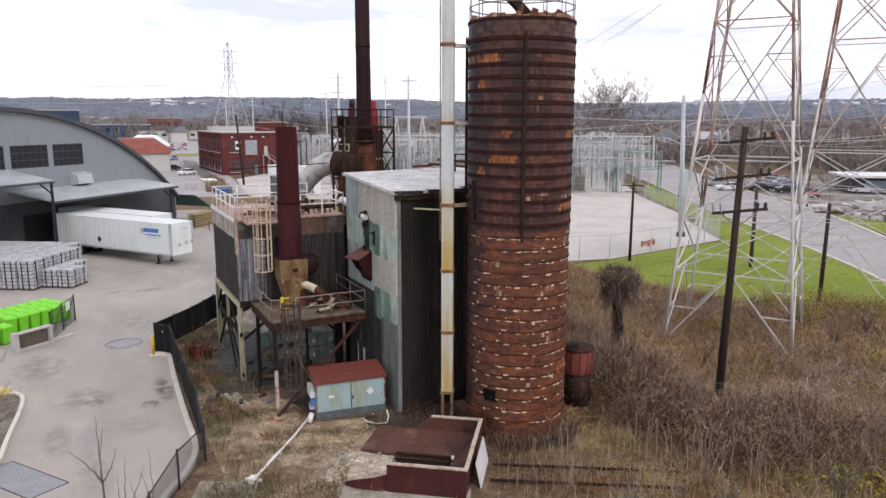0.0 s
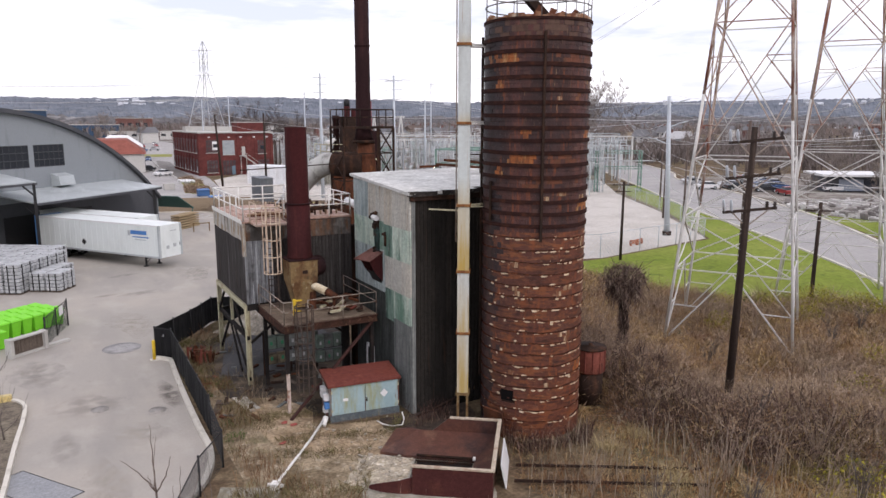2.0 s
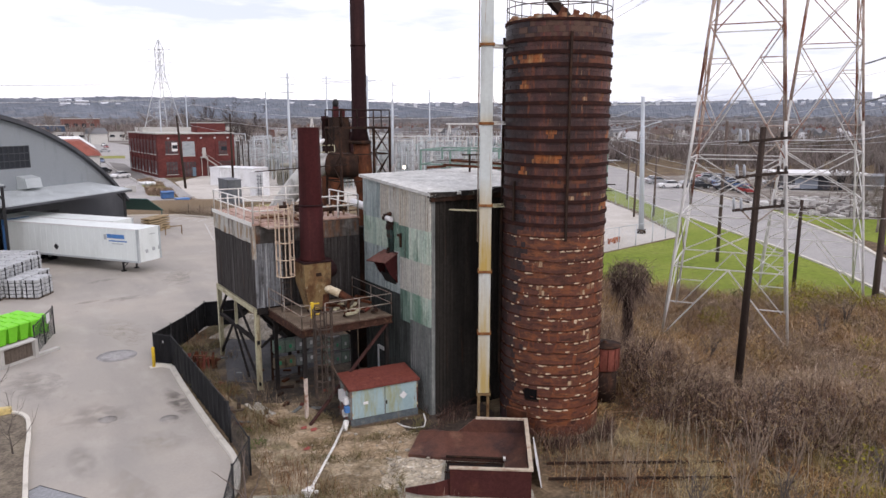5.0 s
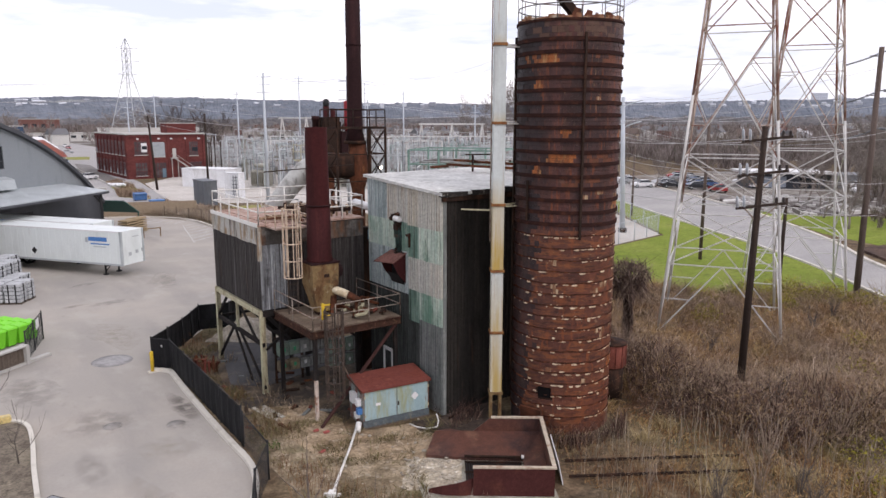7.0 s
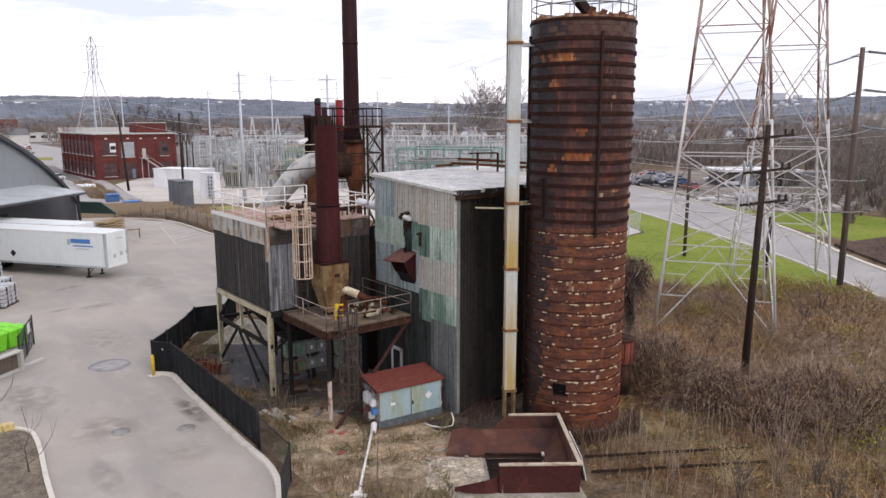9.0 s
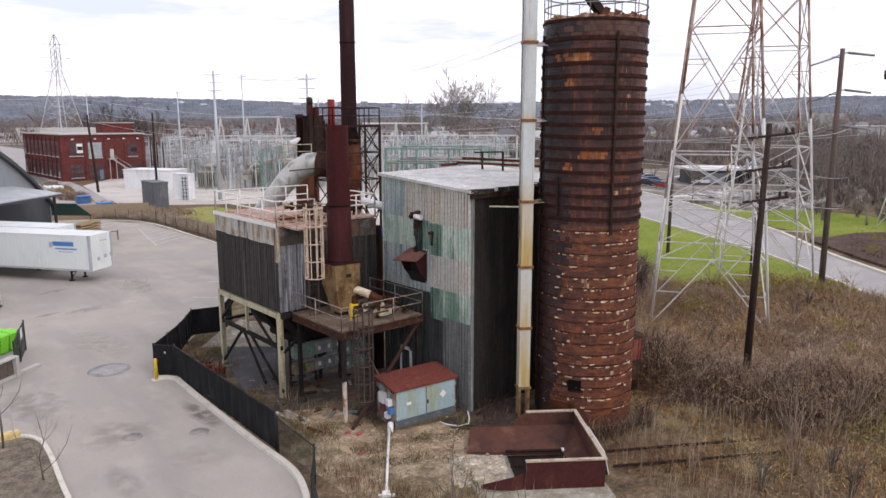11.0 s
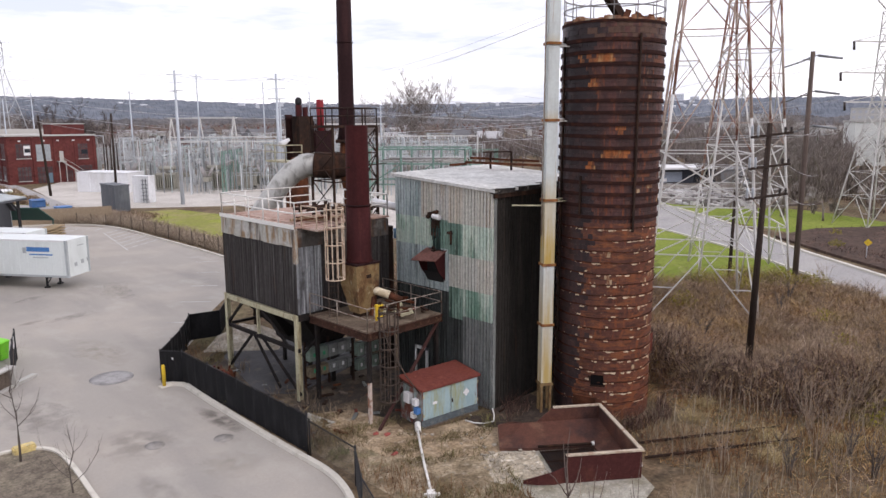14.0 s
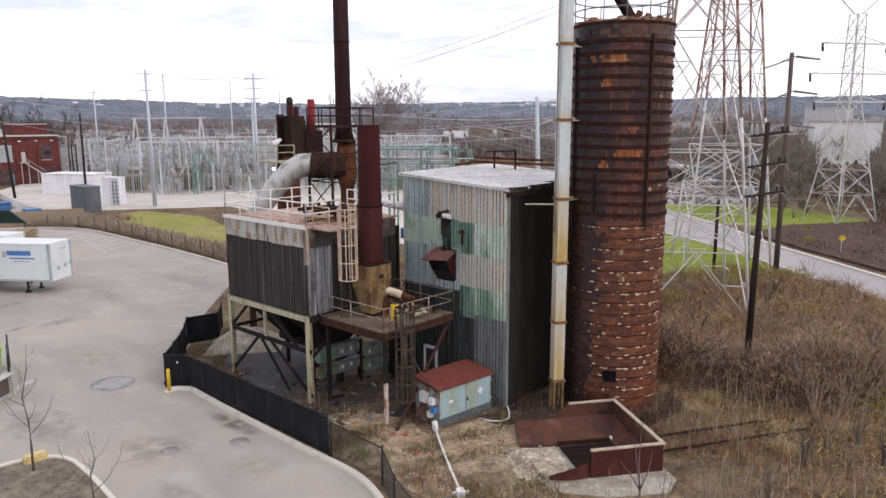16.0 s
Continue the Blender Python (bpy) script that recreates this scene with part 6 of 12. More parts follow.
a = [bm.verts.new(binm @ V((x, y, l))) for (x, y), l in zip(pts, lo)]
b = [bm.verts.new(binm @ V((x, y + 0.05, h))) for (x, y), h in zip(pts, hs)]
c = [bm.verts.new(binm @ V((x, y + 0.09, h))) for (x, y), h in zip(pts, hs)]
d = [bm.verts.new(binm @ V((x, y + 0.05, l))) for (x, y), l in zip(pts, lo)]
for k in range(3):
    for p, q in ((a, b), (b, c), (c, d), (d, a)):
        bm.faces.new((p[k], p[k + 1], q[k + 1], q[k]))
part("bent_plate", bm, M_BINOUT, sbin, "bent torn side plate")
bm = B()
bx(bm, -0.02, 0.02, 0, 2.2, 0, 0.95, binm @ pose(BL_ + 0.42, 0.8, 0, 0, -12, 0))
pb = solo("white_board", bm, M_WHITEPAINT, "off-white board leaning against the bin", "board")


# ---------------------------------------------------------------- black screened fence
fence = thing("screened_fence", "black chain link fence with dark windscreen fabric", "fence", (2.9, 36, 0))
FP = [(3.11, 28.75), (3.14, 31.5), (3.17, 34.2), (3.2, 37.0), (3.23, 39.65), (2.49, 40.5)]
FP2 = [(2.49, 40.5), (3.7, 41.9), (4.9, 43.35), (5.75, 44.55), (6.6, 45.9), (8.4, 45.5), (9.9, 47.6)]
FH = 1.66


def fence_run(parent, pts, h, screen=True):
    for p in pts:
        bm = B()
        tube(bm, (*p, -0.1), (*p, h + 0.1), 0.04, 6)
        part("post", bm, M_BLACK, parent)
    for a, b in zip(pts, pts[1:]):
        bm = B()
        tube(bm, (*a, h), (*b, h), 0.025, 5)
        part("top_rail", bm, M_BLACK, parent)
        bm = B()
        d = (V(b) - V(a))
        s = V((-d.y, d.x)).normalized()
        if screen:
            n = 10
            rows = []
            for k in range(n + 1):
                p = V(a).lerp(V(b), k / n)
                o = 0.035 + 0.03 * math.sin(k * 2.1 + a[1]) * math.sin(math.pi * k / n)
                rows.append([bm.verts.new((p.x + s.x * (o * f + 0.006 * g), p.y + s.y * (o * f + 0.006 * g), z)) for g in (0, 1) for z, f in ((0.08, 0.6), (h * 0.5, 1.3), (h - 0.03, 0.4))])
            for p, q in zip(rows, rows[1:]):
                for j in (0, 1, 3, 4):
                    bm.faces.new((p[j], q[j], q[j + 1], p[j + 1]))
            part("screen", bm, M_SCREEN, parent, "black windscreen fabric")
        else:
            mesh_panel(bm, a, b, h)
            part("mesh", bm, M_BLACK, parent, "black chain link mesh")


def mesh_panel(bm, a, b, h, step=0.11, r=0.007):
    """Chain link as two sets of slanting wires."""
    a, b = V((*a, 0)), V((*b, 0))
    ln = (b - a).length
    d = (b - a) / ln
    k = -h
    while k < ln:
        for sgn in (1, -1):
            x0, x1, z0, z1 = k, k + h, 0.05, h
            if x0 < 0:
                z0, x0 = 0.05 + (-k) / h * (h - 0.05), 0
            if x1 > ln:
                z1, x1 = 0.05 + (ln - k) / h * (h - 0.05), ln
            if sgn < 0:
                z0, z1 = h + 0.05 - z0, h + 0.05 - z1
            if x1 - x0 > 0.02:
                bar(bm, a + d * x0 + V((0, 0, z0)), a + d * x1 + V((0, 0, z1)), r)
        k += step


fence_run(fence, FP, FH)
fence_run(fence, FP2, FH)
bm = B()
bx(bm, 2.56, 2.57, 40.0, 40.2, 1.05, 1.15, Matrix.Translation((0.30, -0.14, 0.2)) @ pose(0, 0, 0))
part("tag", bm, M_WHITEPAINT, fence, "small white tag")
fence2 = thing("chain_link_fence", "plain black chain link fence running down the slope", "fence", (2.5, 26, 0))
fence_run(fence2, [(3.11, 28.6), (2.92, 25.5), (1.75, 23.7), (0.6, 21.0), (-0.8, 18.0)], 1.45, False)

boll = thing("bollard", "yellow painted steel bollard at the kerb", "bollard", (2.32, 39.85, 0))
bm = B()
lathe(bm, (2.32, 39.85, 0), [(0.09, 0), (0.09, 1.08), (0.06, 1.14), (0.0, 1.15)], 12)
part("post", bm, M_YELLOW, boll)
bm = B()
bx(bm, 2.1, 2.54, 39.65, 40.05, 0.0, 0.06)
part("footing", bm, M_KERB, boll)
bm = B()
lathe(bm, (0.95, 42.95, 0), [(1.05, 0.0), (1.05, 0.024), (0.7, 0.026), (0.0, 0.027)], 24)
structure("drain_apron", bm, mat("wet drain concrete", (0.30, 0.29, 0.28), 0.5, layers=[((0.16, 0.155, 0.15), (1.2, 1.2, 1.2), 0.45, 0.6, 0.8)]), "shallow concrete drain apron in the asphalt", "drain")
M_COVER = mat("worn iron cover", (0.29, 0.275, 0.255), 0.85, layers=[((0.33, 0.31, 0.28), (3, 3, 3), 0.45, 0.6, 0.8)])
for x, y, lab in ((-0.8, 33.8, "worn grey manhole cover set in the asphalt"), (1.5, 32.45, "dark iron manhole cover near the kerb")):
    mh = thing("manhole_cover", lab, "manhole", (x, y, 0), "manhole covers")
    bm = B()
    lathe(bm, (x, y, 0), [(0.38, 0.0), (0.38, 0.0255), (0.0, 0.0265)], 20)
    part("cover", bm, M_COVER, mh)
    bm = B()
    hoop(bm, (x, y, 0.021), 0.40, 0.008, 24)
    part("ring", bm, M_COVER, mh)
PATCH = [(-3.74, 28.81), (-1.79, 26.0), (-3.01, 25.29), (-4.96, 28.1)]
flat("pavement_patch", PATCH, 0.028, M_ASPHNEW, "bluish square asphalt patch with tarred seams", "pavement")
bm = B()
for a, b in zip(PATCH, PATCH[1:] + PATCH[:1]):
    bar(bm, (*a, 0.028), (*b, 0.028), 0.035, 0.012)
structure("pavement_seam", bm, M_BLACK, "dark tarred seam round the asphalt patch", "seam")

# oil stains and worn wet patches on the asphalt
def stain_mat(name, colour, amount):
    """A soft-edged stain: fades out from the middle of its patch, broken up by noise."""
    m = mat(name, colour, 0.85, bump=0, fine=0.1)
    n, l = m.node_tree.nodes, m.node_tree.links
    tc = n.new("ShaderNodeTexCoord")
    mp = n.new("ShaderNodeMapping")
    mp.inputs["Location"].default_value = (-1, -1, 0)
    mp.inputs["Scale"].default_value = (2, 2, 0)
    ln = n.new("ShaderNodeVectorMath")
    ln.operation = "LENGTH"
    r = n.new("ShaderNodeMapRange")
    r.interpolation_type = "SMOOTHSTEP"
    r.inputs["From Min"].default_value, r.inputs["From Max"].default_value = 1.0, 0.1
    r.inputs["To Max"].default_value = amount
    tx = n.new("ShaderNodeTexNoise")
    tx.inputs["Scale"].default_value = 1.6
    tx.inputs["Detail"].default_value = 6.0
    geo = n.new("ShaderNodeNewGeometry")
    r2 = n.new("ShaderNodeMapRange")
    r2.inputs["From Min"].default_value, r2.inputs["From Max"].default_value = 0.36, 0.58
    mu = n.new("ShaderNodeMath")
    mu.operation = "MULTIPLY"
    l.new(tc.outputs["Generated"], mp.inputs["Vector"])
    l.new(mp.outputs["Vector"], ln.inputs[0])
    l.new(ln.outputs["Value"], r.inputs["Value"])
    l.new(geo.outputs["Position"], tx.inputs["Vector"])
    l.new(tx.outputs["Fac"], r2.inputs["Value"])
    l.new(r.outputs["Result"], mu.inputs[0])
    l.new(r2.outputs["Result"], mu.inputs[1])
    l.new(mu.outputs["Value"], n["Principled BSDF"].inputs["Alpha"])
    return m


M_DARKOIL = stain_mat("oil soaked asphalt", (0.15, 0.135, 0.12), 0.62)
M_OIL = stain_mat("dusty oil stain", (0.24, 0.222, 0.20), 0.3)
M_BUFF = stain_mat("pale dust on asphalt", (0.46, 0.42, 0.36), 0.45)
for k, (x, y, rx_, ry_, rz, m) in enumerate(((2.35, 34.2, 0.75, 2.6, 6, M_DARKOIL), (1.5, 32.3, 0.8, 1.2, 10, M_OIL), (3.0, 64.1, 0.7, 2.2, -60, M_OIL), (1.1, 57.0, 0.5, 1.6, -60, M_OIL), (3.6, 56.7, 0.8, 3.2, -70, M_OIL), (0.6, 30.2, 1.5, 2.2, 20, M_BUFF), (-1.3, 34.3, 2.2, 2.6, 0, M_OIL), (-3.2, 40.5, 2.0, 4.5, 30, M_OIL), (2.0, 48.0, 1.6, 5.0, 12, M_BUFF), (-6.5, 48.5, 2.0, 5.0, -50, M_OIL), (8.5, 62.0, 1.6, 6.0, -20, M_BUFF), (-1.0, 26.0, 1.2, 3.5, 8, M_BUFF), (-2.2, 29.5, 0.9, 3.0, 4, M_OIL))):
    bm = B()
    ring = []
    for j in range(28):
        a = j * math.tau / 28
        f = 0.75 + 0.45 * noise.noise(V((math.cos(a) * 1.7, math.sin(a) * 1.7, 4.0 * k))) + 0.15 * noise.noise(V((math.cos(a) * 5, math.sin(a) * 5, 2.0 * k)))
        p = pose(x, y, 0.0275 + 0.0004 * k, 0, 0, rz) @ V((rx_ * f * math.cos(a), ry_ * f * math.sin(a), 0))
        ring.append(bm.verts.new(p))
    bm.faces.new(ring)
    structure("stain_%d" % (k + 1), bm, m, "dark oil stain on the asphalt", "stain")

# kerbed planting island with young trees
ISL = curve([(-14, 35.5), (-9.5, 36.9), (-6.2, 37.2), (-4.6, 36.85), (-3.85, 35.9), (-3.8, 34.0), (-4.05, 31.0), (-4.3, 27.0), (-4.7, 22.0), (-5.2, 16)])
flat("planting_island", ISL + [(-14, 16)], 0.12, M_MULCH, "grey brown mulched planting island", "island")
bm = B()
ribbon(bm, ISL, 0.2, -0.1, 0.19)
structure("kerb_5", bm, M_KERB, "pale kerb round the planting island", "kerb")
bm = B()
bx(bm, -5.1, -4.3, 36.55, 36.95, 0.0, 0.38, Matrix.Translation((0, 0, 0)))
bmesh.ops.bevel(bm, geom=list(bm.edges), offset=0.05, segments=2, affect="EDGES")
solo("kerb_stone", bm, M_KERBY, "ochre painted stone block on the island kerb", "block")

# ---------------------------------------------------------------- fallen white pipe, slab, dirt, rubble
M_PAD = mat("dirty concrete pad", (0.30, 0.285, 0.235), 0.92, layers=[((0.19, 0.17, 0.12), (0.9, 0.9, 0.9), 0.44, 0.62, 0.85), ((0.38, 0.37, 0.33), (2, 2, 2), 0.56, 0.68, 0.7)], bump=0.5, bscale=14)
flat("dirt_verge", [(3.35, 24.0), (3.3, 30), (3.25, 39), (4.6, 41), (5.2, 33), (6.2, 28.6), (8.4, 26.8), (8.6, 24.0), (7.0, 21.0), (5.0, 18.5), (2.4, 19.5), (2.9, 22.5)], 0.012, M_DIRT, "weedy tan dirt along the fence", "ground")
flat("concrete_pad", [(3.9, 21.4), (1.9, 22.5), (2.5, 23.95), (4.35, 22.9)], 0.03, M_PAD, "weathered square concrete pad", "slab")
M_APRON = mat("mossy concrete", (0.36, 0.34, 0.285), 0.92, layers=[((0.22, 0.20, 0.14), (0.8, 0.8, 0.8), 0.45, 0.62, 0.85), ((0.50, 0.46, 0.38), (2.2, 2.2, 2.2), 0.55, 0.68, 0.8), ((0.13, 0.11, 0.075), (0.5, 0.5, 0.5), 0.58, 0.7, 0.7)], bump=0.6, bscale=14)
flat("concrete_apron", [(6.6, 20.6), (7.3, 22.4), (8.2, 23.4), (10.6, 23.9), (11.6, 20.5), (11.0, 18.9), (10.3, 17.8), (9.2, 17.6), (7.6, 19.0)], 0.025, M_APRON, "pale crumbling concrete apron under the bin", "slab")
flat("dirt_path_2", [(5.5, 31.9), (7.0, 31.0), (7.6, 28.8), (6.8, 26.4), (5.1, 26.4), (4.9, 28.7)], 0.024, M_PATH, "bare orange tan dirt before the legs", "ground")
flat("dirt_path", [(5.2, 26.2), (6.0, 28.6), (8.0, 27.0), (11.4, 26.3), (11.0, 24.6), (8.4, 23.4), (6.6, 24.8)], 0.018, M_PATH, "bare tan dirt path", "ground")
# the shade under the collector is mixed into the colour of this oily dirt
flat("dirt_floor", [(4.5, 33), (4.3, 41.5), (7.5, 43.5), (14, 42), (11.3, 31), (7.0, 28.0), (5.6, 29.0)], 0.016, mat("shade-dark oily dirt", (0.050, 0.042, 0.036), 0.9, layers=[((0.15, 0.115, 0.078), (0.6, 0.6, 0.6), 0.47, 0.62, 0.85), ((0.035, 0.033, 0.035), (0.8, 0.8, 0.8), 0.55, 0.68, 0.7), ((0.11, 0.07, 0.045), (2.5, 2.5, 2.5), 0.56, 0.68, 0.7)], bump=0.6, bscale=9), "oily ground under the collector, coloured dark for its shade", "ground")
flat("concrete_floor", [(5.0, 35.6), (6.6, 41.9), (7.2, 42.6), (12.4, 42.6), (12.4, 36.2), (8.6, 35.0), (6.4, 34.4)], 0.035, mat("dark grey concrete", (0.075, 0.074, 0.076), 0.7, layers=[((0.045, 0.044, 0.045), (0.5, 0.5, 0.5), 0.46, 0.62, 0.8), ((0.14, 0.125, 0.105), (1.2, 1.2, 1.2), 0.58, 0.70, 0.8), ((0.03, 0.027, 0.026), (1.0, 1.0, 1.0), 0.62, 0.7, 0.8)], bump=0.3), "dark concrete floor under the collector", "slab")
bm = B()
NH = 26
hp_ = [[None] * NH for k in range(NH)]
for i in range(NH):
    for j in range(NH):
        u, w = i / (NH - 1), j / (NH - 1)
        x, y = 6.1 + 3.3 * u + 2.1 * w, 43.5 - 2.9 * u + 2.3 * w
        e = max(0.0, min(u, 1 - u, w, 1 - w)) * 2
        z = 1.15 * min(1, e * 1.25) ** 0.9 + 0.09 * noise.noise(V((x * 2, y * 2, 1))) + 0.05 * noise.noise(V((x * 6, y * 6, 2))) - 0.05
        hp_[i][j] = bm.verts.new((x, y, max(z, -0.06) if e else -0.06))
for i in range(NH - 1):
    for j in range(NH - 1):
        bm.faces.new((hp_[i][j], hp_[i + 1][j], hp_[i + 1][j + 1], hp_[i][j + 1]))
ob = new("spoil_heap", mesh_of("spoil_heap", bm, mat("pale spoil", (0.36, 0.32, 0.26), 0.95, layers=[((0.26, 0.22, 0.165), (1.2, 1.2, 1.2), 0.46, 0.62, 0.8), ((0.52, 0.49, 0.43), (3, 3, 3), 0.55, 0.68, 0.7)], bump=0.9, bscale=10, fine=0.25)))
tagged(ob, "pale heap of spoil and broken concrete behind the collector", "heap", "", "stuff")
flat("dirt_floor_2", [(9.9, 26.7), (11.2, 26.45), (14.2, 26.45), (14.0, 25.2), (13.2, 23.9), (11.6, 24.2), (10.5, 24.7), (9.7, 25.7)], 0.026, mat("dark brown dirt", (0.055, 0.042, 0.034), 0.9, layers=[((0.11, 0.08, 0.055), (0.9, 0.9, 0.9), 0.5, 0.64, 0.8)], bump=0.7, bscale=9, fine=0.3), "dark brown dirt at the foot of the wall", "ground")
bm = B(); hose(bm, [(11.45, 26.0, 0.06), (12.4, 25.85, 0.38), (13.4, 25.66, 0.75)], 0.05, 7)
solo("leaning_pipe", bm, M_DRUST, "dark rusty pipe leaning against the duct legs", "pipe")
bm = B(); hose(bm, [(9.73, 26.5, 0.05), (9.8, 26.05, 0.05), (10.06, 25.66, 0.05), (10.5, 25.52, 0.07), (10.62, 25.6, 0.3), (10.55, 25.65, 0.6)], 0.03, 6)
solo("white_hose", bm, M_RAILWHITE, "white hose lying on the dirt beside the cabinet", "hose")
M_RAG = mat("faded red rag", (0.30, 0.085, 0.07), 0.85, layers=[((0.22, 0.07, 0.05), (6, 6, 6), 0.5, 0.62, 0.8)])
rng = random.Random(92)
for x, y in ((6.41, 27.80), (6.13, 28.21), (5.49, 26.28)):
    bm = B()
    ring = [bm.verts.new((x + rng.uniform(0.10, 0.24) * math.cos(k * math.tau / 7), y + rng.uniform(0.07, 0.18) * math.sin(k * math.tau / 7), rng.uniform(0.04, 0.10))) for k in range(7)]
    mid = bm.verts.new((x, y, 0.15))
    for k in range(7):
        bm.faces.new((ring[k], ring[(k + 1) % 7], mid))
    bm.faces.new(ring[::-1])
    solo("red_rag", bm, M_RAG, "crumpled faded red rag lying on the dirt", "rag", "rags on the dirt")
pipe = thing("white_pole", "chipped white pole lying on the ground", "pole", (5.9, 25.1, 0))
bm = B()
hose(bm, [(4.3, 23.05, 0.16), (5.4, 24.5, 0.13), (6.5, 25.9, 0.12), (7.6, 27.3, 0.25)], 0.052, 8)
part("shaft", bm, M_RAILWHITE, pipe, "chipped white shaft")
bm = B()
bx(bm, -0.16, 0.16, -0.14, 0.14, 0.03, 0.26, pose(4.2, 22.93, 0, 0, 0, 53))
bx(bm, -0.05, 0.05, -0.3, 0.3, 0.1, 0.2, pose(4.2, 22.93, 0, 0, 0, 53))
part("foot_plate", bm, M_RAILWHITE, pipe)
bm = B()
tube(bm, (7.45, 27.05, 0.05), (7.7, 27.35, 0.3), 0.13, 8)
part("lamp_end", bm, M_RAILWHITE, pipe)
rng = random.Random(21)
M_RUB = mat("rubble", (0.40, 0.355, 0.28), 0.95, layers=[((0.26, 0.23, 0.19), (3, 3, 3), 0.45, 0.62, 0.8)], bump=0.4)


def stone_mesh(r):
    bm = B()
    bmesh.ops.create_icosphere(bm, subdivisions=1, radius=1)
    for v in bm.verts:
        v.co *= 0.8 + 0.35 * r.random()
        v.co.z *= 0.55
    return mesh_of("rubble_stone", bm, M_RUB)


stones = [stone_mesh(rng) for k in range(5)]
# low heap of crumbled concrete between the torn plate and the floor plate
bm = B()
heap = [[None] * 23 for k in range(23)]
for i in range(23):
    for j in range(23):
        u, w = i / 22, j / 22
        x, y = -2.7 + 2.3 * u, 0.1 + 2.9 * w
        edge = max(0, min(u, 1 - u * 0.85, w, 1 - w)) * 5
        z = min(1, edge) * (0.08 + 0.07 * noise.noise(V((x * 1.5, y * 1.5, 3))) + 0.05 * noise.noise(V((x * 5, y * 5, 7)))) - 0.02
        heap[i][j] = bm.verts.new(binm @ V((x, y, z)))
for i in range(22):
    for j in range(22):
        bm.faces.new((heap[i][j], heap[i + 1][j], heap[i + 1][j + 1], heap[i][j + 1]))
M_HEAP = mat("crumbled concrete", (0.43, 0.375, 0.285), 0.95, layers=[((0.33, 0.28, 0.21), (1.6, 1.6, 1.6), 0.46, 0.62, 0.85), ((0.62, 0.58, 0.50), (5, 5, 5), 0.55, 0.66, 0.8), ((0.2, 0.16, 0.11), (2.6, 2.6, 2.6), 0.6, 0.7, 0.8)], bump=1.0, bscale=9, fine=0.3)
rh = new("rubble_heap", mesh_of("rubble_heap", bm, M_HEAP))
tagged(rh, "low heap of pale crumbled concrete beside the bin", "rubble", "", "stuff")
for k in range(100):
    p = binm @ V((rng.uniform(-2.7, -0.45), rng.uniform(0.2, 2.7), 0))
    x, y = p.x, p.y
    if k > 70:
        x, y = rng.uniform(5.5, 10.5), rng.uniform(24, 27.5)
    ob = new("rubble_stone", rng.choice(stones))
    s = rng.uniform(0.03, 0.12)
    ob.matrix_basis = pose(x, y, (0.07 if k <= 70 else 0.03) + s * 0.1, 0, 0, rng.uniform(0, 360)) @ Matrix.Diagonal((s, s * rng.uniform(0.6, 1.2), s, 1))
    tagged(ob, "pale lump of broken concrete on the ground", "rubble", "rubble by the bin")
# narrow gauge rails in the grass
for e, nm in ((0, 0), (1, 1)):
    bm = B()
    o = V((-0.75 * e, -0.95 * e, 0))
    bar(bm, V((12.6, 20.0, 0.16)) + o, V((18.5, 16.4, 0.14)) + o, 0.06, 0.1)
    solo("old_rail", bm, M_DRUST, "rusty rail lying in the dead grass", "rail", "old rails")
# small rust red tank on a dark stand behind the silo
tank = thing("rust_tank", "small rust red drum tank with a dark lid on a stand", "tank", (19.35, 23.75, 0))
bm = B()
lathe(bm, (19.35, 23.75, 0), [(0.66, 1.55), (0.68, 1.6), (0.68, 2.62), (0.66, 2.66)], 20)
part("drum", bm, mat("red rusted drum", (0.22, 0.07, 0.05), 0.8, layers=[((0.10, 0.035, 0.025), (1.5, 1.5, 0.6), 0.46, 0.6, 0.85), ((0.34, 0.16, 0.12), (3, 3, 1), 0.58, 0.7, 0.7)]), tank, "red rusted drum")
bm = B()
lathe(bm, (19.35, 23.75, 0), [(0.75, 2.66), (0.75, 2.72), (0.1, 2.78), (0.1, 2.86), (0.0, 2.87)], 20)
part("lid", bm, M_DRUST, tank, "dark lid")
for k in range(12):
    a = k * math.tau / 12
    bm = B()
    bar(bm, (19.35 + 0.685 * math.cos(a), 23.75 + 0.685 * math.sin(a), 1.62), (19.35 + 0.685 * math.cos(a), 23.75 + 0.685 * math.sin(a), 2.6), 0.05)
    part("stave", bm, M_CABTOP, tank)
bm = B()
lathe(bm, (19.35, 23.75, 0), [(0.6, 0), (0.6, 1.55)], 16)
part("stand", bm, M_DRUST, tank, "dark stand")
# broken rusty boards in the weeds by the fence
crate = thing("rusty_crate", "broken rusty red crate of upright slats in the weeds", "crate", (4.5, 38.5, 0))
rng = random.Random(8)
for k in range(26):
    side = k % 4
    t = rng.uniform(-1, 1)
    x, y = ((t * 0.45, -0.7), (0.45, t * 0.7), (t * 0.45, 0.7), (-0.45, t * 0.7))[side]
    bm = B()
    h = rng.uniform(0.45, 0.85)
    bx(bm, -0.06, 0.06, -0.018, 0.018, 0, h, pose(4.5, 38.5, 0, 0, 0, 14) @ pose(x, y, 0, rng.uniform(-9, 9), rng.uniform(-9, 9), 90 * (side % 2)))
    part("slat", bm, M_CABTOP if k % 3 == 0 else M_RUST, crate)
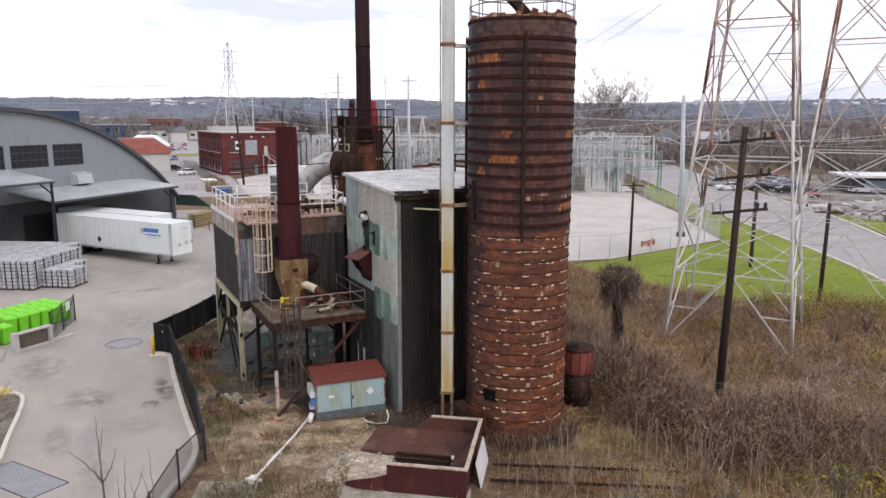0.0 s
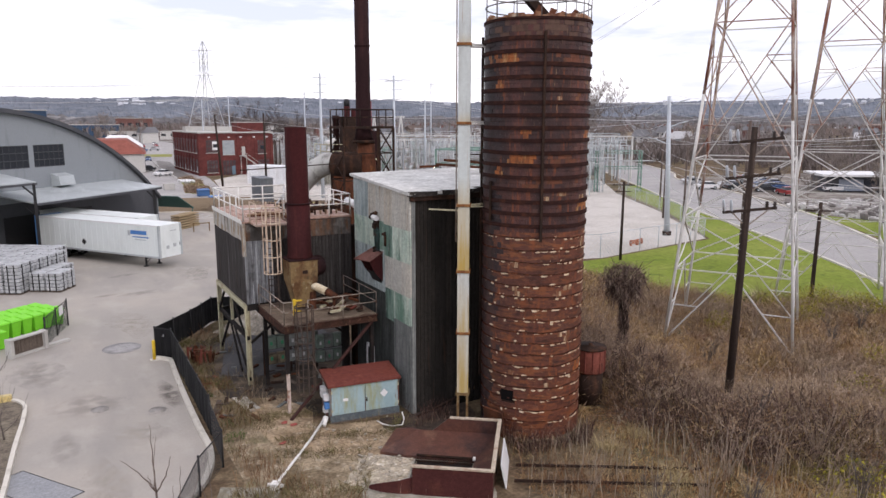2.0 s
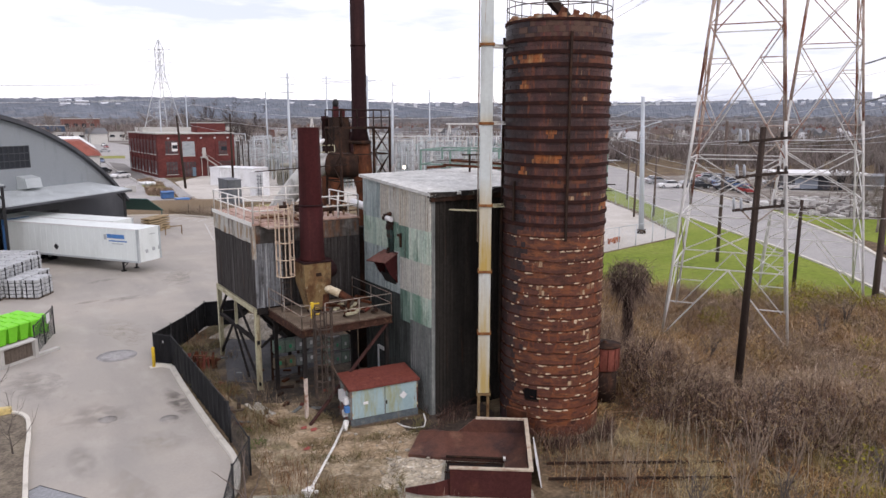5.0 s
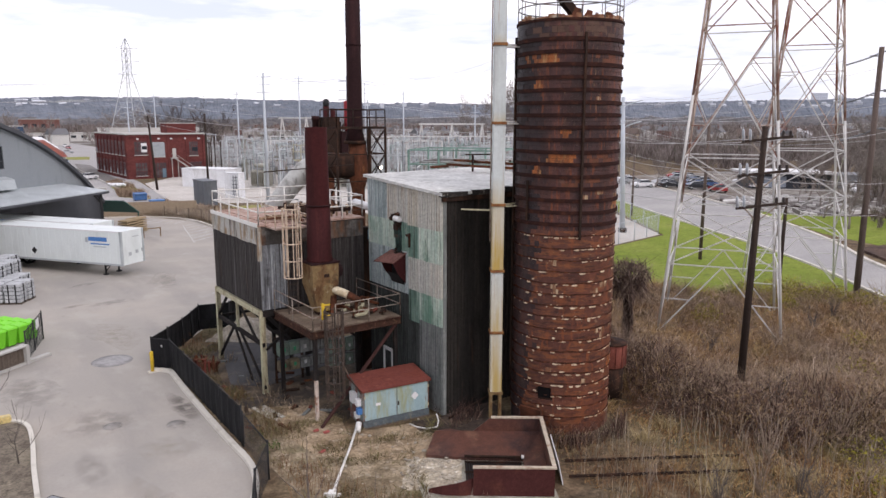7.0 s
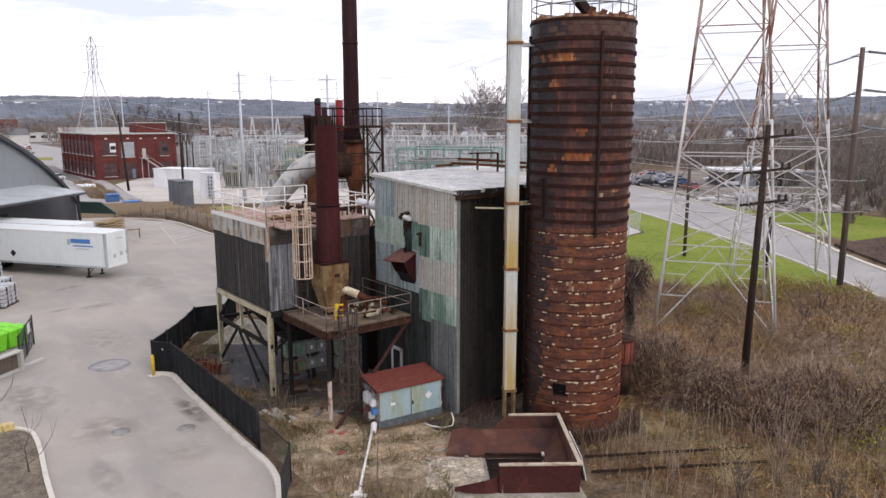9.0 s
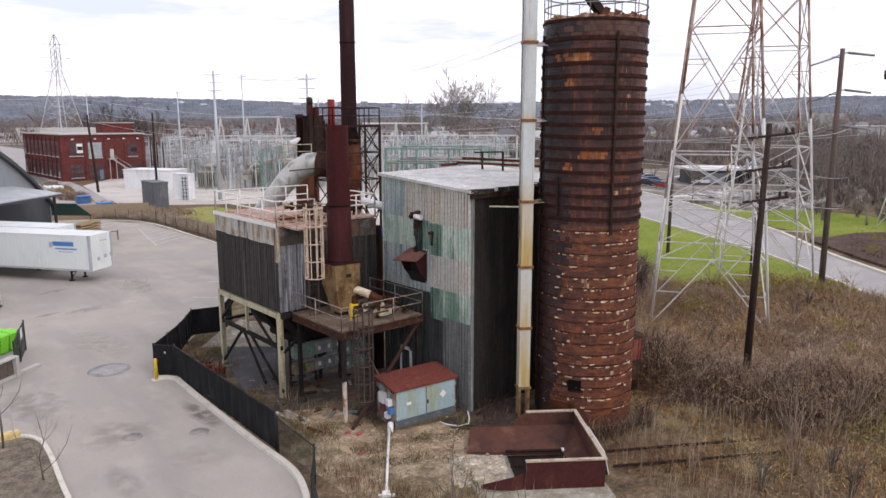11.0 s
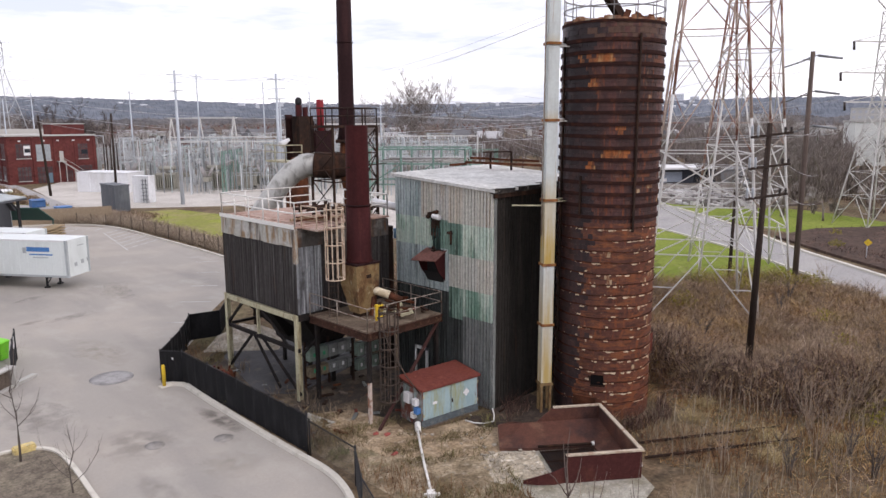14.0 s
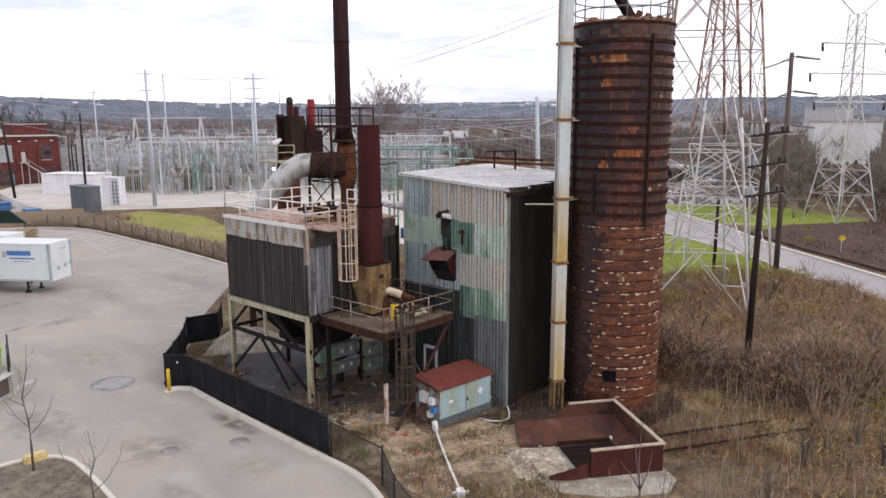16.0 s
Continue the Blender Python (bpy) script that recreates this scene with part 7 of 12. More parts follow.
for k in range(6):
    bm = B()
    ln = rng.uniform(0.6, 1.1)
    bx(bm, -ln / 2, ln / 2, -0.06, 0.06, -0.02, 0.02, pose(4.6 + rng.uniform(-0.3, 0.3), 38.4 + rng.uniform(-0.5, 0.5), 0.35 + 0.07 * k, rng.uniform(-12, 12), rng.uniform(-14, 14), rng.uniform(0, 180)))
    part("slat", bm, M_RUST, crate)
for x, y, rz, m in ((4.95, 31.3, 6, M_WALLGREY), (5.2, 31.0, 3, M_WALLGREY), (5.42, 31.2, 8, M_WALLGREY), (3.9, 31.4, -20, M_TIMBER)):
    bm = B()
    bx(bm, -0.1, 0.1, -0.85, 0.85, 0, 0.05, pose(x, y, 0.02, 0, 4, rz))
    solo("loose_board", bm, m, "grey board lying in the dirt", "board", "loose boards")

rng = random.Random(31)
for k in range(46):
    bm = B()
    ln = rng.uniform(0.15, 0.7)
    x, y = rng.uniform(5.0, 10.2), rng.uniform(28.9, 36.5)
    if k > 30:
        x, y = rng.uniform(3.7, 6.0), rng.uniform(29, 41)
    bx(bm, -ln / 2, ln / 2, -0.05 - 0.06 * rng.random(), 0.06, -0.02, 0.03 + 0.05 * rng.random(), pose(x, y, 0.045, rng.uniform(-8, 8), rng.uniform(-8, 8), rng.uniform(0, 180)))
    solo("scrap_piece", bm, rng.choice((M_RUST, M_DRUST, M_TIMBER, M_CABTOP, M_WALLLOW)), "small scrap of rusty steel or board on the dirt", "scrap", "scrap on the ground")


# ---------------------------------------------------------------- scrubber, tall stack and its scaffold
tall = thing("tall_stack", "very tall dark rusted steel stack on a rusted cone", "stack", (16.18, 42.7, 0))
TX, TY = 16.18, 42.7
bm = B()
lathe(bm, (TX, TY, 0), [(0.62, 11.75), (0.5, 12.3), (0.47, 16.0), (0.45, 24.0)], 24)
part("shaft", bm, M_STACKDK, tall, "dark rusted shaft")
for z in (13.6, 17.6, 20.6):
    bm = B()
    lathe(bm, (TX, TY, 0), [(0.51, z), (0.51, z + 0.06)], 24)
    part("joint_ring", bm, M_STACKDK, tall)
bm = B()
lathe(bm, (TX, TY, 0), [(0.72, 11.55), (0.72, 11.75)], 20)
part("base_flange", bm, M_DRUST, tall)
bm = B()
lathe(bm, (TX + 0.15, TY, 0), [(0.42, 0), (0.42, 8.6), (0.66, 9.6), (0.56, 11.6)], 20)
part("rusted_cone", bm, M_RUST, tall, "orange rusted cone and column")
bm = B()
hose(bm, [(TX, TY, 10.15), (15.0, 43.6, 10.15), (14.6, 44.0, 10.2)], 0.82, 18)
part("cross_duct", bm, M_DRUST, tall, "rust brown cross duct")
big = thing("silver_elbow_duct", "large weathered silver elbow duct bending down to the collector", "duct", (12.6, 45.0, 0))
path = [(14.75, 43.9, 10.2), (14.2, 44.5, 10.15), (13.6, 44.95, 9.75), (13.0, 45.3, 9.05), (12.3, 45.65, 8.1), (11.6, 45.95, 7.1), (10.9, 46.2, 6.0)]
bm = B()
hose(bm, path, [0.78, 0.74, 0.70, 0.66, 0.63, 0.61, 0.6], 20)
part("elbow", bm, M_SILVER, big, "segmented silver elbow")
for (a, b), rr in zip(zip(path, path[1:]), (0.80, 0.76, 0.72, 0.68, 0.65, 0.63)):
    d, s, t, ln = basis(a, b)
    bm = B()
    tube(bm, V(a) - d * 0.03, V(a) + d * 0.03, rr, 20)
    part("seam_ring", bm, M_SILVER, big)
bm = B()
bar(bm, (11.2, 46.1, 0), (11.2, 46.1, 6.2), 0.3)
part("support", bm, M_DRUST, big)
scaf = thing("stack_scaffold", "dark steel scaffold tower with a railed platform round the stack", "scaffold", (16.2, 43, 0))
AX0, AX1, AY0, AY1 = 14.45, 17.9, 41.85, 44.1
bm = B()
for z in (12.55,):
    for x in (AX0, TX - 0.75, TX + 0.75, AX1):
        bar(bm, (x, AY0, z), (x, AY1, z), 0.1, 0.14)
    for y in (AY0, TY - 0.75, TY + 0.75, AY1):
        bar(bm, (AX0, y, z), (AX1, y, z), 0.1, 0.14)
part("platform_frame", bm, M_DRUST, scaf, "dark grated platform frame")
rail_run(scaf, [(AX0, AY0), (AX1, AY0), (AX1, AY1), (AX0, AY1), (AX0, AY0)], 12.6, M_DRUST, h=1.08, step=1.2, r=0.035)
for x in (AX0, AX1):
    for y in (AY0, AY1):
        bm = B()
        bar(bm, (x, y, 0), (x, y, 12.55), 0.12)
        part("upright", bm, M_DRUST, scaf)
for x in (TX + 0.6, ):
    bm = B()
    bar(bm, (x, AY0, 0), (x, AY0, 12.55), 0.1)
    part("upright", bm, M_DRUST, scaf)
for z in (3.0, 5.2, 7.4, 9.2, 10.9):
    for p, q in (((AX0, AY0), (AX1, AY0)), ((AX1, AY0), (AX1, AY1)), ((AX0, AY0), (AX0, AY1)), ((AX0, AY1), (AX1, AY1))):
        bm = B()
        bar(bm, (*p, z), (*q, z), 0.07)
        part("ledger", bm, M_DRUST, scaf)
for z0, z1 in ((3.0, 5.2), (5.2, 7.4), (7.4, 9.2), (9.2, 10.9), (10.9, 12.5)):
    for p, q in (((TX + 0.6, AY0), (AX1, AY0)), ((AX1, AY0), (AX1, AY1)), ((AX0, AY0), (AX0, AY1))):
        for a, b in ((p, q), (q, p)):
            bm = B()
            bar(bm, (*a, z0), (*b, z1), 0.05)
            part("scaffold_brace", bm, M_DRUST, scaf)
vessel = thing("scrubber_vessel", "rusty brown scrubber vessel with a pale railed gallery and red vents", "vessel", (17.6, 51.0, 0))
bm = B()
lathe(bm, (18.0, 51.2, 0), [(0.85, 0), (0.85, 9.4), (0.6, 10.3)], 24)
part("shell", bm, M_RUST, vessel, "rusty brown shell")
bm = B()
lathe(bm, (17.5, 51.2, 0), [(0.24, 10.1), (0.24, 13.0), (0.28, 13.0), (0.28, 13.35)], 16)
part("vent", bm, M_STACKDK, vessel, "dark red capped vent pipe")
bm = B()
bx(bm, 18.0, 19.2, 50.6, 51.8, 10.3, 13.25)
part("dark_housing", bm, M_DRUST, vessel, "dark sheet housing")
for k in range(6):
    bm = B()
    bar(bm, (19.3 + 0.2 * k, 50.7, 10.2), (19.3 + 0.2 * k, 50.7, 12.9 - 0.2 * (k % 3)), 0.09)
    part("pipe_riser", bm, M_DRUST, vessel)
bm = B()
bx(bm, 19.2, 20.6, 50.3, 51.6, 9.0, 12.2)
part("fan_housing", bm, M_STACKDK, vessel, "dark fan housing")
bm = B()
bx(bm, 16.2, 20.6, 49.8, 52.4, 10.0, 10.12)
part("gallery_floor", bm, M_CREAM, vessel)
rail_run(vessel, [(16.2, 52.4), (16.2, 49.8), (17.6, 49.8)], 10.12, M_CREAM, h=1.1, r=0.035)
for (x, y), r, z, m in (((18.44, 51.27), 0.24, 14.05, M_STACK), ((19.95, 50.74), 0.27, 14.45, mat("bright red vent", (0.22, 0.028, 0.032), 0.7)), ((18.95, 51.2), 0.2, 13.9, M_STACK)):
    bm = B()
    lathe(bm, (x, y, 0), [(r, 12.0), (r, z)], 14)
    part("vent", bm, m, vessel, "red vent pipe")
bm = B()
lathe(bm, (18.44, 51.27, 0), [(0.2, 14.05), (0.24, 14.2), (0.24, 14.45), (0.1, 14.6)], 12)
part("vent_cap", bm, M_BLACK, vessel, "black vent cap")
bm = B()
tube(bm, (17.35, 51.0, 11.6), (16.6, 51.0, 11.2), 0.11, 10, 0.26)
part("horn", bm, M_WHITEPAINT, vessel, "white flared hood")
floodl = thing("flood_lamp", "small lit flood lamp in the substation yard", "lamp", (59, 112, 0))
bm = B()
bar(bm, (59.0, 112.0, 0), (59.0, 112.0, 4.9), 0.12)
part("post", bm, M_GALV, floodl)
bm = B()
tube(bm, (59.0, 111.9, 4.85), (58.9, 111.7, 4.8), 0.26, 10)
part("lens", bm, glow("lit lamp", (1.0, 0.88, 0.66), 4), floodl, "lit lamp lens")

# ---------------------------------------------------------------- hangar with loading canopies
HO, HU, HN = V((9.35, 86.8, 0)), V((0.724, 0.690, 0)), V((-0.690, 0.724, 0))


def hp(u, n, z):
    return HO + HU * u + HN * n + V((0, 0, z))


hang = thing("hangar", "grey arched hangar with strip windows and metal loading canopies", "hangar", hp(-10, 8, 0))
R_, AU, AZ = 33.0, -18.0, 13.8
arc = []
for k in range(41):
    u = AU - 24.2 + 48.4 * k / 40
    arc.append((u, AZ - (R_ - math.sqrt(R_ * R_ - (u - AU) ** 2))))
WZ = 5.5
bm = B()
for u0, u1 in zip(arc, arc[1:]):
    pass
cols = sorted({a[0] for a in arc} | {-7.9, -11.75, -12.35, -16.65, -17.3, -21.3, -21.9, -26.0})


def arc_z(u):
    return AZ - (R_ - math.sqrt(R_ * R_ - (u - AU) ** 2))


WIN = [(-11.75, -7.9), (-16.65, -12.35), (-21.3, -17.3), (-26.0, -21.9)]
for a, b in zip(cols, cols[1:]):
    inwin = any(w0 - 0.01 <= a and b <= w1 + 0.01 for w0, w1 in WIN)
    spans = ((0, 8.25), (10.5, None)) if inwin else ((0, None),)
    for z0, z1 in spans:
        za, zb = (arc_z(a), arc_z(b)) if z1 is None else (z1, z1)
        v = [bm.verts.new(hp(u, WZ + e, z)) for e in (0, 0.25) for u, z in ((a, z0), (b, z0), (b, zb), (a, za))]
        for f in ((0, 1, 2, 3), (7, 6, 5, 4), (0, 4, 5, 1), (3, 2, 6, 7), (0, 3, 7, 4), (1, 5, 6, 2)):
            bm.faces.new([v[i] for i in f])
bmesh.ops.remove_doubles(bm, verts=bm.verts, dist=0.001)
part("gable_wall", bm, M_GREYPAINT, hang, "grey sheeted gable wall")
bm = B()
for a, b in zip(arc, arc[1:]):
    v = [bm.verts.new(hp(u, n, z + e)) for n in (WZ - 0.5, WZ + 60) for u, z in (a, b) for e in (0.0, 0.42)]
    for f in ((0, 1, 3, 2), (4, 6, 7, 5), (1, 5, 7, 3), (0, 2, 6, 4)):
        bm.faces.new([v[i] for i in f])
bmesh.ops.remove_doubles(bm, verts=bm.verts, dist=0.001)
part("arched_roof", bm, M_HANGDK, hang, "dark arched roof")
for w0, w1 in WIN:
    bm = B()
    v = [bm.verts.new(hp(u, WZ + 0.12, z)) for u, z in ((w0, 8.25), (w1, 8.25), (w1, 10.5), (w0, 10.5))]
    bm.faces.new(v)
    win = part("window", bm, M_GLASSDK, hang, "dark multi-pane window")
    bm = B()
    for z in (8.28, 9.0, 9.75, 10.47):
        bar(bm, hp(w0, WZ + 0.06, z), hp(w1, WZ + 0.06, z), 0.07)
    for k in range(7):
        u = w0 + (w1 - w0) * k / 6
        bar(bm, hp(u, WZ + 0.07, 8.25), hp(u, WZ + 0.07, 10.5), 0.05)
    part("window_frame", bm, M_HANGDK, win, "dark window bars")
bm = B()
v = [bm.verts.new(hp(u, n, z)) for u, n, z in ((-9.9, WZ, 6.1), (-7.9, WZ, 6.1), (-7.9, WZ, 7.5), (-9.9, WZ, 7.5), (-9.9, WZ - 1.2, 6.3), (-7.9, WZ - 1.2, 6.3), (-7.9, WZ - 1.0, 7.25), (-9.9, WZ - 1.0, 7.25))]
for f in ((0, 3, 2, 1), (4, 5, 6, 7), (0, 1, 5, 4), (3, 7, 6, 2), (0, 4, 7, 3), (1, 2, 6, 5)):
    bm.faces.new([v[i] for i in f])
part("vent_hood", bm, M_CANOPY, hang, "pale metal vent hood")
bm = B()
bx(bm, -30, 6.0, WZ - 0.03, WZ - 0.01, 0, 4.9, Matrix((( HU.x, HN.x, 0, HO.x), (HU.y, HN.y, 0, HO.y), (0, 0, 1, 0), (0, 0, 0, 1))))
part("lower_wall", bm, M_HANGDK, hang, "dark lower wall")
HM = Matrix(((HU.x, HN.x, 0, HO.x), (HU.y, HN.y, 0, HO.y), (0, 0, 1, 0), (0, 0, 0, 1)))
# solid black panels; the dark of open doorways is only their colour
for u0, u1 in ((-27.5, -20.5), (-16.0, -12.5), (-8.2, -4.8)):
    bm = B()
    bx(bm, u0, u1, WZ - 0.06, WZ - 0.03, 0, 3.6, HM)
    part("dock_door", bm, M_BLACK, hang, "black panel painting the dark of an open dock doorway")
for u0, u1, zf, zb in ((-17.3, 0.15, 5.32, 6.0), (-40.0, -16.9, 7.25, 8.1)):
    bm = B()
    v = [bm.verts.new(hp(u, n, z)) for u in (u0, u1) for n, z in ((0, zf), (WZ, zb), (WZ, zb + 0.14), (0, zf + 0.14))]
    for f in ((0, 1, 2, 3), (7, 6, 5, 4), (0, 4, 5, 1), (1, 5, 6, 2), (2, 6, 7, 3), (3, 7, 4, 0)):
        bm.faces.new([v[i] for i in f])
    cn = part("canopy", bm, M_CANOPY, hang, "grey metal canopy roof")
    bm = B()
    bar(bm, hp(u0, -0.04, zf - 0.06), hp(u1, -0.04, zf - 0.06), 0.16, 0.2)
    part("gutter", bm, M_HANGDK, cn, "dark gutter")
for u, n, z in ((-0.9, 0.2, 5.3), (-16.9, 0.3, 5.3), (-17.3, -0.1, 7.2), (-9.0, 0.3, 5.3)):
    if u == -9.0:
        continue
    bm = B()
    bar(bm, hp(u, n, 0), hp(u, n, z), 0.25)
    part("canopy_post", bm, M_BLACK, hang, "black canopy post")
    bm = B()
    bar(bm, hp(u - 1.2, n, z - 0.1), hp(u, n, z - 1.1), 0.12)
    part("knee_brace", bm, M_BLACK, hang)
bm = B()
tube(bm, hp(-22.0, WZ - 0.2, 4.5), hp(-22.0, WZ - 0.4, 4.45), 0.22, 10)
part("wall_light", bm, glow("lit wall light", (1.0, 0.97, 0.85), 6), hang, "lit round wall light")
bm = B()
v = [bm.verts.new(HM @ V(p)) for p in ((6.3, 2.5, 3.6), (6.3, 8.5, 3.6), (9.2, 8.5, 1.9), (9.2, 2.5, 1.9), (6.3, 2.5, 3.5), (6.3, 8.5, 3.5), (9.2, 8.5, 1.8), (9.2, 2.5, 1.8))]
for f in ((0, 1, 2, 3), (7, 6, 5, 4), (0, 4, 5, 1), (1, 5, 6, 2), (2, 6, 7, 3), (3, 7, 4, 0)):
    bm.faces.new([v[k] for k in f])
for n in (2.6, 8.4):
    bx(bm, 9.05, 9.15, n, n + 0.1, 0, 1.85, HM)
solo("green_awning", bm, mat("dark green canvas", (0.06, 0.13, 0.115), 0.8), "dark green canvas awning at the hangar side", "awning")

# ---------------------------------------------------------------- trailers
TD = V((-0.585, 0.811, 0))
def trailer(name, nose, label, logo):
    """nose: the near front corner at ground level; the box runs back along TD."""
    m = Matrix(((-TD.y * -1, TD.x, 0, nose[0]), (-TD.x, TD.y, 0, nose[1]), (0, 0, 1, 0), (0, 0, 0, 1)))
    L, W, Z0, Z1 = 16.15, 2.6, 1.02, 3.9
    ob = thing(name, label, "trailer", m @ V((W / 2, L / 2, 0)), "box trailers")
    bm = B(); bx(bm, 0, W, 0, L, Z0, Z1, m); part("box", bm, M_TRAILER, ob, "white panelled box")
    for x in (-0.012, W - 0.02):
        for k in range(22):
            y = 0.5 + k * 0.72
            bm = B(); bx(bm, x, x + 0.03, y, y + 0.03, Z0 + 0.16, Z1 - 0.12, m); part("side_rib", bm, M_TRAILER, ob)
    for x in (-0.02, W - 0.06):
        bm = B(); bx(bm, x, x + 0.08, 0, L, Z0 - 0.02, Z0 + 0.14, m); part("bottom_rail", bm, M_CANOPY, ob)
        bm = B(); bx(bm, x, x + 0.08, -0.02, L, Z1 - 0.1, Z1 + 0.02, m); part("top_rail", bm, M_WHITEPAINT, ob)
    bm = B(); bx(bm, -0.03, 0.16, -0.03, 0.14, Z0, Z1, m); part("corner_post", bm, M_CANOPY, ob)
    bm = B(); bx(bm, W - 0.16, W + 0.03, -0.03, 0.14, Z0, Z1, m); part("corner_post", bm, M_CANOPY, ob)
    bm = B(); bx(bm, -0.03, W + 0.03, L - 0.35, L + 0.03, Z0, Z1 + 0.03, m); part("rear_frame", bm, M_BLUE, ob, "blue rear frame")
    for x in (0.5, W - 0.6):
        bm = B(); bx(bm, x, x + 0.12, 2.3, 2.42, 0.12, Z0, m); bx(bm, x - 0.1, x + 0.22, 2.2, 2.52, 0.02, 0.12, m); part("landing_leg", bm, M_BLACK, ob, "black landing leg")
    bm = B(); bar(bm, m @ V((0.56, 2.36, 0.75)), m @ V((W - 0.54, 2.36, 0.75)), 0.08); bar(bm, m @ V((0.56, 2.36, 0.3)), m @ V((1.4, 2.36, 0.9)), 0.05); part("leg_brace", bm, M_BLACK, ob)
    for y in (L - 2.0, L - 3.3):
        for x0, x1 in ((0.03, 0.6), (W - 0.6, W - 0.03)):
            bm = B(); tube(bm, m @ V((x0, y, 0.52)), m @ V((x1, y, 0.52)), 0.51, 18); w = part("wheel", bm, M_BLACK, ob, "black tyre")
            bm = B(); tube(bm, m @ V((x0 - 0.02, y, 0.52)), m @ V((x0, y, 0.52)), 0.25, 12); part("rim", bm, M_CANOPY, w)
    bm = B(); bx(bm, 0.3, W - 0.3, L - 4.2, L - 1.0, 0.8, 1.02, m); part("bogie", bm, M_BLACK, ob)
    if logo:
        for k, (y0, y1, z0, z1, mm) in enumerate(((1.45, 3.4, 3.0, 3.35, M_BLUE), (1.2, 3.2, 2.72, 2.82, M_BLUE), (3.45, 3.75, 2.85, 3.3, M_CANOPY), (1.6, 2.9, 2.5, 2.58, M_CANOPY))):
            bm = B(); bx(bm, -0.016, -0.001, y0, y1, z0, z1, m); part("livery_bar", bm, mm, ob, "blue livery bar" if mm is M_BLUE else "")
        s = pose(-0.01, 9.5, 1.85, 45, 0, 0)
        bm = B(); bx(bm, -0.004, 0.004, -0.22, 0.22, -0.22, 0.22, m @ s); part("placard", bm, M_BLACK, ob, "dark diamond placard")
        for x, z in ((0.8, 1.75), (1.6, 1.85), (2.3, 1.9)):
            bm = B(); bx(bm, x, x + 0.3, -0.03, -0.001, z, z + 0.3, m); part("nose_plate", bm, M_CANOPY, ob, "grey socket plate")
        bm = B(); bx(bm, 1.3, 2.0, -0.02, -0.001, 3.3, 3.36, m); part("nose_mark", bm, M_CANOPY, ob)
    return ob


trailer("box_trailer", (6.1, 65.0), "long white box trailer standing on landing legs with blue markings", True)
trailer("box_trailer", (5.05, 71.6), "plain white box trailer parked behind another trailer", False)

# ---------------------------------------------------------------- wheelie bins, fence gate, timber screen
def wheelie():
    ob = thing("wheelie_bin", "bright lime green wheelie bin with a closed lid", "bin", (0, 0, 0), "green wheelie bins")
    bm = B()
    a = [bm.verts.new(p) for p in ((-0.24, -0.27, 0.06), (0.24, -0.27, 0.06), (0.24, 0.24, 0.06), (-0.24, 0.24, 0.06))]
    b = [bm.verts.new(p) for p in ((-0.31, -0.36, 1.02), (0.31, -0.36, 1.02), (0.31, 0.34, 1.02), (-0.31, 0.34, 1.02))]
    for k in range(4):
        bm.faces.new((a[k], a[(k + 1) % 4], b[(k + 1) % 4], b[k]))
    bm.faces.new(a[::-1]); bm.faces.new(b)
    part("body", bm, M_LIME, ob)
    bm = B()
    v = [bm.verts.new(p) for p in ((-0.34, -0.41, 1.02), (0.34, -0.41, 1.02), (0.34, 0.38, 1.06), (-0.34, 0.38, 1.06), (-0.3, -0.34, 1.1), (0.3, -0.34, 1.1), (0.3, 0.3, 1.17), (-0.3, 0.3, 1.17))]
    for f in ((0, 3, 2, 1), (4, 5, 6, 7), (0, 1, 5, 4), (1, 2, 6, 5), (2, 3, 7, 6), (3, 0, 4, 7)):
        bm.faces.new([v[i] for i in f])
    part("lid", bm, M_LIME, ob, "lime green lid")
    for x in (-0.33, 0.27):
        bm = B(); tube(bm, (x, 0.27, 0.13), (x + 0.06, 0.27, 0.13), 0.13, 12); part("wheel", bm, M_BLACK, ob)
    bm = B(); tube(bm, (-0.28, 0.43, 1.0), (0.28, 0.43, 1.0), 0.025, 6); part("handle", bm, M_LIME, ob)
    return ob


wb = wheelie()
bu, bv = V((0.79, 0.61)), V((-0.61, 0.79))
spots = []
for r in range(3):
    for k in range(6):
        spots.append(V((-5.5, 46.9)) + bu * (0.74 * k + 0.9) + bv * (0.95 * r + 0.6))
for k in range(5):
    spots.append(V((-6.4, 44.9)) + bu * (0.74 * k - 1.4) + bv * 0.2)
    spots.append(V((-6.4, 44.9)) + bu * (0.74 * k - 1.8) + bv * 1.15)
rng = random.Random(3)
for k, s in enumerate(spots):
    m = pose(s.x, s.y, 0.02, 0, 0, 37.7 + rng.uniform(-5, 5))
    if k == 0:
        wb.matrix_basis = m
    else:
        copy_thing(wb, m)
tscr = thing("timber_screen", "low weathered timber slat screen between concrete ends", "screen", (-3.8, 44.6, 0))
a, b = V((-4.6, 43.9)), V((-2.95, 45.15))
for k in range(13):
    p = a.lerp(b, (k + 0.5) / 13)
    bm = B(); bx(bm, -0.075, 0.075, -0.03, 0.03, 0.12, 1.0, pose(p.x, p.y, 0, 0, 0, 37)); part("slat", bm, M_TIMBER, tscr)
for p in (a, b):
    bm = B(); bx(bm, -0.1, 0.1, -0.25, 0.25, 0, 1.1, pose(p.x, p.y, 0, 0, 0, 37)); part("end_block", bm, M_CONC, tscr, "pale concrete end block")
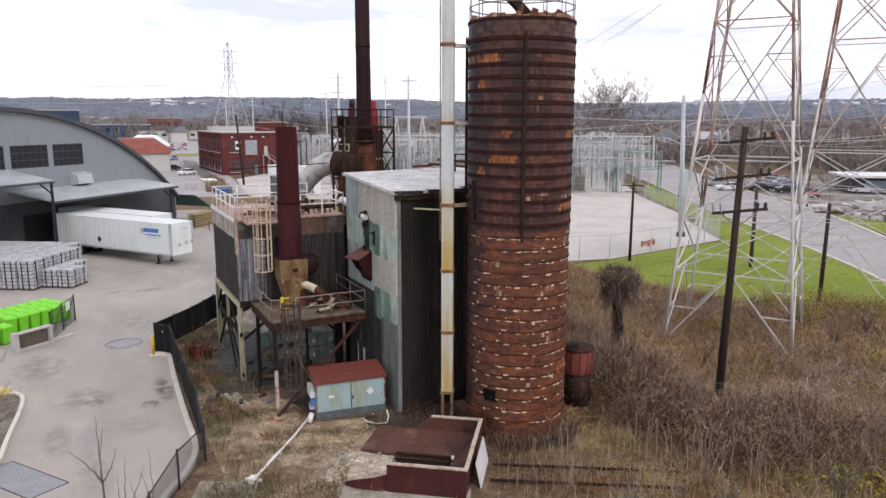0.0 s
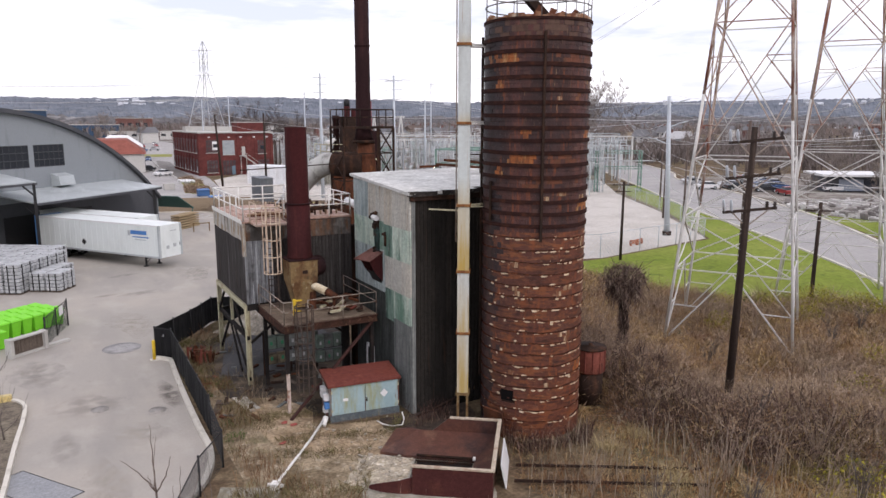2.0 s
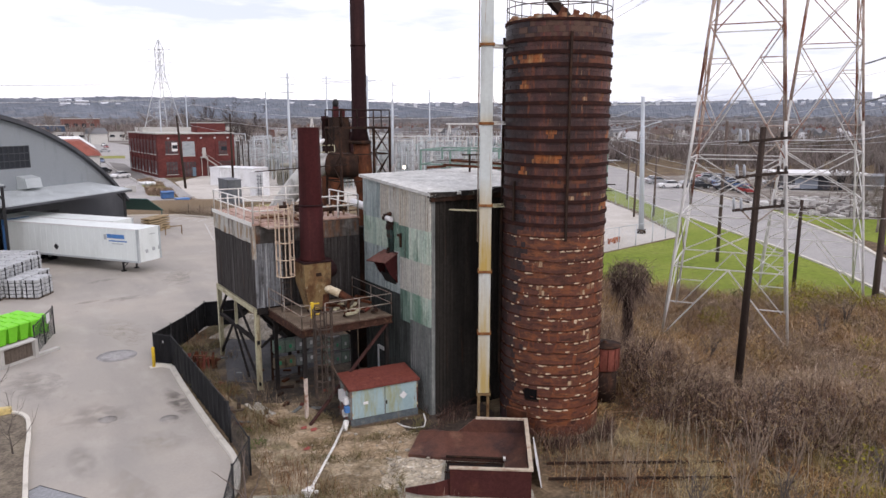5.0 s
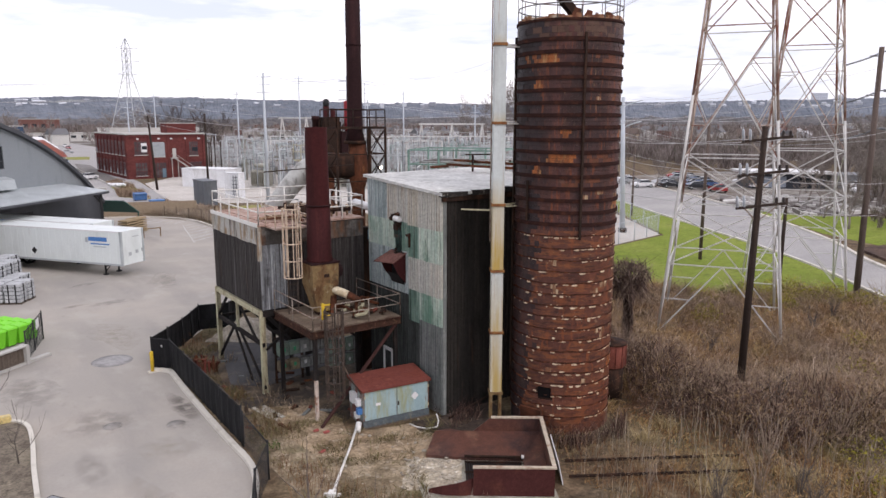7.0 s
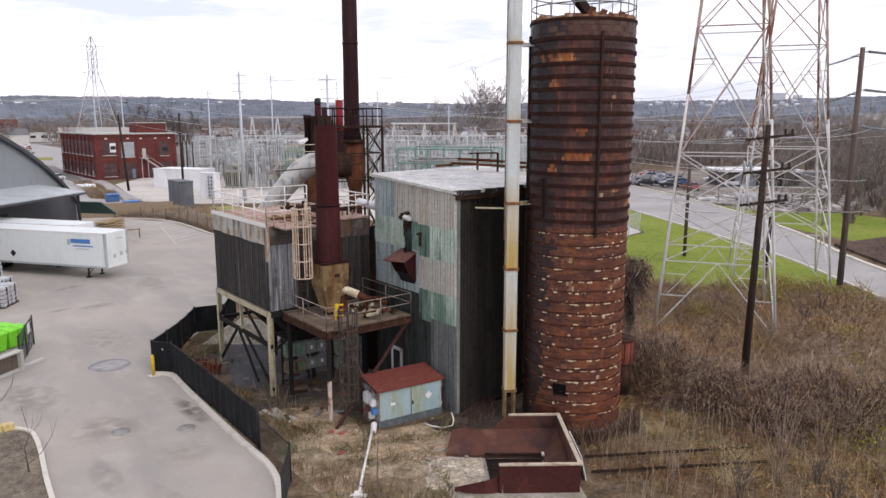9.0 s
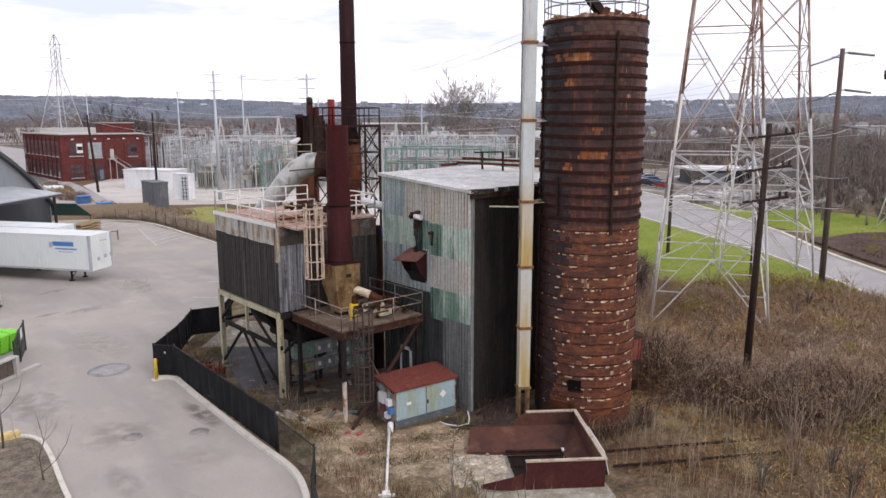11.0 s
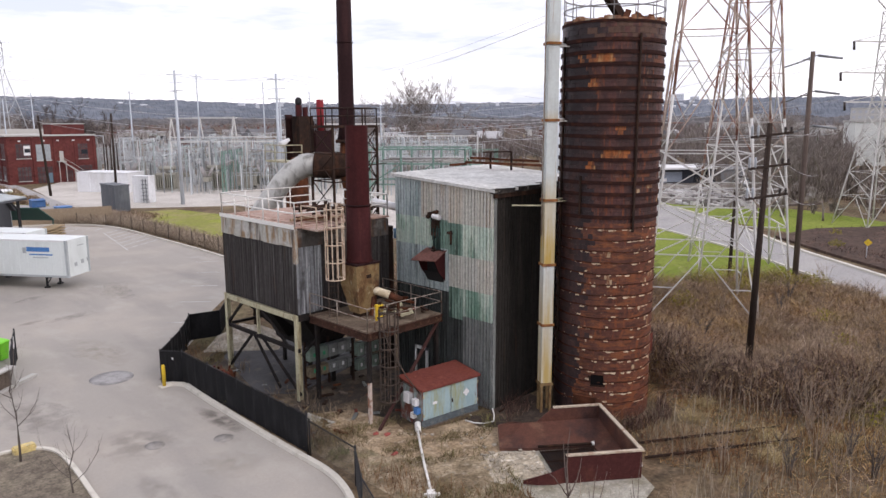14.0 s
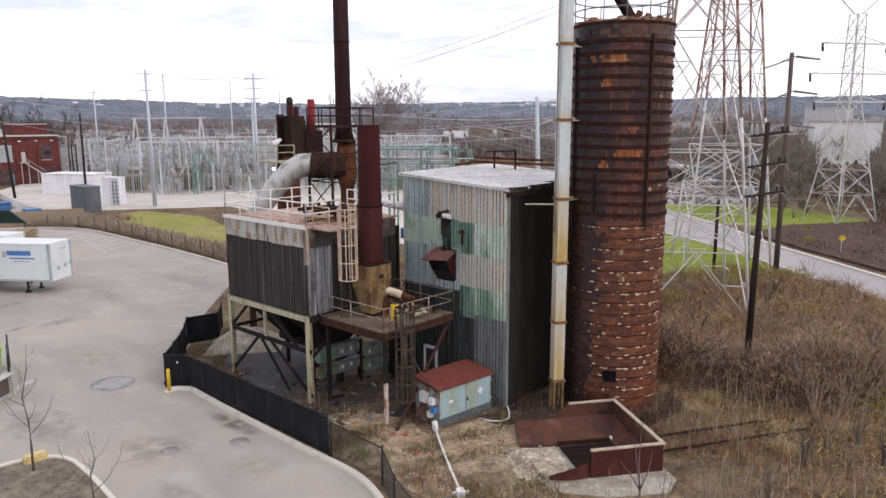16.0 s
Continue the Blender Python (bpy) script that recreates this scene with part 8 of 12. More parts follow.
bm = B(); bx(bm, -1.05, 1.05, -0.3, 0.1, 1.0, 1.08, pose((a.x + b.x) / 2 - 0.06, (a.y + b.y) / 2 + 0.08, 0, 0, 0, 37)); part("cap", bm, M_CONC, tscr, "grey cap board")
bm = B(); bx(bm, -1.0, 2.6, -0.15, 0.15, 0, 0.16, pose((a.x + b.x) / 2, (a.y + b.y) / 2, 0, 0, 0, 37)); part("kerb_base", bm, M_CONC, tscr)
gate = thing("mesh_gate", "black mesh gate with a white notice beside the bins", "gate", (-2.3, 46.8, 0))
fence_run(gate, [(-2.85, 45.4), (-2.25, 47.5), (-1.6, 49.6)], 1.7, False)
bm = B(); bar(bm, (-2.85, 45.4, 0.15), (-2.25, 47.5, 1.6), 0.04); bar(bm, (-2.25, 47.5, 0.15), (-1.6, 49.6, 1.6), 0.04); part("gate_brace", bm, M_BLACK, gate)
bm = B(); bx(bm, -0.02, 0.02, -0.35, 0.35, 1.05, 1.6, pose(-1.95, 48.5, 0, 0, 0, -17)); part("notice", bm, M_WHITEPAINT, gate, "white notice")

# ---------------------------------------------------------------- stacks of wrapped pallets
def pallet_stack(n):
    ob = thing("pallet_stack", "stack of wrapped grey goods on wooden pallets, standing on the asphalt", "pallet stack", (0, 0, 0), "pallet stacks")
    rr = random.Random(n)
    bm = B(); bx(bm, -0.58, 0.58, -0.5, 0.5, 0.0, 0.1); part("pallet", bm, M_TIMBER, ob, "dark wooden pallet")
    # black core puts the shade of the gaps between layers into colour
    bm = B(); bx(bm, -0.50, 0.50, -0.43, 0.43, 0.1, 0.1 + n * 0.275 - 0.08); part("core", bm, M_BLACK, ob, "black core painting the gaps between layers dark")
    for k in range(n):
        z = 0.1 + k * 0.275
        bm = B(); bx(bm, -0.56 + rr.uniform(-0.03, 0.03), 0.56 + rr.uniform(-0.03, 0.03), -0.49, 0.49, z + 0.035, z + 0.27)
        bmesh.ops.bevel(bm, geom=list(bm.edges), offset=0.035, segments=1, affect="EDGES")
        part("wrapped_load", bm, M_PALWHITE, ob, "grey wrapped layer of goods")
    for x, y in ((-0.25, -0.505), (0.25, -0.505), (0.58, 0.0)):
        bm = B(); bx(bm, x - 0.035, x + 0.035, y - 0.03, y + 0.03, 0.05, 0.1 + n * 0.275 - 0.03); part("strap", bm, M_BLACK, ob, "dark strap")
    return ob


stacks = {n: pallet_stack(n) for n in (8, 5)}
pu, pv = V((0.855, -0.52)), V((0.52, 0.855))
used = {8: False, 5: False}
rng = random.Random(8)
for i in range(-7, 3):
    for j in range(0, 8):
        n = 8
        if i >= 1:
            n = 5
            if j > 3 or (i == 2 and j > 1):
                continue
        if i == 0 and j > 5:
            continue
        p = V((-5.0, 61.2)) + pu * (i * 1.28 + 0.3) + pv * (j * 1.12) + V((rng.uniform(-0.05, 0.05), rng.uniform(-0.05, 0.05)))
        if i >= 1:
            p += pv * 1.0
        m = pose(p.x, p.y, 0.02, 0, 0, -31 + rng.uniform(-3, 3))
        if not used[n]:
            stacks[n].matrix_basis = m
            used[n] = True
        else:
            copy_thing(stacks[n], m)
M_LINE = mat("worn line paint", (0.50, 0.49, 0.47), 0.9, layers=[((0.34, 0.32, 0.30), (2, 2, 2), 0.50, 0.62, 0.9)])
LINES = [((10.44, 55.35), (12.05, 53.86)), ((7.37, 50.81), (8.82, 49.46)), ((18.86, 93.13), (16.24, 79.43)), ((13.4, 59.6), (14.9, 58.3)), ((16.0, 64.0), (17.6, 62.8)), ((18.2, 68.5), (19.9, 67.5))]
for f in range(7):
    LINES.append(((18.7 - 0.38 * f, 92.3 - 2.0 * f), (21.45 + 0.03 * f, 94.6 - 1.75 * f)))
for f in range(5):
    LINES.append(((18.54 - 0.9 * f, 95.27 + 1.1 * f), (20.2 - 0.9 * f, 97.3 + 1.1 * f)))
for k, (a, b) in enumerate(LINES):
    bm = B()
    a, b = V(a), V(b)
    d = b - a
    bx(bm, 0, d.length, -0.06, 0.06, 0.022, 0.03, pose(a.x, a.y, 0, 0, 0, math.degrees(math.atan2(d.y, d.x))))
    structure("parking_line_%d" % (k + 1), bm, M_LINE, "worn white parking line", "line")


# ---------------------------------------------------------------- pylons
def lattice(ob, half, levels, rot, c, m_lo, m_hi, split, leg=0.16, br=0.07, big=(), foot=4.0):
    """Four legs with crossed braces between levels; big: levels with added struts."""
    cr, sr = math.cos(rot), math.sin(rot)

    def corner(k, z):
        h = half(z)
        x, y = ((-h, -h), (h, -h), (h, h), (-h, h))[k]
        return V((c[0] + x * cr - y * sr, c[1] + x * sr + y * cr, z))

    top = levels[-1]
    for k in range(4):
        sp = split[k] if isinstance(split, tuple) else split
        for za, zb, m in ((-0.2, min(sp, top), m_lo), (sp, top, m_hi)):
            if zb > za:
                bm = B()
                cuts = [za] + [z for z in levels if za + 0.3 < z < zb - 0.3] + [zb]
                hose(bm, [corner(k, z) for z in cuts], leg * 0.62, 4)
                part("leg", bm, m, ob, "galvanised leg" if m is m_lo else "rusty leg")
    for z0, z1 in zip(levels, levels[1:]):
        m = m_lo if z0 < (18 if isinstance(split, tuple) else split - 1) else m_hi
        for k in range(4):
            if isinstance(split, tuple) and 10 < z0 < 18:
                m = (m_hi, m_lo, m_lo, m_hi)[k]
            a0, b0, a1, b1 = corner(k, z0), corner((k + 1) % 4, z0), corner(k, z1), corner((k + 1) % 4, z1)
            bm = B(); bar(bm, a1, b1, br); part("strut", bm, m, ob)
            if z0 <= 0.01:
                mid = (a1 + b1) / 2
                for p, e in ((a0, a1), (b0, b1)):
                    q = p.lerp(mid, 0.0)
                    bm = B(); bar(bm, p + (mid - p) * 0.02, mid, br); part("foot_brace", bm, m, ob)
                    bm = B(); bar(bm, (p + mid) / 2, (p + e) / 2, br * 0.8); part("strut", bm, m, ob)
            else:
                for p, q in ((a0, b1), (b0, a1)):
                    bm = B(); bar(bm, p, q, br); part("cross_brace", bm, m, ob)
                if z1 - z0 > 5:
                    for f in (0.25, 0.75):
                        for p, q, r2, s2 in ((a0, a1, a0, b1), (b0, b1, b0, a1)):
                            e = p.lerp(q, f)
                            d2 = (r2.lerp(s2, f) if f < 0.5 else (b0.lerp(a1, f) if p is a0 else a0.lerp(b1, f)))
                            bm = B(); bar(bm, e, d2, br * 0.8); part("strut", bm, m, ob)
                            g = p.lerp(q, 0.5)
                            bm = B(); bar(bm, g, d2, br * 0.7); part("strut", bm, m, ob)
    return corner


def big_pylon(c, label):
    ob = thing("lattice_pylon", label, "pylon", (*c, 0), "large pylons by the silo")
    corner = lattice(ob, lambda z: 3.5 - 0.082 * z, [0, 4.3, 7.4, 10.8, 18.5, 22.6, 27.0], radians(-57.3), c, M_PYLON, M_PYLONRUST, (14.5, 13.0, 11.5, 7.5), 0.175, 0.07)
    return ob


big_pylon((34.75, 28.1), "tall lattice pylon, white galvanised below and rusty above")
big_pylon((49.4, 31.3), "tall lattice pylon with rusty upper legs beside the road")


def slim_pylon(c, s, rot, label, wide=1.0):
    ob = thing("slim_pylon", label, "pylon", (*c, 0), "slim pylons")

    def half(z):
        z /= s
        return s * wide * (2.95 - 2.1 * z / 15 if z < 15 else 0.85 - 0.02 * (z - 15))
    corner = lattice(ob, half, [0, 3.6 * s, 6.6 * s, 9.3 * s, 11.6 * s, 13.5 * s, 15.1 * s, 17.2 * s, 19.4 * s, 21.5 * s, 23.6 * s, 25.5 * s], rot, c, M_PYLON, M_PYLON, 60, 0.13 * s, 0.052 * s)
    ax = V((math.cos(rot), math.sin(rot), 0)) * (1 if wide == 1 else 0.45)
    top = V((*c, 25.5 * s))
    for e in (-1, 1):
        bm = B(); bar(bm, top + ax * 0.6 * s * e, top + ax * 3.3 * s * e + V((0, 0, 2.2 * s)), 0.12 * s); bar(bm, top + ax * 0.2 * s * e + V((0, 0, 1.6 * s)), top + ax * 3.3 * s * e + V((0, 0, 2.2 * s)), 0.1 * s); part("peak_arm", bm, M_PYLON, ob, "raised peak arm")
    for z, ln in ((22.0, 4.7), (18.4, 6.1), (15.0, 5.2)):
        for e in (-1, 1):
            a = V((*c, z * s))
            bm = B(); bar(bm, a, a + ax * ln * s * e, 0.16 * s); bar(bm, a + V((0, 0, 0.9 * s)) + ax * 0.7 * s * e, a + ax * ln * s * e, 0.08 * s); arm = part("cross_arm", bm, M_PYLON, ob)
            bm = B(); tube(bm, a + ax * ln * s * e, a + ax * (ln - 0.1) * s * e - V((0, 0, 1.0 * s)), 0.14 * s, 6); part("insulator", bm, M_INSUL, arm, "dark insulator string")
    return ob


slim_pylon((87.6, 30.5), 1.0, radians(-35), "slim lattice pylon with three cross arms beyond the road")


def pointed_pylon(c, label):
    """A slender lattice pylon with a pointed head and three pairs of short arms."""
    ob = thing("pointed_pylon", label, "pylon", (*c, 0))
    half = lambda z: 0.78 + 0.193 * (25 - z) if z < 25 else max(0.06, 0.78 if z < 31.9 else 0.78 * (34.4 - z) / 2.5)
    lattice(ob, half, [0, 7.0, 12.3, 14.8, 18.4, 22.0, 25.1, 26.8, 28.5, 30.2, 31.9, 34.3], radians(43), c, M_BUS, M_BUS, 60, 0.16, 0.045)
    ax = V((0.96, -0.28, 0))
    for z, ln in ((31.8, 3.0), (28.5, 3.2), (25.1, 2.6)):
        for e in (-1, 1):
            bm = B(); bar(bm, V((*c, z)), V((*c, z)) + ax * ln * e, 0.11); bar(bm, V((*c, z + 0.6)) + ax * 0.6 * e, V((*c, z)) + ax * ln * e, 0.05); part("cross_arm", bm, M_BUS, ob)


pointed_pylon((38.6, 208.5), "distant grey lattice pylon with a pointed head behind the brick building")

# ---------------------------------------------------------------- utility poles and wires
def pole(name, base, top, r0, r1, m, label):
    ob = thing(name, label, "pole", base)
    bm = B(); tube(bm, (base[0], base[1], -0.2), top, r0, 10, r1); part("shaft", bm, m, ob)
    return ob


p1 = pole("utility_pole", (24.72, 20.3, 0), (25.16, 20.30, 12.74), 0.19, 0.13, M_WOODDK, "dark leaning wooden utility pole with three cross arms")
au = V((0.83, -0.56, 0))
ARMS1 = []
for z in (12.15, 10.6, 9.1):
    c = V((24.72, 20.3, 0)).lerp(V((25.16, 20.30, 12.74)), z / 12.74)
    c.z = z
    bm = B(); bar(bm, c - au * 1.15 + V((0, -0.15, -0.10)), c + au * 1.15 + V((0, -0.15, 0.13)), 0.09, 0.12); arm = part("cross_arm", bm, M_WOODDK, p1, "dark wooden cross arm")
    bm = B(); bar(bm, c - au * 0.8 + V((0, -0.1, 0)), c - V((0, 0, 0.75)), 0.05); bar(bm, c + au * 0.8 + V((0, -0.1, 0)), c - V((0, 0, 0.75)), 0.05); part("arm_brace", bm, M_RAILGREY, p1)
    for e in (-1.1, -0.78):
        q = c + au * e + V((0, -0.15, 0.02))
        bm = B(); lathe(bm, (0, 0, 0), [(0.045, -0.1), (0.065, -0.06), (0.065, 0.36), (0.05, 0.40), (0.035, 0.48), (0.0, 0.49)], 9)
        bm.transform(Matrix.Translation(q) @ Euler((0.10, -0.30, 0)).to_matrix().to_4x4()); can = part("arrester", bm, M_GALV, arm, "grey cut-out canister")
        bm = B(); tube(bm, q + V((0, 0, -0.06)), q + V((-0.02, 0, -0.16)), 0.07, 8); part("clamp", bm, M_INSUL, can, "dark clamp")
    for e in (0.72, 1.05):
        q = c + au * e + V((0, -0.15, 0.14))
        bm = B(); lathe(bm, q, [(0.05, 0), (0.085, 0.05), (0.05, 0.09), (0.095, 0.14), (0.05, 0.19), (0.085, 0.23), (0.02, 0.28)], 8); part("insulator", bm, M_INSUL, arm)
    ARMS1.append(c)
pr = pole("utility_pole", (50.6, 26.75, 0), (51.2, 27.05, 18.3), 0.24, 0.17, M_WOODGR, "tall weathered wooden power pole with slanting arms")
ru = V((0.62, -0.78, 0))
M_STRING = mat("grey glass insulator", (0.20, 0.215, 0.225), 0.35, layers=[((0.11, 0.115, 0.12), (6, 6, 6), 0.5, 0.62, 0.7)], bump=0)
for z in (17.95, 15.15, 12.4):
    c = V((50.6, 26.75, 0)).lerp(V((51.2, 27.05, 18.3)), z / 18.3)
    c.z = z
    bm = B(); tube(bm, c, c + ru * 0.5 + V((0, 0, 0.05)), 0.05, 6); tube(bm, c + ru * 0.4 + V((0, 0, 0.04)), c + ru * 2.3 - V((0, 0, 0.2)), 0.10, 8, 0.085); part("post_insulator", bm, M_STRING, pr, "grey post insulator")
    bm = B()
    for k in range(22):
        t = k / 21
        q = c - ru * (0.25 + 2.0 * t) + V((0, 0, -0.15 - 0.75 * t ** 0.8))
        q2 = q - ru * 0.05 + V((0, 0, -0.02))
        tube(bm, q, q2, 0.095, 6, 0.04)
    hose(bm, [c - ru * (0.1 + 2.2 * t) + V((0, 0, -0.08 - 0.82 * t ** 0.8)) for t in (0, 0.25, 0.5, 0.75, 1)], 0.035, 5)
    part("insulator_string", bm, M_STRING, pr, "drooping string of disc insulators")
    bm = B(); bar(bm, c - V((0, 0, 0.3)), c - ru * 0.7 - V((0, 0, 0.28)), 0.08); part("bracket", bm, M_WOODGR, pr)
c = V((50.8, 26.85, 5.9))
bm = B(); bar(bm, c - ru * 1.6, c + ru * 1.6 + V((0, 0, 0.2)), 0.14); part("cross_arm", bm, M_WOODGR, pr)
p2 = pole("utility_pole", (45.8, 30.3, 0), (45.9, 30.3, 7.3), 0.15, 0.12, M_WOODDK, "short dark wooden utility pole beside the lawn")
bm = B(); bar(bm, (45.2, 30.9, 6.7), (46.5, 29.6, 6.7), 0.1); part("cross_arm", bm, M_WOODDK, p2)
p3 = pole("utility_pole", (44.8, 49.0, 0), (44.85, 49.0, 7.4), 0.14, 0.11, M_WOODDK, "thin wooden service pole at the yard fence")
bm = B(); bar(bm, (44.0, 49.6, 7.1), (45.6, 48.4, 7.1), 0.1); bar(bm, (44.2, 49.4, 6.5), (45.4, 48.6, 6.5), 0.08); part("cross_arm", bm, M_WOODDK, p3)
p4 = pole("utility_pole", (52.6, 41.9, 0), (52.65, 41.9, 13.0), 0.17, 0.13, M_WOODGR, "grey wooden pole standing in the lawn")
for k, (x, y, h) in enumerate(((72.5, 66.7, 9.5), (70.2, 68.1, 12.0), (86, 84, 10))):
    pole("utility_pole", (x, y, 0), (x + 0.05, y, h), 0.15, 0.11, M_WOODGR, "wooden street pole along the road")
pole("utility_pole", (28.48, 144.0, 0), (27.37, 143.0, 13.95), 0.24, 0.17, M_WOODDK, "dark leaning wooden pole in front of the brick building")
pole("utility_pole", (30.4, 119.0, 0), (30.0, 117.6, 14.1), 0.2, 0.14, M_WOODDK, "dark wooden pole behind the grey enclosure")
for x, y in ((42.6, 155.0), (43.6, 155.6), (43.0, 157.5), (45.0, 156)):
    pole("utility_pole", (x, y, 0), (x, y, 8.6), 0.15, 0.13, M_WOODDK, "short dark wooden post of a transformer stand")
gp = pole("steel_pole", (59.8, 57.5, 0), (59.4, 57.9, 15.7), 0.34, 0.2, M_GALV, "tapered grey galvanised steel power pole")
bm = B(); lathe(bm, (59.8, 57.5, 0), [(0.5, 0), (0.5, 0.5)], 12); part("footing", bm, M_DRUST, gp)
for z, e in ((14.6, 1), (12.2, 1), (10.4, -1)):
    bm = B(); hose(bm, [(59.45, 57.85, z), (59.45 + 1.0 * e, 57.85 - 0.7 * e, z + 0.5), (59.45 + 1.8 * e, 57.85 - 1.2 * e, z + 0.75)], 0.07, 6); part("davit_arm", bm, M_GALV, gp)
for (x, y), h, r in (((38.8, 114.6), 20.6, 0.38), ((39.2, 86.9), 18.8, 0.32), ((63.6, 124.5), 17.0, 0.3), ((70, 170), 24, 0.3), ((56, 175), 20, 0.3), ((88, 150), 20, 0.3), ((100, 190), 24, 0.3), ((44, 205), 20, 0.28), ((34, 190), 18, 0.25), ((110, 150), 17, 0.3)):
    ob = pole("steel_pole", (x, y, 0), (x, y, h), r * 0.85, r * 0.4, M_GALV, "tall grey steel transmission pole in the substation")
    for z in (h - 0.7, h - 1.9, h - 3.1):
        bm = B(); bar(bm, (x - 1.1, y + 0.3, z), (x + 1.1, y - 0.3, z + 0.1), 0.10); part("cross_arm", bm, M_GALV, ob)


def wire(a, b, sag, r=0.018, label="thin grey sagging overhead wire"):
    a, b = V(a), V(b)
    pts = []
    for k in range(17):
        t = k / 16
        p = a.lerp(b, t)
        p.z -= sag * 4 * t * (1 - t)
        pts.append(p)
    bm = B(); hose(bm, pts, r, 4)
    solo("overhead_wire", bm, M_WIRE, label, "wire", "overhead wires")


for z in (20.1, 17.6):
    for e in (-1.5, 1.5):
        wire((38.8 + e, 114.6, z), (39.2 + e, 86.9, z - 1.8), 0.6, 0.02)
        wire((39.2 + e, 86.9, z - 1.8), (110 + e, 76, z - 3), 2.2, 0.02)
        wire((38.8 + e, 114.6, z), (-60 + e, 150, z + 1), 2.5, 0.02)
for c in ARMS1:
    for e in (-1.2, 1.3):
        q = c + au * e
        wire(q, q + V((26.2, 6.6, {0: 0.2, 1: -2.2, 2: -3.1}[ARMS1.index(c)])), 0.25, 0.014)
        wire(q, q + V((-5.0, 40.0, 0)) * 0 + V((60.0, 70.0, 1.0)), 1.5, 0.014)
for z in (17.4, 14.5, 11.8):
    for sgn in (-1, 1):
        q = V((51.1, 27, z)) + ru * 2.3 * sgn
        wire(q, q + V((45, 62, 0)), 1.6, 0.016)
for z in (14.9, 13.0, 11.4):
    wire((52.1, 50.5, z), (120, 130, z + 2), 2.2, 0.02)
    wire((52.1, 50.5, z), (20, 140, z + 3), 3.0, 0.02)
wire((45.8, 30.3, 6.8), (24.9, 20.3, 6.0), 0.6, 0.022, "dark sagging service cable overhead")
wire((44.85, 49.0, 7.0), (45.8, 30.3, 6.9), 0.7, 0.022, "dark sagging service cable overhead")
wire((44.85, 49.0, 7.2), (30, 75, 8.5), 0.7, 0.02, "dark sagging service cable overhead")
for e, z in ((-6, 24), (0, 23.6), (6, 24)):
    wire((34.75, 28.1, z), (49.4 + 60 + e, 31.3 + 150, z + 2), 4, 0.02)


# ---------------------------------------------------------------- brick building
BO = V((29.55, 173.2, 0))
BU = V((1.0, 0.03, 0)).normalized()
BV = V((-BU.y, BU.x, 0))
BM = Matrix(((BU.x, BV.x, 0, BO.x), (BU.y, BV.y, 0, BO.y), (0, 0, 1, 0), (0, 0, 0, 1)))
BW2, BD2, BH2 = 17.6, 31.0, 9.9
M_PANEDIM = mat("dusty maroon window panes", (0.062, 0.040, 0.042), 0.45, layers=[((0.10, 0.085, 0.085), (0.5, 0.5, 0.9), 0.5, 0.62, 0.7)], bump=0)
M_BOARD = mat("boarded panel", (0.33, 0.36, 0.37), 0.7, layers=[((0.25, 0.27, 0.28), (0.5, 0.5, 1.2), 0.5, 0.62, 0.6)])
brick = thing("brick_building", "two-storey red brick works building with a pale flat roof", "building", BM @ V((8, 10, 0)))
bm = B(); bx(bm, 0, BW2, 0, BD2, -0.2, BH2, BM); part("wall", bm, M_BRICK, brick, "red brick wall")
bm = B(); bx(bm, -0.25, BW2 + 0.2, -0.25, BD2 + 0.2, BH2, BH2 + 0.28, BM); part("roof", bm, M_CONC, brick, "pale flat roof with a light edge")
bm = B(); bx(bm, 10.2, 17.0, 4, 9, BH2 + 0.28, 12.35, BM); ph = part("penthouse", bm, M_BRICK, brick, "brick roof block")
bm = B(); bx(bm, 10.05, 17.15, 3.85, 9.15, 12.35, 12.53, BM); part("coping", bm, M_CONC, ph)
bm = B(); bx(bm, 1.4, 14.2, 20.5, 24.6, BH2 + 0.28, BH2 + 0.28 + (11.9 - BH2 - 0.28) * 0.62, BM); part("roof_store", bm, M_CONC, brick, "long low white roof block")
for x in (-0.02, 4.7, 8.9, 13.1, BW2 - 0.55):
    bm = B(); bx(bm, x, x + 0.6, -0.16, -0.01, -0.1, BH2 - 0.5, BM); part("pilaster", bm, M_BRICK, brick)
bm = B(); bx(bm, -0.14, BW2 + 0.05, -0.2, -0.01, BH2 - 0.5, BH2 - 0.3, BM); part("string_course", bm, M_BRICK, brick)
for k in range(9):
    y0 = 0.9 + k * 3.38
    bm = B(); bx(bm, -0.2, -0.01, y0 - 0.75, y0 - 0.15, -0.1, BH2 - 0.3, BM); part("pilaster", bm, M_BRICK, brick)
    for z0, z1 in ((0.9, 3.8), (5.3, 8.5)):
        bm = B(); bx(bm, -0.05, 0.05, y0, y0 + 2.5, z0, z1, BM); w = part("window", bm, M_PANEDIM, brick, "dark dusty tall window")
        bm = B(); bx(bm, -0.16, -0.05, y0 - 0.1, y0 + 2.6, z0 - 0.18, z0, BM); part("sill", bm, M_CONC, w)
        bm = B()
        for f in (0.33, 0.66):
            bx(bm, -0.08, -0.05, y0 + 2.5 * f - 0.04, y0 + 2.5 * f + 0.04, z0, z1, BM)
            bx(bm, -0.078, -0.05, y0, y0 + 2.5, z0 + (z1 - z0) * f - 0.03, z0 + (z1 - z0) * f + 0.03, BM)
        part("frame", bm, M_BRICK, w)
        if z0 < 1 and k % 2 == 0 or (z0 > 2 and k == 8):
            bm = B(); bx(bm, -0.1, -0.05, y0 + 0.9, y0 + 1.7, z0 + 0.1, z0 + 1.1, BM); part("panel", bm, M_BOARD, w, "pale boarded pane")
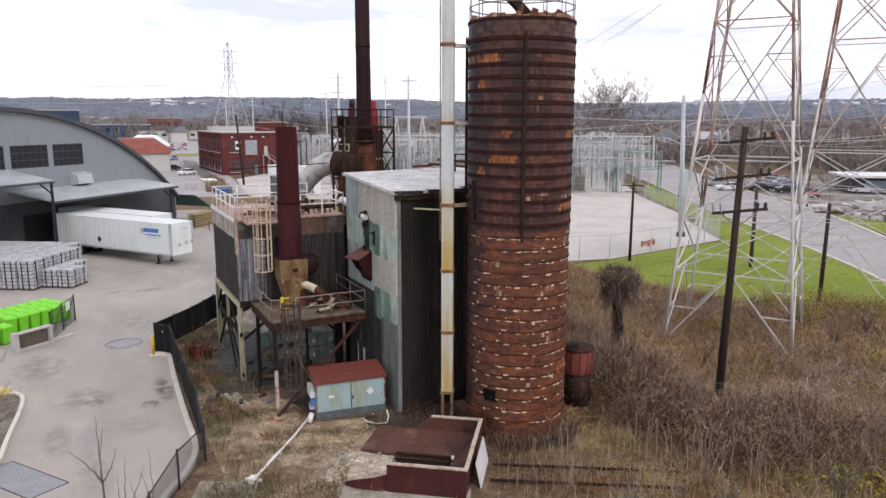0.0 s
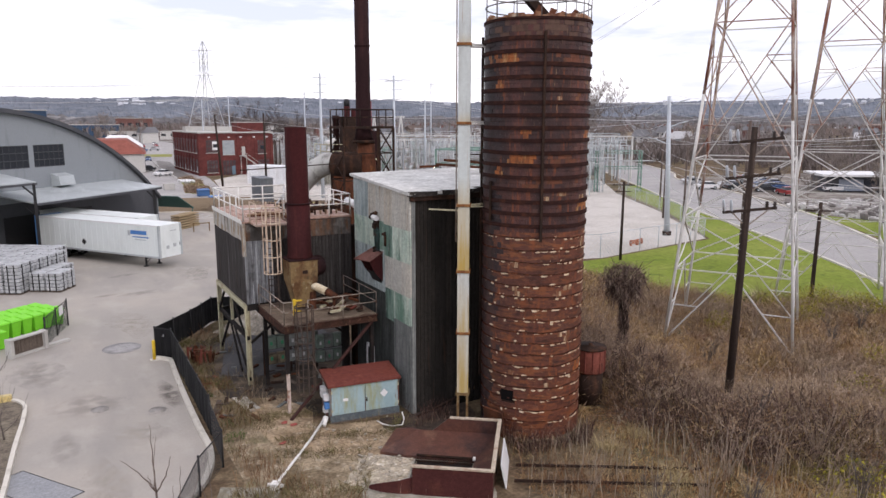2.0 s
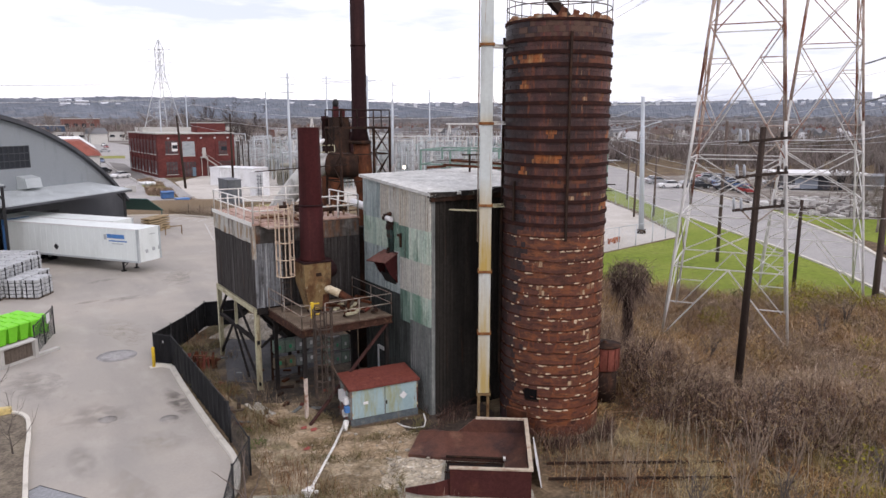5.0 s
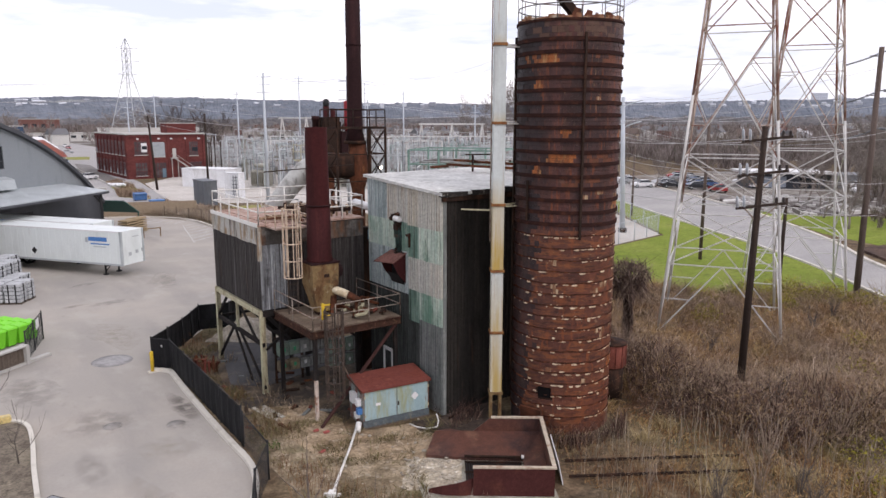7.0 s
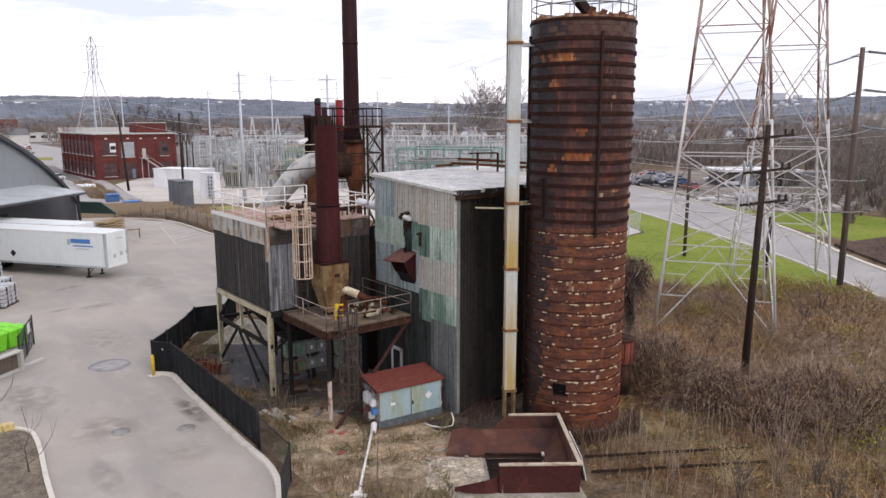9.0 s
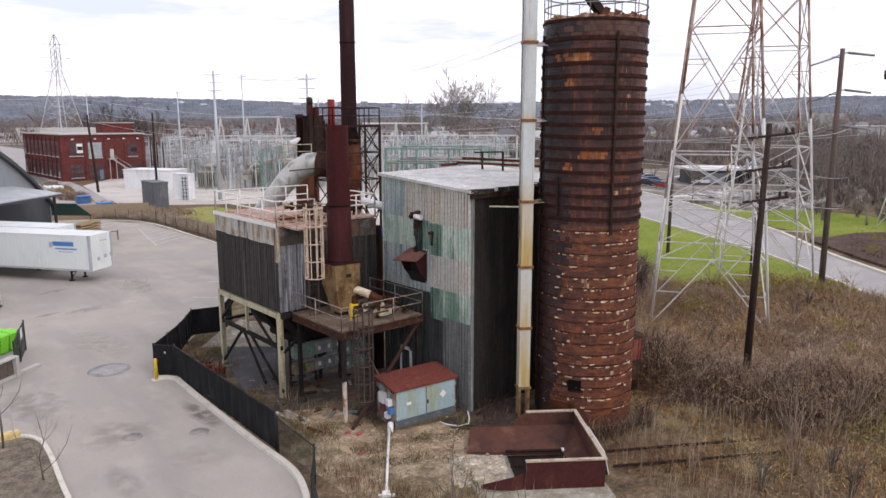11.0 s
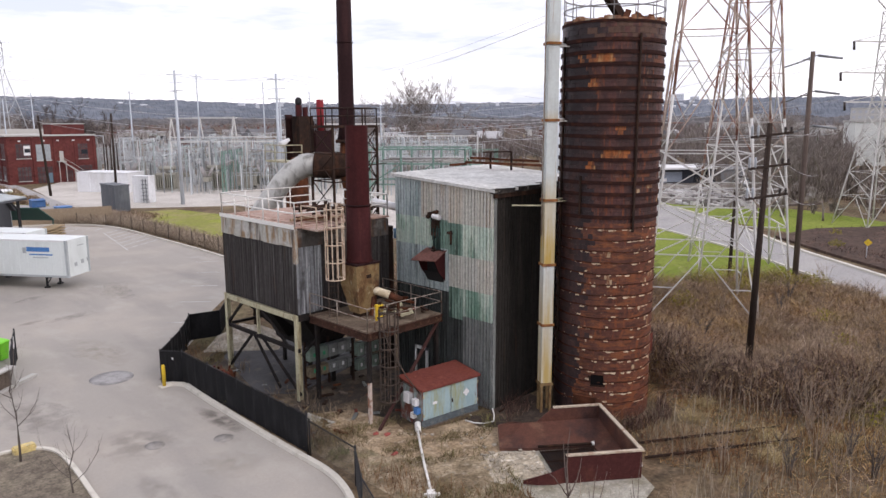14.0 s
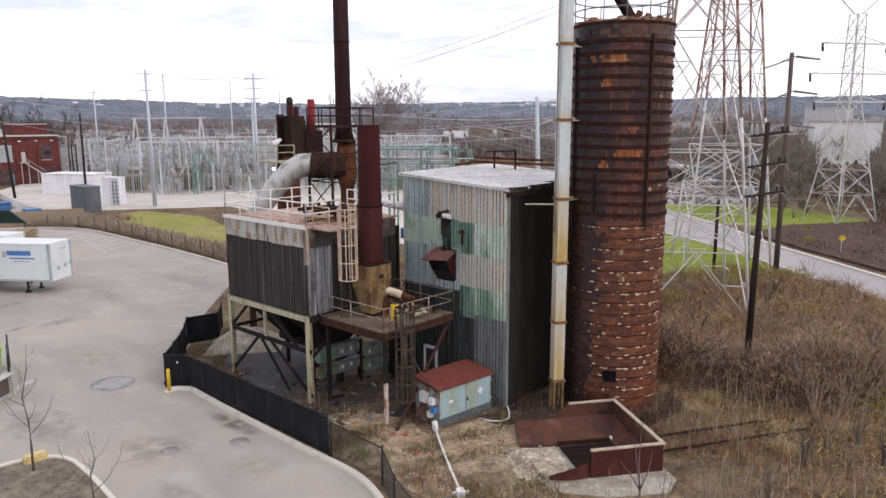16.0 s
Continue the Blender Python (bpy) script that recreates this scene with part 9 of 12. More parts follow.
for x0, x1, z0, z1, m, lab in ((1.7, 4.2, 0.7, 3.6, M_PANEDIM, "dark dusty window"), (1.7, 4.4, 5.4, 8.4, M_PANEDIM, "dark dusty window"), (5.5, 8.3, 4.9, 8.2, M_BOARD, "pale boarded window"), (5.4, 8.4, 0.1, 3.5, M_PANEDIM, "dark loading opening"), (13.9, 15.9, 5.0, 8.2, M_PANEDIM, "dark dusty window"), (13.9, 16.6, 1.2, 3.5, M_PANEDIM, "dark ground floor window"), (10.0, 10.8, 4.75, 6.7, M_CONC, "pale upper door"), (10.9, 12.4, 0.1, 2.6, M_PANEDIM, "dark doorway under the stair"), (11.1, 13.0, 5.2, 8.0, M_BRICK, "bricked-up opening")):
    bm = B(); bx(bm, x0, x1, -0.05, 0.05, z0, z1, BM); w = part("window", bm, m, brick, lab)
    if z0 > 0.5:
        bm = B(); bx(bm, x0 - 0.1, x1 + 0.1, -0.13, -0.05, z0 - 0.16, z0, BM); part("sill", bm, M_BRICK if m is M_BRICK else M_CONC, w)
    if m is M_PANEDIM:
        bm = B()
        for f in (0.25, 0.5, 0.75):
            bx(bm, x0 + (x1 - x0) * f - 0.04, x0 + (x1 - x0) * f + 0.04, -0.075, -0.05, z0, z1, BM)
        for f in (0.33, 0.66):
            bx(bm, x0, x1, -0.073, -0.05, z0 + (z1 - z0) * f - 0.03, z0 + (z1 - z0) * f + 0.03, BM)
        part("frame", bm, M_BRICK, w)
bm = B(); bx(bm, 14.5, 15.8, -0.1, -0.05, 6.0, 6.9, BM); part("pane", bm, M_GLASSDK, brick, "dark open pane")
bm = B(); bx(bm, 7.5, 8.25, -0.12, -0.05, 0.1, 2.2, BM); part("door", bm, mat("faded blue grey door", (0.13, 0.20, 0.25), 0.6), brick, "faded blue grey door")
bm = B(); bx(bm, 3.1, 4.3, -0.35, -0.05, 6.0, 8.0, BM); cool = part("cooler", bm, M_WHITEPAINT, brick, "white window cooler")
bm = B(); bx(bm, 3.2, 4.25, -0.38, -0.35, 6.6, 7.4, BM); part("grille", bm, M_GLASSDK, cool, "dark grille")
for x in (2.2, 6.8, 9.6, 12.8, 15.9):
    bm = B(); bx(bm, x, x + 0.45, -0.3, -0.02, 8.85, 9.1, BM); part("wall_lamp", bm, M_WHITEPAINT, brick, "small white wall lamp")
st = []
for nm, pr in (("stringer", [((10.0, 4.6), (14.3, 1.5), 0.24)]), ("handrail", [((10.0, 5.6), (14.3, 2.5), 0.08), ((9.4, 5.6), (10.0, 5.6), 0.08)])):
    bm = B()
    for (xa, za), (xb, zb), r in pr:
        bar(bm, BM @ V((xa, -1.2, za)), BM @ V((xb, -1.2, zb)), r)
    part(nm, bm, M_CONC, brick, "pale outside stair rail")
bm = B(); bx(bm, 9.3, 10.9, -1.5, 0, 4.45, 4.6, BM); part("landing", bm, M_CONC, brick)
for x in (9.35, 10.7, 12.4):
    bm = B(); bar(bm, BM @ V((x, -1.4, 0)), BM @ V((x, -1.4, 4.6 if x < 11 else 2.9)), 0.12); part("stair_post", bm, M_CONC, brick)

M_PLANT = mat("dulled white sheet", (0.72, 0.73, 0.74), 0.6, layers=[((0.58, 0.58, 0.57), (0.5, 0.5, 0.25), 0.48, 0.62, 0.7)])
# grey bank and kerb beside the brick building, litter and a dumpster before it
flat("bank_street", [(29.3, 246), (32.0, 235), (29.4, 203), (26.6, 163), (23.4, 152), (25.4, 208)], 0.07, mat("grey bank", (0.20, 0.19, 0.18), 0.95, layers=[((0.14, 0.13, 0.115), (0.4, 0.4, 0.4), 0.48, 0.62, 0.8)], bump=0.4, bscale=4), "grey trodden bank beside the brick building", "ground")
flat("lawn_4", [(27.0, 292), (41, 290), (37.5, 269), (26.2, 275)], 0.06, M_DULLGRASS, "thin green verge at the street corner", "lawn")
bm = B(); hose(bm, [(27.6, 240, 0.1), (25.2, 208, 0.1), (22.8, 150, 0.1)], 0.22, 4)
structure("kerb_street", bm, M_CONC, "pale kerb along the street bank", "kerb")
M_SKIPBLUE = mat("blue dumpster steel", (0.05, 0.13, 0.30), 0.55, layers=[((0.10, 0.17, 0.28), (1.2, 1.2, 1.2), 0.5, 0.64, 0.6)])
dump = thing("dumpster", "blue steel dumpster with a sloping lid behind the hoarding", "dumpster", (21.4, 126.6, 0))
DB = pose(21.4, 126.6, 0, 0, 0, 4)
bm = B(); bx(bm, -0.95, 0.95, -0.6, 0.6, 0.12, 1.15, DB); part("bin", bm, M_SKIPBLUE, dump)
bm = B(); bx(bm, -1.0, 1.0, -0.66, 0.66, 1.17, 1.25, DB @ Euler((0.14, 0, 0)).to_matrix().to_4x4()); part("lid", bm, M_SKIPBLUE, dump, "sloping lid")
for x in (-0.8, 0.8):
    for y in (-0.45, 0.45):
        bm = B(); tube(bm, (DB @ V((x - 0.05, y, 0.08))), (DB @ V((x + 0.05, y, 0.08))), 0.08, 8); part("castor", bm, M_BLACK, dump)
ob = thing("concrete_block", "grey concrete block beside the scrub bank", "block", (18.0, 141.5, 0))
bm = B(); bx(bm, -1.0, 1.0, -0.5, 0.5, 0, 1.2, pose(18.0, 141.5, 0, 0, 0, 6)); bmesh.ops.bevel(bm, geom=bm.edges[:], offset=0.06, segments=1, affect="EDGES"); part("block", bm, M_CONC, ob)
hr = random.Random(8)
for k in range(5):
    x, y = 21.8 + 0.55 * k, 152.6 - 0.3 * k
    ob = thing("white_sack", "bulging white sack lying on the scrub bank", "sack", (x, y, 0.4), "white sacks")
    bm = B(); bmesh.ops.create_icosphere(bm, subdivisions=2, radius=0.6, matrix=pose(x, y, 0.7, hr.uniform(-20, 20), hr.uniform(-20, 20), hr.uniform(0, 180)) @ Matrix.Diagonal((1.0, 0.7, 0.6, 1)))
    for w in bm.verts:
        w.co += V((0, 0, 0.16)) * noise.noise(w.co * 2.5) + w.normal * 0.12 * noise.noise(w.co * 3)
    part("bag", bm, M_PLANT, ob)
# white plant rooms and a grey enclosure near the substation gate
M_ENCL = mat("slate grey steel sheet", (0.11, 0.12, 0.135), 0.6, layers=[((0.16, 0.17, 0.18), (0.6, 0.6, 0.3), 0.48, 0.62, 0.7)])
for (x, y, rz, lx, ly, h), m, nm, lab in (((39.4, 145.2, -57.3, 10.7, 5.0, 3.6), M_PLANT, "plant_room", "dull white flat roofed plant room"), ((35.8, 121.8, -60, 3.0, 1.6, 4.2), M_PLANT, "plant_room", "tall dull white equipment house"), ((28.4, 114.2, 0, 2.1, 5.2, 3.8), M_ENCL, "equipment_enclosure", "slate grey sheet steel equipment enclosure")):
    ob = thing(nm, lab, "enclosure" if nm[0] == "e" else "building", (x, y, 0))
    mm = pose(x, y, 0, 0, 0, rz)
    bm = B(); bx(bm, -lx / 2, lx / 2, -ly / 2, ly / 2, 0, h, mm); part("wall", bm, m, ob)
    bm = B(); bx(bm, -lx / 2 - 0.1, lx / 2 + 0.1, -ly / 2 - 0.1, ly / 2 + 0.1, h, h + 0.12, mm); part("roof", bm, m, ob)
    for k in range(4):
        bm = B(); bx(bm, -lx / 2 + 0.3 + k * lx / 4.4, -lx / 2 + 0.36 + k * lx / 4.4, -ly / 2 - 0.05, -ly / 2, 0.2, h - 0.2, mm); part("panel_rib", bm, m, ob)
ob = thing("ladder_rack", "grey steel ladder rack standing against the equipment house", "rack", (35.4, 120.6, 0))
for e in (-0.5, 0.5):
    bm = B(); bar(bm, (35.3 + 0.3 * e, 120.4 - 0.5 * e, 0), (35.3 + 0.3 * e, 120.4 - 0.5 * e, 3.9), 0.1); part("post", bm, M_ENCL, ob)
for z in (0.6, 1.2, 1.8, 2.4, 3.0, 3.6):
    bm = B(); bar(bm, (35.0, 120.9, z), (35.6, 119.9, z), 0.09); part("rung", bm, M_ENCL, ob)


# ---------------------------------------------------------------- substation
M_GREENST = mat("pale green steel", (0.20, 0.33, 0.275), 0.65, layers=[((0.12, 0.18, 0.155), (1, 1, 1), 0.46, 0.62, 0.7)], bump=0)
M_TRAFO = mat("sand grey transformer", (0.33, 0.32, 0.27), 0.6, layers=[((0.22, 0.21, 0.18), (1, 1, 1), 0.46, 0.62, 0.6)], bump=0)
M_PORC = mat("grey porcelain", (0.36, 0.34, 0.33), 0.4, bump=0)


def bus_frame(h, w, m, lab):
    ob = thing("switchgear_bay", lab, "switchgear", (0, 0, 0), "substation frames")
    for x in (-w / 2, w / 2):
        bm = B()
        for dx, dy in ((-0.3, -0.3), (0.3, -0.3), (0.3, 0.3), (-0.3, 0.3)):
            bar(bm, (x + dx, dy, 0), (x + dx * 0.7, dy * 0.7, h), 0.09)
        z = 0
        while z < h - 1:
            for (a, b) in (((-0.3, -0.3), (0.3, -0.3)), ((0.3, 0.3), (-0.3, 0.3)), ((-0.3, -0.3), (-0.3, 0.3)), ((0.3, 0.3), (0.3, -0.3))):
                bar(bm, (x + a[0], a[1], z), (x + b[0], b[1], z + 1.1), 0.05)
            z += 1.1
        part("post", bm, m, ob, "lattice post")
    for z in (h, h * 0.62):
        bm = B()
        for e in (-0.22, 0.22):
            bar(bm, (-w / 2 - 0.4, e, z), (w / 2 + 0.4, e, z), 0.1)
            bar(bm, (-w / 2 - 0.4, e, z - 0.45), (w / 2 + 0.4, e, z - 0.45), 0.08)
        n = int(w / 0.8)
        for k in range(n):
            bar(bm, (-w / 2 + k * w / n, -0.22, z - 0.45 * (k % 2)), (-w / 2 + (k + 1) * w / n, -0.22, z - 0.45 * ((k + 1) % 2)), 0.05)
        part("beam", bm, m, ob, "lattice beam")
        for k in range(5):
            x = -w / 2 + (k + 0.5) * w / 5
            bm = B(); lathe(bm, (x, 0, z + 0.05), [(0.1, 0), (0.17, 0.2), (0.1, 0.35), (0.17, 0.5), (0.1, 0.65), (0.17, 0.8), (0.06, 1.0)], 7); part("insulator", bm, M_PORC, ob)
            if z < h:
                bm = B(); bar(bm, (x, 0, z + 1.0), (x + 0.3, 0, h - 0.45), 0.05); part("dropper", bm, M_BUS, ob)
    for e in (-0.9, 0.9):
        bm = B(); tube(bm, (-w / 2 - 2.5, e, h * 0.62 + 1.05), (w / 2 + 2.5, e, h * 0.62 + 1.05), 0.06, 5); part("busbar", bm, M_BUS, ob, "pale tube busbar")
    return ob


def breaker():
    ob = thing("circuit_breaker", "grey outdoor circuit breaker with three bushings on a stand", "breaker", (0, 0, 0), "substation breakers")
    bm = B()
    for x in (-1.1, 1.1):
        for y in (-0.4, 0.4):
            bar(bm, (x, y, 0), (x, y, 2.2), 0.1)
    part("stand", bm, M_BUS, ob)
    bm = B(); bx(bm, -1.4, 1.4, -0.5, 0.5, 2.2, 3.0); part("tank", bm, M_TRAFO, ob)
    for x in (-1, 0, 1):
        for e in (-1, 1):
            bm = B(); tube(bm, (x, 0.3 * e, 3.0), (x, 1.0 * e, 4.7), 0.16, 7, 0.09); part("bushing", bm, M_PORC, ob)
    bm = B(); bx(bm, 1.4, 2.1, -0.4, 0.4, 0.8, 2.4); part("control_box", bm, M_BUS, ob)
    return ob


def transformer():
    ob = thing("transformer", "sand grey power transformer with radiators and bushings", "transformer", (0, 0, 0), "substation transformers")
    bm = B(); bx(bm, -1.8, 1.8, -1.1, 1.1, 0.3, 3.4); part("tank", bm, M_TRAFO, ob)
    bm = B(); bx(bm, -2.1, 2.1, -1.4, 1.4, 0, 0.3); part("plinth", bm, M_CONC, ob)
    for x in [-1.6 + 0.4 * k for k in range(9)]:
        for y0, y1 in ((-1.9, -1.15), (1.15, 1.9)):
            bm = B(); bx(bm, x - 0.06, x + 0.06, y0, y1, 0.7, 3.1); part("radiator_fin", bm, M_TRAFO, ob)
    bm = B(); tube(bm, (-1.8, 0.6, 4.3), (1.2, 0.6, 4.3), 0.42, 12); part("conservator", bm, M_TRAFO, ob)
    for x in (-1.1, 0, 1.1):
        bm = B(); lathe(bm, (x, -0.3, 3.4), [(0.2, 0), (0.26, 0.4), (0.16, 0.6), (0.24, 0.9), (0.13, 1.2), (0.2, 1.4), (0.06, 1.9)], 8); part("bushing", bm, M_PORC, ob)
    return ob


kinds = [bus_frame(8.5, 9.0, M_BUS, "grey lattice steel bus frame with insulators"), bus_frame(6.5, 7.0, M_BUS, "low grey steel bus frame with insulators"), bus_frame(7.5, 8.0, M_GREENST, "pale green steel bus frame with insulators"), breaker(), transformer()]
first = [True] * 5
SU, SV = V((0.62, 0.785)), V((-0.785, 0.62))
rng = random.Random(4)


def put(k, x, y, rz):
    m = pose(x, y, 0.02, 0, 0, rz)
    if first[k]:
        kinds[k].matrix_basis = m
        first[k] = False
    else:
        copy_thing(kinds[k], m)


for i in range(10):
    for j in range(9):
        p = V((66, 88)) + SU * (i * 9.5 - 4) + SV * (j * 9.0 - 2)
        if p.x < 47 + max(0, (135 - p.y)) * 0.9 or p.y > 205 or (p.x + 0.69) * 0.733 > (p.y + 2.04) * 0.673:
            continue
        k = rng.choice((0, 0, 1, 1, 2, 3, 3, 3, 4))
        if j < 2 and i < 6:
            k = rng.choice((2, 2, 1, 3))
        put(k, p.x + rng.uniform(-1, 1), p.y + rng.uniform(-1, 1), 51.7 + rng.choice((0, 90)) + rng.uniform(-2, 2))
        if rng.random() < 0.75:
            q = p + SU * 4.6 + SV * 3.5
            put(rng.choice((1, 3, 3, 4)), q.x, q.y, 51.7 + rng.choice((0, 90)))
for x, y in ((47, 138), (50, 128), (56, 140), (60, 131), (66, 137), (52, 148), (46, 152), (62, 150), (72, 128), (80, 122)):
    put(4 if (x + y) % 2 else 3, x, y, 51.7 + 90 * (x % 2))
put(0, 82.5, 101.0, -28.0)
put(2, 90.0, 98.4, -28.0)
put(1, 85.5, 106.0, -28.0)
put(4, 80.0, 104.0, -28.0)
put(3, 86.5, 102.0, 62.0)
# the crowd of thin posts, insulators and bars between the bays
M_CROWD = mat("mixed substation steel", (0.3, 0.3, 0.3), 0.65, piece="island", ramp=[(0.0, (0.13, 0.14, 0.145)), (0.2, (0.36, 0.385, 0.40)), (0.5, (0.60, 0.635, 0.65)), (0.72, (0.36, 0.43, 0.41)), (0.86, (0.24, 0.185, 0.135)), (1.0, (0.70, 0.71, 0.72))], bump=0, fine=0.05)
bm = B()
YARD = [(46, 128), (72, 104), (84, 104), (118, 118), (146, 160), (120, 200), (84, 222), (52, 172)]
n = 0
while n < 760:
    x, y = rng.uniform(46, 146), rng.uniform(97, 222)
    c = 0
    for (x0, y0), (x1, y1) in zip(YARD, YARD[1:] + YARD[:1]):
        if (y0 > y) != (y1 > y) and x < (x1 - x0) * (y - y0) / (y1 - y0) + x0:
            c ^= 1
    if not c or (x + 0.69) * 0.733 > (y + 2.04) * 0.673:
        continue
    n += 1
    h = rng.choice((3.2, 4.5, 5.5, 6.5, 8.0))
    bar(bm, (x, y, 0), (x, y, h), rng.uniform(0.10, 0.22))
    if rng.random() < 0.6:
        d = SU if rng.random() < 0.5 else SV
        ln = rng.uniform(1.5, 5)
        for e in (-1, 1):
            bar(bm, (x - d.x * ln / 2, y - d.y * ln / 2, h - 0.2 * e), (x + d.x * ln / 2, y + d.y * ln / 2, h - 0.2 * e), 0.09)
        for k in range(3):
            f = (k - 1) * 0.42 * ln
            tube(bm, (x + d.x * f, y + d.y * f, h + 0.1), (x + d.x * f, y + d.y * f, h + 1.2), 0.13, 5, 0.07)
for k in range(330):
    while True:
        x, y = rng.uniform(46, 146), rng.uniform(100, 222)
        if (x + 0.69) * 0.733 < (y + 2.04) * 0.673 - 2 and x > 47 + max(0, 132 - y) * 0.9:
            break
    d = SU if rng.random() < 0.6 else SV
    ln, h = rng.uniform(5, 13), rng.choice((3.4, 4.6, 5.6, 6.8, 8.2, 9.4))
    a, b = V((x, y)) - d * ln / 2, V((x, y)) + d * ln / 2
    bar(bm, (*a, h), (*b, h), rng.uniform(0.08, 0.16))
    if rng.random() < 0.5:
        bar(bm, (*a, h - 0.5), (*b, h - 0.5), 0.09)
        n = max(2, int(ln / 1.0))
        for j in range(n):
            q0, q1 = a.lerp(b, j / n), a.lerp(b, (j + 1) / n)
            bar(bm, (*q0, h - 0.5 * (j % 2)), (*q1, h - 0.5 * ((j + 1) % 2)), 0.06)
    for e in (a, b):
        bar(bm, (*e, 0), (*e, h), 0.14)
ob = new("substation_posts", mesh_of("substation_posts", bm, M_CROWD))
tagged(ob, "crowd of thin grey and green steel posts and insulators", "switchgear", "", "stuff")
# tall A-frame gantries at the back
for x0, y0, x1, y1, h in ((92, 233, 88, 186, 13.9), (120, 190, 138, 182, 12)):
    ob = thing("line_gantry", "pale tall line gantry with sloping legs", "gantry", ((x0 + x1) / 2, (y0 + y1) / 2, 0), "line gantries")
    for t in (0, 0.5, 1):
        p = V((x0, y0, 0)).lerp(V((x1, y1, 0)), t)
        for e in (-1, 1):
            bm = B(); bar(bm, p + V((2.2 * e, 0.6 * e, 0)), p + V((0, 0, h + 0.3)), 0.34); part("leg", bm, M_PYLON, ob, "sloping leg")
    bm = B(); bar(bm, (x0 - 1, y0, h), (x1 + 1, y1, h), 0.42, 0.42); part("beam", bm, M_PYLON, ob)
# pale long pipe-bus at the front of the substation
for z, a, b in ((9.5, (58, 160), (112, 118)), (9.0, (50, 142), (78, 120))):
    ob = thing("bus_bridge", "long pale tubular bus bridge over the substation", "bus bridge", (*a, 0))
    bm = B(); bar(bm, (*a, z), (*b, z), 0.26, 0.24); part("beam", bm, M_PYLON, ob)
    for k in range(6):
        p = V(a).lerp(V(b), k / 5)
        bm = B(); bar(bm, (p.x, p.y, 0), (p.x, p.y, z), 0.3); part("post", bm, M_PYLON, ob)
# pale green pipe rack behind the works building
rack = thing("pipe_rack", "pale green steel pipe rack standing behind the works building", "rack", (30.5, 52.5, 0))
ra, rb, rd = V((28.4, 55.4, 0)), V((33.6, 48.8, 0)), V((4.6, 3.6, 0))
for t in (0, 0.33, 0.67, 1):
    for e in (0, 1):
        p = ra.lerp(rb, t) + rd * e
        bm = B(); bar(bm, p, p + V((0, 0, 10.45)), 0.14); part("post", bm, M_GREENST, rack, "pale green post")
for z in (10.45, 9.2, 7.4):
    for e in (0, 1):
        bm = B(); bar(bm, ra + rd * e + V((0, 0, z)), rb + rd * e + V((0, 0, z)), 0.12); part("beam", bm, M_GREENST, rack)
    for t in (0, 0.33, 0.67, 1):
        bm = B(); bar(bm, ra.lerp(rb, t) + V((0, 0, z)), ra.lerp(rb, t) + rd + V((0, 0, z)), 0.1); part("beam", bm, M_GREENST, rack)
for k in range(3):
    bm = B(); bar(bm, ra.lerp(rb, k / 3) + V((0, 0, 7.4)), ra.lerp(rb, (k + 1) / 3) + V((0, 0, 9.2)), 0.1); part("brace", bm, M_GREENST, rack)
for k in range(5):
    bm = B(); tube(bm, ra.lerp(rb, 0.1) + rd * (0.2 * k + 0.1) + V((0, 0, 9.4)), rb + rd * (0.2 * k + 0.1) + V((0, 0, 9.4)), 0.1, 6); part("pipe", bm, M_DRUST if k % 2 else M_SILVER, rack, "dark pipe")
# clutter on the works roof edge: old conveyor rails
roofrail = thing("roof_pipework", "dark rusty pipework on the roof edge", "pipework", (17, 31.5, 10.4))
for (a, b) in (((15.8, 32.2, 10.75), (18.3, 28.5, 10.6)), ((16.4, 32.4, 10.95), (18.35, 29.3, 10.8)), ((15.0, 32.5, 10.62), (16.0, 32.3, 10.66))):
    bm = B(); bar(bm, a, b, 0.12); part("rail", bm, M_RUST, roofrail)
for x, y in ((16.9, 31.4), (17.4, 30.4)):
    bm = B(); bar(bm, (x, y, 10.2), (x, y, 11.3), 0.08); part("upright", bm, M_DRUST, roofrail)
bm = B(); bar(bm, (16.7, 31.8, 11.25), (17.4, 30.4, 11.3), 0.07); part("top_bar", bm, M_DRUST, roofrail)
ptank = thing("white_pipe", "white lagged pipe between the collector and the works building", "pipe", (11.2, 37.5, 0))
bm = B(); hose(bm, [(12.0, 35.2, 8.75), (12.0, 33.0, 8.6)], 0.2, 10); part("pipe", bm, M_WHITEPAINT, ptank, "white lagged pipe")
bm = B(); tube(bm, (11.9, 34.0, 0), (11.9, 34.0, 7.6), 0.3, 10); part("riser", bm, M_DRUST, ptank, "dark rusty riser pipe")
bm = B(); tube(bm, (11.7, 33.1, 7.1), (11.7, 33.1, 7.6), 0.13, 10); part("blue_valve", bm, mat("faded blue paint", (0.13, 0.24, 0.36), 0.6), ptank, "faded blue valve")


# ---------------------------------------------------------------- far town: houses, sheds, cars
M_SIDING = [mat("pale siding", (0.52, 0.51, 0.48), 0.8, bump=0), mat("tan siding", (0.33, 0.27, 0.20), 0.8, bump=0), mat("brick siding", (0.17, 0.085, 0.072), 0.85, bump=0), mat("grey siding", (0.24, 0.25, 0.26), 0.8, bump=0)]
M_SHINGLE = [mat("grey shingles", (0.16, 0.16, 0.165), 0.9, bump=0), mat("brown shingles", (0.13, 0.10, 0.085), 0.9, bump=0), mat("pale roof sheet", (0.45, 0.45, 0.45), 0.8, bump=0)]


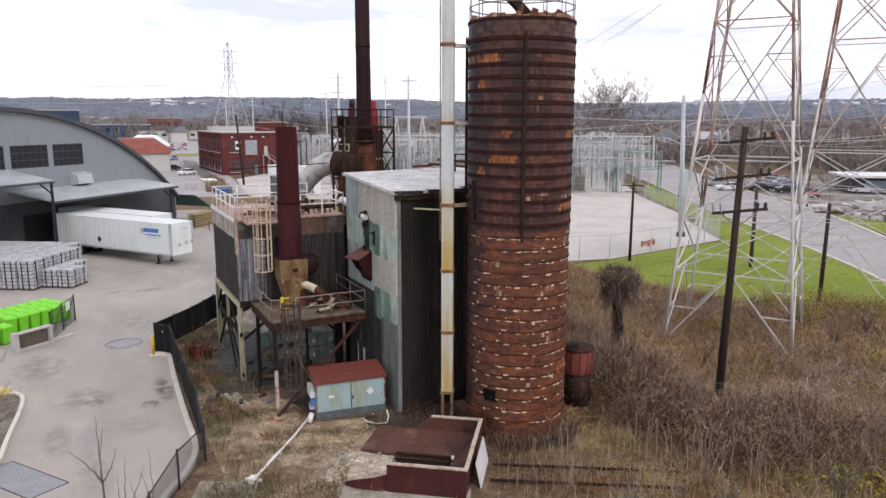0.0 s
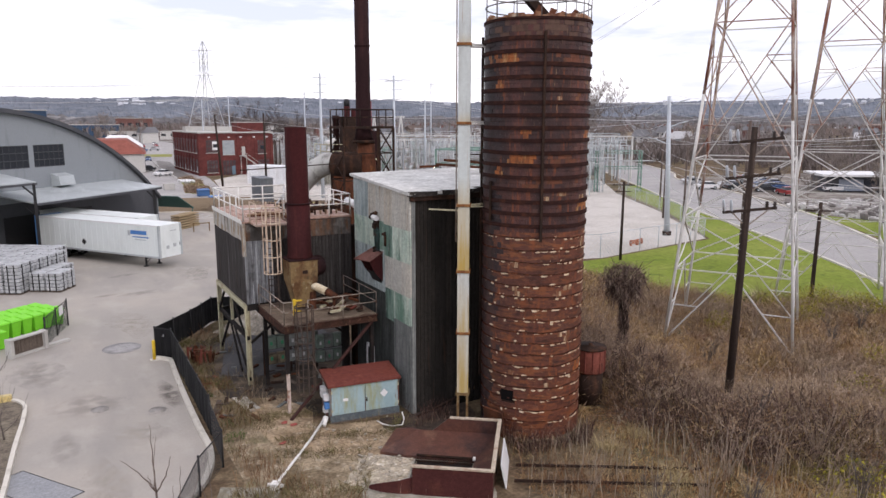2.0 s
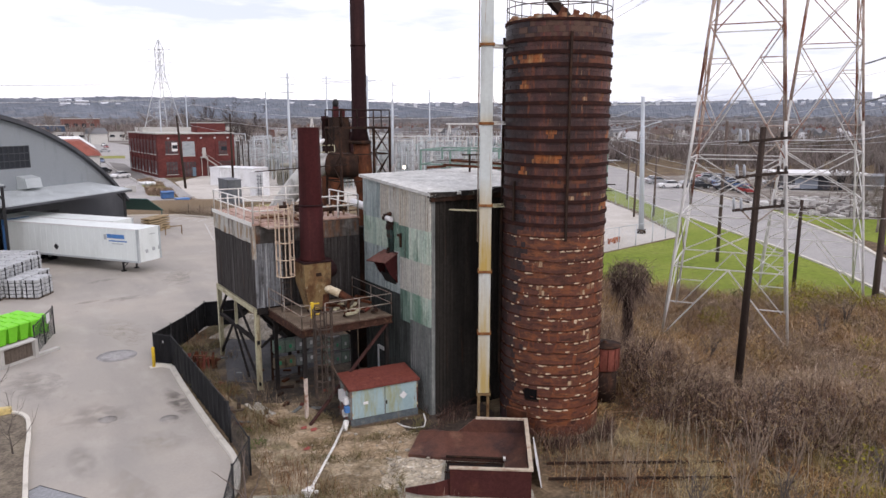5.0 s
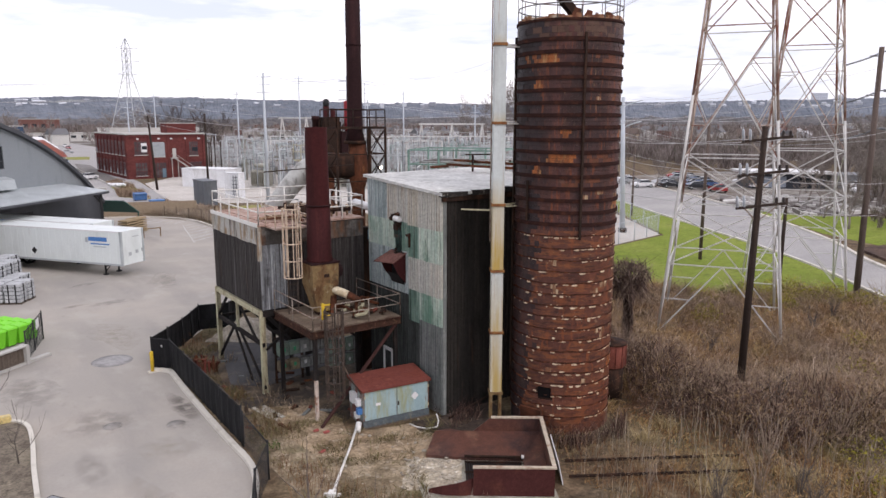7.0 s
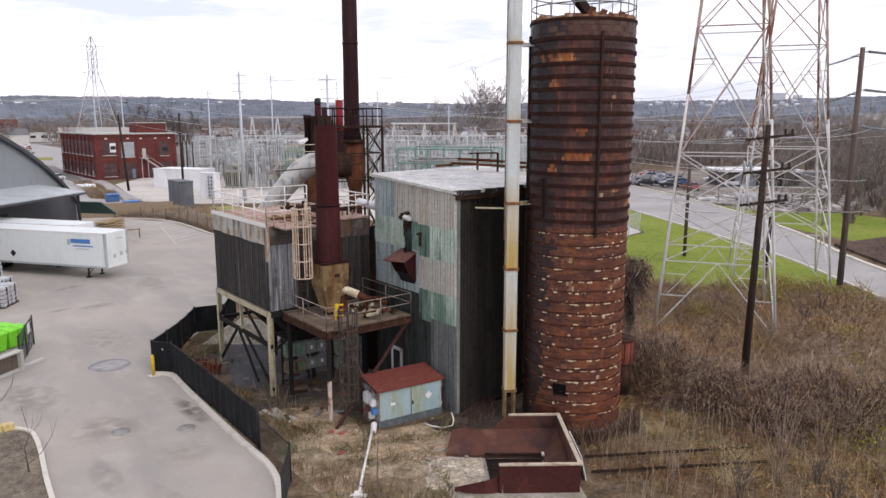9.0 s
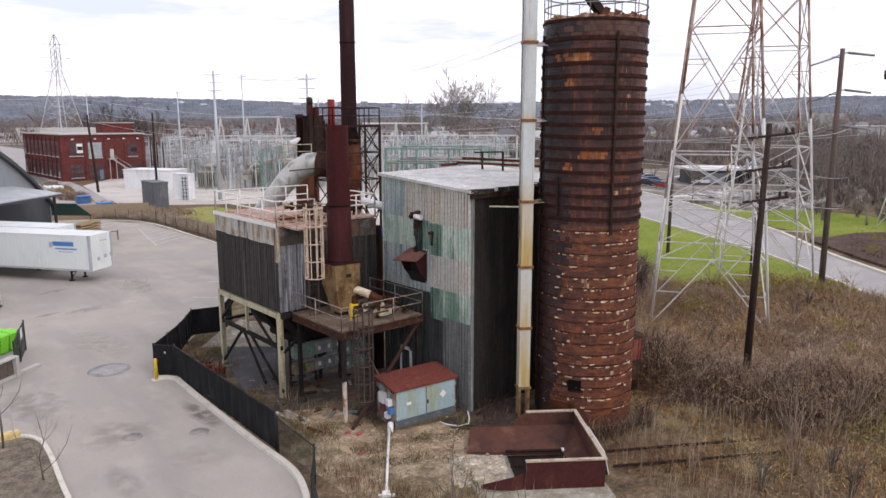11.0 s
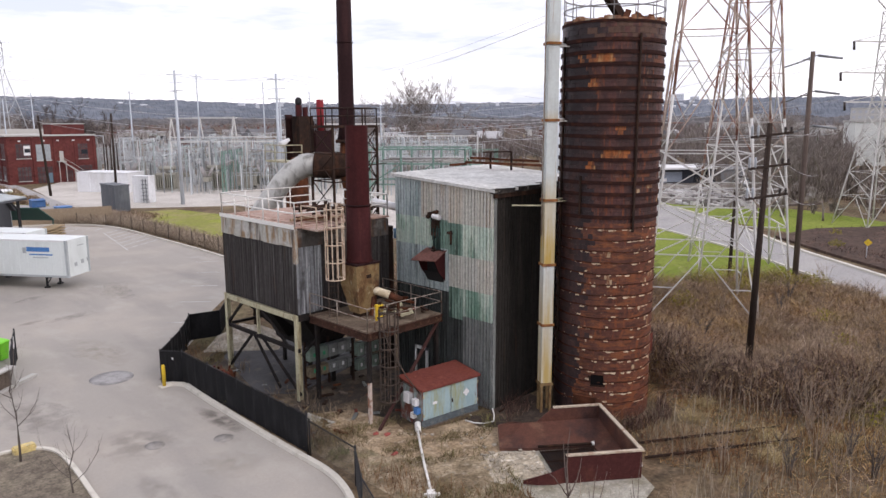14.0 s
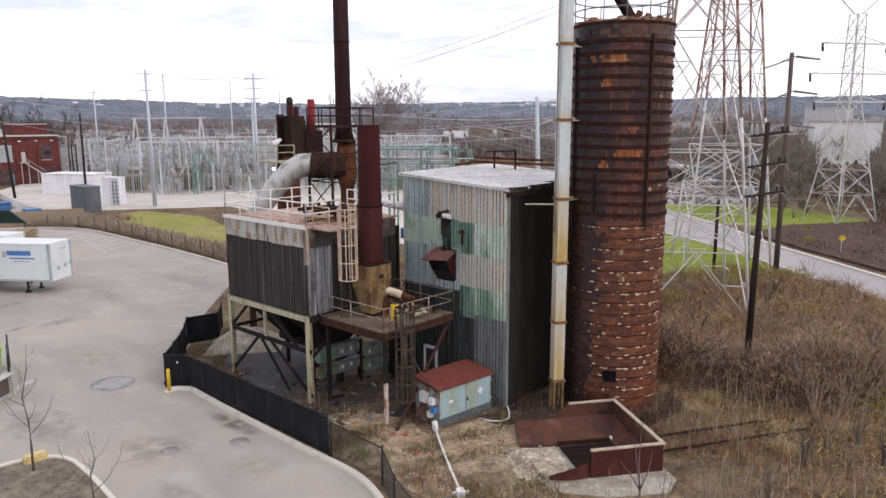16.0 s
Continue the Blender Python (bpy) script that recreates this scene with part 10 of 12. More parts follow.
def house(w, d, h, m, r, lab):
    ob = thing("house", lab, "house", (0, 0, 0), "houses of the town")
    bm = B(); bx(bm, -w / 2, w / 2, -d / 2, d / 2, 0, h); part("wall", bm, m, ob)
    bm = B()
    v = [bm.verts.new(p) for p in ((-w / 2 - 0.4, -d / 2 - 0.4, h - 0.1), (w / 2 + 0.4, -d / 2 - 0.4, h - 0.1), (w / 2 + 0.4, d / 2 + 0.4, h - 0.1), (-w / 2 - 0.4, d / 2 + 0.4, h - 0.1), (-w / 2 - 0.4, 0, h + d * 0.42), (w / 2 + 0.4, 0, h + d * 0.42))]
    for f in ((0, 1, 5, 4), (2, 3, 4, 5), (0, 4, 3), (1, 2, 5), (0, 3, 2, 1)):
        bm.faces.new([v[i] for i in f])
    part("roof", bm, r, ob)
    for x in (-w * 0.3, 0, w * 0.3):
        for z in (1.0, 3.8):
            if z + 1.4 < h:
                bm = B(); bx(bm, x - 0.5, x + 0.5, -d / 2 - 0.03, -d / 2, z, z + 1.4); part("window", bm, M_GLASSDK, ob)
    bm = B(); bx(bm, -w / 2 - 0.03, -w / 2, -0.6, 0.6, 1.0, 2.4); part("window", bm, M_GLASSDK, ob)
    bm = B(); bx(bm, w * 0.2, w * 0.2 + 0.8, 0.2, 1.0, h + d * 0.2, h + d * 0.42 + 1.0); part("chimney", bm, M_SIDING[2], ob)
    return ob


hs = [house(9, 7.5, 5.8, M_SIDING[0], M_SHINGLE[0], "white two-storey house with a grey roof"), house(11, 8, 5.6, M_SIDING[1], M_SHINGLE[1], "tan house with a brown roof"), house(10, 8, 5.8, M_SIDING[2], M_SHINGLE[0], "red brick house with a grey roof"), house(13, 9, 3.6, M_SIDING[3], M_SHINGLE[2], "low grey house with a pale roof")]
hf = [True] * 4
rng = random.Random(14)
n = 0
while n < 112:
    az = radians(rng.uniform(22, 62)) if rng.random() < 0.75 else radians(rng.uniform(-4, 75))
    r = rng.uniform(330, 680) if rng.random() < 0.7 else rng.uniform(640, 900)
    x, y = r * math.sin(az), r * math.cos(az)
    if (y < 240 and x < 120) or (x < 75 and y < 430):
        continue
    if x > 95 and y < 130 and x < 215:
        continue
    k = rng.randrange(4)
    m = pose(x, y, 0, 0, 0, rng.choice((20, 110, 200, 290)) + rng.uniform(-8, 8))
    if hf[k]:
        hs[k].matrix_basis = m
        hf[k] = False
    else:
        copy_thing(hs[k], m)
    n += 1


def shed(x, y, rz, w, d, h, m, r, lab, wins=True, nm="warehouse"):
    ob = thing(nm, lab, "building", (x, y, 0))
    mm = pose(x, y, 0, 0, 0, rz)
    bm = B(); bx(bm, -w / 2, w / 2, -d / 2, d / 2, 0, h, mm); part("wall", bm, m, ob)
    bm = B(); bx(bm, -w / 2 - 0.3, w / 2 + 0.3, -d / 2 - 0.3, d / 2 + 0.3, h, h + 0.5, mm); part("roof", bm, r, ob)
    if wins:
        for k in range(int(w / 6)):
            xx = -w / 2 + 3 + k * 6
            bm = B(); bx(bm, xx, xx + 3, -d / 2 - 0.05, -d / 2, h * 0.45, h * 0.75, mm); part("window", bm, M_GLASSDK, ob)
    return ob


shed(227.5, 63.2, -62, 18, 14, 12.3, mat("white warehouse sheet", (0.66, 0.68, 0.64), 0.7, layers=[((0.56, 0.58, 0.55), (0.2, 0.2, 0.03), 0.5, 0.66, 0.7)], bump=0), M_CONC, "large white windowless warehouse beyond the road", False)
shed(330, 120, 60, 50, 20, 10, M_SIDING[0], M_CONC, "long pale office building", True)
shop = thing("glazed_shop", "low dark glazed shop with an overhanging white roof", "building", (132, 79, 0))
SM = pose(131.5, 78.5, 0, 0, 0, -38)
bm = B(); bx(bm, -7.0, 7.0, -4.0, 4.0, 0, 2.9, SM); part("wall", bm, mat("dark glazed shop front", (0.045, 0.05, 0.065), 0.4, layers=[((0.12, 0.12, 0.125), (0.3, 0.3, 0.05), 0.5, 0.6, 0.7)], bump=0), shop, "dark glazed wall")
bm = B(); bx(bm, -8.2, 8.2, -5.6, 5.0, 2.95, 3.35, SM); part("roof", bm, M_WHITEPAINT, shop, "white flat roof with a deep overhang")
# the pale sheen on the glazing is put into this pane's base colour
bm = B(); bx(bm, -4.8, -0.6, -4.12, -4.02, 0.3, 2.4, SM); part("window", bm, mat("glass with painted sheen", (0.30, 0.34, 0.40), 0.2, bump=0), shop, "window with a pale sheen in its colour")
bm = B(); bx(bm, 2.0, 5.2, -4.12, -4.02, 0.2, 2.3, SM); part("window", bm, M_GLASSDK, shop)
bm = B(); bx(bm, 8.6, 17.0, -3.0, 4.0, 0, 2.5, SM); bx(bm, 8.4, 17.2, -3.2, 4.2, 2.5, 2.7, SM); part("side_shed", bm, M_SIDING[3], shop, "grey side shed")
# small pale houses in the clearings of the far hillside
hr = random.Random(17)
bm = B()
for k in range(64):
    az = radians(hr.choice((hr.uniform(3.5, 9.5), hr.uniform(3.5, 9.5), hr.uniform(16, 60), hr.uniform(54, 66))))
    e = hr.uniform(0.5, 0.75)
    f = 91 * (0.62 + (e - 0.5) * 1.0)
    x, y = (2300 + e * 700) * math.sin(az), (2300 + e * 700) * math.cos(az)
    mm = pose(x, y, f, 0, 0, -math.degrees(az) + hr.uniform(-25, 25))
    w, h = hr.uniform(5, 13), hr.uniform(3.5, 6)
    bx(bm, -w, w, -5, 5, -9, h, mm)
    v = [bm.verts.new(mm @ V(p)) for p in ((-w - 0.6, -6, h), (w + 0.6, -6, h), (w + 0.6, 6, h), (-w - 0.6, 6, h), (-w - 0.6, 0, h + 4), (w + 0.6, 0, h + 4))]
    for q in ((0, 1, 5, 4), (2, 3, 4, 5), (0, 4, 3), (1, 2, 5)):
        bm.faces.new([v[j] for j in q])
ob = new("hillside_houses", mesh_of("hillside_houses", bm, mat("pale far houses", (0.6, 0.6, 0.6), 0.9, bump=0, piece="island", ramp=[(0.0, (0.30, 0.31, 0.34)), (0.5, (0.48, 0.50, 0.53)), (1.0, (0.66, 0.68, 0.72))])))
tagged(ob, "small pale houses scattered over the far wooded hillside", "houses", "", "stuff")
# haze over the far blocks is in their pale, low-contrast colours
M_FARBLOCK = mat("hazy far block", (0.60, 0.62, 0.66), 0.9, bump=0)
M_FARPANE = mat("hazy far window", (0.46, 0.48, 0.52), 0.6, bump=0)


def far_block(x, y, rz, w, d, z0, z1, floors, m, lab):
    """A storeyed block seen far off on the slope, with a row of windows on each floor."""
    ob = thing("office_block", lab, "building", (x, y, z0))
    mm = pose(x, y, 0, 0, 0, rz)
    bm = B(); bx(bm, -w / 2, w / 2, -d / 2, d / 2, z0, z1, mm); part("wall", bm, m, ob)
    bm = B(); bx(bm, -w / 2 - 0.5, w / 2 + 0.5, -d / 2 - 0.5, d / 2 + 0.5, z1, z1 + (z1 - z0) * 0.03, mm); part("roof", bm, m, ob)
    n = 8
    for f in range(floors):
        za = z1 - (z1 - z0) * 0.9 * (f + 0.8) / floors
        for k in range(n):
            xa = -w / 2 + w * (k + 0.25) / n
            bm = B(); bx(bm, xa, xa + w / n * 0.5, -d / 2 - 0.3, -d / 2, za, za + (z1 - z0) * 0.4 / floors, mm); part("window", bm, M_FARPANE, ob)


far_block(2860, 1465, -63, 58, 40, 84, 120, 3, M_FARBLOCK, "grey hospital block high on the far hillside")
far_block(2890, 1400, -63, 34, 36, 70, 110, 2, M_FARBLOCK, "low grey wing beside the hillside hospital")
far_block(842, 330, -68, 40, 16, -1, 19.5, 4, M_SIDING[0], "white many-windowed office block below the hill")
far_block(860, 222, -74, 46, 16, -1, 25, 4, M_SIDING[0], "white storeyed office block beyond the warehouse")
far_block(560, 232, -68, 70, 16, -1, 11, 2, M_SIDING[0], "long low white building beyond the woods")
shed(30, 600, -4, 40, 20, 9, mat("blue sheet", (0.05, 0.085, 0.14), 0.7), M_CONC, "dark blue low building", True)
shed(66, 652, -6, 28, 20, 14, M_SIDING[2], M_CONC, "red brick block in the town", True)
shed(-16, 470, 0, 34, 16, 18, mat("navy sheet", (0.035, 0.06, 0.10), 0.7), M_CONC, "navy blue block behind the hangar", True)
shed(120, 520, -8, 70, 20, 8, M_SIDING[0], M_CONC, "long pale shed in the town", True)
shed(190, 480, -15, 50, 18, 7, M_SIDING[2], M_SHINGLE[2], "low red shed with a pale roof", True)
shed(250, 430, -25, 60, 18, 7, M_SIDING[0], M_SHINGLE[2], "long white shed behind the substation", True)
shed(160, 400, -20, 40, 16, 7, M_CONC, M_SHINGLE[2], "pale shed behind the substation", True)
shed(60, 520, -4, 50, 14, 5, M_SIDING[0], M_CONC, "low white shop row", True)
for x, y, w, d, h, m, r, lab in ((13.5, 208, 16, 30, 6.2, M_SIDING[0], mat("faded red roof", (0.27, 0.095, 0.072), 0.85, layers=[((0.20, 0.070, 0.055), (0.5, 0.5, 0.5), 0.45, 0.62, 0.7)]), "shop building with a broad orange red pitched roof"), (20, 262, 14, 24, 6.0, M_SIDING[0], M_WHITEPAINT, "white pitched roof hall")):
    ob = thing("shop_building", lab, "building", (x, y, 0))
    mm = pose(x, y, 0, 0, 0, -6)
    bm = B(); bx(bm, -w / 2, w / 2, -d / 2, d / 2, 0, h - 1.5, mm); part("wall", bm, m, ob)
    bm = B()
    v = [bm.verts.new(mm @ V(p)) for p in ((-w / 2 - 0.5, -d / 2 - 0.5, h - 1.6), (w / 2 + 0.5, -d / 2 - 0.5, h - 1.6), (w / 2 + 0.5, d / 2 + 0.5, h - 1.6), (-w / 2 - 0.5, d / 2 + 0.5, h - 1.6), (-w / 2 + 4, -d / 2 + 4, h + 1.8), (w / 2 - 4, -d / 2 + 4, h + 1.8), (w / 2 - 4, d / 2 - 4, h + 1.8), (-w / 2 + 4, d / 2 - 4, h + 1.8))]
    for f in ((0, 1, 5, 4), (1, 2, 6, 5), (2, 3, 7, 6), (3, 0, 4, 7), (4, 5, 6, 7), (3, 2, 1, 0)):
        bm.faces.new([v[i] for i in f])
    part("roof", bm, r, ob)
    bm = B(); bx(bm, w / 2, w / 2 + 0.1, -d / 2 + 2, d / 2 - 2, 1.0, 3.2, mm); part("shop_front", bm, M_GLASSDK, ob)


def car(m, lab):
    ob = thing("parked_car", lab, "car", (0, 0, 0), "parked cars")
    bm = B()
    prof = [(-2.2, 0.35), (-2.25, 0.75), (-1.5, 0.95), (-0.9, 1.02), (1.2, 1.02), (2.15, 0.9), (2.25, 0.4)]
    a = [bm.verts.new((x, -0.88, z)) for x, z in prof]
    b = [bm.verts.new((x, 0.88, z)) for x, z in prof]
    k = len(prof)
    for i in range(k):
        bm.faces.new((a[i], a[(i + 1) % k], b[(i + 1) % k], b[i]))
    bm.faces.new(a); bm.faces.new(b[::-1])
    part("body", bm, m, ob)
    bm = B()
    lo = [bm.verts.new(p) for p in ((-1.1, -0.8, 1.0), (1.55, -0.8, 1.0), (1.55, 0.8, 1.0), (-1.1, 0.8, 1.0))]
    hi = [bm.verts.new(p) for p in ((-0.4, -0.66, 1.45), (1.0, -0.66, 1.45), (1.0, 0.66, 1.45), (-0.4, 0.66, 1.45))]
    for i in range(4):
        bm.faces.new((lo[i], lo[(i + 1) % 4], hi[(i + 1) % 4], hi[i]))
    bm.faces.new(hi)
    part("glasshouse", bm, M_GLASSDK, ob, "dark glass")
    bm = B(); bx(bm, -0.35, 0.98, -0.64, 0.64, 1.45, 1.5); part("roof_panel", bm, m, ob)
    for x in (-1.4, 1.4):
        for y in (-0.9, 0.68):
            bm = B(); tube(bm, (x, y, 0.33), (x, y + 0.22, 0.33), 0.33, 12); w = part("wheel", bm, M_BLACK, ob)
            bm = B(); tube(bm, (x, y - 0.01, 0.33), (x, y + 0.23, 0.33), 0.18, 8); part("rim", bm, M_CANOPY, w)
    for x, mm2 in ((-2.26, M_WHITEPAINT), (2.22, M_CABTOP)):
        for y in (-0.6, 0.6):
            bm = B(); bx(bm, x, x + 0.05, y - 0.2, y + 0.2, 0.62, 0.76); part("lamp", bm, mm2, ob)
    return ob


cars = [car(mat("car white", (0.7, 0.7, 0.7), 0.3, bump=0), "white parked car on asphalt"), car(mat("car black", (0.03, 0.032, 0.036), 0.3, bump=0), "dark parked car on asphalt"), car(mat("car silver", (0.38, 0.39, 0.4), 0.3, 0.3, bump=0), "silver parked car on asphalt"), car(mat("car red", (0.28, 0.03, 0.03), 0.3, bump=0), "red parked car on asphalt"), car(mat("car blue", (0.05, 0.10, 0.22), 0.3, bump=0), "blue parked car on asphalt")]
cf = [True] * 5
rng = random.Random(30)


def put_car(x, y, rz, k=None):
    k = rng.choice((0, 0, 1, 1, 2, 2, 3, 4)) if k is None else k
    m = pose(x, y, 0.03, 0, 0, rz)
    if cf[k]:
        cars[k].matrix_basis = m
        cf[k] = False
    else:
        copy_thing(cars[k], m)


for x, y, n, step in ((108.5, 93.5, 6, 3.1), (113.0, 90.5, 5, 3.0), (113.5, 84.5, 5, 3.3), (119.0, 87.0, 6, 3.2), (126.0, 78.0, 4, 3.4), (124.5, 92.0, 7, 3.0), (141.0, 76.0, 6, 3.0), (136.0, 62.0, 5, 3.1), (128.0, 58.0, 4, 3.2)):
    for k in range(n):
        p = V((x, y)) + SU * (k * step + rng.uniform(-0.5, 0.5)) + V((0.785, -0.62)) * rng.uniform(-0.9, 0.9)
        if rng.random() < 0.85:
            put_car(p.x, p.y, -38 + rng.choice((0, 180)) + rng.uniform(-9, 9), rng.choice((0, 0, 0, 1, 1, 2, 2, 3, 4)))
for x, y, rz, k in ((112.0, 79.5, 240, 3), (221, 44, 60, 0), (224, 48, 60, 1), (227, 52, 60, 0), (218, 40, 60, 4)):
    put_car(x, y, rz, k)
M_BLOCK = mat("pale stone block", (0.4, 0.4, 0.4), 0.9, piece="island", ramp=[(0.0, (0.14, 0.125, 0.115)), (0.4, (0.30, 0.28, 0.26)), (0.75, (0.50, 0.48, 0.45)), (1.0, (0.66, 0.65, 0.63))], bump=0.2)
bm = B()
LOTB = [(99.5, 70.5), (112, 67), (121, 61), (112, 50), (103, 47), (92, 53), (90, 58)]
n = 0
while n < 420:
    x, y = rng.uniform(88, 122), rng.uniform(46, 72)
    c = 0
    for (x0, y0), (x1, y1) in zip(LOTB, LOTB[1:] + LOTB[:1]):
        if (y0 > y) != (y1 > y) and x < (x1 - x0) * (y - y0) / (y1 - y0) + x0:
            c ^= 1
    if not c or noise.noise(V((x * 0.16, y * 0.16, 3.0))) < -0.12:
        continue
    n += 1
    w, d, h = rng.uniform(0.3, 1.5), rng.uniform(0.2, 0.7), rng.uniform(0.15, 0.75)
    bx(bm, -w, w, -d, d, -0.05, h, pose(x, y, 0, rng.uniform(-6, 6), rng.uniform(-8, 8), -38 + rng.choice((0, 90)) + rng.uniform(-25, 25)))
ob = new("stone_blocks", mesh_of("stone_blocks", bm, M_BLOCK))
tagged(ob, "pale stone blocks and slabs strewn over the rough lot", "stone", "", "stuff")
for k in range(26):
    put_car(rng.uniform(-2, 50), rng.uniform(300, 470), rng.choice((0, 90, 180)))
for x, y, rz in ((20.5, 196, 20), (22, 178, 30), (27, 246, 80)):
    put_car(x, y, rz)

# timber and barrier stuff beside the hangar
for k, (x, y) in enumerate(((11.8, 89.5), (13.0, 91.0))):
    ob = thing("timber_stack", "stack of tan timber boards by the hangar", "timber stack", (x, y, 0), "timber stacks")
    for j in range(6):
        bm = B(); bx(bm, -1.1, 1.1, -0.6, 0.6, 0.05 + j * 0.3, 0.22 + j * 0.3, pose(x, y, 0, 0, 0, 40 + j % 2 * 3)); part("board_layer", bm, mat("tan timber", (0.33, 0.25, 0.15), 0.9) if j == 0 else bpy.data.materials["tan timber"], ob)
ob = thing("site_barrier", "dull cream site barrier rail", "barrier", (13.5, 86, 0))
for x in (12.6, 14.4):
    bm = B(); bar(bm, (x, 86, 0), (x, 86, 1.1), 0.1); part("post", bm, M_TANBOX, ob)
bm = B(); bar(bm, (12.6, 86, 1.0), (14.4, 86, 1.0), 0.1); part("rail", bm, M_TANBOX, ob)
ob = thing("board_fence", "tan plywood board fence at the end of the yard", "fence", (16, 106, 0))
for k in range(8):
    bm = B(); bx(bm, -1.0, 1.0, -0.04, 0.04, 0, 2.0, pose(11.5 + k * 1.6, 107.2 - k * 0.55, 0, 0, 0, -19)); part("panel", bm, mat("tan plywood", (0.30, 0.235, 0.165), 0.9) if k == 0 else bpy.data.materials["tan plywood"], ob)
ob = thing("blue_skip", "blue steel skip beside the board fence", "skip", (20.5, 112, 0))
bm = B(); bx(bm, -0.9, 0.9, -0.7, 0.7, 0.2, 1.4, pose(20.5, 112, 0, 0, 0, 5)); part("body", bm, M_BLUE, ob)
bm = B(); bx(bm, -0.98, 0.98, -0.78, 0.78, 1.4, 1.5, pose(20.5, 112, 0, 0, 0, 5)); part("rim", bm, M_BLUE, ob)
# fence of thin posts along the far kerb and the substation yard
yf = thing("yard_fence", "grey chain link fence round the substation yard", "fence", (50, 51, 0))
YF = [(38, 52.5), (44, 50.9), (50, 51.8), (56, 52.6), (62.2, 54.2), (69, 64), (75.5, 74), (81, 84.5), (87, 95)]
for a, b in zip(YF, YF[1:]):
    for t in (0, 0.5):
        p = V(a).lerp(V(b), t)
        bm = B(); tube(bm, (p.x, p.y, 0), (p.x, p.y, 2.3), 0.045, 5); part("post", bm, M_GALV, yf)
    bm = B(); tube(bm, (*a, 2.25), (*b, 2.25), 0.03, 4); part("top_rail", bm, M_GALV, yf)
    bm = B(); mesh_panel(bm, a, b, 2.2, 0.5, 0.012); part("mesh", bm, M_GALV, yf, "grey chain link mesh")
lf = thing("lot_fence", "thin post and wire fence beside the far kerb", "fence", (22.4, 85, 0))
LFP = [(20.8, 60), (22.3, 72), (22.6, 84), (22.4, 97), (18.2, 105)]
for a, b in zip(LFP, LFP[1:]):
    for t in (0, 0.25, 0.5, 0.75):
        p = V(a).lerp(V(b), t)
        bm = B(); bar(bm, (p.x, p.y, 0), (p.x, p.y, 1.5), 0.09); part("post", bm, M_TIMBER, lf)
    bm = B(); mesh_panel(bm, a, b, 1.4, 0.5, 0.012); part("mesh", bm, M_RAILGREY, lf)
ob = thing("road_sign", "small yellow diamond road sign on a thin post", "sign", (62.54, 24.51, 0))
bm = B(); bar(bm, (62.54, 24.51, -0.1), (62.54, 24.51, 1.96), 0.06); part("post", bm, M_GALV, ob)
bm = B(); bx(bm, -0.26, 0.26, -0.02, 0.02, -0.26, 0.26, pose(62.48, 24.46, 1.66, 0, 0, -60) @ pose(0, 0, 0, 0, 45, 0)); part("plate", bm, M_YELLOW, ob, "yellow diamond plate")
ob = thing("construction_mats", "orange barriers and sheets lying in the yard", "barrier", (52, 54, 0))
for k, (x, y) in enumerate(((51.5, 54.2), (52.7, 54.6))):
    bm = B(); bx(bm, -0.45, 0.45, -0.03, 0.03, 0.2, 0.6, pose(x, y, 0, 0, 0, 15 * k)); bx(bm, -0.45, -0.38, -0.15, 0.15, 0, 0.6, pose(x, y, 0, 0, 0, 15 * k)); bx(bm, 0.38, 0.45, -0.15, 0.15, 0, 0.6, pose(x, y, 0, 0, 0, 15 * k)); part("barrier", bm, mat("faded orange", (0.42, 0.17, 0.10), 0.7) if k == 0 else bpy.data.materials["faded orange"], ob)


# ---------------------------------------------------------------- dead grass, brambles, shrubs
nr = np.random.RandomState(12)


def inside(pts, poly):
    x, y = pts[:, 0], pts[:, 1]
    ok = np.zeros(len(pts), bool)
    n = len(poly)
    for i in range(n):
        (x0, y0), (x1, y1) = poly[i], poly[(i + 1) % n]
        c = ((y0 > y) != (y1 > y)) & (x < (x1 - x0) * (y - y0) / (y1 - y0 + 1e-12) + x0)
        ok ^= c
    return ok


def clump(pts, scale, seed):
    """Smooth random field over the plan, 0 to 1."""
    f = np.zeros(len(pts))
    r = np.random.RandomState(seed)
    for k in range(9):
        a = r.uniform(0, math.tau)
        w = scale * r.uniform(0.6, 2.2)
        f += np.sin((pts[:, 0] * math.cos(a) + pts[:, 1] * math.sin(a)) * w + r.uniform(0, 6.3))
    return np.clip(0.5 + f / 6.5, 0, 1)


def scatter(n, poly, holes=()):
    p = np.array(poly)
    lo, hi = p.min(0), p.max(0)
    q = nr.uniform(lo, hi, (n, 2))
    ok = inside(q, poly)
    for h in holes:
        if len(h) == 3 and np.isscalar(h[0]):
            ok &= (q[:, 0] - h[0]) ** 2 + (q[:, 1] - h[1]) ** 2 > h[2] ** 2
        else:
            ok &= ~inside(q, h)
    return q[ok]


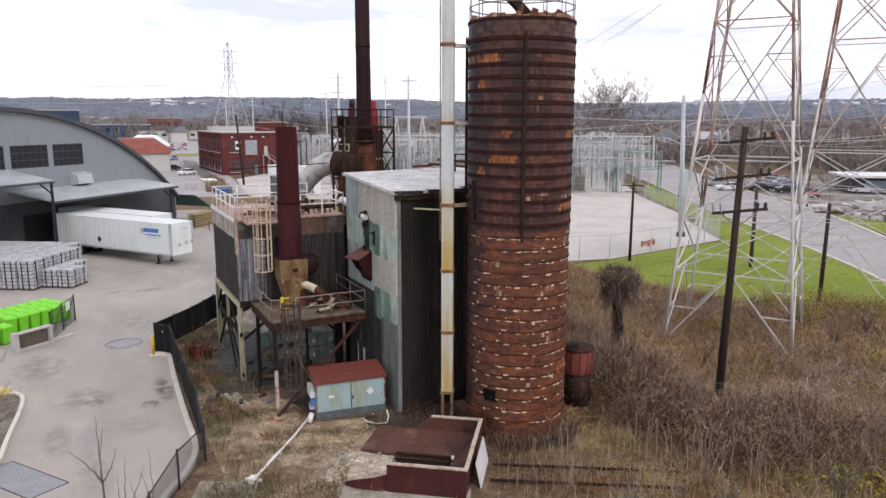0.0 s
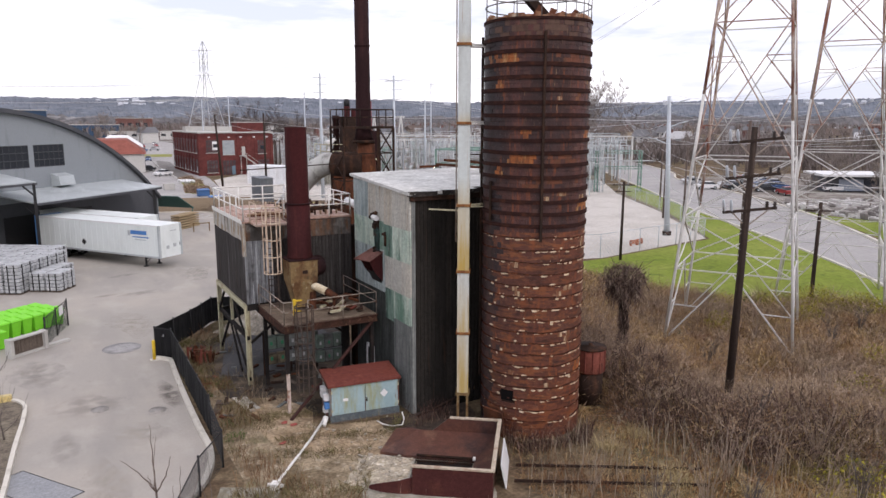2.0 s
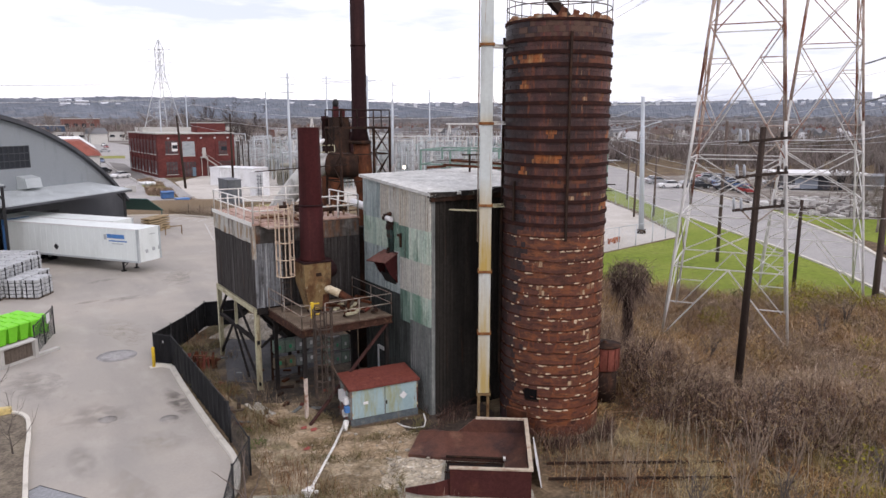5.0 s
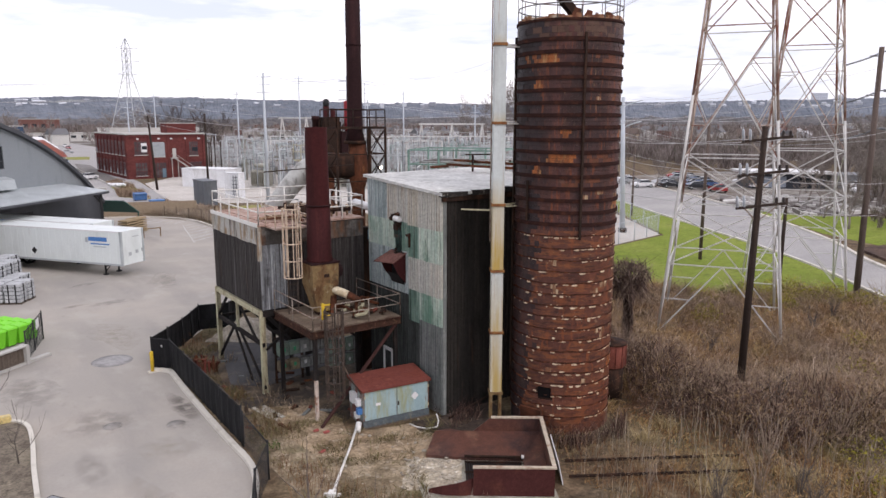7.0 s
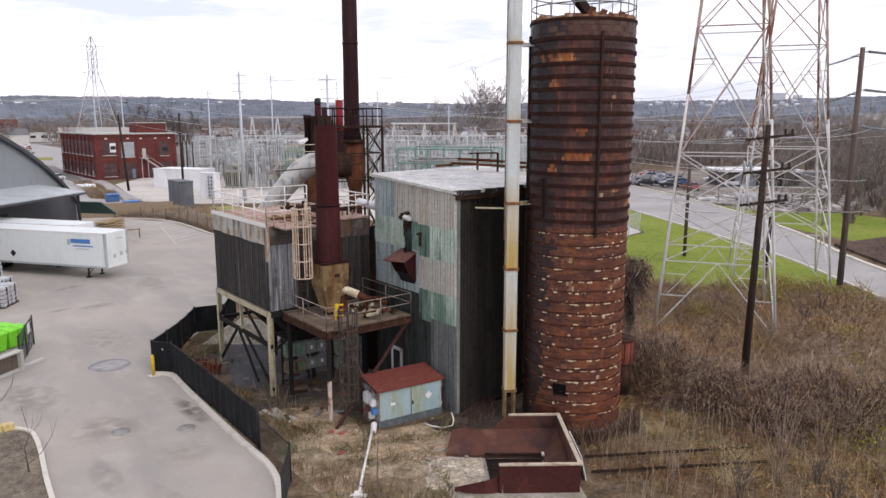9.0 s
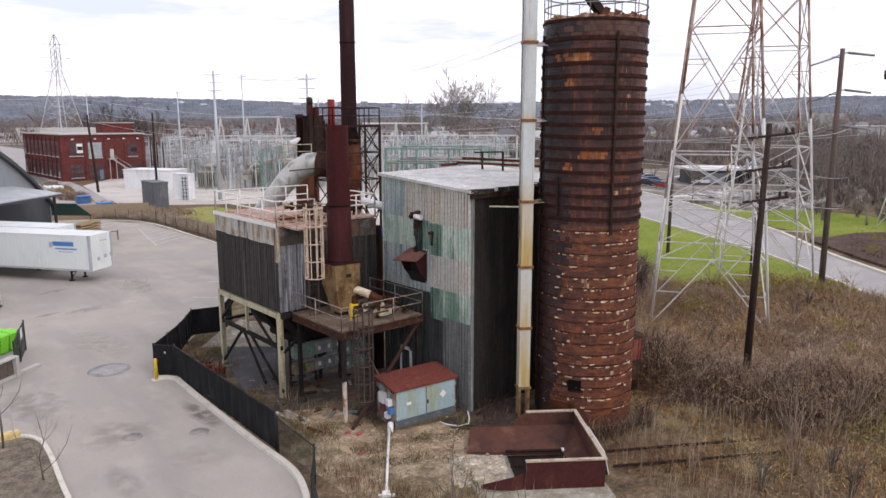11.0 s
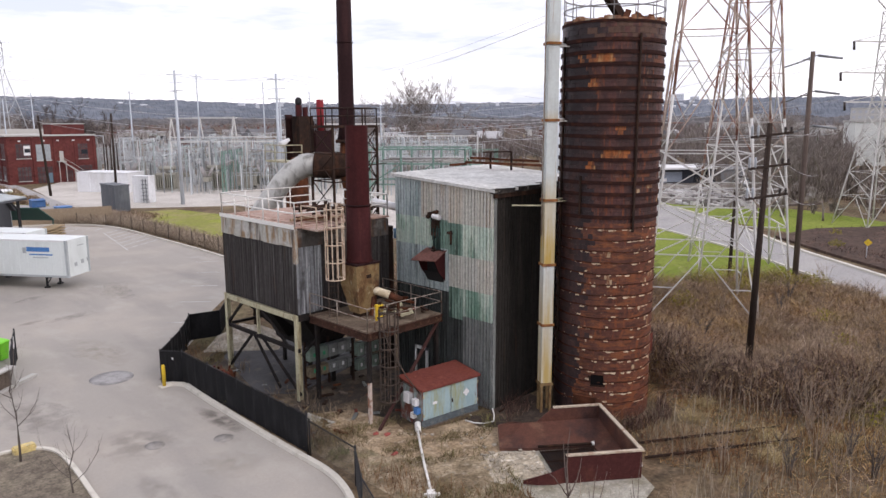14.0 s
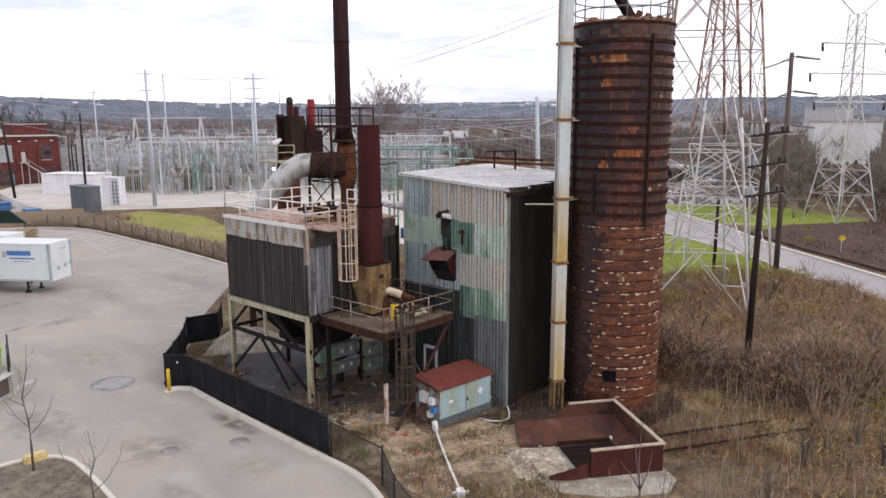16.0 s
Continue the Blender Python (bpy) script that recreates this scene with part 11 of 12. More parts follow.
def ribbons(name, base, height, width, lean, m, label, category, seg=3, droop=0.6, wander=0.06):
    """Thin bent stems: base (n,3), height and width per stem, lean in metres sideways at the tip."""
    n = len(base)
    a = nr.uniform(0, math.tau, n)
    d = np.stack([np.cos(a), np.sin(a)], 1)
    w = nr.uniform(0, math.tau, n)
    s = np.stack([np.cos(w), np.sin(w)], 1) * width[:, None] / 2
    verts = np.zeros((n, 2 * seg + 1, 3), np.float32)
    off = np.zeros((n, 3))
    for k in range(seg + 1):
        t = k / seg
        side = lean * (t ** 1.6)
        up = height * (t - droop * (t ** 3) * np.minimum(lean / np.maximum(height, 0.05), 1.2) * 0.5)
        c = base.copy()
        if k:
            off += nr.normal(0, 1, (n, 3)) * (wander * np.abs(height) / seg)[:, None]
        c[:, :2] += d * side[:, None]
        c[:, 2] += up
        c += off
        if k == seg:
            verts[:, 2 * seg] = c
        else:
            f = 1 - 0.7 * t
            verts[:, 2 * k] = c
            verts[:, 2 * k + 1] = c
            verts[:, 2 * k, :2] -= s * f
            verts[:, 2 * k + 1, :2] += s * f
    per = 2 * seg + 1
    o = (np.arange(n) * per)[:, None]
    quads = np.concatenate([o + np.array([2 * k, 2 * k + 1, 2 * k + 3, 2 * k + 2]) for k in range(seg - 1)], 0) if seg > 1 else np.zeros((0, 4), int)
    tris = o + np.array([2 * seg - 2, 2 * seg - 1, 2 * seg])
    me = bpy.data.meshes.new(name)
    nv, nq, nt = n * per, len(quads), len(tris)
    me.vertices.add(nv)
    me.vertices.foreach_set("co", verts.reshape(-1))
    me.loops.add(nq * 4 + nt * 3)
    me.loops.foreach_set("vertex_index", np.concatenate([quads.reshape(-1), tris.reshape(-1)]).astype(np.int32))
    me.polygons.add(nq + nt)
    me.polygons.foreach_set("loop_start", np.concatenate([np.arange(nq) * 4, nq * 4 + np.arange(nt) * 3]).astype(np.int32))
    me.update(calc_edges=True)
    me.materials.append(m)
    ob = new(name, me)
    WORLD[ob.name] = Matrix()
    return tagged(ob, label, category, "", "stuff")


def leaf_mat(name, ramp, rough=0.9, layers=()):
    m = mat(name, (0.2, 0.2, 0.2), rough, piece="island", ramp=ramp, bump=0, fine=0.1, layers=layers)
    return m


M_STRAW = leaf_mat("dead grass", [(0.0, (0.10, 0.055, 0.025)), (0.4, (0.245, 0.142, 0.060)), (0.75, (0.39, 0.243, 0.103)), (0.95, (0.64, 0.455, 0.22)), (1.0, (0.30, 0.26, 0.075))], layers=[((0.20, 0.082, 0.040), (0.3, 0.3, 0.3), 0.52, 0.64, 0.7), ((0.26, 0.21, 0.145), (0.12, 0.12, 0.12), 0.52, 0.64, 0.6), ((0.15, 0.14, 0.05), (0.22, 0.22, 0.22), 0.55, 0.68, 0.6)])
M_TWIG = leaf_mat("bramble stems", [(0.0, (0.070, 0.047, 0.036)), (0.45, (0.205, 0.140, 0.098)), (0.85, (0.42, 0.310, 0.215)), (1.0, (0.68, 0.54, 0.40))], layers=[((0.20, 0.155, 0.095), (0.2, 0.2, 0.2), 0.54, 0.68, 0.6), ((0.15, 0.098, 0.085), (0.3, 0.3, 0.3), 0.54, 0.66, 0.65)])
M_TWIGRED = leaf_mat("russet weeds", [(0.0, (0.10, 0.048, 0.028)), (0.5, (0.20, 0.105, 0.052)), (1.0, (0.30, 0.19, 0.10))])
M_YLEAF = leaf_mat("yellow green leaves", [(0.0, (0.12, 0.12, 0.018)), (0.5, (0.26, 0.23, 0.03)), (1.0, (0.42, 0.36, 0.06))])

SILO_HOLE = (SX, SY, SR + 0.1)
BIN_HOLE = [(8.2, 20.3), (10.6, 18.4), (13.2, 22.0), (10.7, 23.8)]
WORKS_HOLE = [(11.3, 26.2), (18.6, 26.2), (18.6, 33), (11.3, 33)]
APRON = [(6.4, 20.3), (8.5, 23.6), (10.8, 23.8), (12.6, 20.0), (11.4, 17.2), (9.5, 17.1)]
BRUSH = [(12.2, 19.5), (12.0, 14), (8.5, 12), (9, 5), (28, 0), (40, 13), (48.0, 21.8), (48.3, 26.8), (45.2, 30.3), (40.3, 33.3), (38.5, 41), (37.6, 50), (28, 54), (18.8, 50), (18.7, 33), (18.6, 26.2), (17.5, 26.0), (13.5, 22)]
holes = [SILO_HOLE, BIN_HOLE, WORKS_HOLE, (19.35, 23.75, 0.8), (24.7, 20.3, 0.3)]


def past_edge(q):
    """Metres beyond the front edge of the bramble thicket."""
    return q[:, 0] - np.interp(q[:, 1], [8, 12, 14.2, 16.5, 19, 20.5, 22.4, 26, 30], [34, 27, 22.9, 20.0, 19.6, 18.8, 19.2, 19.8, 19.0]) + 1.6 * (clump(q, 0.8, 91) - 0.5)


def tall_of(q):
    """How high the growth stands over the plan: short grass, a thicket, then rough grass."""
    e = past_edge(q)
    low = 0.20 + 0.22 * clump(q, 0.9, 3) + 0.35 * np.clip((17 - q[:, 1]) / 5, 0, 1) * clump(q, 0.5, 4)
    mound = np.clip(e / 1.3, 0, 1) * (1 - 0.5 * np.clip((e - 5) / 4, 0, 1))
    return low + mound * (0.85 + 1.0 * clump(q, 0.45, 5) + 0.4 * clump(q, 1.3, 6))


q = scatter(330000, BRUSH, holes)
e = past_edge(q)
dens = np.clip(clump(q, 0.9, 8) * 1.3, 0.25, 1) * np.where((e > 0.3) & (e < 5.5), 0.5, 1.0)
q = q[nr.uniform(0, 1, len(q)) < dens][:150000]
h = tall_of(q) * nr.uniform(0.4, 1.1, len(q))
ribbons("dead_grass", np.c_[q, np.full(len(q), -0.03)], h, nr.uniform(0.014, 0.05, len(q)), h * nr.uniform(0.3, 2.2, len(q)), M_STRAW, "matted tan dead grass over the waste ground", "grass", 3, 0.9, 0.16)
# arching brambles in a dark thicket, thinner in the rough grass behind it
q = scatter(190000, BRUSH, holes + [APRON])
e = past_edge(q)
f = np.where(e < 0, 0.02, np.where(e < 6, 1.0, 0.16 + 0.6 * np.clip(clump(q, 0.4, 21) - 0.45, 0, 1)))
q = q[nr.uniform(0, 1, len(q)) < f][:66000]
h = (0.15 + tall_of(q)) * nr.uniform(0.5, 1.15, len(q))
M_THICK = leaf_mat("dark bramble stems", [(0.0, (0.026, 0.015, 0.014)), (0.5, (0.072, 0.042, 0.034)), (0.88, (0.18, 0.112, 0.086)), (1.0, (0.45, 0.32, 0.245))])
dk = (past_edge(q) < 5.0) & (q[:, 1] > 14.5) & (q[:, 1] < 26)
for pick, m, lab in ((dk, M_THICK, "dark tangled bramble thicket"), (~dk, M_TWIG, "tangled grey brown bramble and twig scrub")):
    n = int(pick.sum())
    ribbons("brambles", np.c_[q[pick], np.full(n, -0.03)], h[pick], nr.uniform(0.012, 0.045, n), nr.uniform(0.3, 2.6, n), m, lab, "scrub", 5, 1.1, 0.34)
# arching canes spilling from single stools, standing out of the thicket as mounds
mr = np.random.RandomState(63)
st = scatter(2600, BRUSH, holes + [APRON])
e = past_edge(st)
st = st[mr.uniform(0, 1, len(st)) < np.where(e < 0.2, 0.0, np.where(e < 7, 0.5, 0.22))][:230]
edge = np.array([(34.5, 29.5), (36.8, 31.6), (38.6, 33.4), (39.8, 35.8), (41.6, 31.8), (43.4, 30.2), (45.2, 28.6), (46.6, 26.8), (47.8, 24.8), (47.2, 22.4), (44.4, 25.6), (42.2, 27.2), (39.6, 29.4), (37.4, 28.2), (45.0, 21.4), (42.8, 19.4), (40.4, 21.6), (47.0, 20.6)])
st = np.r_[st, edge + mr.normal(0, 0.5, edge.shape)]
cane = np.repeat(st, 95, 0) + nr.normal(0, 0.22, (len(st) * 95, 2))
size = np.repeat(mr.uniform(0.65, 1.25, len(st)), 95)
ch = (0.45 + tall_of(cane) + np.repeat(np.r_[np.zeros(len(st) - len(edge)), mr.uniform(0.3, 1.1, len(edge))], 95)) * size * nr.uniform(0.45, 1.05, len(cane))
near_c = past_edge(cane) < 5.5
for pick, m, lab in ((near_c, M_THICK, "dark arching bramble canes in mounds"), (~near_c, M_TWIG, "grey brown arching canes in mounds")):
    n = int(pick.sum())
    ribbons("bramble_mounds", np.c_[cane[pick], np.full(n, -0.03)], ch[pick], nr.uniform(0.012, 0.034, n), ch[pick] * nr.uniform(0.3, 1.3, n), m, lab, "scrub", 6, 1.3, 0.14)
# twiggy tops: short stems starting high, giving the scrub its haze of twigs
q2 = np.repeat(q[nr.uniform(0, 1, len(q)) < 0.6], 2, 0)
q2 = q2 + nr.normal(0, 0.35, q2.shape)
hh = tall_of(q2) * nr.uniform(0.35, 0.95, len(q2))
ribbons("scrub_twigs", np.c_[q2, hh], nr.uniform(-0.25, 0.4, len(q2)), nr.uniform(0.010, 0.022, len(q2)), nr.uniform(0.2, 1.0, len(q2)), M_TWIG, "fine twigs of the bare scrub", "scrub", 3, 0.4, 0.5)
# pale tussocks of longer straw
TUS = [(17.2, 16.4, 0.8), (19.0, 14.2, 0.7), (15.4, 15.6, 0.6), (21.0, 12.4, 0.8), (22.6, 16.8, 0.6), (18.6, 19.9, 0.5), (16.8, 19.6, 0.4)]
q = np.concatenate([np.array([(x, y)]) + nr.normal(0, r * 0.5, (int(420 * r), 2)) for x, y, r in TUS])
h = nr.uniform(0.3, 0.8, len(q))
ribbons("straw_tussocks", np.c_[q, np.zeros(len(q))], h, nr.uniform(0.012, 0.028, len(q)), h * nr.uniform(0.6, 1.5, len(q)), leaf_mat("pale straw", [(0.0, (0.26, 0.19, 0.09)), (1.0, (0.50, 0.40, 0.22))]), "pale tussocks of long straw", "grass", 4, 1.1, 0.12)
# russet weeds and pale tall stalks
q = scatter(60000, BRUSH, holes)
q = q[nr.uniform(0, 1, len(q)) < np.clip(clump(q, 0.5, 33) - 0.35, 0, 1) * 1.2][:14000]
h = nr.uniform(0.3, 0.9, len(q))
ribbons("russet_weeds", np.c_[q, np.zeros(len(q))], h, nr.uniform(0.015, 0.04, len(q)), h * nr.uniform(0.1, 0.6, len(q)), M_TWIGRED, "russet dead weeds among the grass", "weeds")
M_STALK = leaf_mat("pale stalks", [(0.0, (0.22, 0.18, 0.13)), (1.0, (0.45, 0.38, 0.29))])
q = np.r_[scatter(2500, [(12.2, 19), (11, 13), (22, 8), (30, 12), (24, 18), (16, 21)], holes)[:700], scatter(900, [(6.5, 20.0), (9.2, 16.6), (12.0, 16.8), (11, 14), (7, 15)])[:130]]
h = nr.uniform(0.6, 1.7, len(q))
ribbons("pale_stalks", np.c_[q, np.zeros(len(q))], h, nr.uniform(0.018, 0.035, len(q)), h * nr.uniform(0.02, 0.3, len(q)), M_STALK, "pale upright dead stalks", "weeds", 4)
# rough growth on the strips by the street and the substation gate
for k, (poly, n, hm) in enumerate(((SCRUB[0], 9000, 0.9), (SCRUB[1], 7000, 0.7))):
    q = scatter(n * 3, poly)
    q = q[nr.uniform(0, 1, len(q)) < np.clip(clump(q, 0.35, 61 + k) * 1.5 - 0.3, 0.05, 1)][:n]
    h = nr.uniform(0.25, 1.0, len(q)) * hm * (0.5 + clump(q, 0.3, 63))
    ribbons("rough_scrub", np.c_[q, np.zeros(len(q))], h, nr.uniform(0.04, 0.10, len(q)), h * nr.uniform(0.3, 1.2, len(q)), M_TWIG, "rough brown scrub and dead grass", "scrub", 3, 0.6, 0.2)
# weeds round the works, along the fence and the pad
HERE = [(3.4, 23.5), (3.3, 39.3), (3.0, 40.8), (6.9, 45.6), (8.4, 44.0), (6.3, 41.5), (5.4, 40), (5.2, 33), (6.0, 29.2), (5.2, 26.8), (6.3, 24.8), (8.2, 23.2), (7.2, 21.5), (6.0, 19), (3, 17), (0.5, 18), (1.2, 20.2), (3.1, 24)]
q = scatter(90000, HERE, [[(4.4, 22.9), (3.0, 23.5), (3.5, 24.4), (5.0, 23.6)]])
q = q[nr.uniform(0, 1, len(q)) < np.clip(clump(q, 1.5, 41) * 1.8 - 0.65, 0.02, 1)][:22000]
h = nr.uniform(0.06, 0.42, len(q)) * (0.5 + clump(q, 1.2, 44))
M_WEED = leaf_mat("olive dead weeds", [(0.0, (0.07, 0.052, 0.028)), (0.5, (0.17, 0.13, 0.07)), (0.85, (0.28, 0.22, 0.125)), (1.0, (0.18, 0.19, 0.06))], layers=[((0.13, 0.13, 0.045), (0.5, 0.5, 0.5), 0.52, 0.64, 0.7)])
ribbons("dead_weeds", np.c_[q, np.zeros(len(q))], h, nr.uniform(0.012, 0.035, len(q)), h * nr.uniform(0.3, 1.4, len(q)), M_WEED, "patches of tan dead weeds on the bare ground", "weeds")
# dry many-stemmed weeds standing inside the fence
STOOLS = [(6.2, 39.2, 1.0), (5.7, 35.2, 0.8), (6.2, 34.1, 0.9), (6.1, 33.0, 1.0), (5.7, 32.4, 0.8), (6.3, 31.6, 0.7), (5.7, 30.8, 1.1), (6.5, 30.6, 0.9), (5.2, 31.4, 0.7), (5.6, 29.4, 0.6), (7.1, 31.0, 0.7), (7.6, 30.1, 0.6), (4.6, 34.2, 0.7), (4.4, 37.0, 0.8), (7.2, 28.9, 0.5), (4.3, 29.0, 0.6), (3.9, 26.6, 0.7), (4.6, 27.6, 0.6), (5.0, 25.2, 0.5), (2.98, 35.3, 0.45), (3.0, 31.4, 0.4)]
q = np.concatenate([np.array([(x, y)]) + nr.normal(0, 0.14 + 0.1 * r, (int(34 * r), 2)) for x, y, r in STOOLS])
h = np.concatenate([np.full(int(34 * r), r) for x, y, r in STOOLS]) * nr.uniform(0.3, 0.95, len(q))
ribbons("dry_weeds", np.c_[q, np.zeros(len(q))], h, nr.uniform(0.012, 0.026, len(q)), h * nr.uniform(0.15, 0.9, len(q)), leaf_mat("dry weed stems", [(0.0, (0.09, 0.062, 0.042)), (0.5, (0.22, 0.165, 0.11)), (1.0, (0.44, 0.35, 0.25))]), "dry tan weeds standing along the fence", "weeds", 4, 0.5, 0.22)
q = scatter(26000, HERE)
q = q[nr.uniform(0, 1, len(q)) < np.clip(clump(q, 0.9, 51) * 1.8 - 1.0, 0.0, 1)][:2600]
h = nr.uniform(0.2, 0.9, len(q))
ribbons("russet_weeds", np.c_[q, np.zeros(len(q))], h, nr.uniform(0.01, 0.025, len(q)), h * nr.uniform(0.1, 0.7, len(q)), M_TWIGRED, "russet dead weeds along the fence", "weeds")
q = np.r_[scatter(4000, [(10.8, 25.0), (12.8, 25.2), (12.9, 26.4), (11.2, 26.5), (11.0, 27.0), (12, 26.2)])[:260], scatter(3000, [(13.3, 21.8), (13.9, 22.4), (14.2, 21.3), (16, 21.0), (17.8, 21.6), (16.5, 20.2), (13.4, 20.6)])[:900]]
h = nr.uniform(0.3, 1.1, len(q))
ribbons("corner_scrub", np.c_[q, np.zeros(len(q))], h, nr.uniform(0.01, 0.022, len(q)), h * nr.uniform(0.2, 0.9, len(q)), M_THICK, "grey twigs at the foot of the building and silo", "scrub", 4)
q = scatter(30000, [(5.2, 26.8), (6.3, 24.8), (8.2, 23.4), (8.6, 24.6), (11.2, 25.2), (11.2, 26.4), (8.2, 27.0), (7.6, 28.6), (6.6, 30.5), (5.2, 32.5), (4.2, 33)])
q = q[nr.uniform(0, 1, len(q)) < np.clip(clump(q, 2.2, 71) * 1.9 - 0.95, 0.01, 1)][:6000]
h = nr.uniform(0.05, 0.35, len(q)) * (0.5 + clump(q, 1.8, 72))
ribbons("dead_weeds", np.c_[q, np.zeros(len(q))], h, nr.uniform(0.012, 0.03, len(q)), h * nr.uniform(0.3, 1.4, len(q)), M_WEED, "tufts of dead weeds on the bare dirt", "weeds")
# strip of brown brush beyond the yard kerb and rough banks by the road
STRIP = [(21.5, 60), (22.2, 72), (22.6, 84), (22.2, 97), (18, 104.5), (13, 108), (20, 112), (26, 108), (25.5, 84), (25, 66)]
q = scatter(60000, STRIP)[:22000]
h = nr.uniform(0.4, 1.5, len(q))
ribbons("kerb_brush", np.c_[q, np.zeros(len(q))], h, nr.uniform(0.03, 0.07, len(q)), h * nr.uniform(0.3, 1.4, len(q)), leaf_mat("tan vine stems", [(0.0, (0.15, 0.115, 0.085)), (0.5, (0.29, 0.225, 0.165)), (1.0, (0.47, 0.39, 0.29))]), "tan brush and dry vines along the far kerb of the yard", "scrub", 4, 0.9, 0.3)
BANK = [(60, 22), (66, 31), (79, 34), (92, 26), (112, 40), (150, 60), (200, 40), (170, -10), (90, -10), (58, 12), (54, 16)]
q = scatter(130000, BANK)[:62000]
q = q[nr.uniform(0, 1, len(q)) < np.clip(clump(q, 0.25, 81) * 1.5, 0.2, 1)]
h = nr.uniform(0.15, 0.8, len(q)) * (0.5 + clump(q, 0.3, 82))
ribbons("bank_brush", np.c_[q, np.full(len(q), 0.1)], h, nr.uniform(0.03, 0.08, len(q)), h * nr.uniform(0.3, 1.4, len(q)), M_THICK, "dark brush on the bank beyond the road", "scrub", 3, 0.8, 0.25)


def leafy(name, centres, n, m, label):
    """Small leaves in loose clumps; centres: rows of x, y, radius, height."""
    pts = []
    for x, y, r, hh in centres:
        k = int(n * r * r)
        a, b = nr.uniform(0, math.tau, k), np.sqrt(nr.uniform(0, 1, k)) * r
        z = nr.uniform(0.15, 1, k) * hh * (1 - 0.5 * (b / r) ** 2)
        pts.append(np.c_[x + b * np.cos(a), y + b * np.sin(a), z])
    p = np.concatenate(pts)
    return ribbons(name, p, nr.uniform(0.03, 0.12, len(p)), nr.uniform(0.05, 0.11, len(p)), nr.uniform(0.03, 0.12, len(p)), m, label, "shrub", 2, 0.2)


leafy("yellow_shrubs", [(43.5, 28.5, 1.8, 2.0), (45.2, 26.2, 1.5, 1.7), (41.5, 30.5, 1.2, 1.5), (38.0, 31.5, 1.2, 1.4), (46.5, 24.0, 1.3, 1.5), (34.0, 28.5, 1.0, 1.4), (40.5, 27.0, 1.0, 1.5), (67.5, 28.5, 0.8, 1.0), (76, 31, 0.7, 0.9)], 420, M_YLEAF, "yellow green leafy shrubs at the edge of the lawn")
leafy("yellow_shrubs", [(22.5, 13.0, 1.4, 0.9), (24.0, 12.0, 1.2, 0.8), (21.3, 11.2, 1.1, 0.8), (25.5, 13.6, 0.9, 0.9), (23.2, 10.4, 1.0, 0.8), (20.0, 12.2, 0.8, 0.7), (27, 15.5, 1.0, 1.0), (30.5, 17.5, 1.2, 1.4), (36, 20, 0.9, 1.4), (33.5, 14.5, 0.9, 1.0)], 190, M_YLEAF, "yellow green leafy shrubs in the scrub")
leafy("amber_shrubs", [(27.5, 17.2, 1.1, 1.5), (25.8, 16.4, 0.7, 1.2)], 150, leaf_mat("amber dead leaves", [(0.0, (0.12, 0.07, 0.02)), (0.6, (0.26, 0.15, 0.035)), (1.0, (0.36, 0.25, 0.06))]), "amber brown dead leaves in the scrub")
leafy("green_weeds", [(3.9, 27.8, 0.5, 0.25), (4.0, 29.3, 0.4, 0.2), (3.7, 33.0, 0.4, 0.3), (3.6, 35.2, 0.35, 0.35), (41, 31.5, 1.1, 1.0)], 300, leaf_mat("dull green leaves", [(0.0, (0.05, 0.07, 0.025)), (1.0, (0.14, 0.17, 0.06))]), "dull green weeds")


# ---------------------------------------------------------------- bare trees
def bare_tree(name, h, r0, seed, label, m, spread=0.5, depth=4, twig=0.02, group="bare trees", upright=0.35, n_split=(2, 4)):
    """A trunk that forks into limbs and many thin twigs."""
    rr = random.Random(seed)
    ob = thing(name, label, "tree", (0, 0, 0), group)
    tb, cb = B(), B()

    def grow(p, d, ln, r, lev):
        q = p
        pts, rad = [p], [r]
        dd = d.copy()
        for k in range(3):
            dd = (dd + V((rr.uniform(-1, 1), rr.uniform(-1, 1), rr.uniform(-0.3, 0.6))) * 0.16).normalized()
            q = q + dd * ln / 3
            pts.append(q)
            rad.append(max(r * (1 - 0.22 * (k + 1)), twig * 0.5))
        hose(tb if lev < 2 else cb, pts, rad, 6 if lev < 2 else 3)
        if lev >= depth:
            return
        n = rr.randint(*n_split) + (1 if lev == depth - 1 else 0)
        for k in range(n):
            t = rr.uniform(0.35, 1.0) if lev else rr.uniform(0.3, 1.0)
            i = min(int(t * 3), 2)
            s = pts[i].lerp(pts[i + 1], t * 3 - i)
            side = V((rr.uniform(-1, 1), rr.uniform(-1, 1), rr.uniform(-0.1, 0.5))).normalized()
            nd = (dd * upright + side * spread + V((0, 0, 0.25))).normalized()
            grow(s, nd, ln * rr.uniform(0.5, 0.78), max(rad[i] * 0.55, twig * 0.6), lev + 1)
        grow(q, dd, ln * rr.uniform(0.6, 0.8), max(rad[-1], twig * 0.6), lev + 1)

    grow(V((0, 0, -0.1)), V((0, 0, 1)), h * 0.42, r0, 0)
    part("trunk", tb, m, ob, "bare trunk and limbs")
    part("crown", cb, m, ob, "crown of bare twigs")
    return ob


trees = [bare_tree("bare_tree", 12, 0.28, s, "leafless grey brown tree in the town", M_BARKPALE, 0.75, 4, 0.05, upright=0.5) for s in (1, 2, 3)]
tf = [True] * 3
rng = random.Random(77)


# open ground that leaves the white warehouse in sight between the trees
CLEARING = [(90, 33.5), (92, 28), (223, 53), (219.5, 69)]


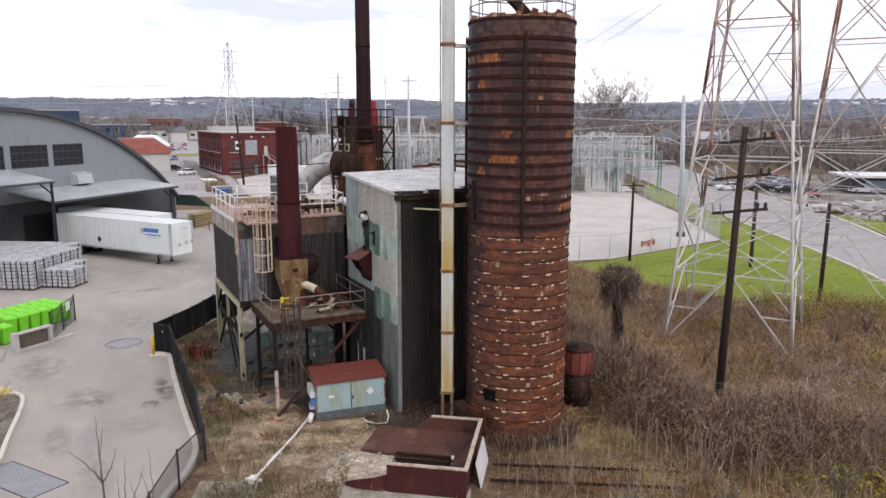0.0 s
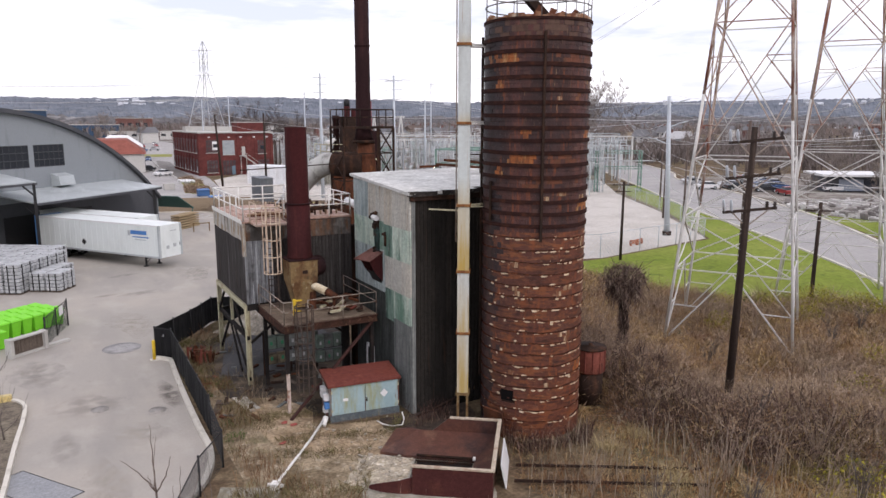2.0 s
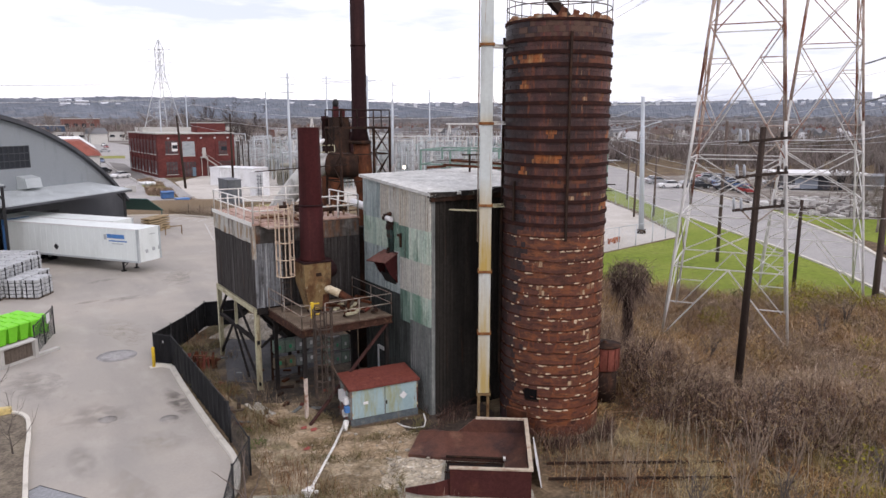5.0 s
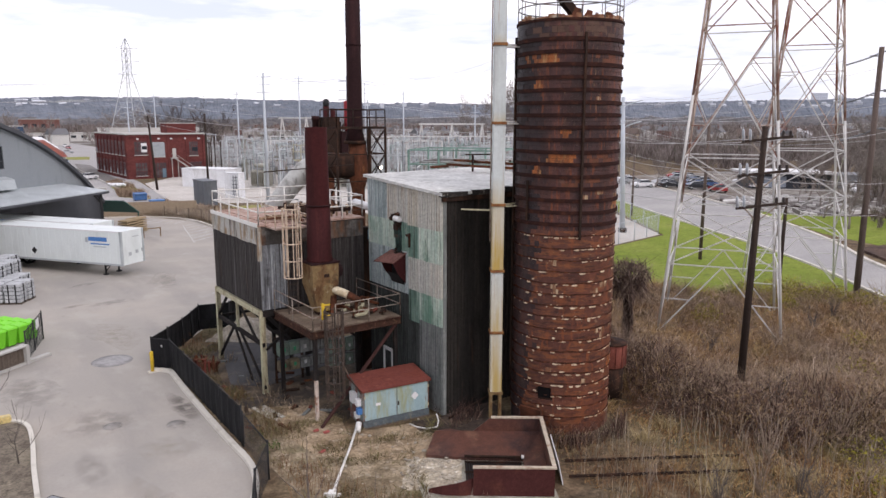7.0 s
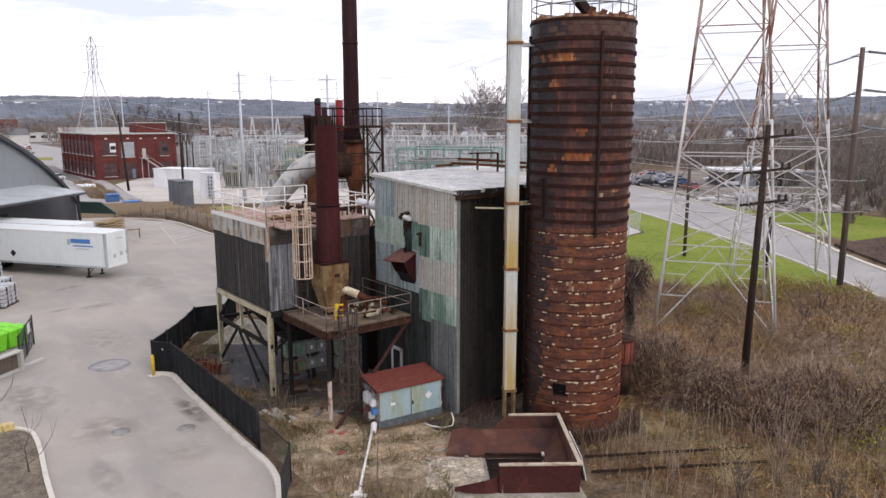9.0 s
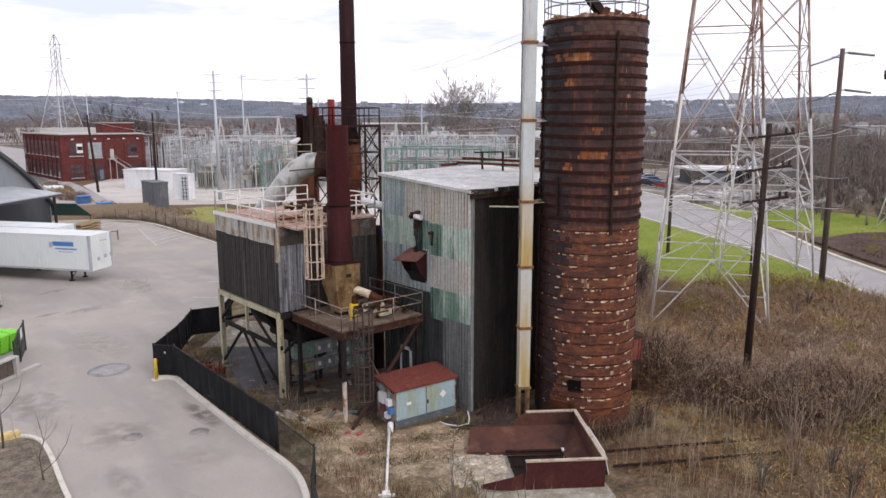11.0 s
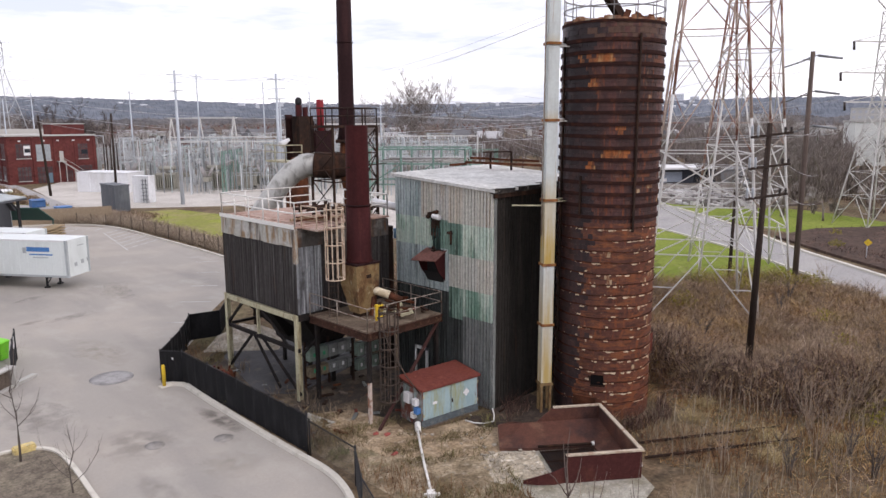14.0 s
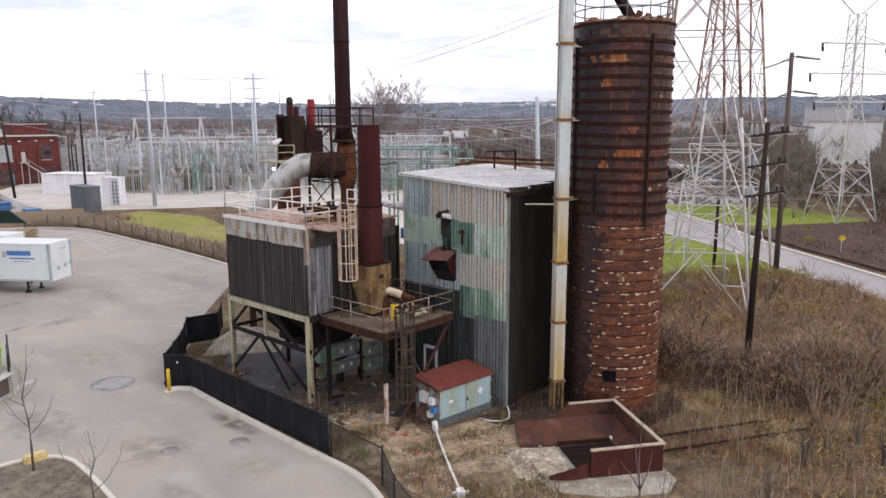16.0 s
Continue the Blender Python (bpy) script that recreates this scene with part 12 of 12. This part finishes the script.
def put_tree(x, y, s):
    k = rng.randrange(3)
    if inside(np.array([(x, y)]), CLEARING)[0]:
        return
    m = pose(x, y, 0, 0, 0, rng.uniform(0, 360))
    if tf[k]:
        trees[k].matrix_basis = m @ Matrix.Diagonal((s, s, s, 1))
        tf[k] = False
        return
    ob = copy_thing(trees[k], m)
    ob.matrix_basis = m @ Matrix.Diagonal((s, s, s, 1))


fine = bare_tree("bare_tree", 27, 0.34, 7, "tall pale leafless tree with fine twigs behind the substation", M_BARKMID, 0.8, 5, 0.085, upright=0.5, n_split=(2, 3))
fine.matrix_basis = pose(149, 178, 0)
for x, y, sc, rz in ((146, 182, 0.86, 70), (153, 176, 0.93, 150), (157, 185, 0.82, 230), (141, 187, 0.75, 300)):
    ob = copy_thing(fine, pose(x, y, 0, 0, 0, rz))
    ob.matrix_basis = pose(x, y, 0, 0, 0, rz) @ Matrix.Diagonal((sc, sc, sc, 1))
for x, y, s in ((62, 300, 1.6), (70, 306, 1.5), (56, 310, 1.5), (84, 330, 1.4), (30, 420, 1.5), (45, 430, 1.4)):
    put_tree(x, y, s)
for x, y, sc, rz in ((99, 45, 0.46, 10), (106, 49, 0.52, 95), (113, 52, 0.44, 190), (120, 56, 0.5, 280), (128, 58, 0.55, 40), (136, 62, 0.5, 130), (97, 26, 0.36, 220), (150, 66, 0.56, 310), (118, 27, 0.36, 75)):
    ob = copy_thing(fine, pose(x, y, 0, 0, 0, rz))
    ob.matrix_basis = pose(x, y, 0, 0, 0, rz) @ Matrix.Diagonal((sc, sc, sc, 1))
big = bare_tree("bare_tree", 21, 0.5, 12, "large dark leafless tree behind the brick building", mat("dark winter bark", (0.085, 0.070, 0.064), 0.95), 0.8, 4, 0.075, upright=0.5)
big.matrix_basis = pose(63.5, 260, 0)
for x, y, sc, rz in ((71.0, 259, 1.0, 120), (67.0, 268, 1.0, 220), (58.5, 263, 0.85, 30), (76.5, 262, 0.8, 290), (80.5, 258, 0.9, 170)):
    m = pose(x, y, 0, 0, 0, rz) @ Matrix.Diagonal((sc, sc, sc, 1))
    copy_thing(big, m).matrix_basis = m
for k in range(26):
    put_tree(rng.uniform(96, 190), rng.uniform(-12, 44) if k % 2 else rng.uniform(10, 60), rng.uniform(0.7, 1.2))
for k in range(34):
    az, r = radians(rng.uniform(5, 66)), rng.uniform(200, 420)
    x, y = r * math.sin(az), r * math.cos(az)
    if (40 < x < 130 and y < 215) or x < 60 or (95 < x < 215 and y < 130):
        continue
    put_tree(x, y, rng.uniform(0.7, 1.2))
for x, y, s in ((84, 43, 0.6), (92, 50, 0.55), (101, 55, 0.6), (109, 61, 0.7), (98, 44, 0.65), (88, 36, 0.6), (118, 66, 0.6), (128, 70, 0.7), (136, 84, 0.7), (122, 88, 0.65), (146, 76, 0.8), (110, 92, 0.6), (134, 60, 0.8), (150, 96, 0.8), (92, 62, 0.55), (104, 60, 0.5), (110, 52, 0.55), (118, 44, 0.6), (84, 20, 0.5)):
    put_tree(x, y, s)


def lone(name, x, y, z, h, r0, seed, label, depth=3, spread=0.6, upright=0.6, twig=0.012):
    ob = bare_tree(name, h, r0, seed, label, M_BARK, spread, depth, twig, "", upright, (3, 5))
    ob.matrix_basis = pose(x, y, z, 0, 0, seed * 40)
    return ob


def sparse_tree(name, x, y, z0, h, r, seed, label, n=9, low=0.3, reach=0.33):
    """A slim stem with a few long upswept bare shoots."""
    rr = random.Random(seed)
    ob = thing(name, label, "tree", (x, y, z0))
    bm = B()
    stem = [V((x + 0.04 * k * rr.uniform(-1, 1), y + 0.04 * k * rr.uniform(-1, 1), z0 - 0.1 + h * k / 5)) for k in range(6)]
    hose(bm, stem, [r, r * 0.85, r * 0.7, r * 0.5, r * 0.33, r * 0.15], 6)
    part("trunk", bm, M_BARK, ob, "slim bare stem")
    bm = B()
    for k in range(n):
        t = low + (0.95 - low) * k / n
        i = min(int(t * 5), 4)
        p = stem[i].lerp(stem[i + 1], t * 5 - i)
        a = k * 2.4 + rr.uniform(-0.5, 0.5)
        ln = h * reach * (1.15 - t) * rr.uniform(0.8, 1.25)
        d = V((math.cos(a), math.sin(a), 0))
        pts = [p, p + d * ln * 0.3 + V((0, 0, ln * 0.25)), p + d * ln * 0.55 + V((0, 0, ln * 0.62)), p + d * ln * 0.7 + V((0, 0, ln * 1.05))]
        rad = r * (1.05 - t) * 0.5
        hose(bm, pts, [rad, rad * 0.75, rad * 0.5, rad * 0.25], 4)
        for e in (1, 2):
            q = pts[e]
            b = a + rr.uniform(-1.4, 1.4)
            w = ln * rr.uniform(0.25, 0.5)
            hose(bm, [q, q + V((math.cos(b), math.sin(b), 0.7)) * w * 0.5, q + V((math.cos(b) * 0.8, math.sin(b) * 0.8, 1.3)) * w], [rad * 0.5, rad * 0.35, rad * 0.2], 3)
    part("shoot_crown", bm, M_BARK, ob, "long bare shoots")


sparse_tree("young_tree", -5.05, 35.9, 0.1, 5.0, 0.05, 5, "slim bare young tree in the planting island", 11)
sparse_tree("young_tree", -4.45, 32.0, 0.1, 2.7, 0.035, 8, "small bare sapling in the planting island", 9, 0.15, 0.5)


def forked_sapling(fork, tips, r, label):
    """A thin stem up to its fork, then one shoot to each tip."""
    ob = thing("sapling", label, "sapling", (fork[0] - 0.1, fork[1], 0), "saplings close to the camera")
    f = V(fork)
    bm = B()
    hose(bm, [(f.x - 0.12, f.y, -0.1), (f.x + 0.05, f.y + 0.05, f.z * 0.5), f], [r * 1.5, r * 1.2, r], 6)
    part("stem", bm, M_SAP, ob)
    for k, t in enumerate(tips):
        t = V(t)
        side = V((0.06 * math.sin(k * 2.1), 0.05 * math.cos(k), 0))
        bm = B()
        pts = [f + (t - f) * e + side * math.sin(e * 3.1) + V((0.012 * math.sin(e * 23 + k), 0, 0)) for e in (0, 0.15, 0.3, 0.45, 0.6, 0.75, 0.9, 1)]
        hose(bm, pts, [r * 0.75 * (1 - 0.75 * e) for e in (0, 0.15, 0.3, 0.45, 0.6, 0.75, 0.9, 1)], 5)
        part("shoot", bm, M_SAP, ob)


M_SAP = mat("grey brown shoot bark", (0.17, 0.135, 0.115), 0.9, layers=[((0.10, 0.075, 0.062), (9, 9, 4), 0.5, 0.64, 0.8)], bump=0.2)
forked_sapling((-0.6, 14.08, 5.5), ((-0.63, 14.06, 7.0), (-1.2, 14.23, 6.28), (-0.5, 14.3, 6.6), (-0.75, 14.0, 5.95), (-0.3, 14.0, 6.25)), 0.024, "bare forked sapling close to the camera")
forked_sapling((-0.22, 13.71, 4.9), ((-0.15, 13.71, 6.14), (0.2, 13.7, 5.9), (-0.3, 13.8, 5.7), (-0.25, 13.5, 5.3)), 0.019, "thin bare sapling beside another")
forked_sapling((0.33, 13.0, 4.6), ((0.28, 13.01, 6.51), (0.1, 13.1, 6.05), (-0.1, 13.0, 5.9)), 0.018, "thin bare sapling with straight shoots")
# bare many-stemmed shrubs standing up out of the dead grass
def bare_shrub(h, n, seed, m, label):
    rr = random.Random(seed)
    ob = thing("bare_shrub", label, "shrub", (0, 0, 0), "bare shrubs in the scrub")
    bm = B()
    for k in range(n):
        a, ln = rr.uniform(0, math.tau), h * rr.uniform(0.55, 1.0)
        d = V((math.cos(a), math.sin(a), 0))
        sp = rr.uniform(0.12, 0.45) * ln
        pts = [d * 0.06, d * sp * 0.25 + V((0, 0, ln * 0.35)), d * sp * 0.6 + V((rr.uniform(-0.05, 0.05), 0, ln * 0.7)), d * sp + V((0, rr.uniform(-0.08, 0.08), ln))]
        r = rr.uniform(0.012, 0.022)
        hose(bm, pts, [r, r * 0.8, r * 0.55, r * 0.25], 4)
        for j in range(rr.randint(3, 6)):
            t = rr.uniform(0.3, 0.95) * 3
            i = min(int(t), 2)
            q = pts[i].lerp(pts[i + 1], t - i)
            b = a + rr.uniform(-1.6, 1.6)
            w = ln * rr.uniform(0.12, 0.32)
            hose(bm, [q, q + V((math.cos(b) * 0.5, math.sin(b) * 0.5, 0.45)) * w, q + V((math.cos(b) * 0.8, math.sin(b) * 0.8, 1.1)) * w], [r * 0.5, r * 0.4, r * 0.2], 3)
    part("branching", bm, m, ob, "bare forked stems and twigs", "stuff")
    return ob


M_PALESTEM = mat("pale grey shoot bark", (0.33, 0.255, 0.19), 0.9, layers=[((0.17, 0.13, 0.105), (6, 6, 3), 0.48, 0.62, 0.8)], bump=0.1)
shrubs = [bare_shrub(2.2, 9, 3, M_PALESTEM, "pale bare shrub with upright forked stems"), bare_shrub(1.7, 12, 5, M_BARK, "dark bare shrub with many thin stems"), bare_shrub(1.9, 6, 8, M_PALESTEM, "thin pale bare shrub in the dead grass")]
rng = random.Random(41)
spots = [(16.6, 14.6), (17.6, 13.4), (19.3, 12.2), (15.2, 13.4), (14.2, 14.9), (20.6, 14.4), (18.4, 15.6), (21.8, 12.0), (13.4, 16.4), (22.8, 14.6), (16.2, 12.6), (24.6, 12.8), (26.4, 14.4), (23.4, 17.6), (21.4, 18.6), (28.4, 17.2), (30.6, 15.4), (20.4, 20.6), (22.2, 23.4), (27.6, 24.0), (31.4, 22.6), (33.8, 25.4), (37.2, 22.8), (29.6, 28.6), (35.4, 30.2), (41.6, 24.2), (39.4, 27.4), (44.6, 22.6), (10.6, 15.2), (11.8, 13.6), (8.8, 16.0)]
for k, (x, y) in enumerate(spots):
    m = pose(x + rng.uniform(-0.4, 0.4), y + rng.uniform(-0.4, 0.4), -0.02, 0, 0, rng.uniform(0, 360))
    sc = rng.uniform(0.75, 1.25) * (0.6 if k > 27 else 1)
    ob = shrubs[k % 3] if k < 3 else copy_thing(shrubs[k % 3], m)
    ob.matrix_basis = m @ Matrix.Diagonal((sc, sc, sc, 1))
# dead trunk smothered in vines
vt = thing("vine_covered_trunk", "dead tree trunk smothered in dark hanging vines", "tree", (24.6, 27.2, 0))
bm = B()
hose(bm, [(24.6, 27.2, -0.1), (24.7, 27.2, 2.0), (24.5, 27.3, 4.0), (24.7, 27.2, 5.3)], [0.35, 0.28, 0.24, 0.15], 8)
part("trunk", bm, M_WOODDK, vt)
def vine_mass(name, n, zc, zr, rmax, h0, h1, lean, m, lab):
    """Strands starting in a flattened ball round the trunk."""
    a, u = nr.uniform(0, math.tau, n), nr.uniform(-1, 1, n)
    r = rmax * np.sqrt(1 - u * u) * nr.uniform(0.35, 1, n) ** 0.6
    base = np.c_[24.6 + r * np.cos(a), 27.2 + r * np.sin(a), zc + zr * u]
    ob = ribbons(name, base, nr.uniform(h0, h1, n), nr.uniform(0.014, 0.04, n), nr.uniform(0.1, lean, n), m, lab, "", 4, 0.2, 0.5)
    ob.parent = vt
    ob.matrix_parent_inverse = WORLD[vt.name].inverted()


M_VINE = leaf_mat("brown vines", [(0.0, (0.060, 0.040, 0.036)), (0.6, (0.155, 0.105, 0.085)), (0.92, (0.30, 0.215, 0.17)), (1.0, (0.48, 0.39, 0.30))])
vine_mass("vine_crown", 2500, 4.75, 0.6, 1.2, -0.7, 0.5, 1.0, M_VINE, "brown tangled crown of vines")
vine_mass("hanging_vine", 1100, 4.3, 0.35, 0.95, -1.3, -0.3, 0.3, M_VINE, "strands hanging from the crown")
vine_mass("stem_vine", 1300, 2.0, 2.0, 0.30, -0.7, 0.7, 0.3, M_VINE, "vines wrapped on the trunk")


# far woods: many small bare crowns, between the houses and along the hills
def far_woods(name, n, r0, r1, az0, az1, h0, h1, per, label, keep_out, zfun, m, gap=0.32):
    az = np.radians(nr.uniform(az0, az1, n))
    r = np.sqrt(nr.uniform(r0 ** 2, r1 ** 2, n))
    x, y = r * np.sin(az), r * np.cos(az)
    p = np.c_[x, y]
    ok = np.ones(n, bool)
    for k in keep_out:
        ok &= ~inside(p, k)
    ok &= clump(p, 0.02, 61) > gap
    p = p[ok]
    hs = nr.uniform(h0, h1, len(p))
    b = np.repeat(np.c_[p, zfun(p)], per, 0)
    hh = np.repeat(hs, per)
    t = nr.uniform(0.05, 0.55, len(b))
    b[:, 2] += hh * t
    b[:, :2] += nr.normal(0, 1, (len(b), 2)) * (hh * 0.10)[:, None]
    w = np.repeat(r[ok], per) * 0.0008 + 0.05
    return ribbons(name, b, hh * nr.uniform(0.25, 0.5, len(b)), w * nr.uniform(0.6, 1.5, len(b)), hh * nr.uniform(0.05, 0.3, len(b)), m, label, "woods", 2, 0.1)


OUT = [[(20, 0), (20, 235), (130, 235), (175, 190), (215, 120), (215, 0)], [(-80, 100), (-80, 480), (70, 480), (34, 160)]]
M_FARWOOD = leaf_mat("far bare woods", [(0.0, (0.13, 0.105, 0.098)), (0.6, (0.21, 0.175, 0.16)), (0.93, (0.30, 0.26, 0.24)), (1.0, (0.11, 0.13, 0.08))])
far_woods("far_woods", 4600, 220, 1000, -12, 100, 6, 14, 24, "bare winter trees among the houses of the town", OUT, lambda p: np.zeros(len(p)), M_FARWOOD)
WOODED = [[(-80, 0), (-80, 480), (60, 480), (60, 130), (95, 60), (95, 0)], [(150, 45), (205, 66), (216, 52), (170, 20)], [(95, 0), (95, 60), (130, 120), (215, 140), (215, 70)]]
far_woods("roadside_woods", 900, 90, 330, 62, 105, 6, 12, 70, "bare grey brown woods beyond the road", WOODED + [CLEARING], lambda p: np.zeros(len(p)), M_FARWOOD)
M_ROADWOOD = leaf_mat("brown roadside woods", [(0.0, (0.125, 0.104, 0.090)), (0.6, (0.225, 0.188, 0.16)), (0.93, (0.33, 0.285, 0.245)), (1.0, (0.19, 0.18, 0.10))])
far_woods("roadside_woods", 300, 118, 205, 65, 88, 4.5, 8.5, 80, "brown bare woods before the warehouse", [[(95, 0), (95, 44), (112, 44), (112, 0)], CLEARING], lambda p: np.zeros(len(p)), M_ROADWOOD)
far_woods("roadside_woods", 260, 175, 300, 40, 66, 6, 11, 80, "brown bare thickets before the houses", [[(95, 0), (95, 60), (130, 120), (170, 128), (215, 120), (215, 40)], [(20, 0), (20, 215), (130, 215), (160, 165), (120, 100)]], lambda p: np.zeros(len(p)), M_ROADWOOD)
far_woods("roadside_woods", 240, 96, 215, 64, 82, 1.6, 3.6, 60, "low brown brush before the warehouse", [], lambda p: np.zeros(len(p)), M_ROADWOOD, -1)
far_woods("roadside_woods", 620, 190, 330, 36, 66, 3.5, 8, 60, "brown thickets and hedges in the field beyond the road", [[(20, 0), (20, 240), (120, 240), (150, 165), (150, 120), (160, 90), (215, 60)]], lambda p: np.zeros(len(p)), M_FARWOOD, -1)
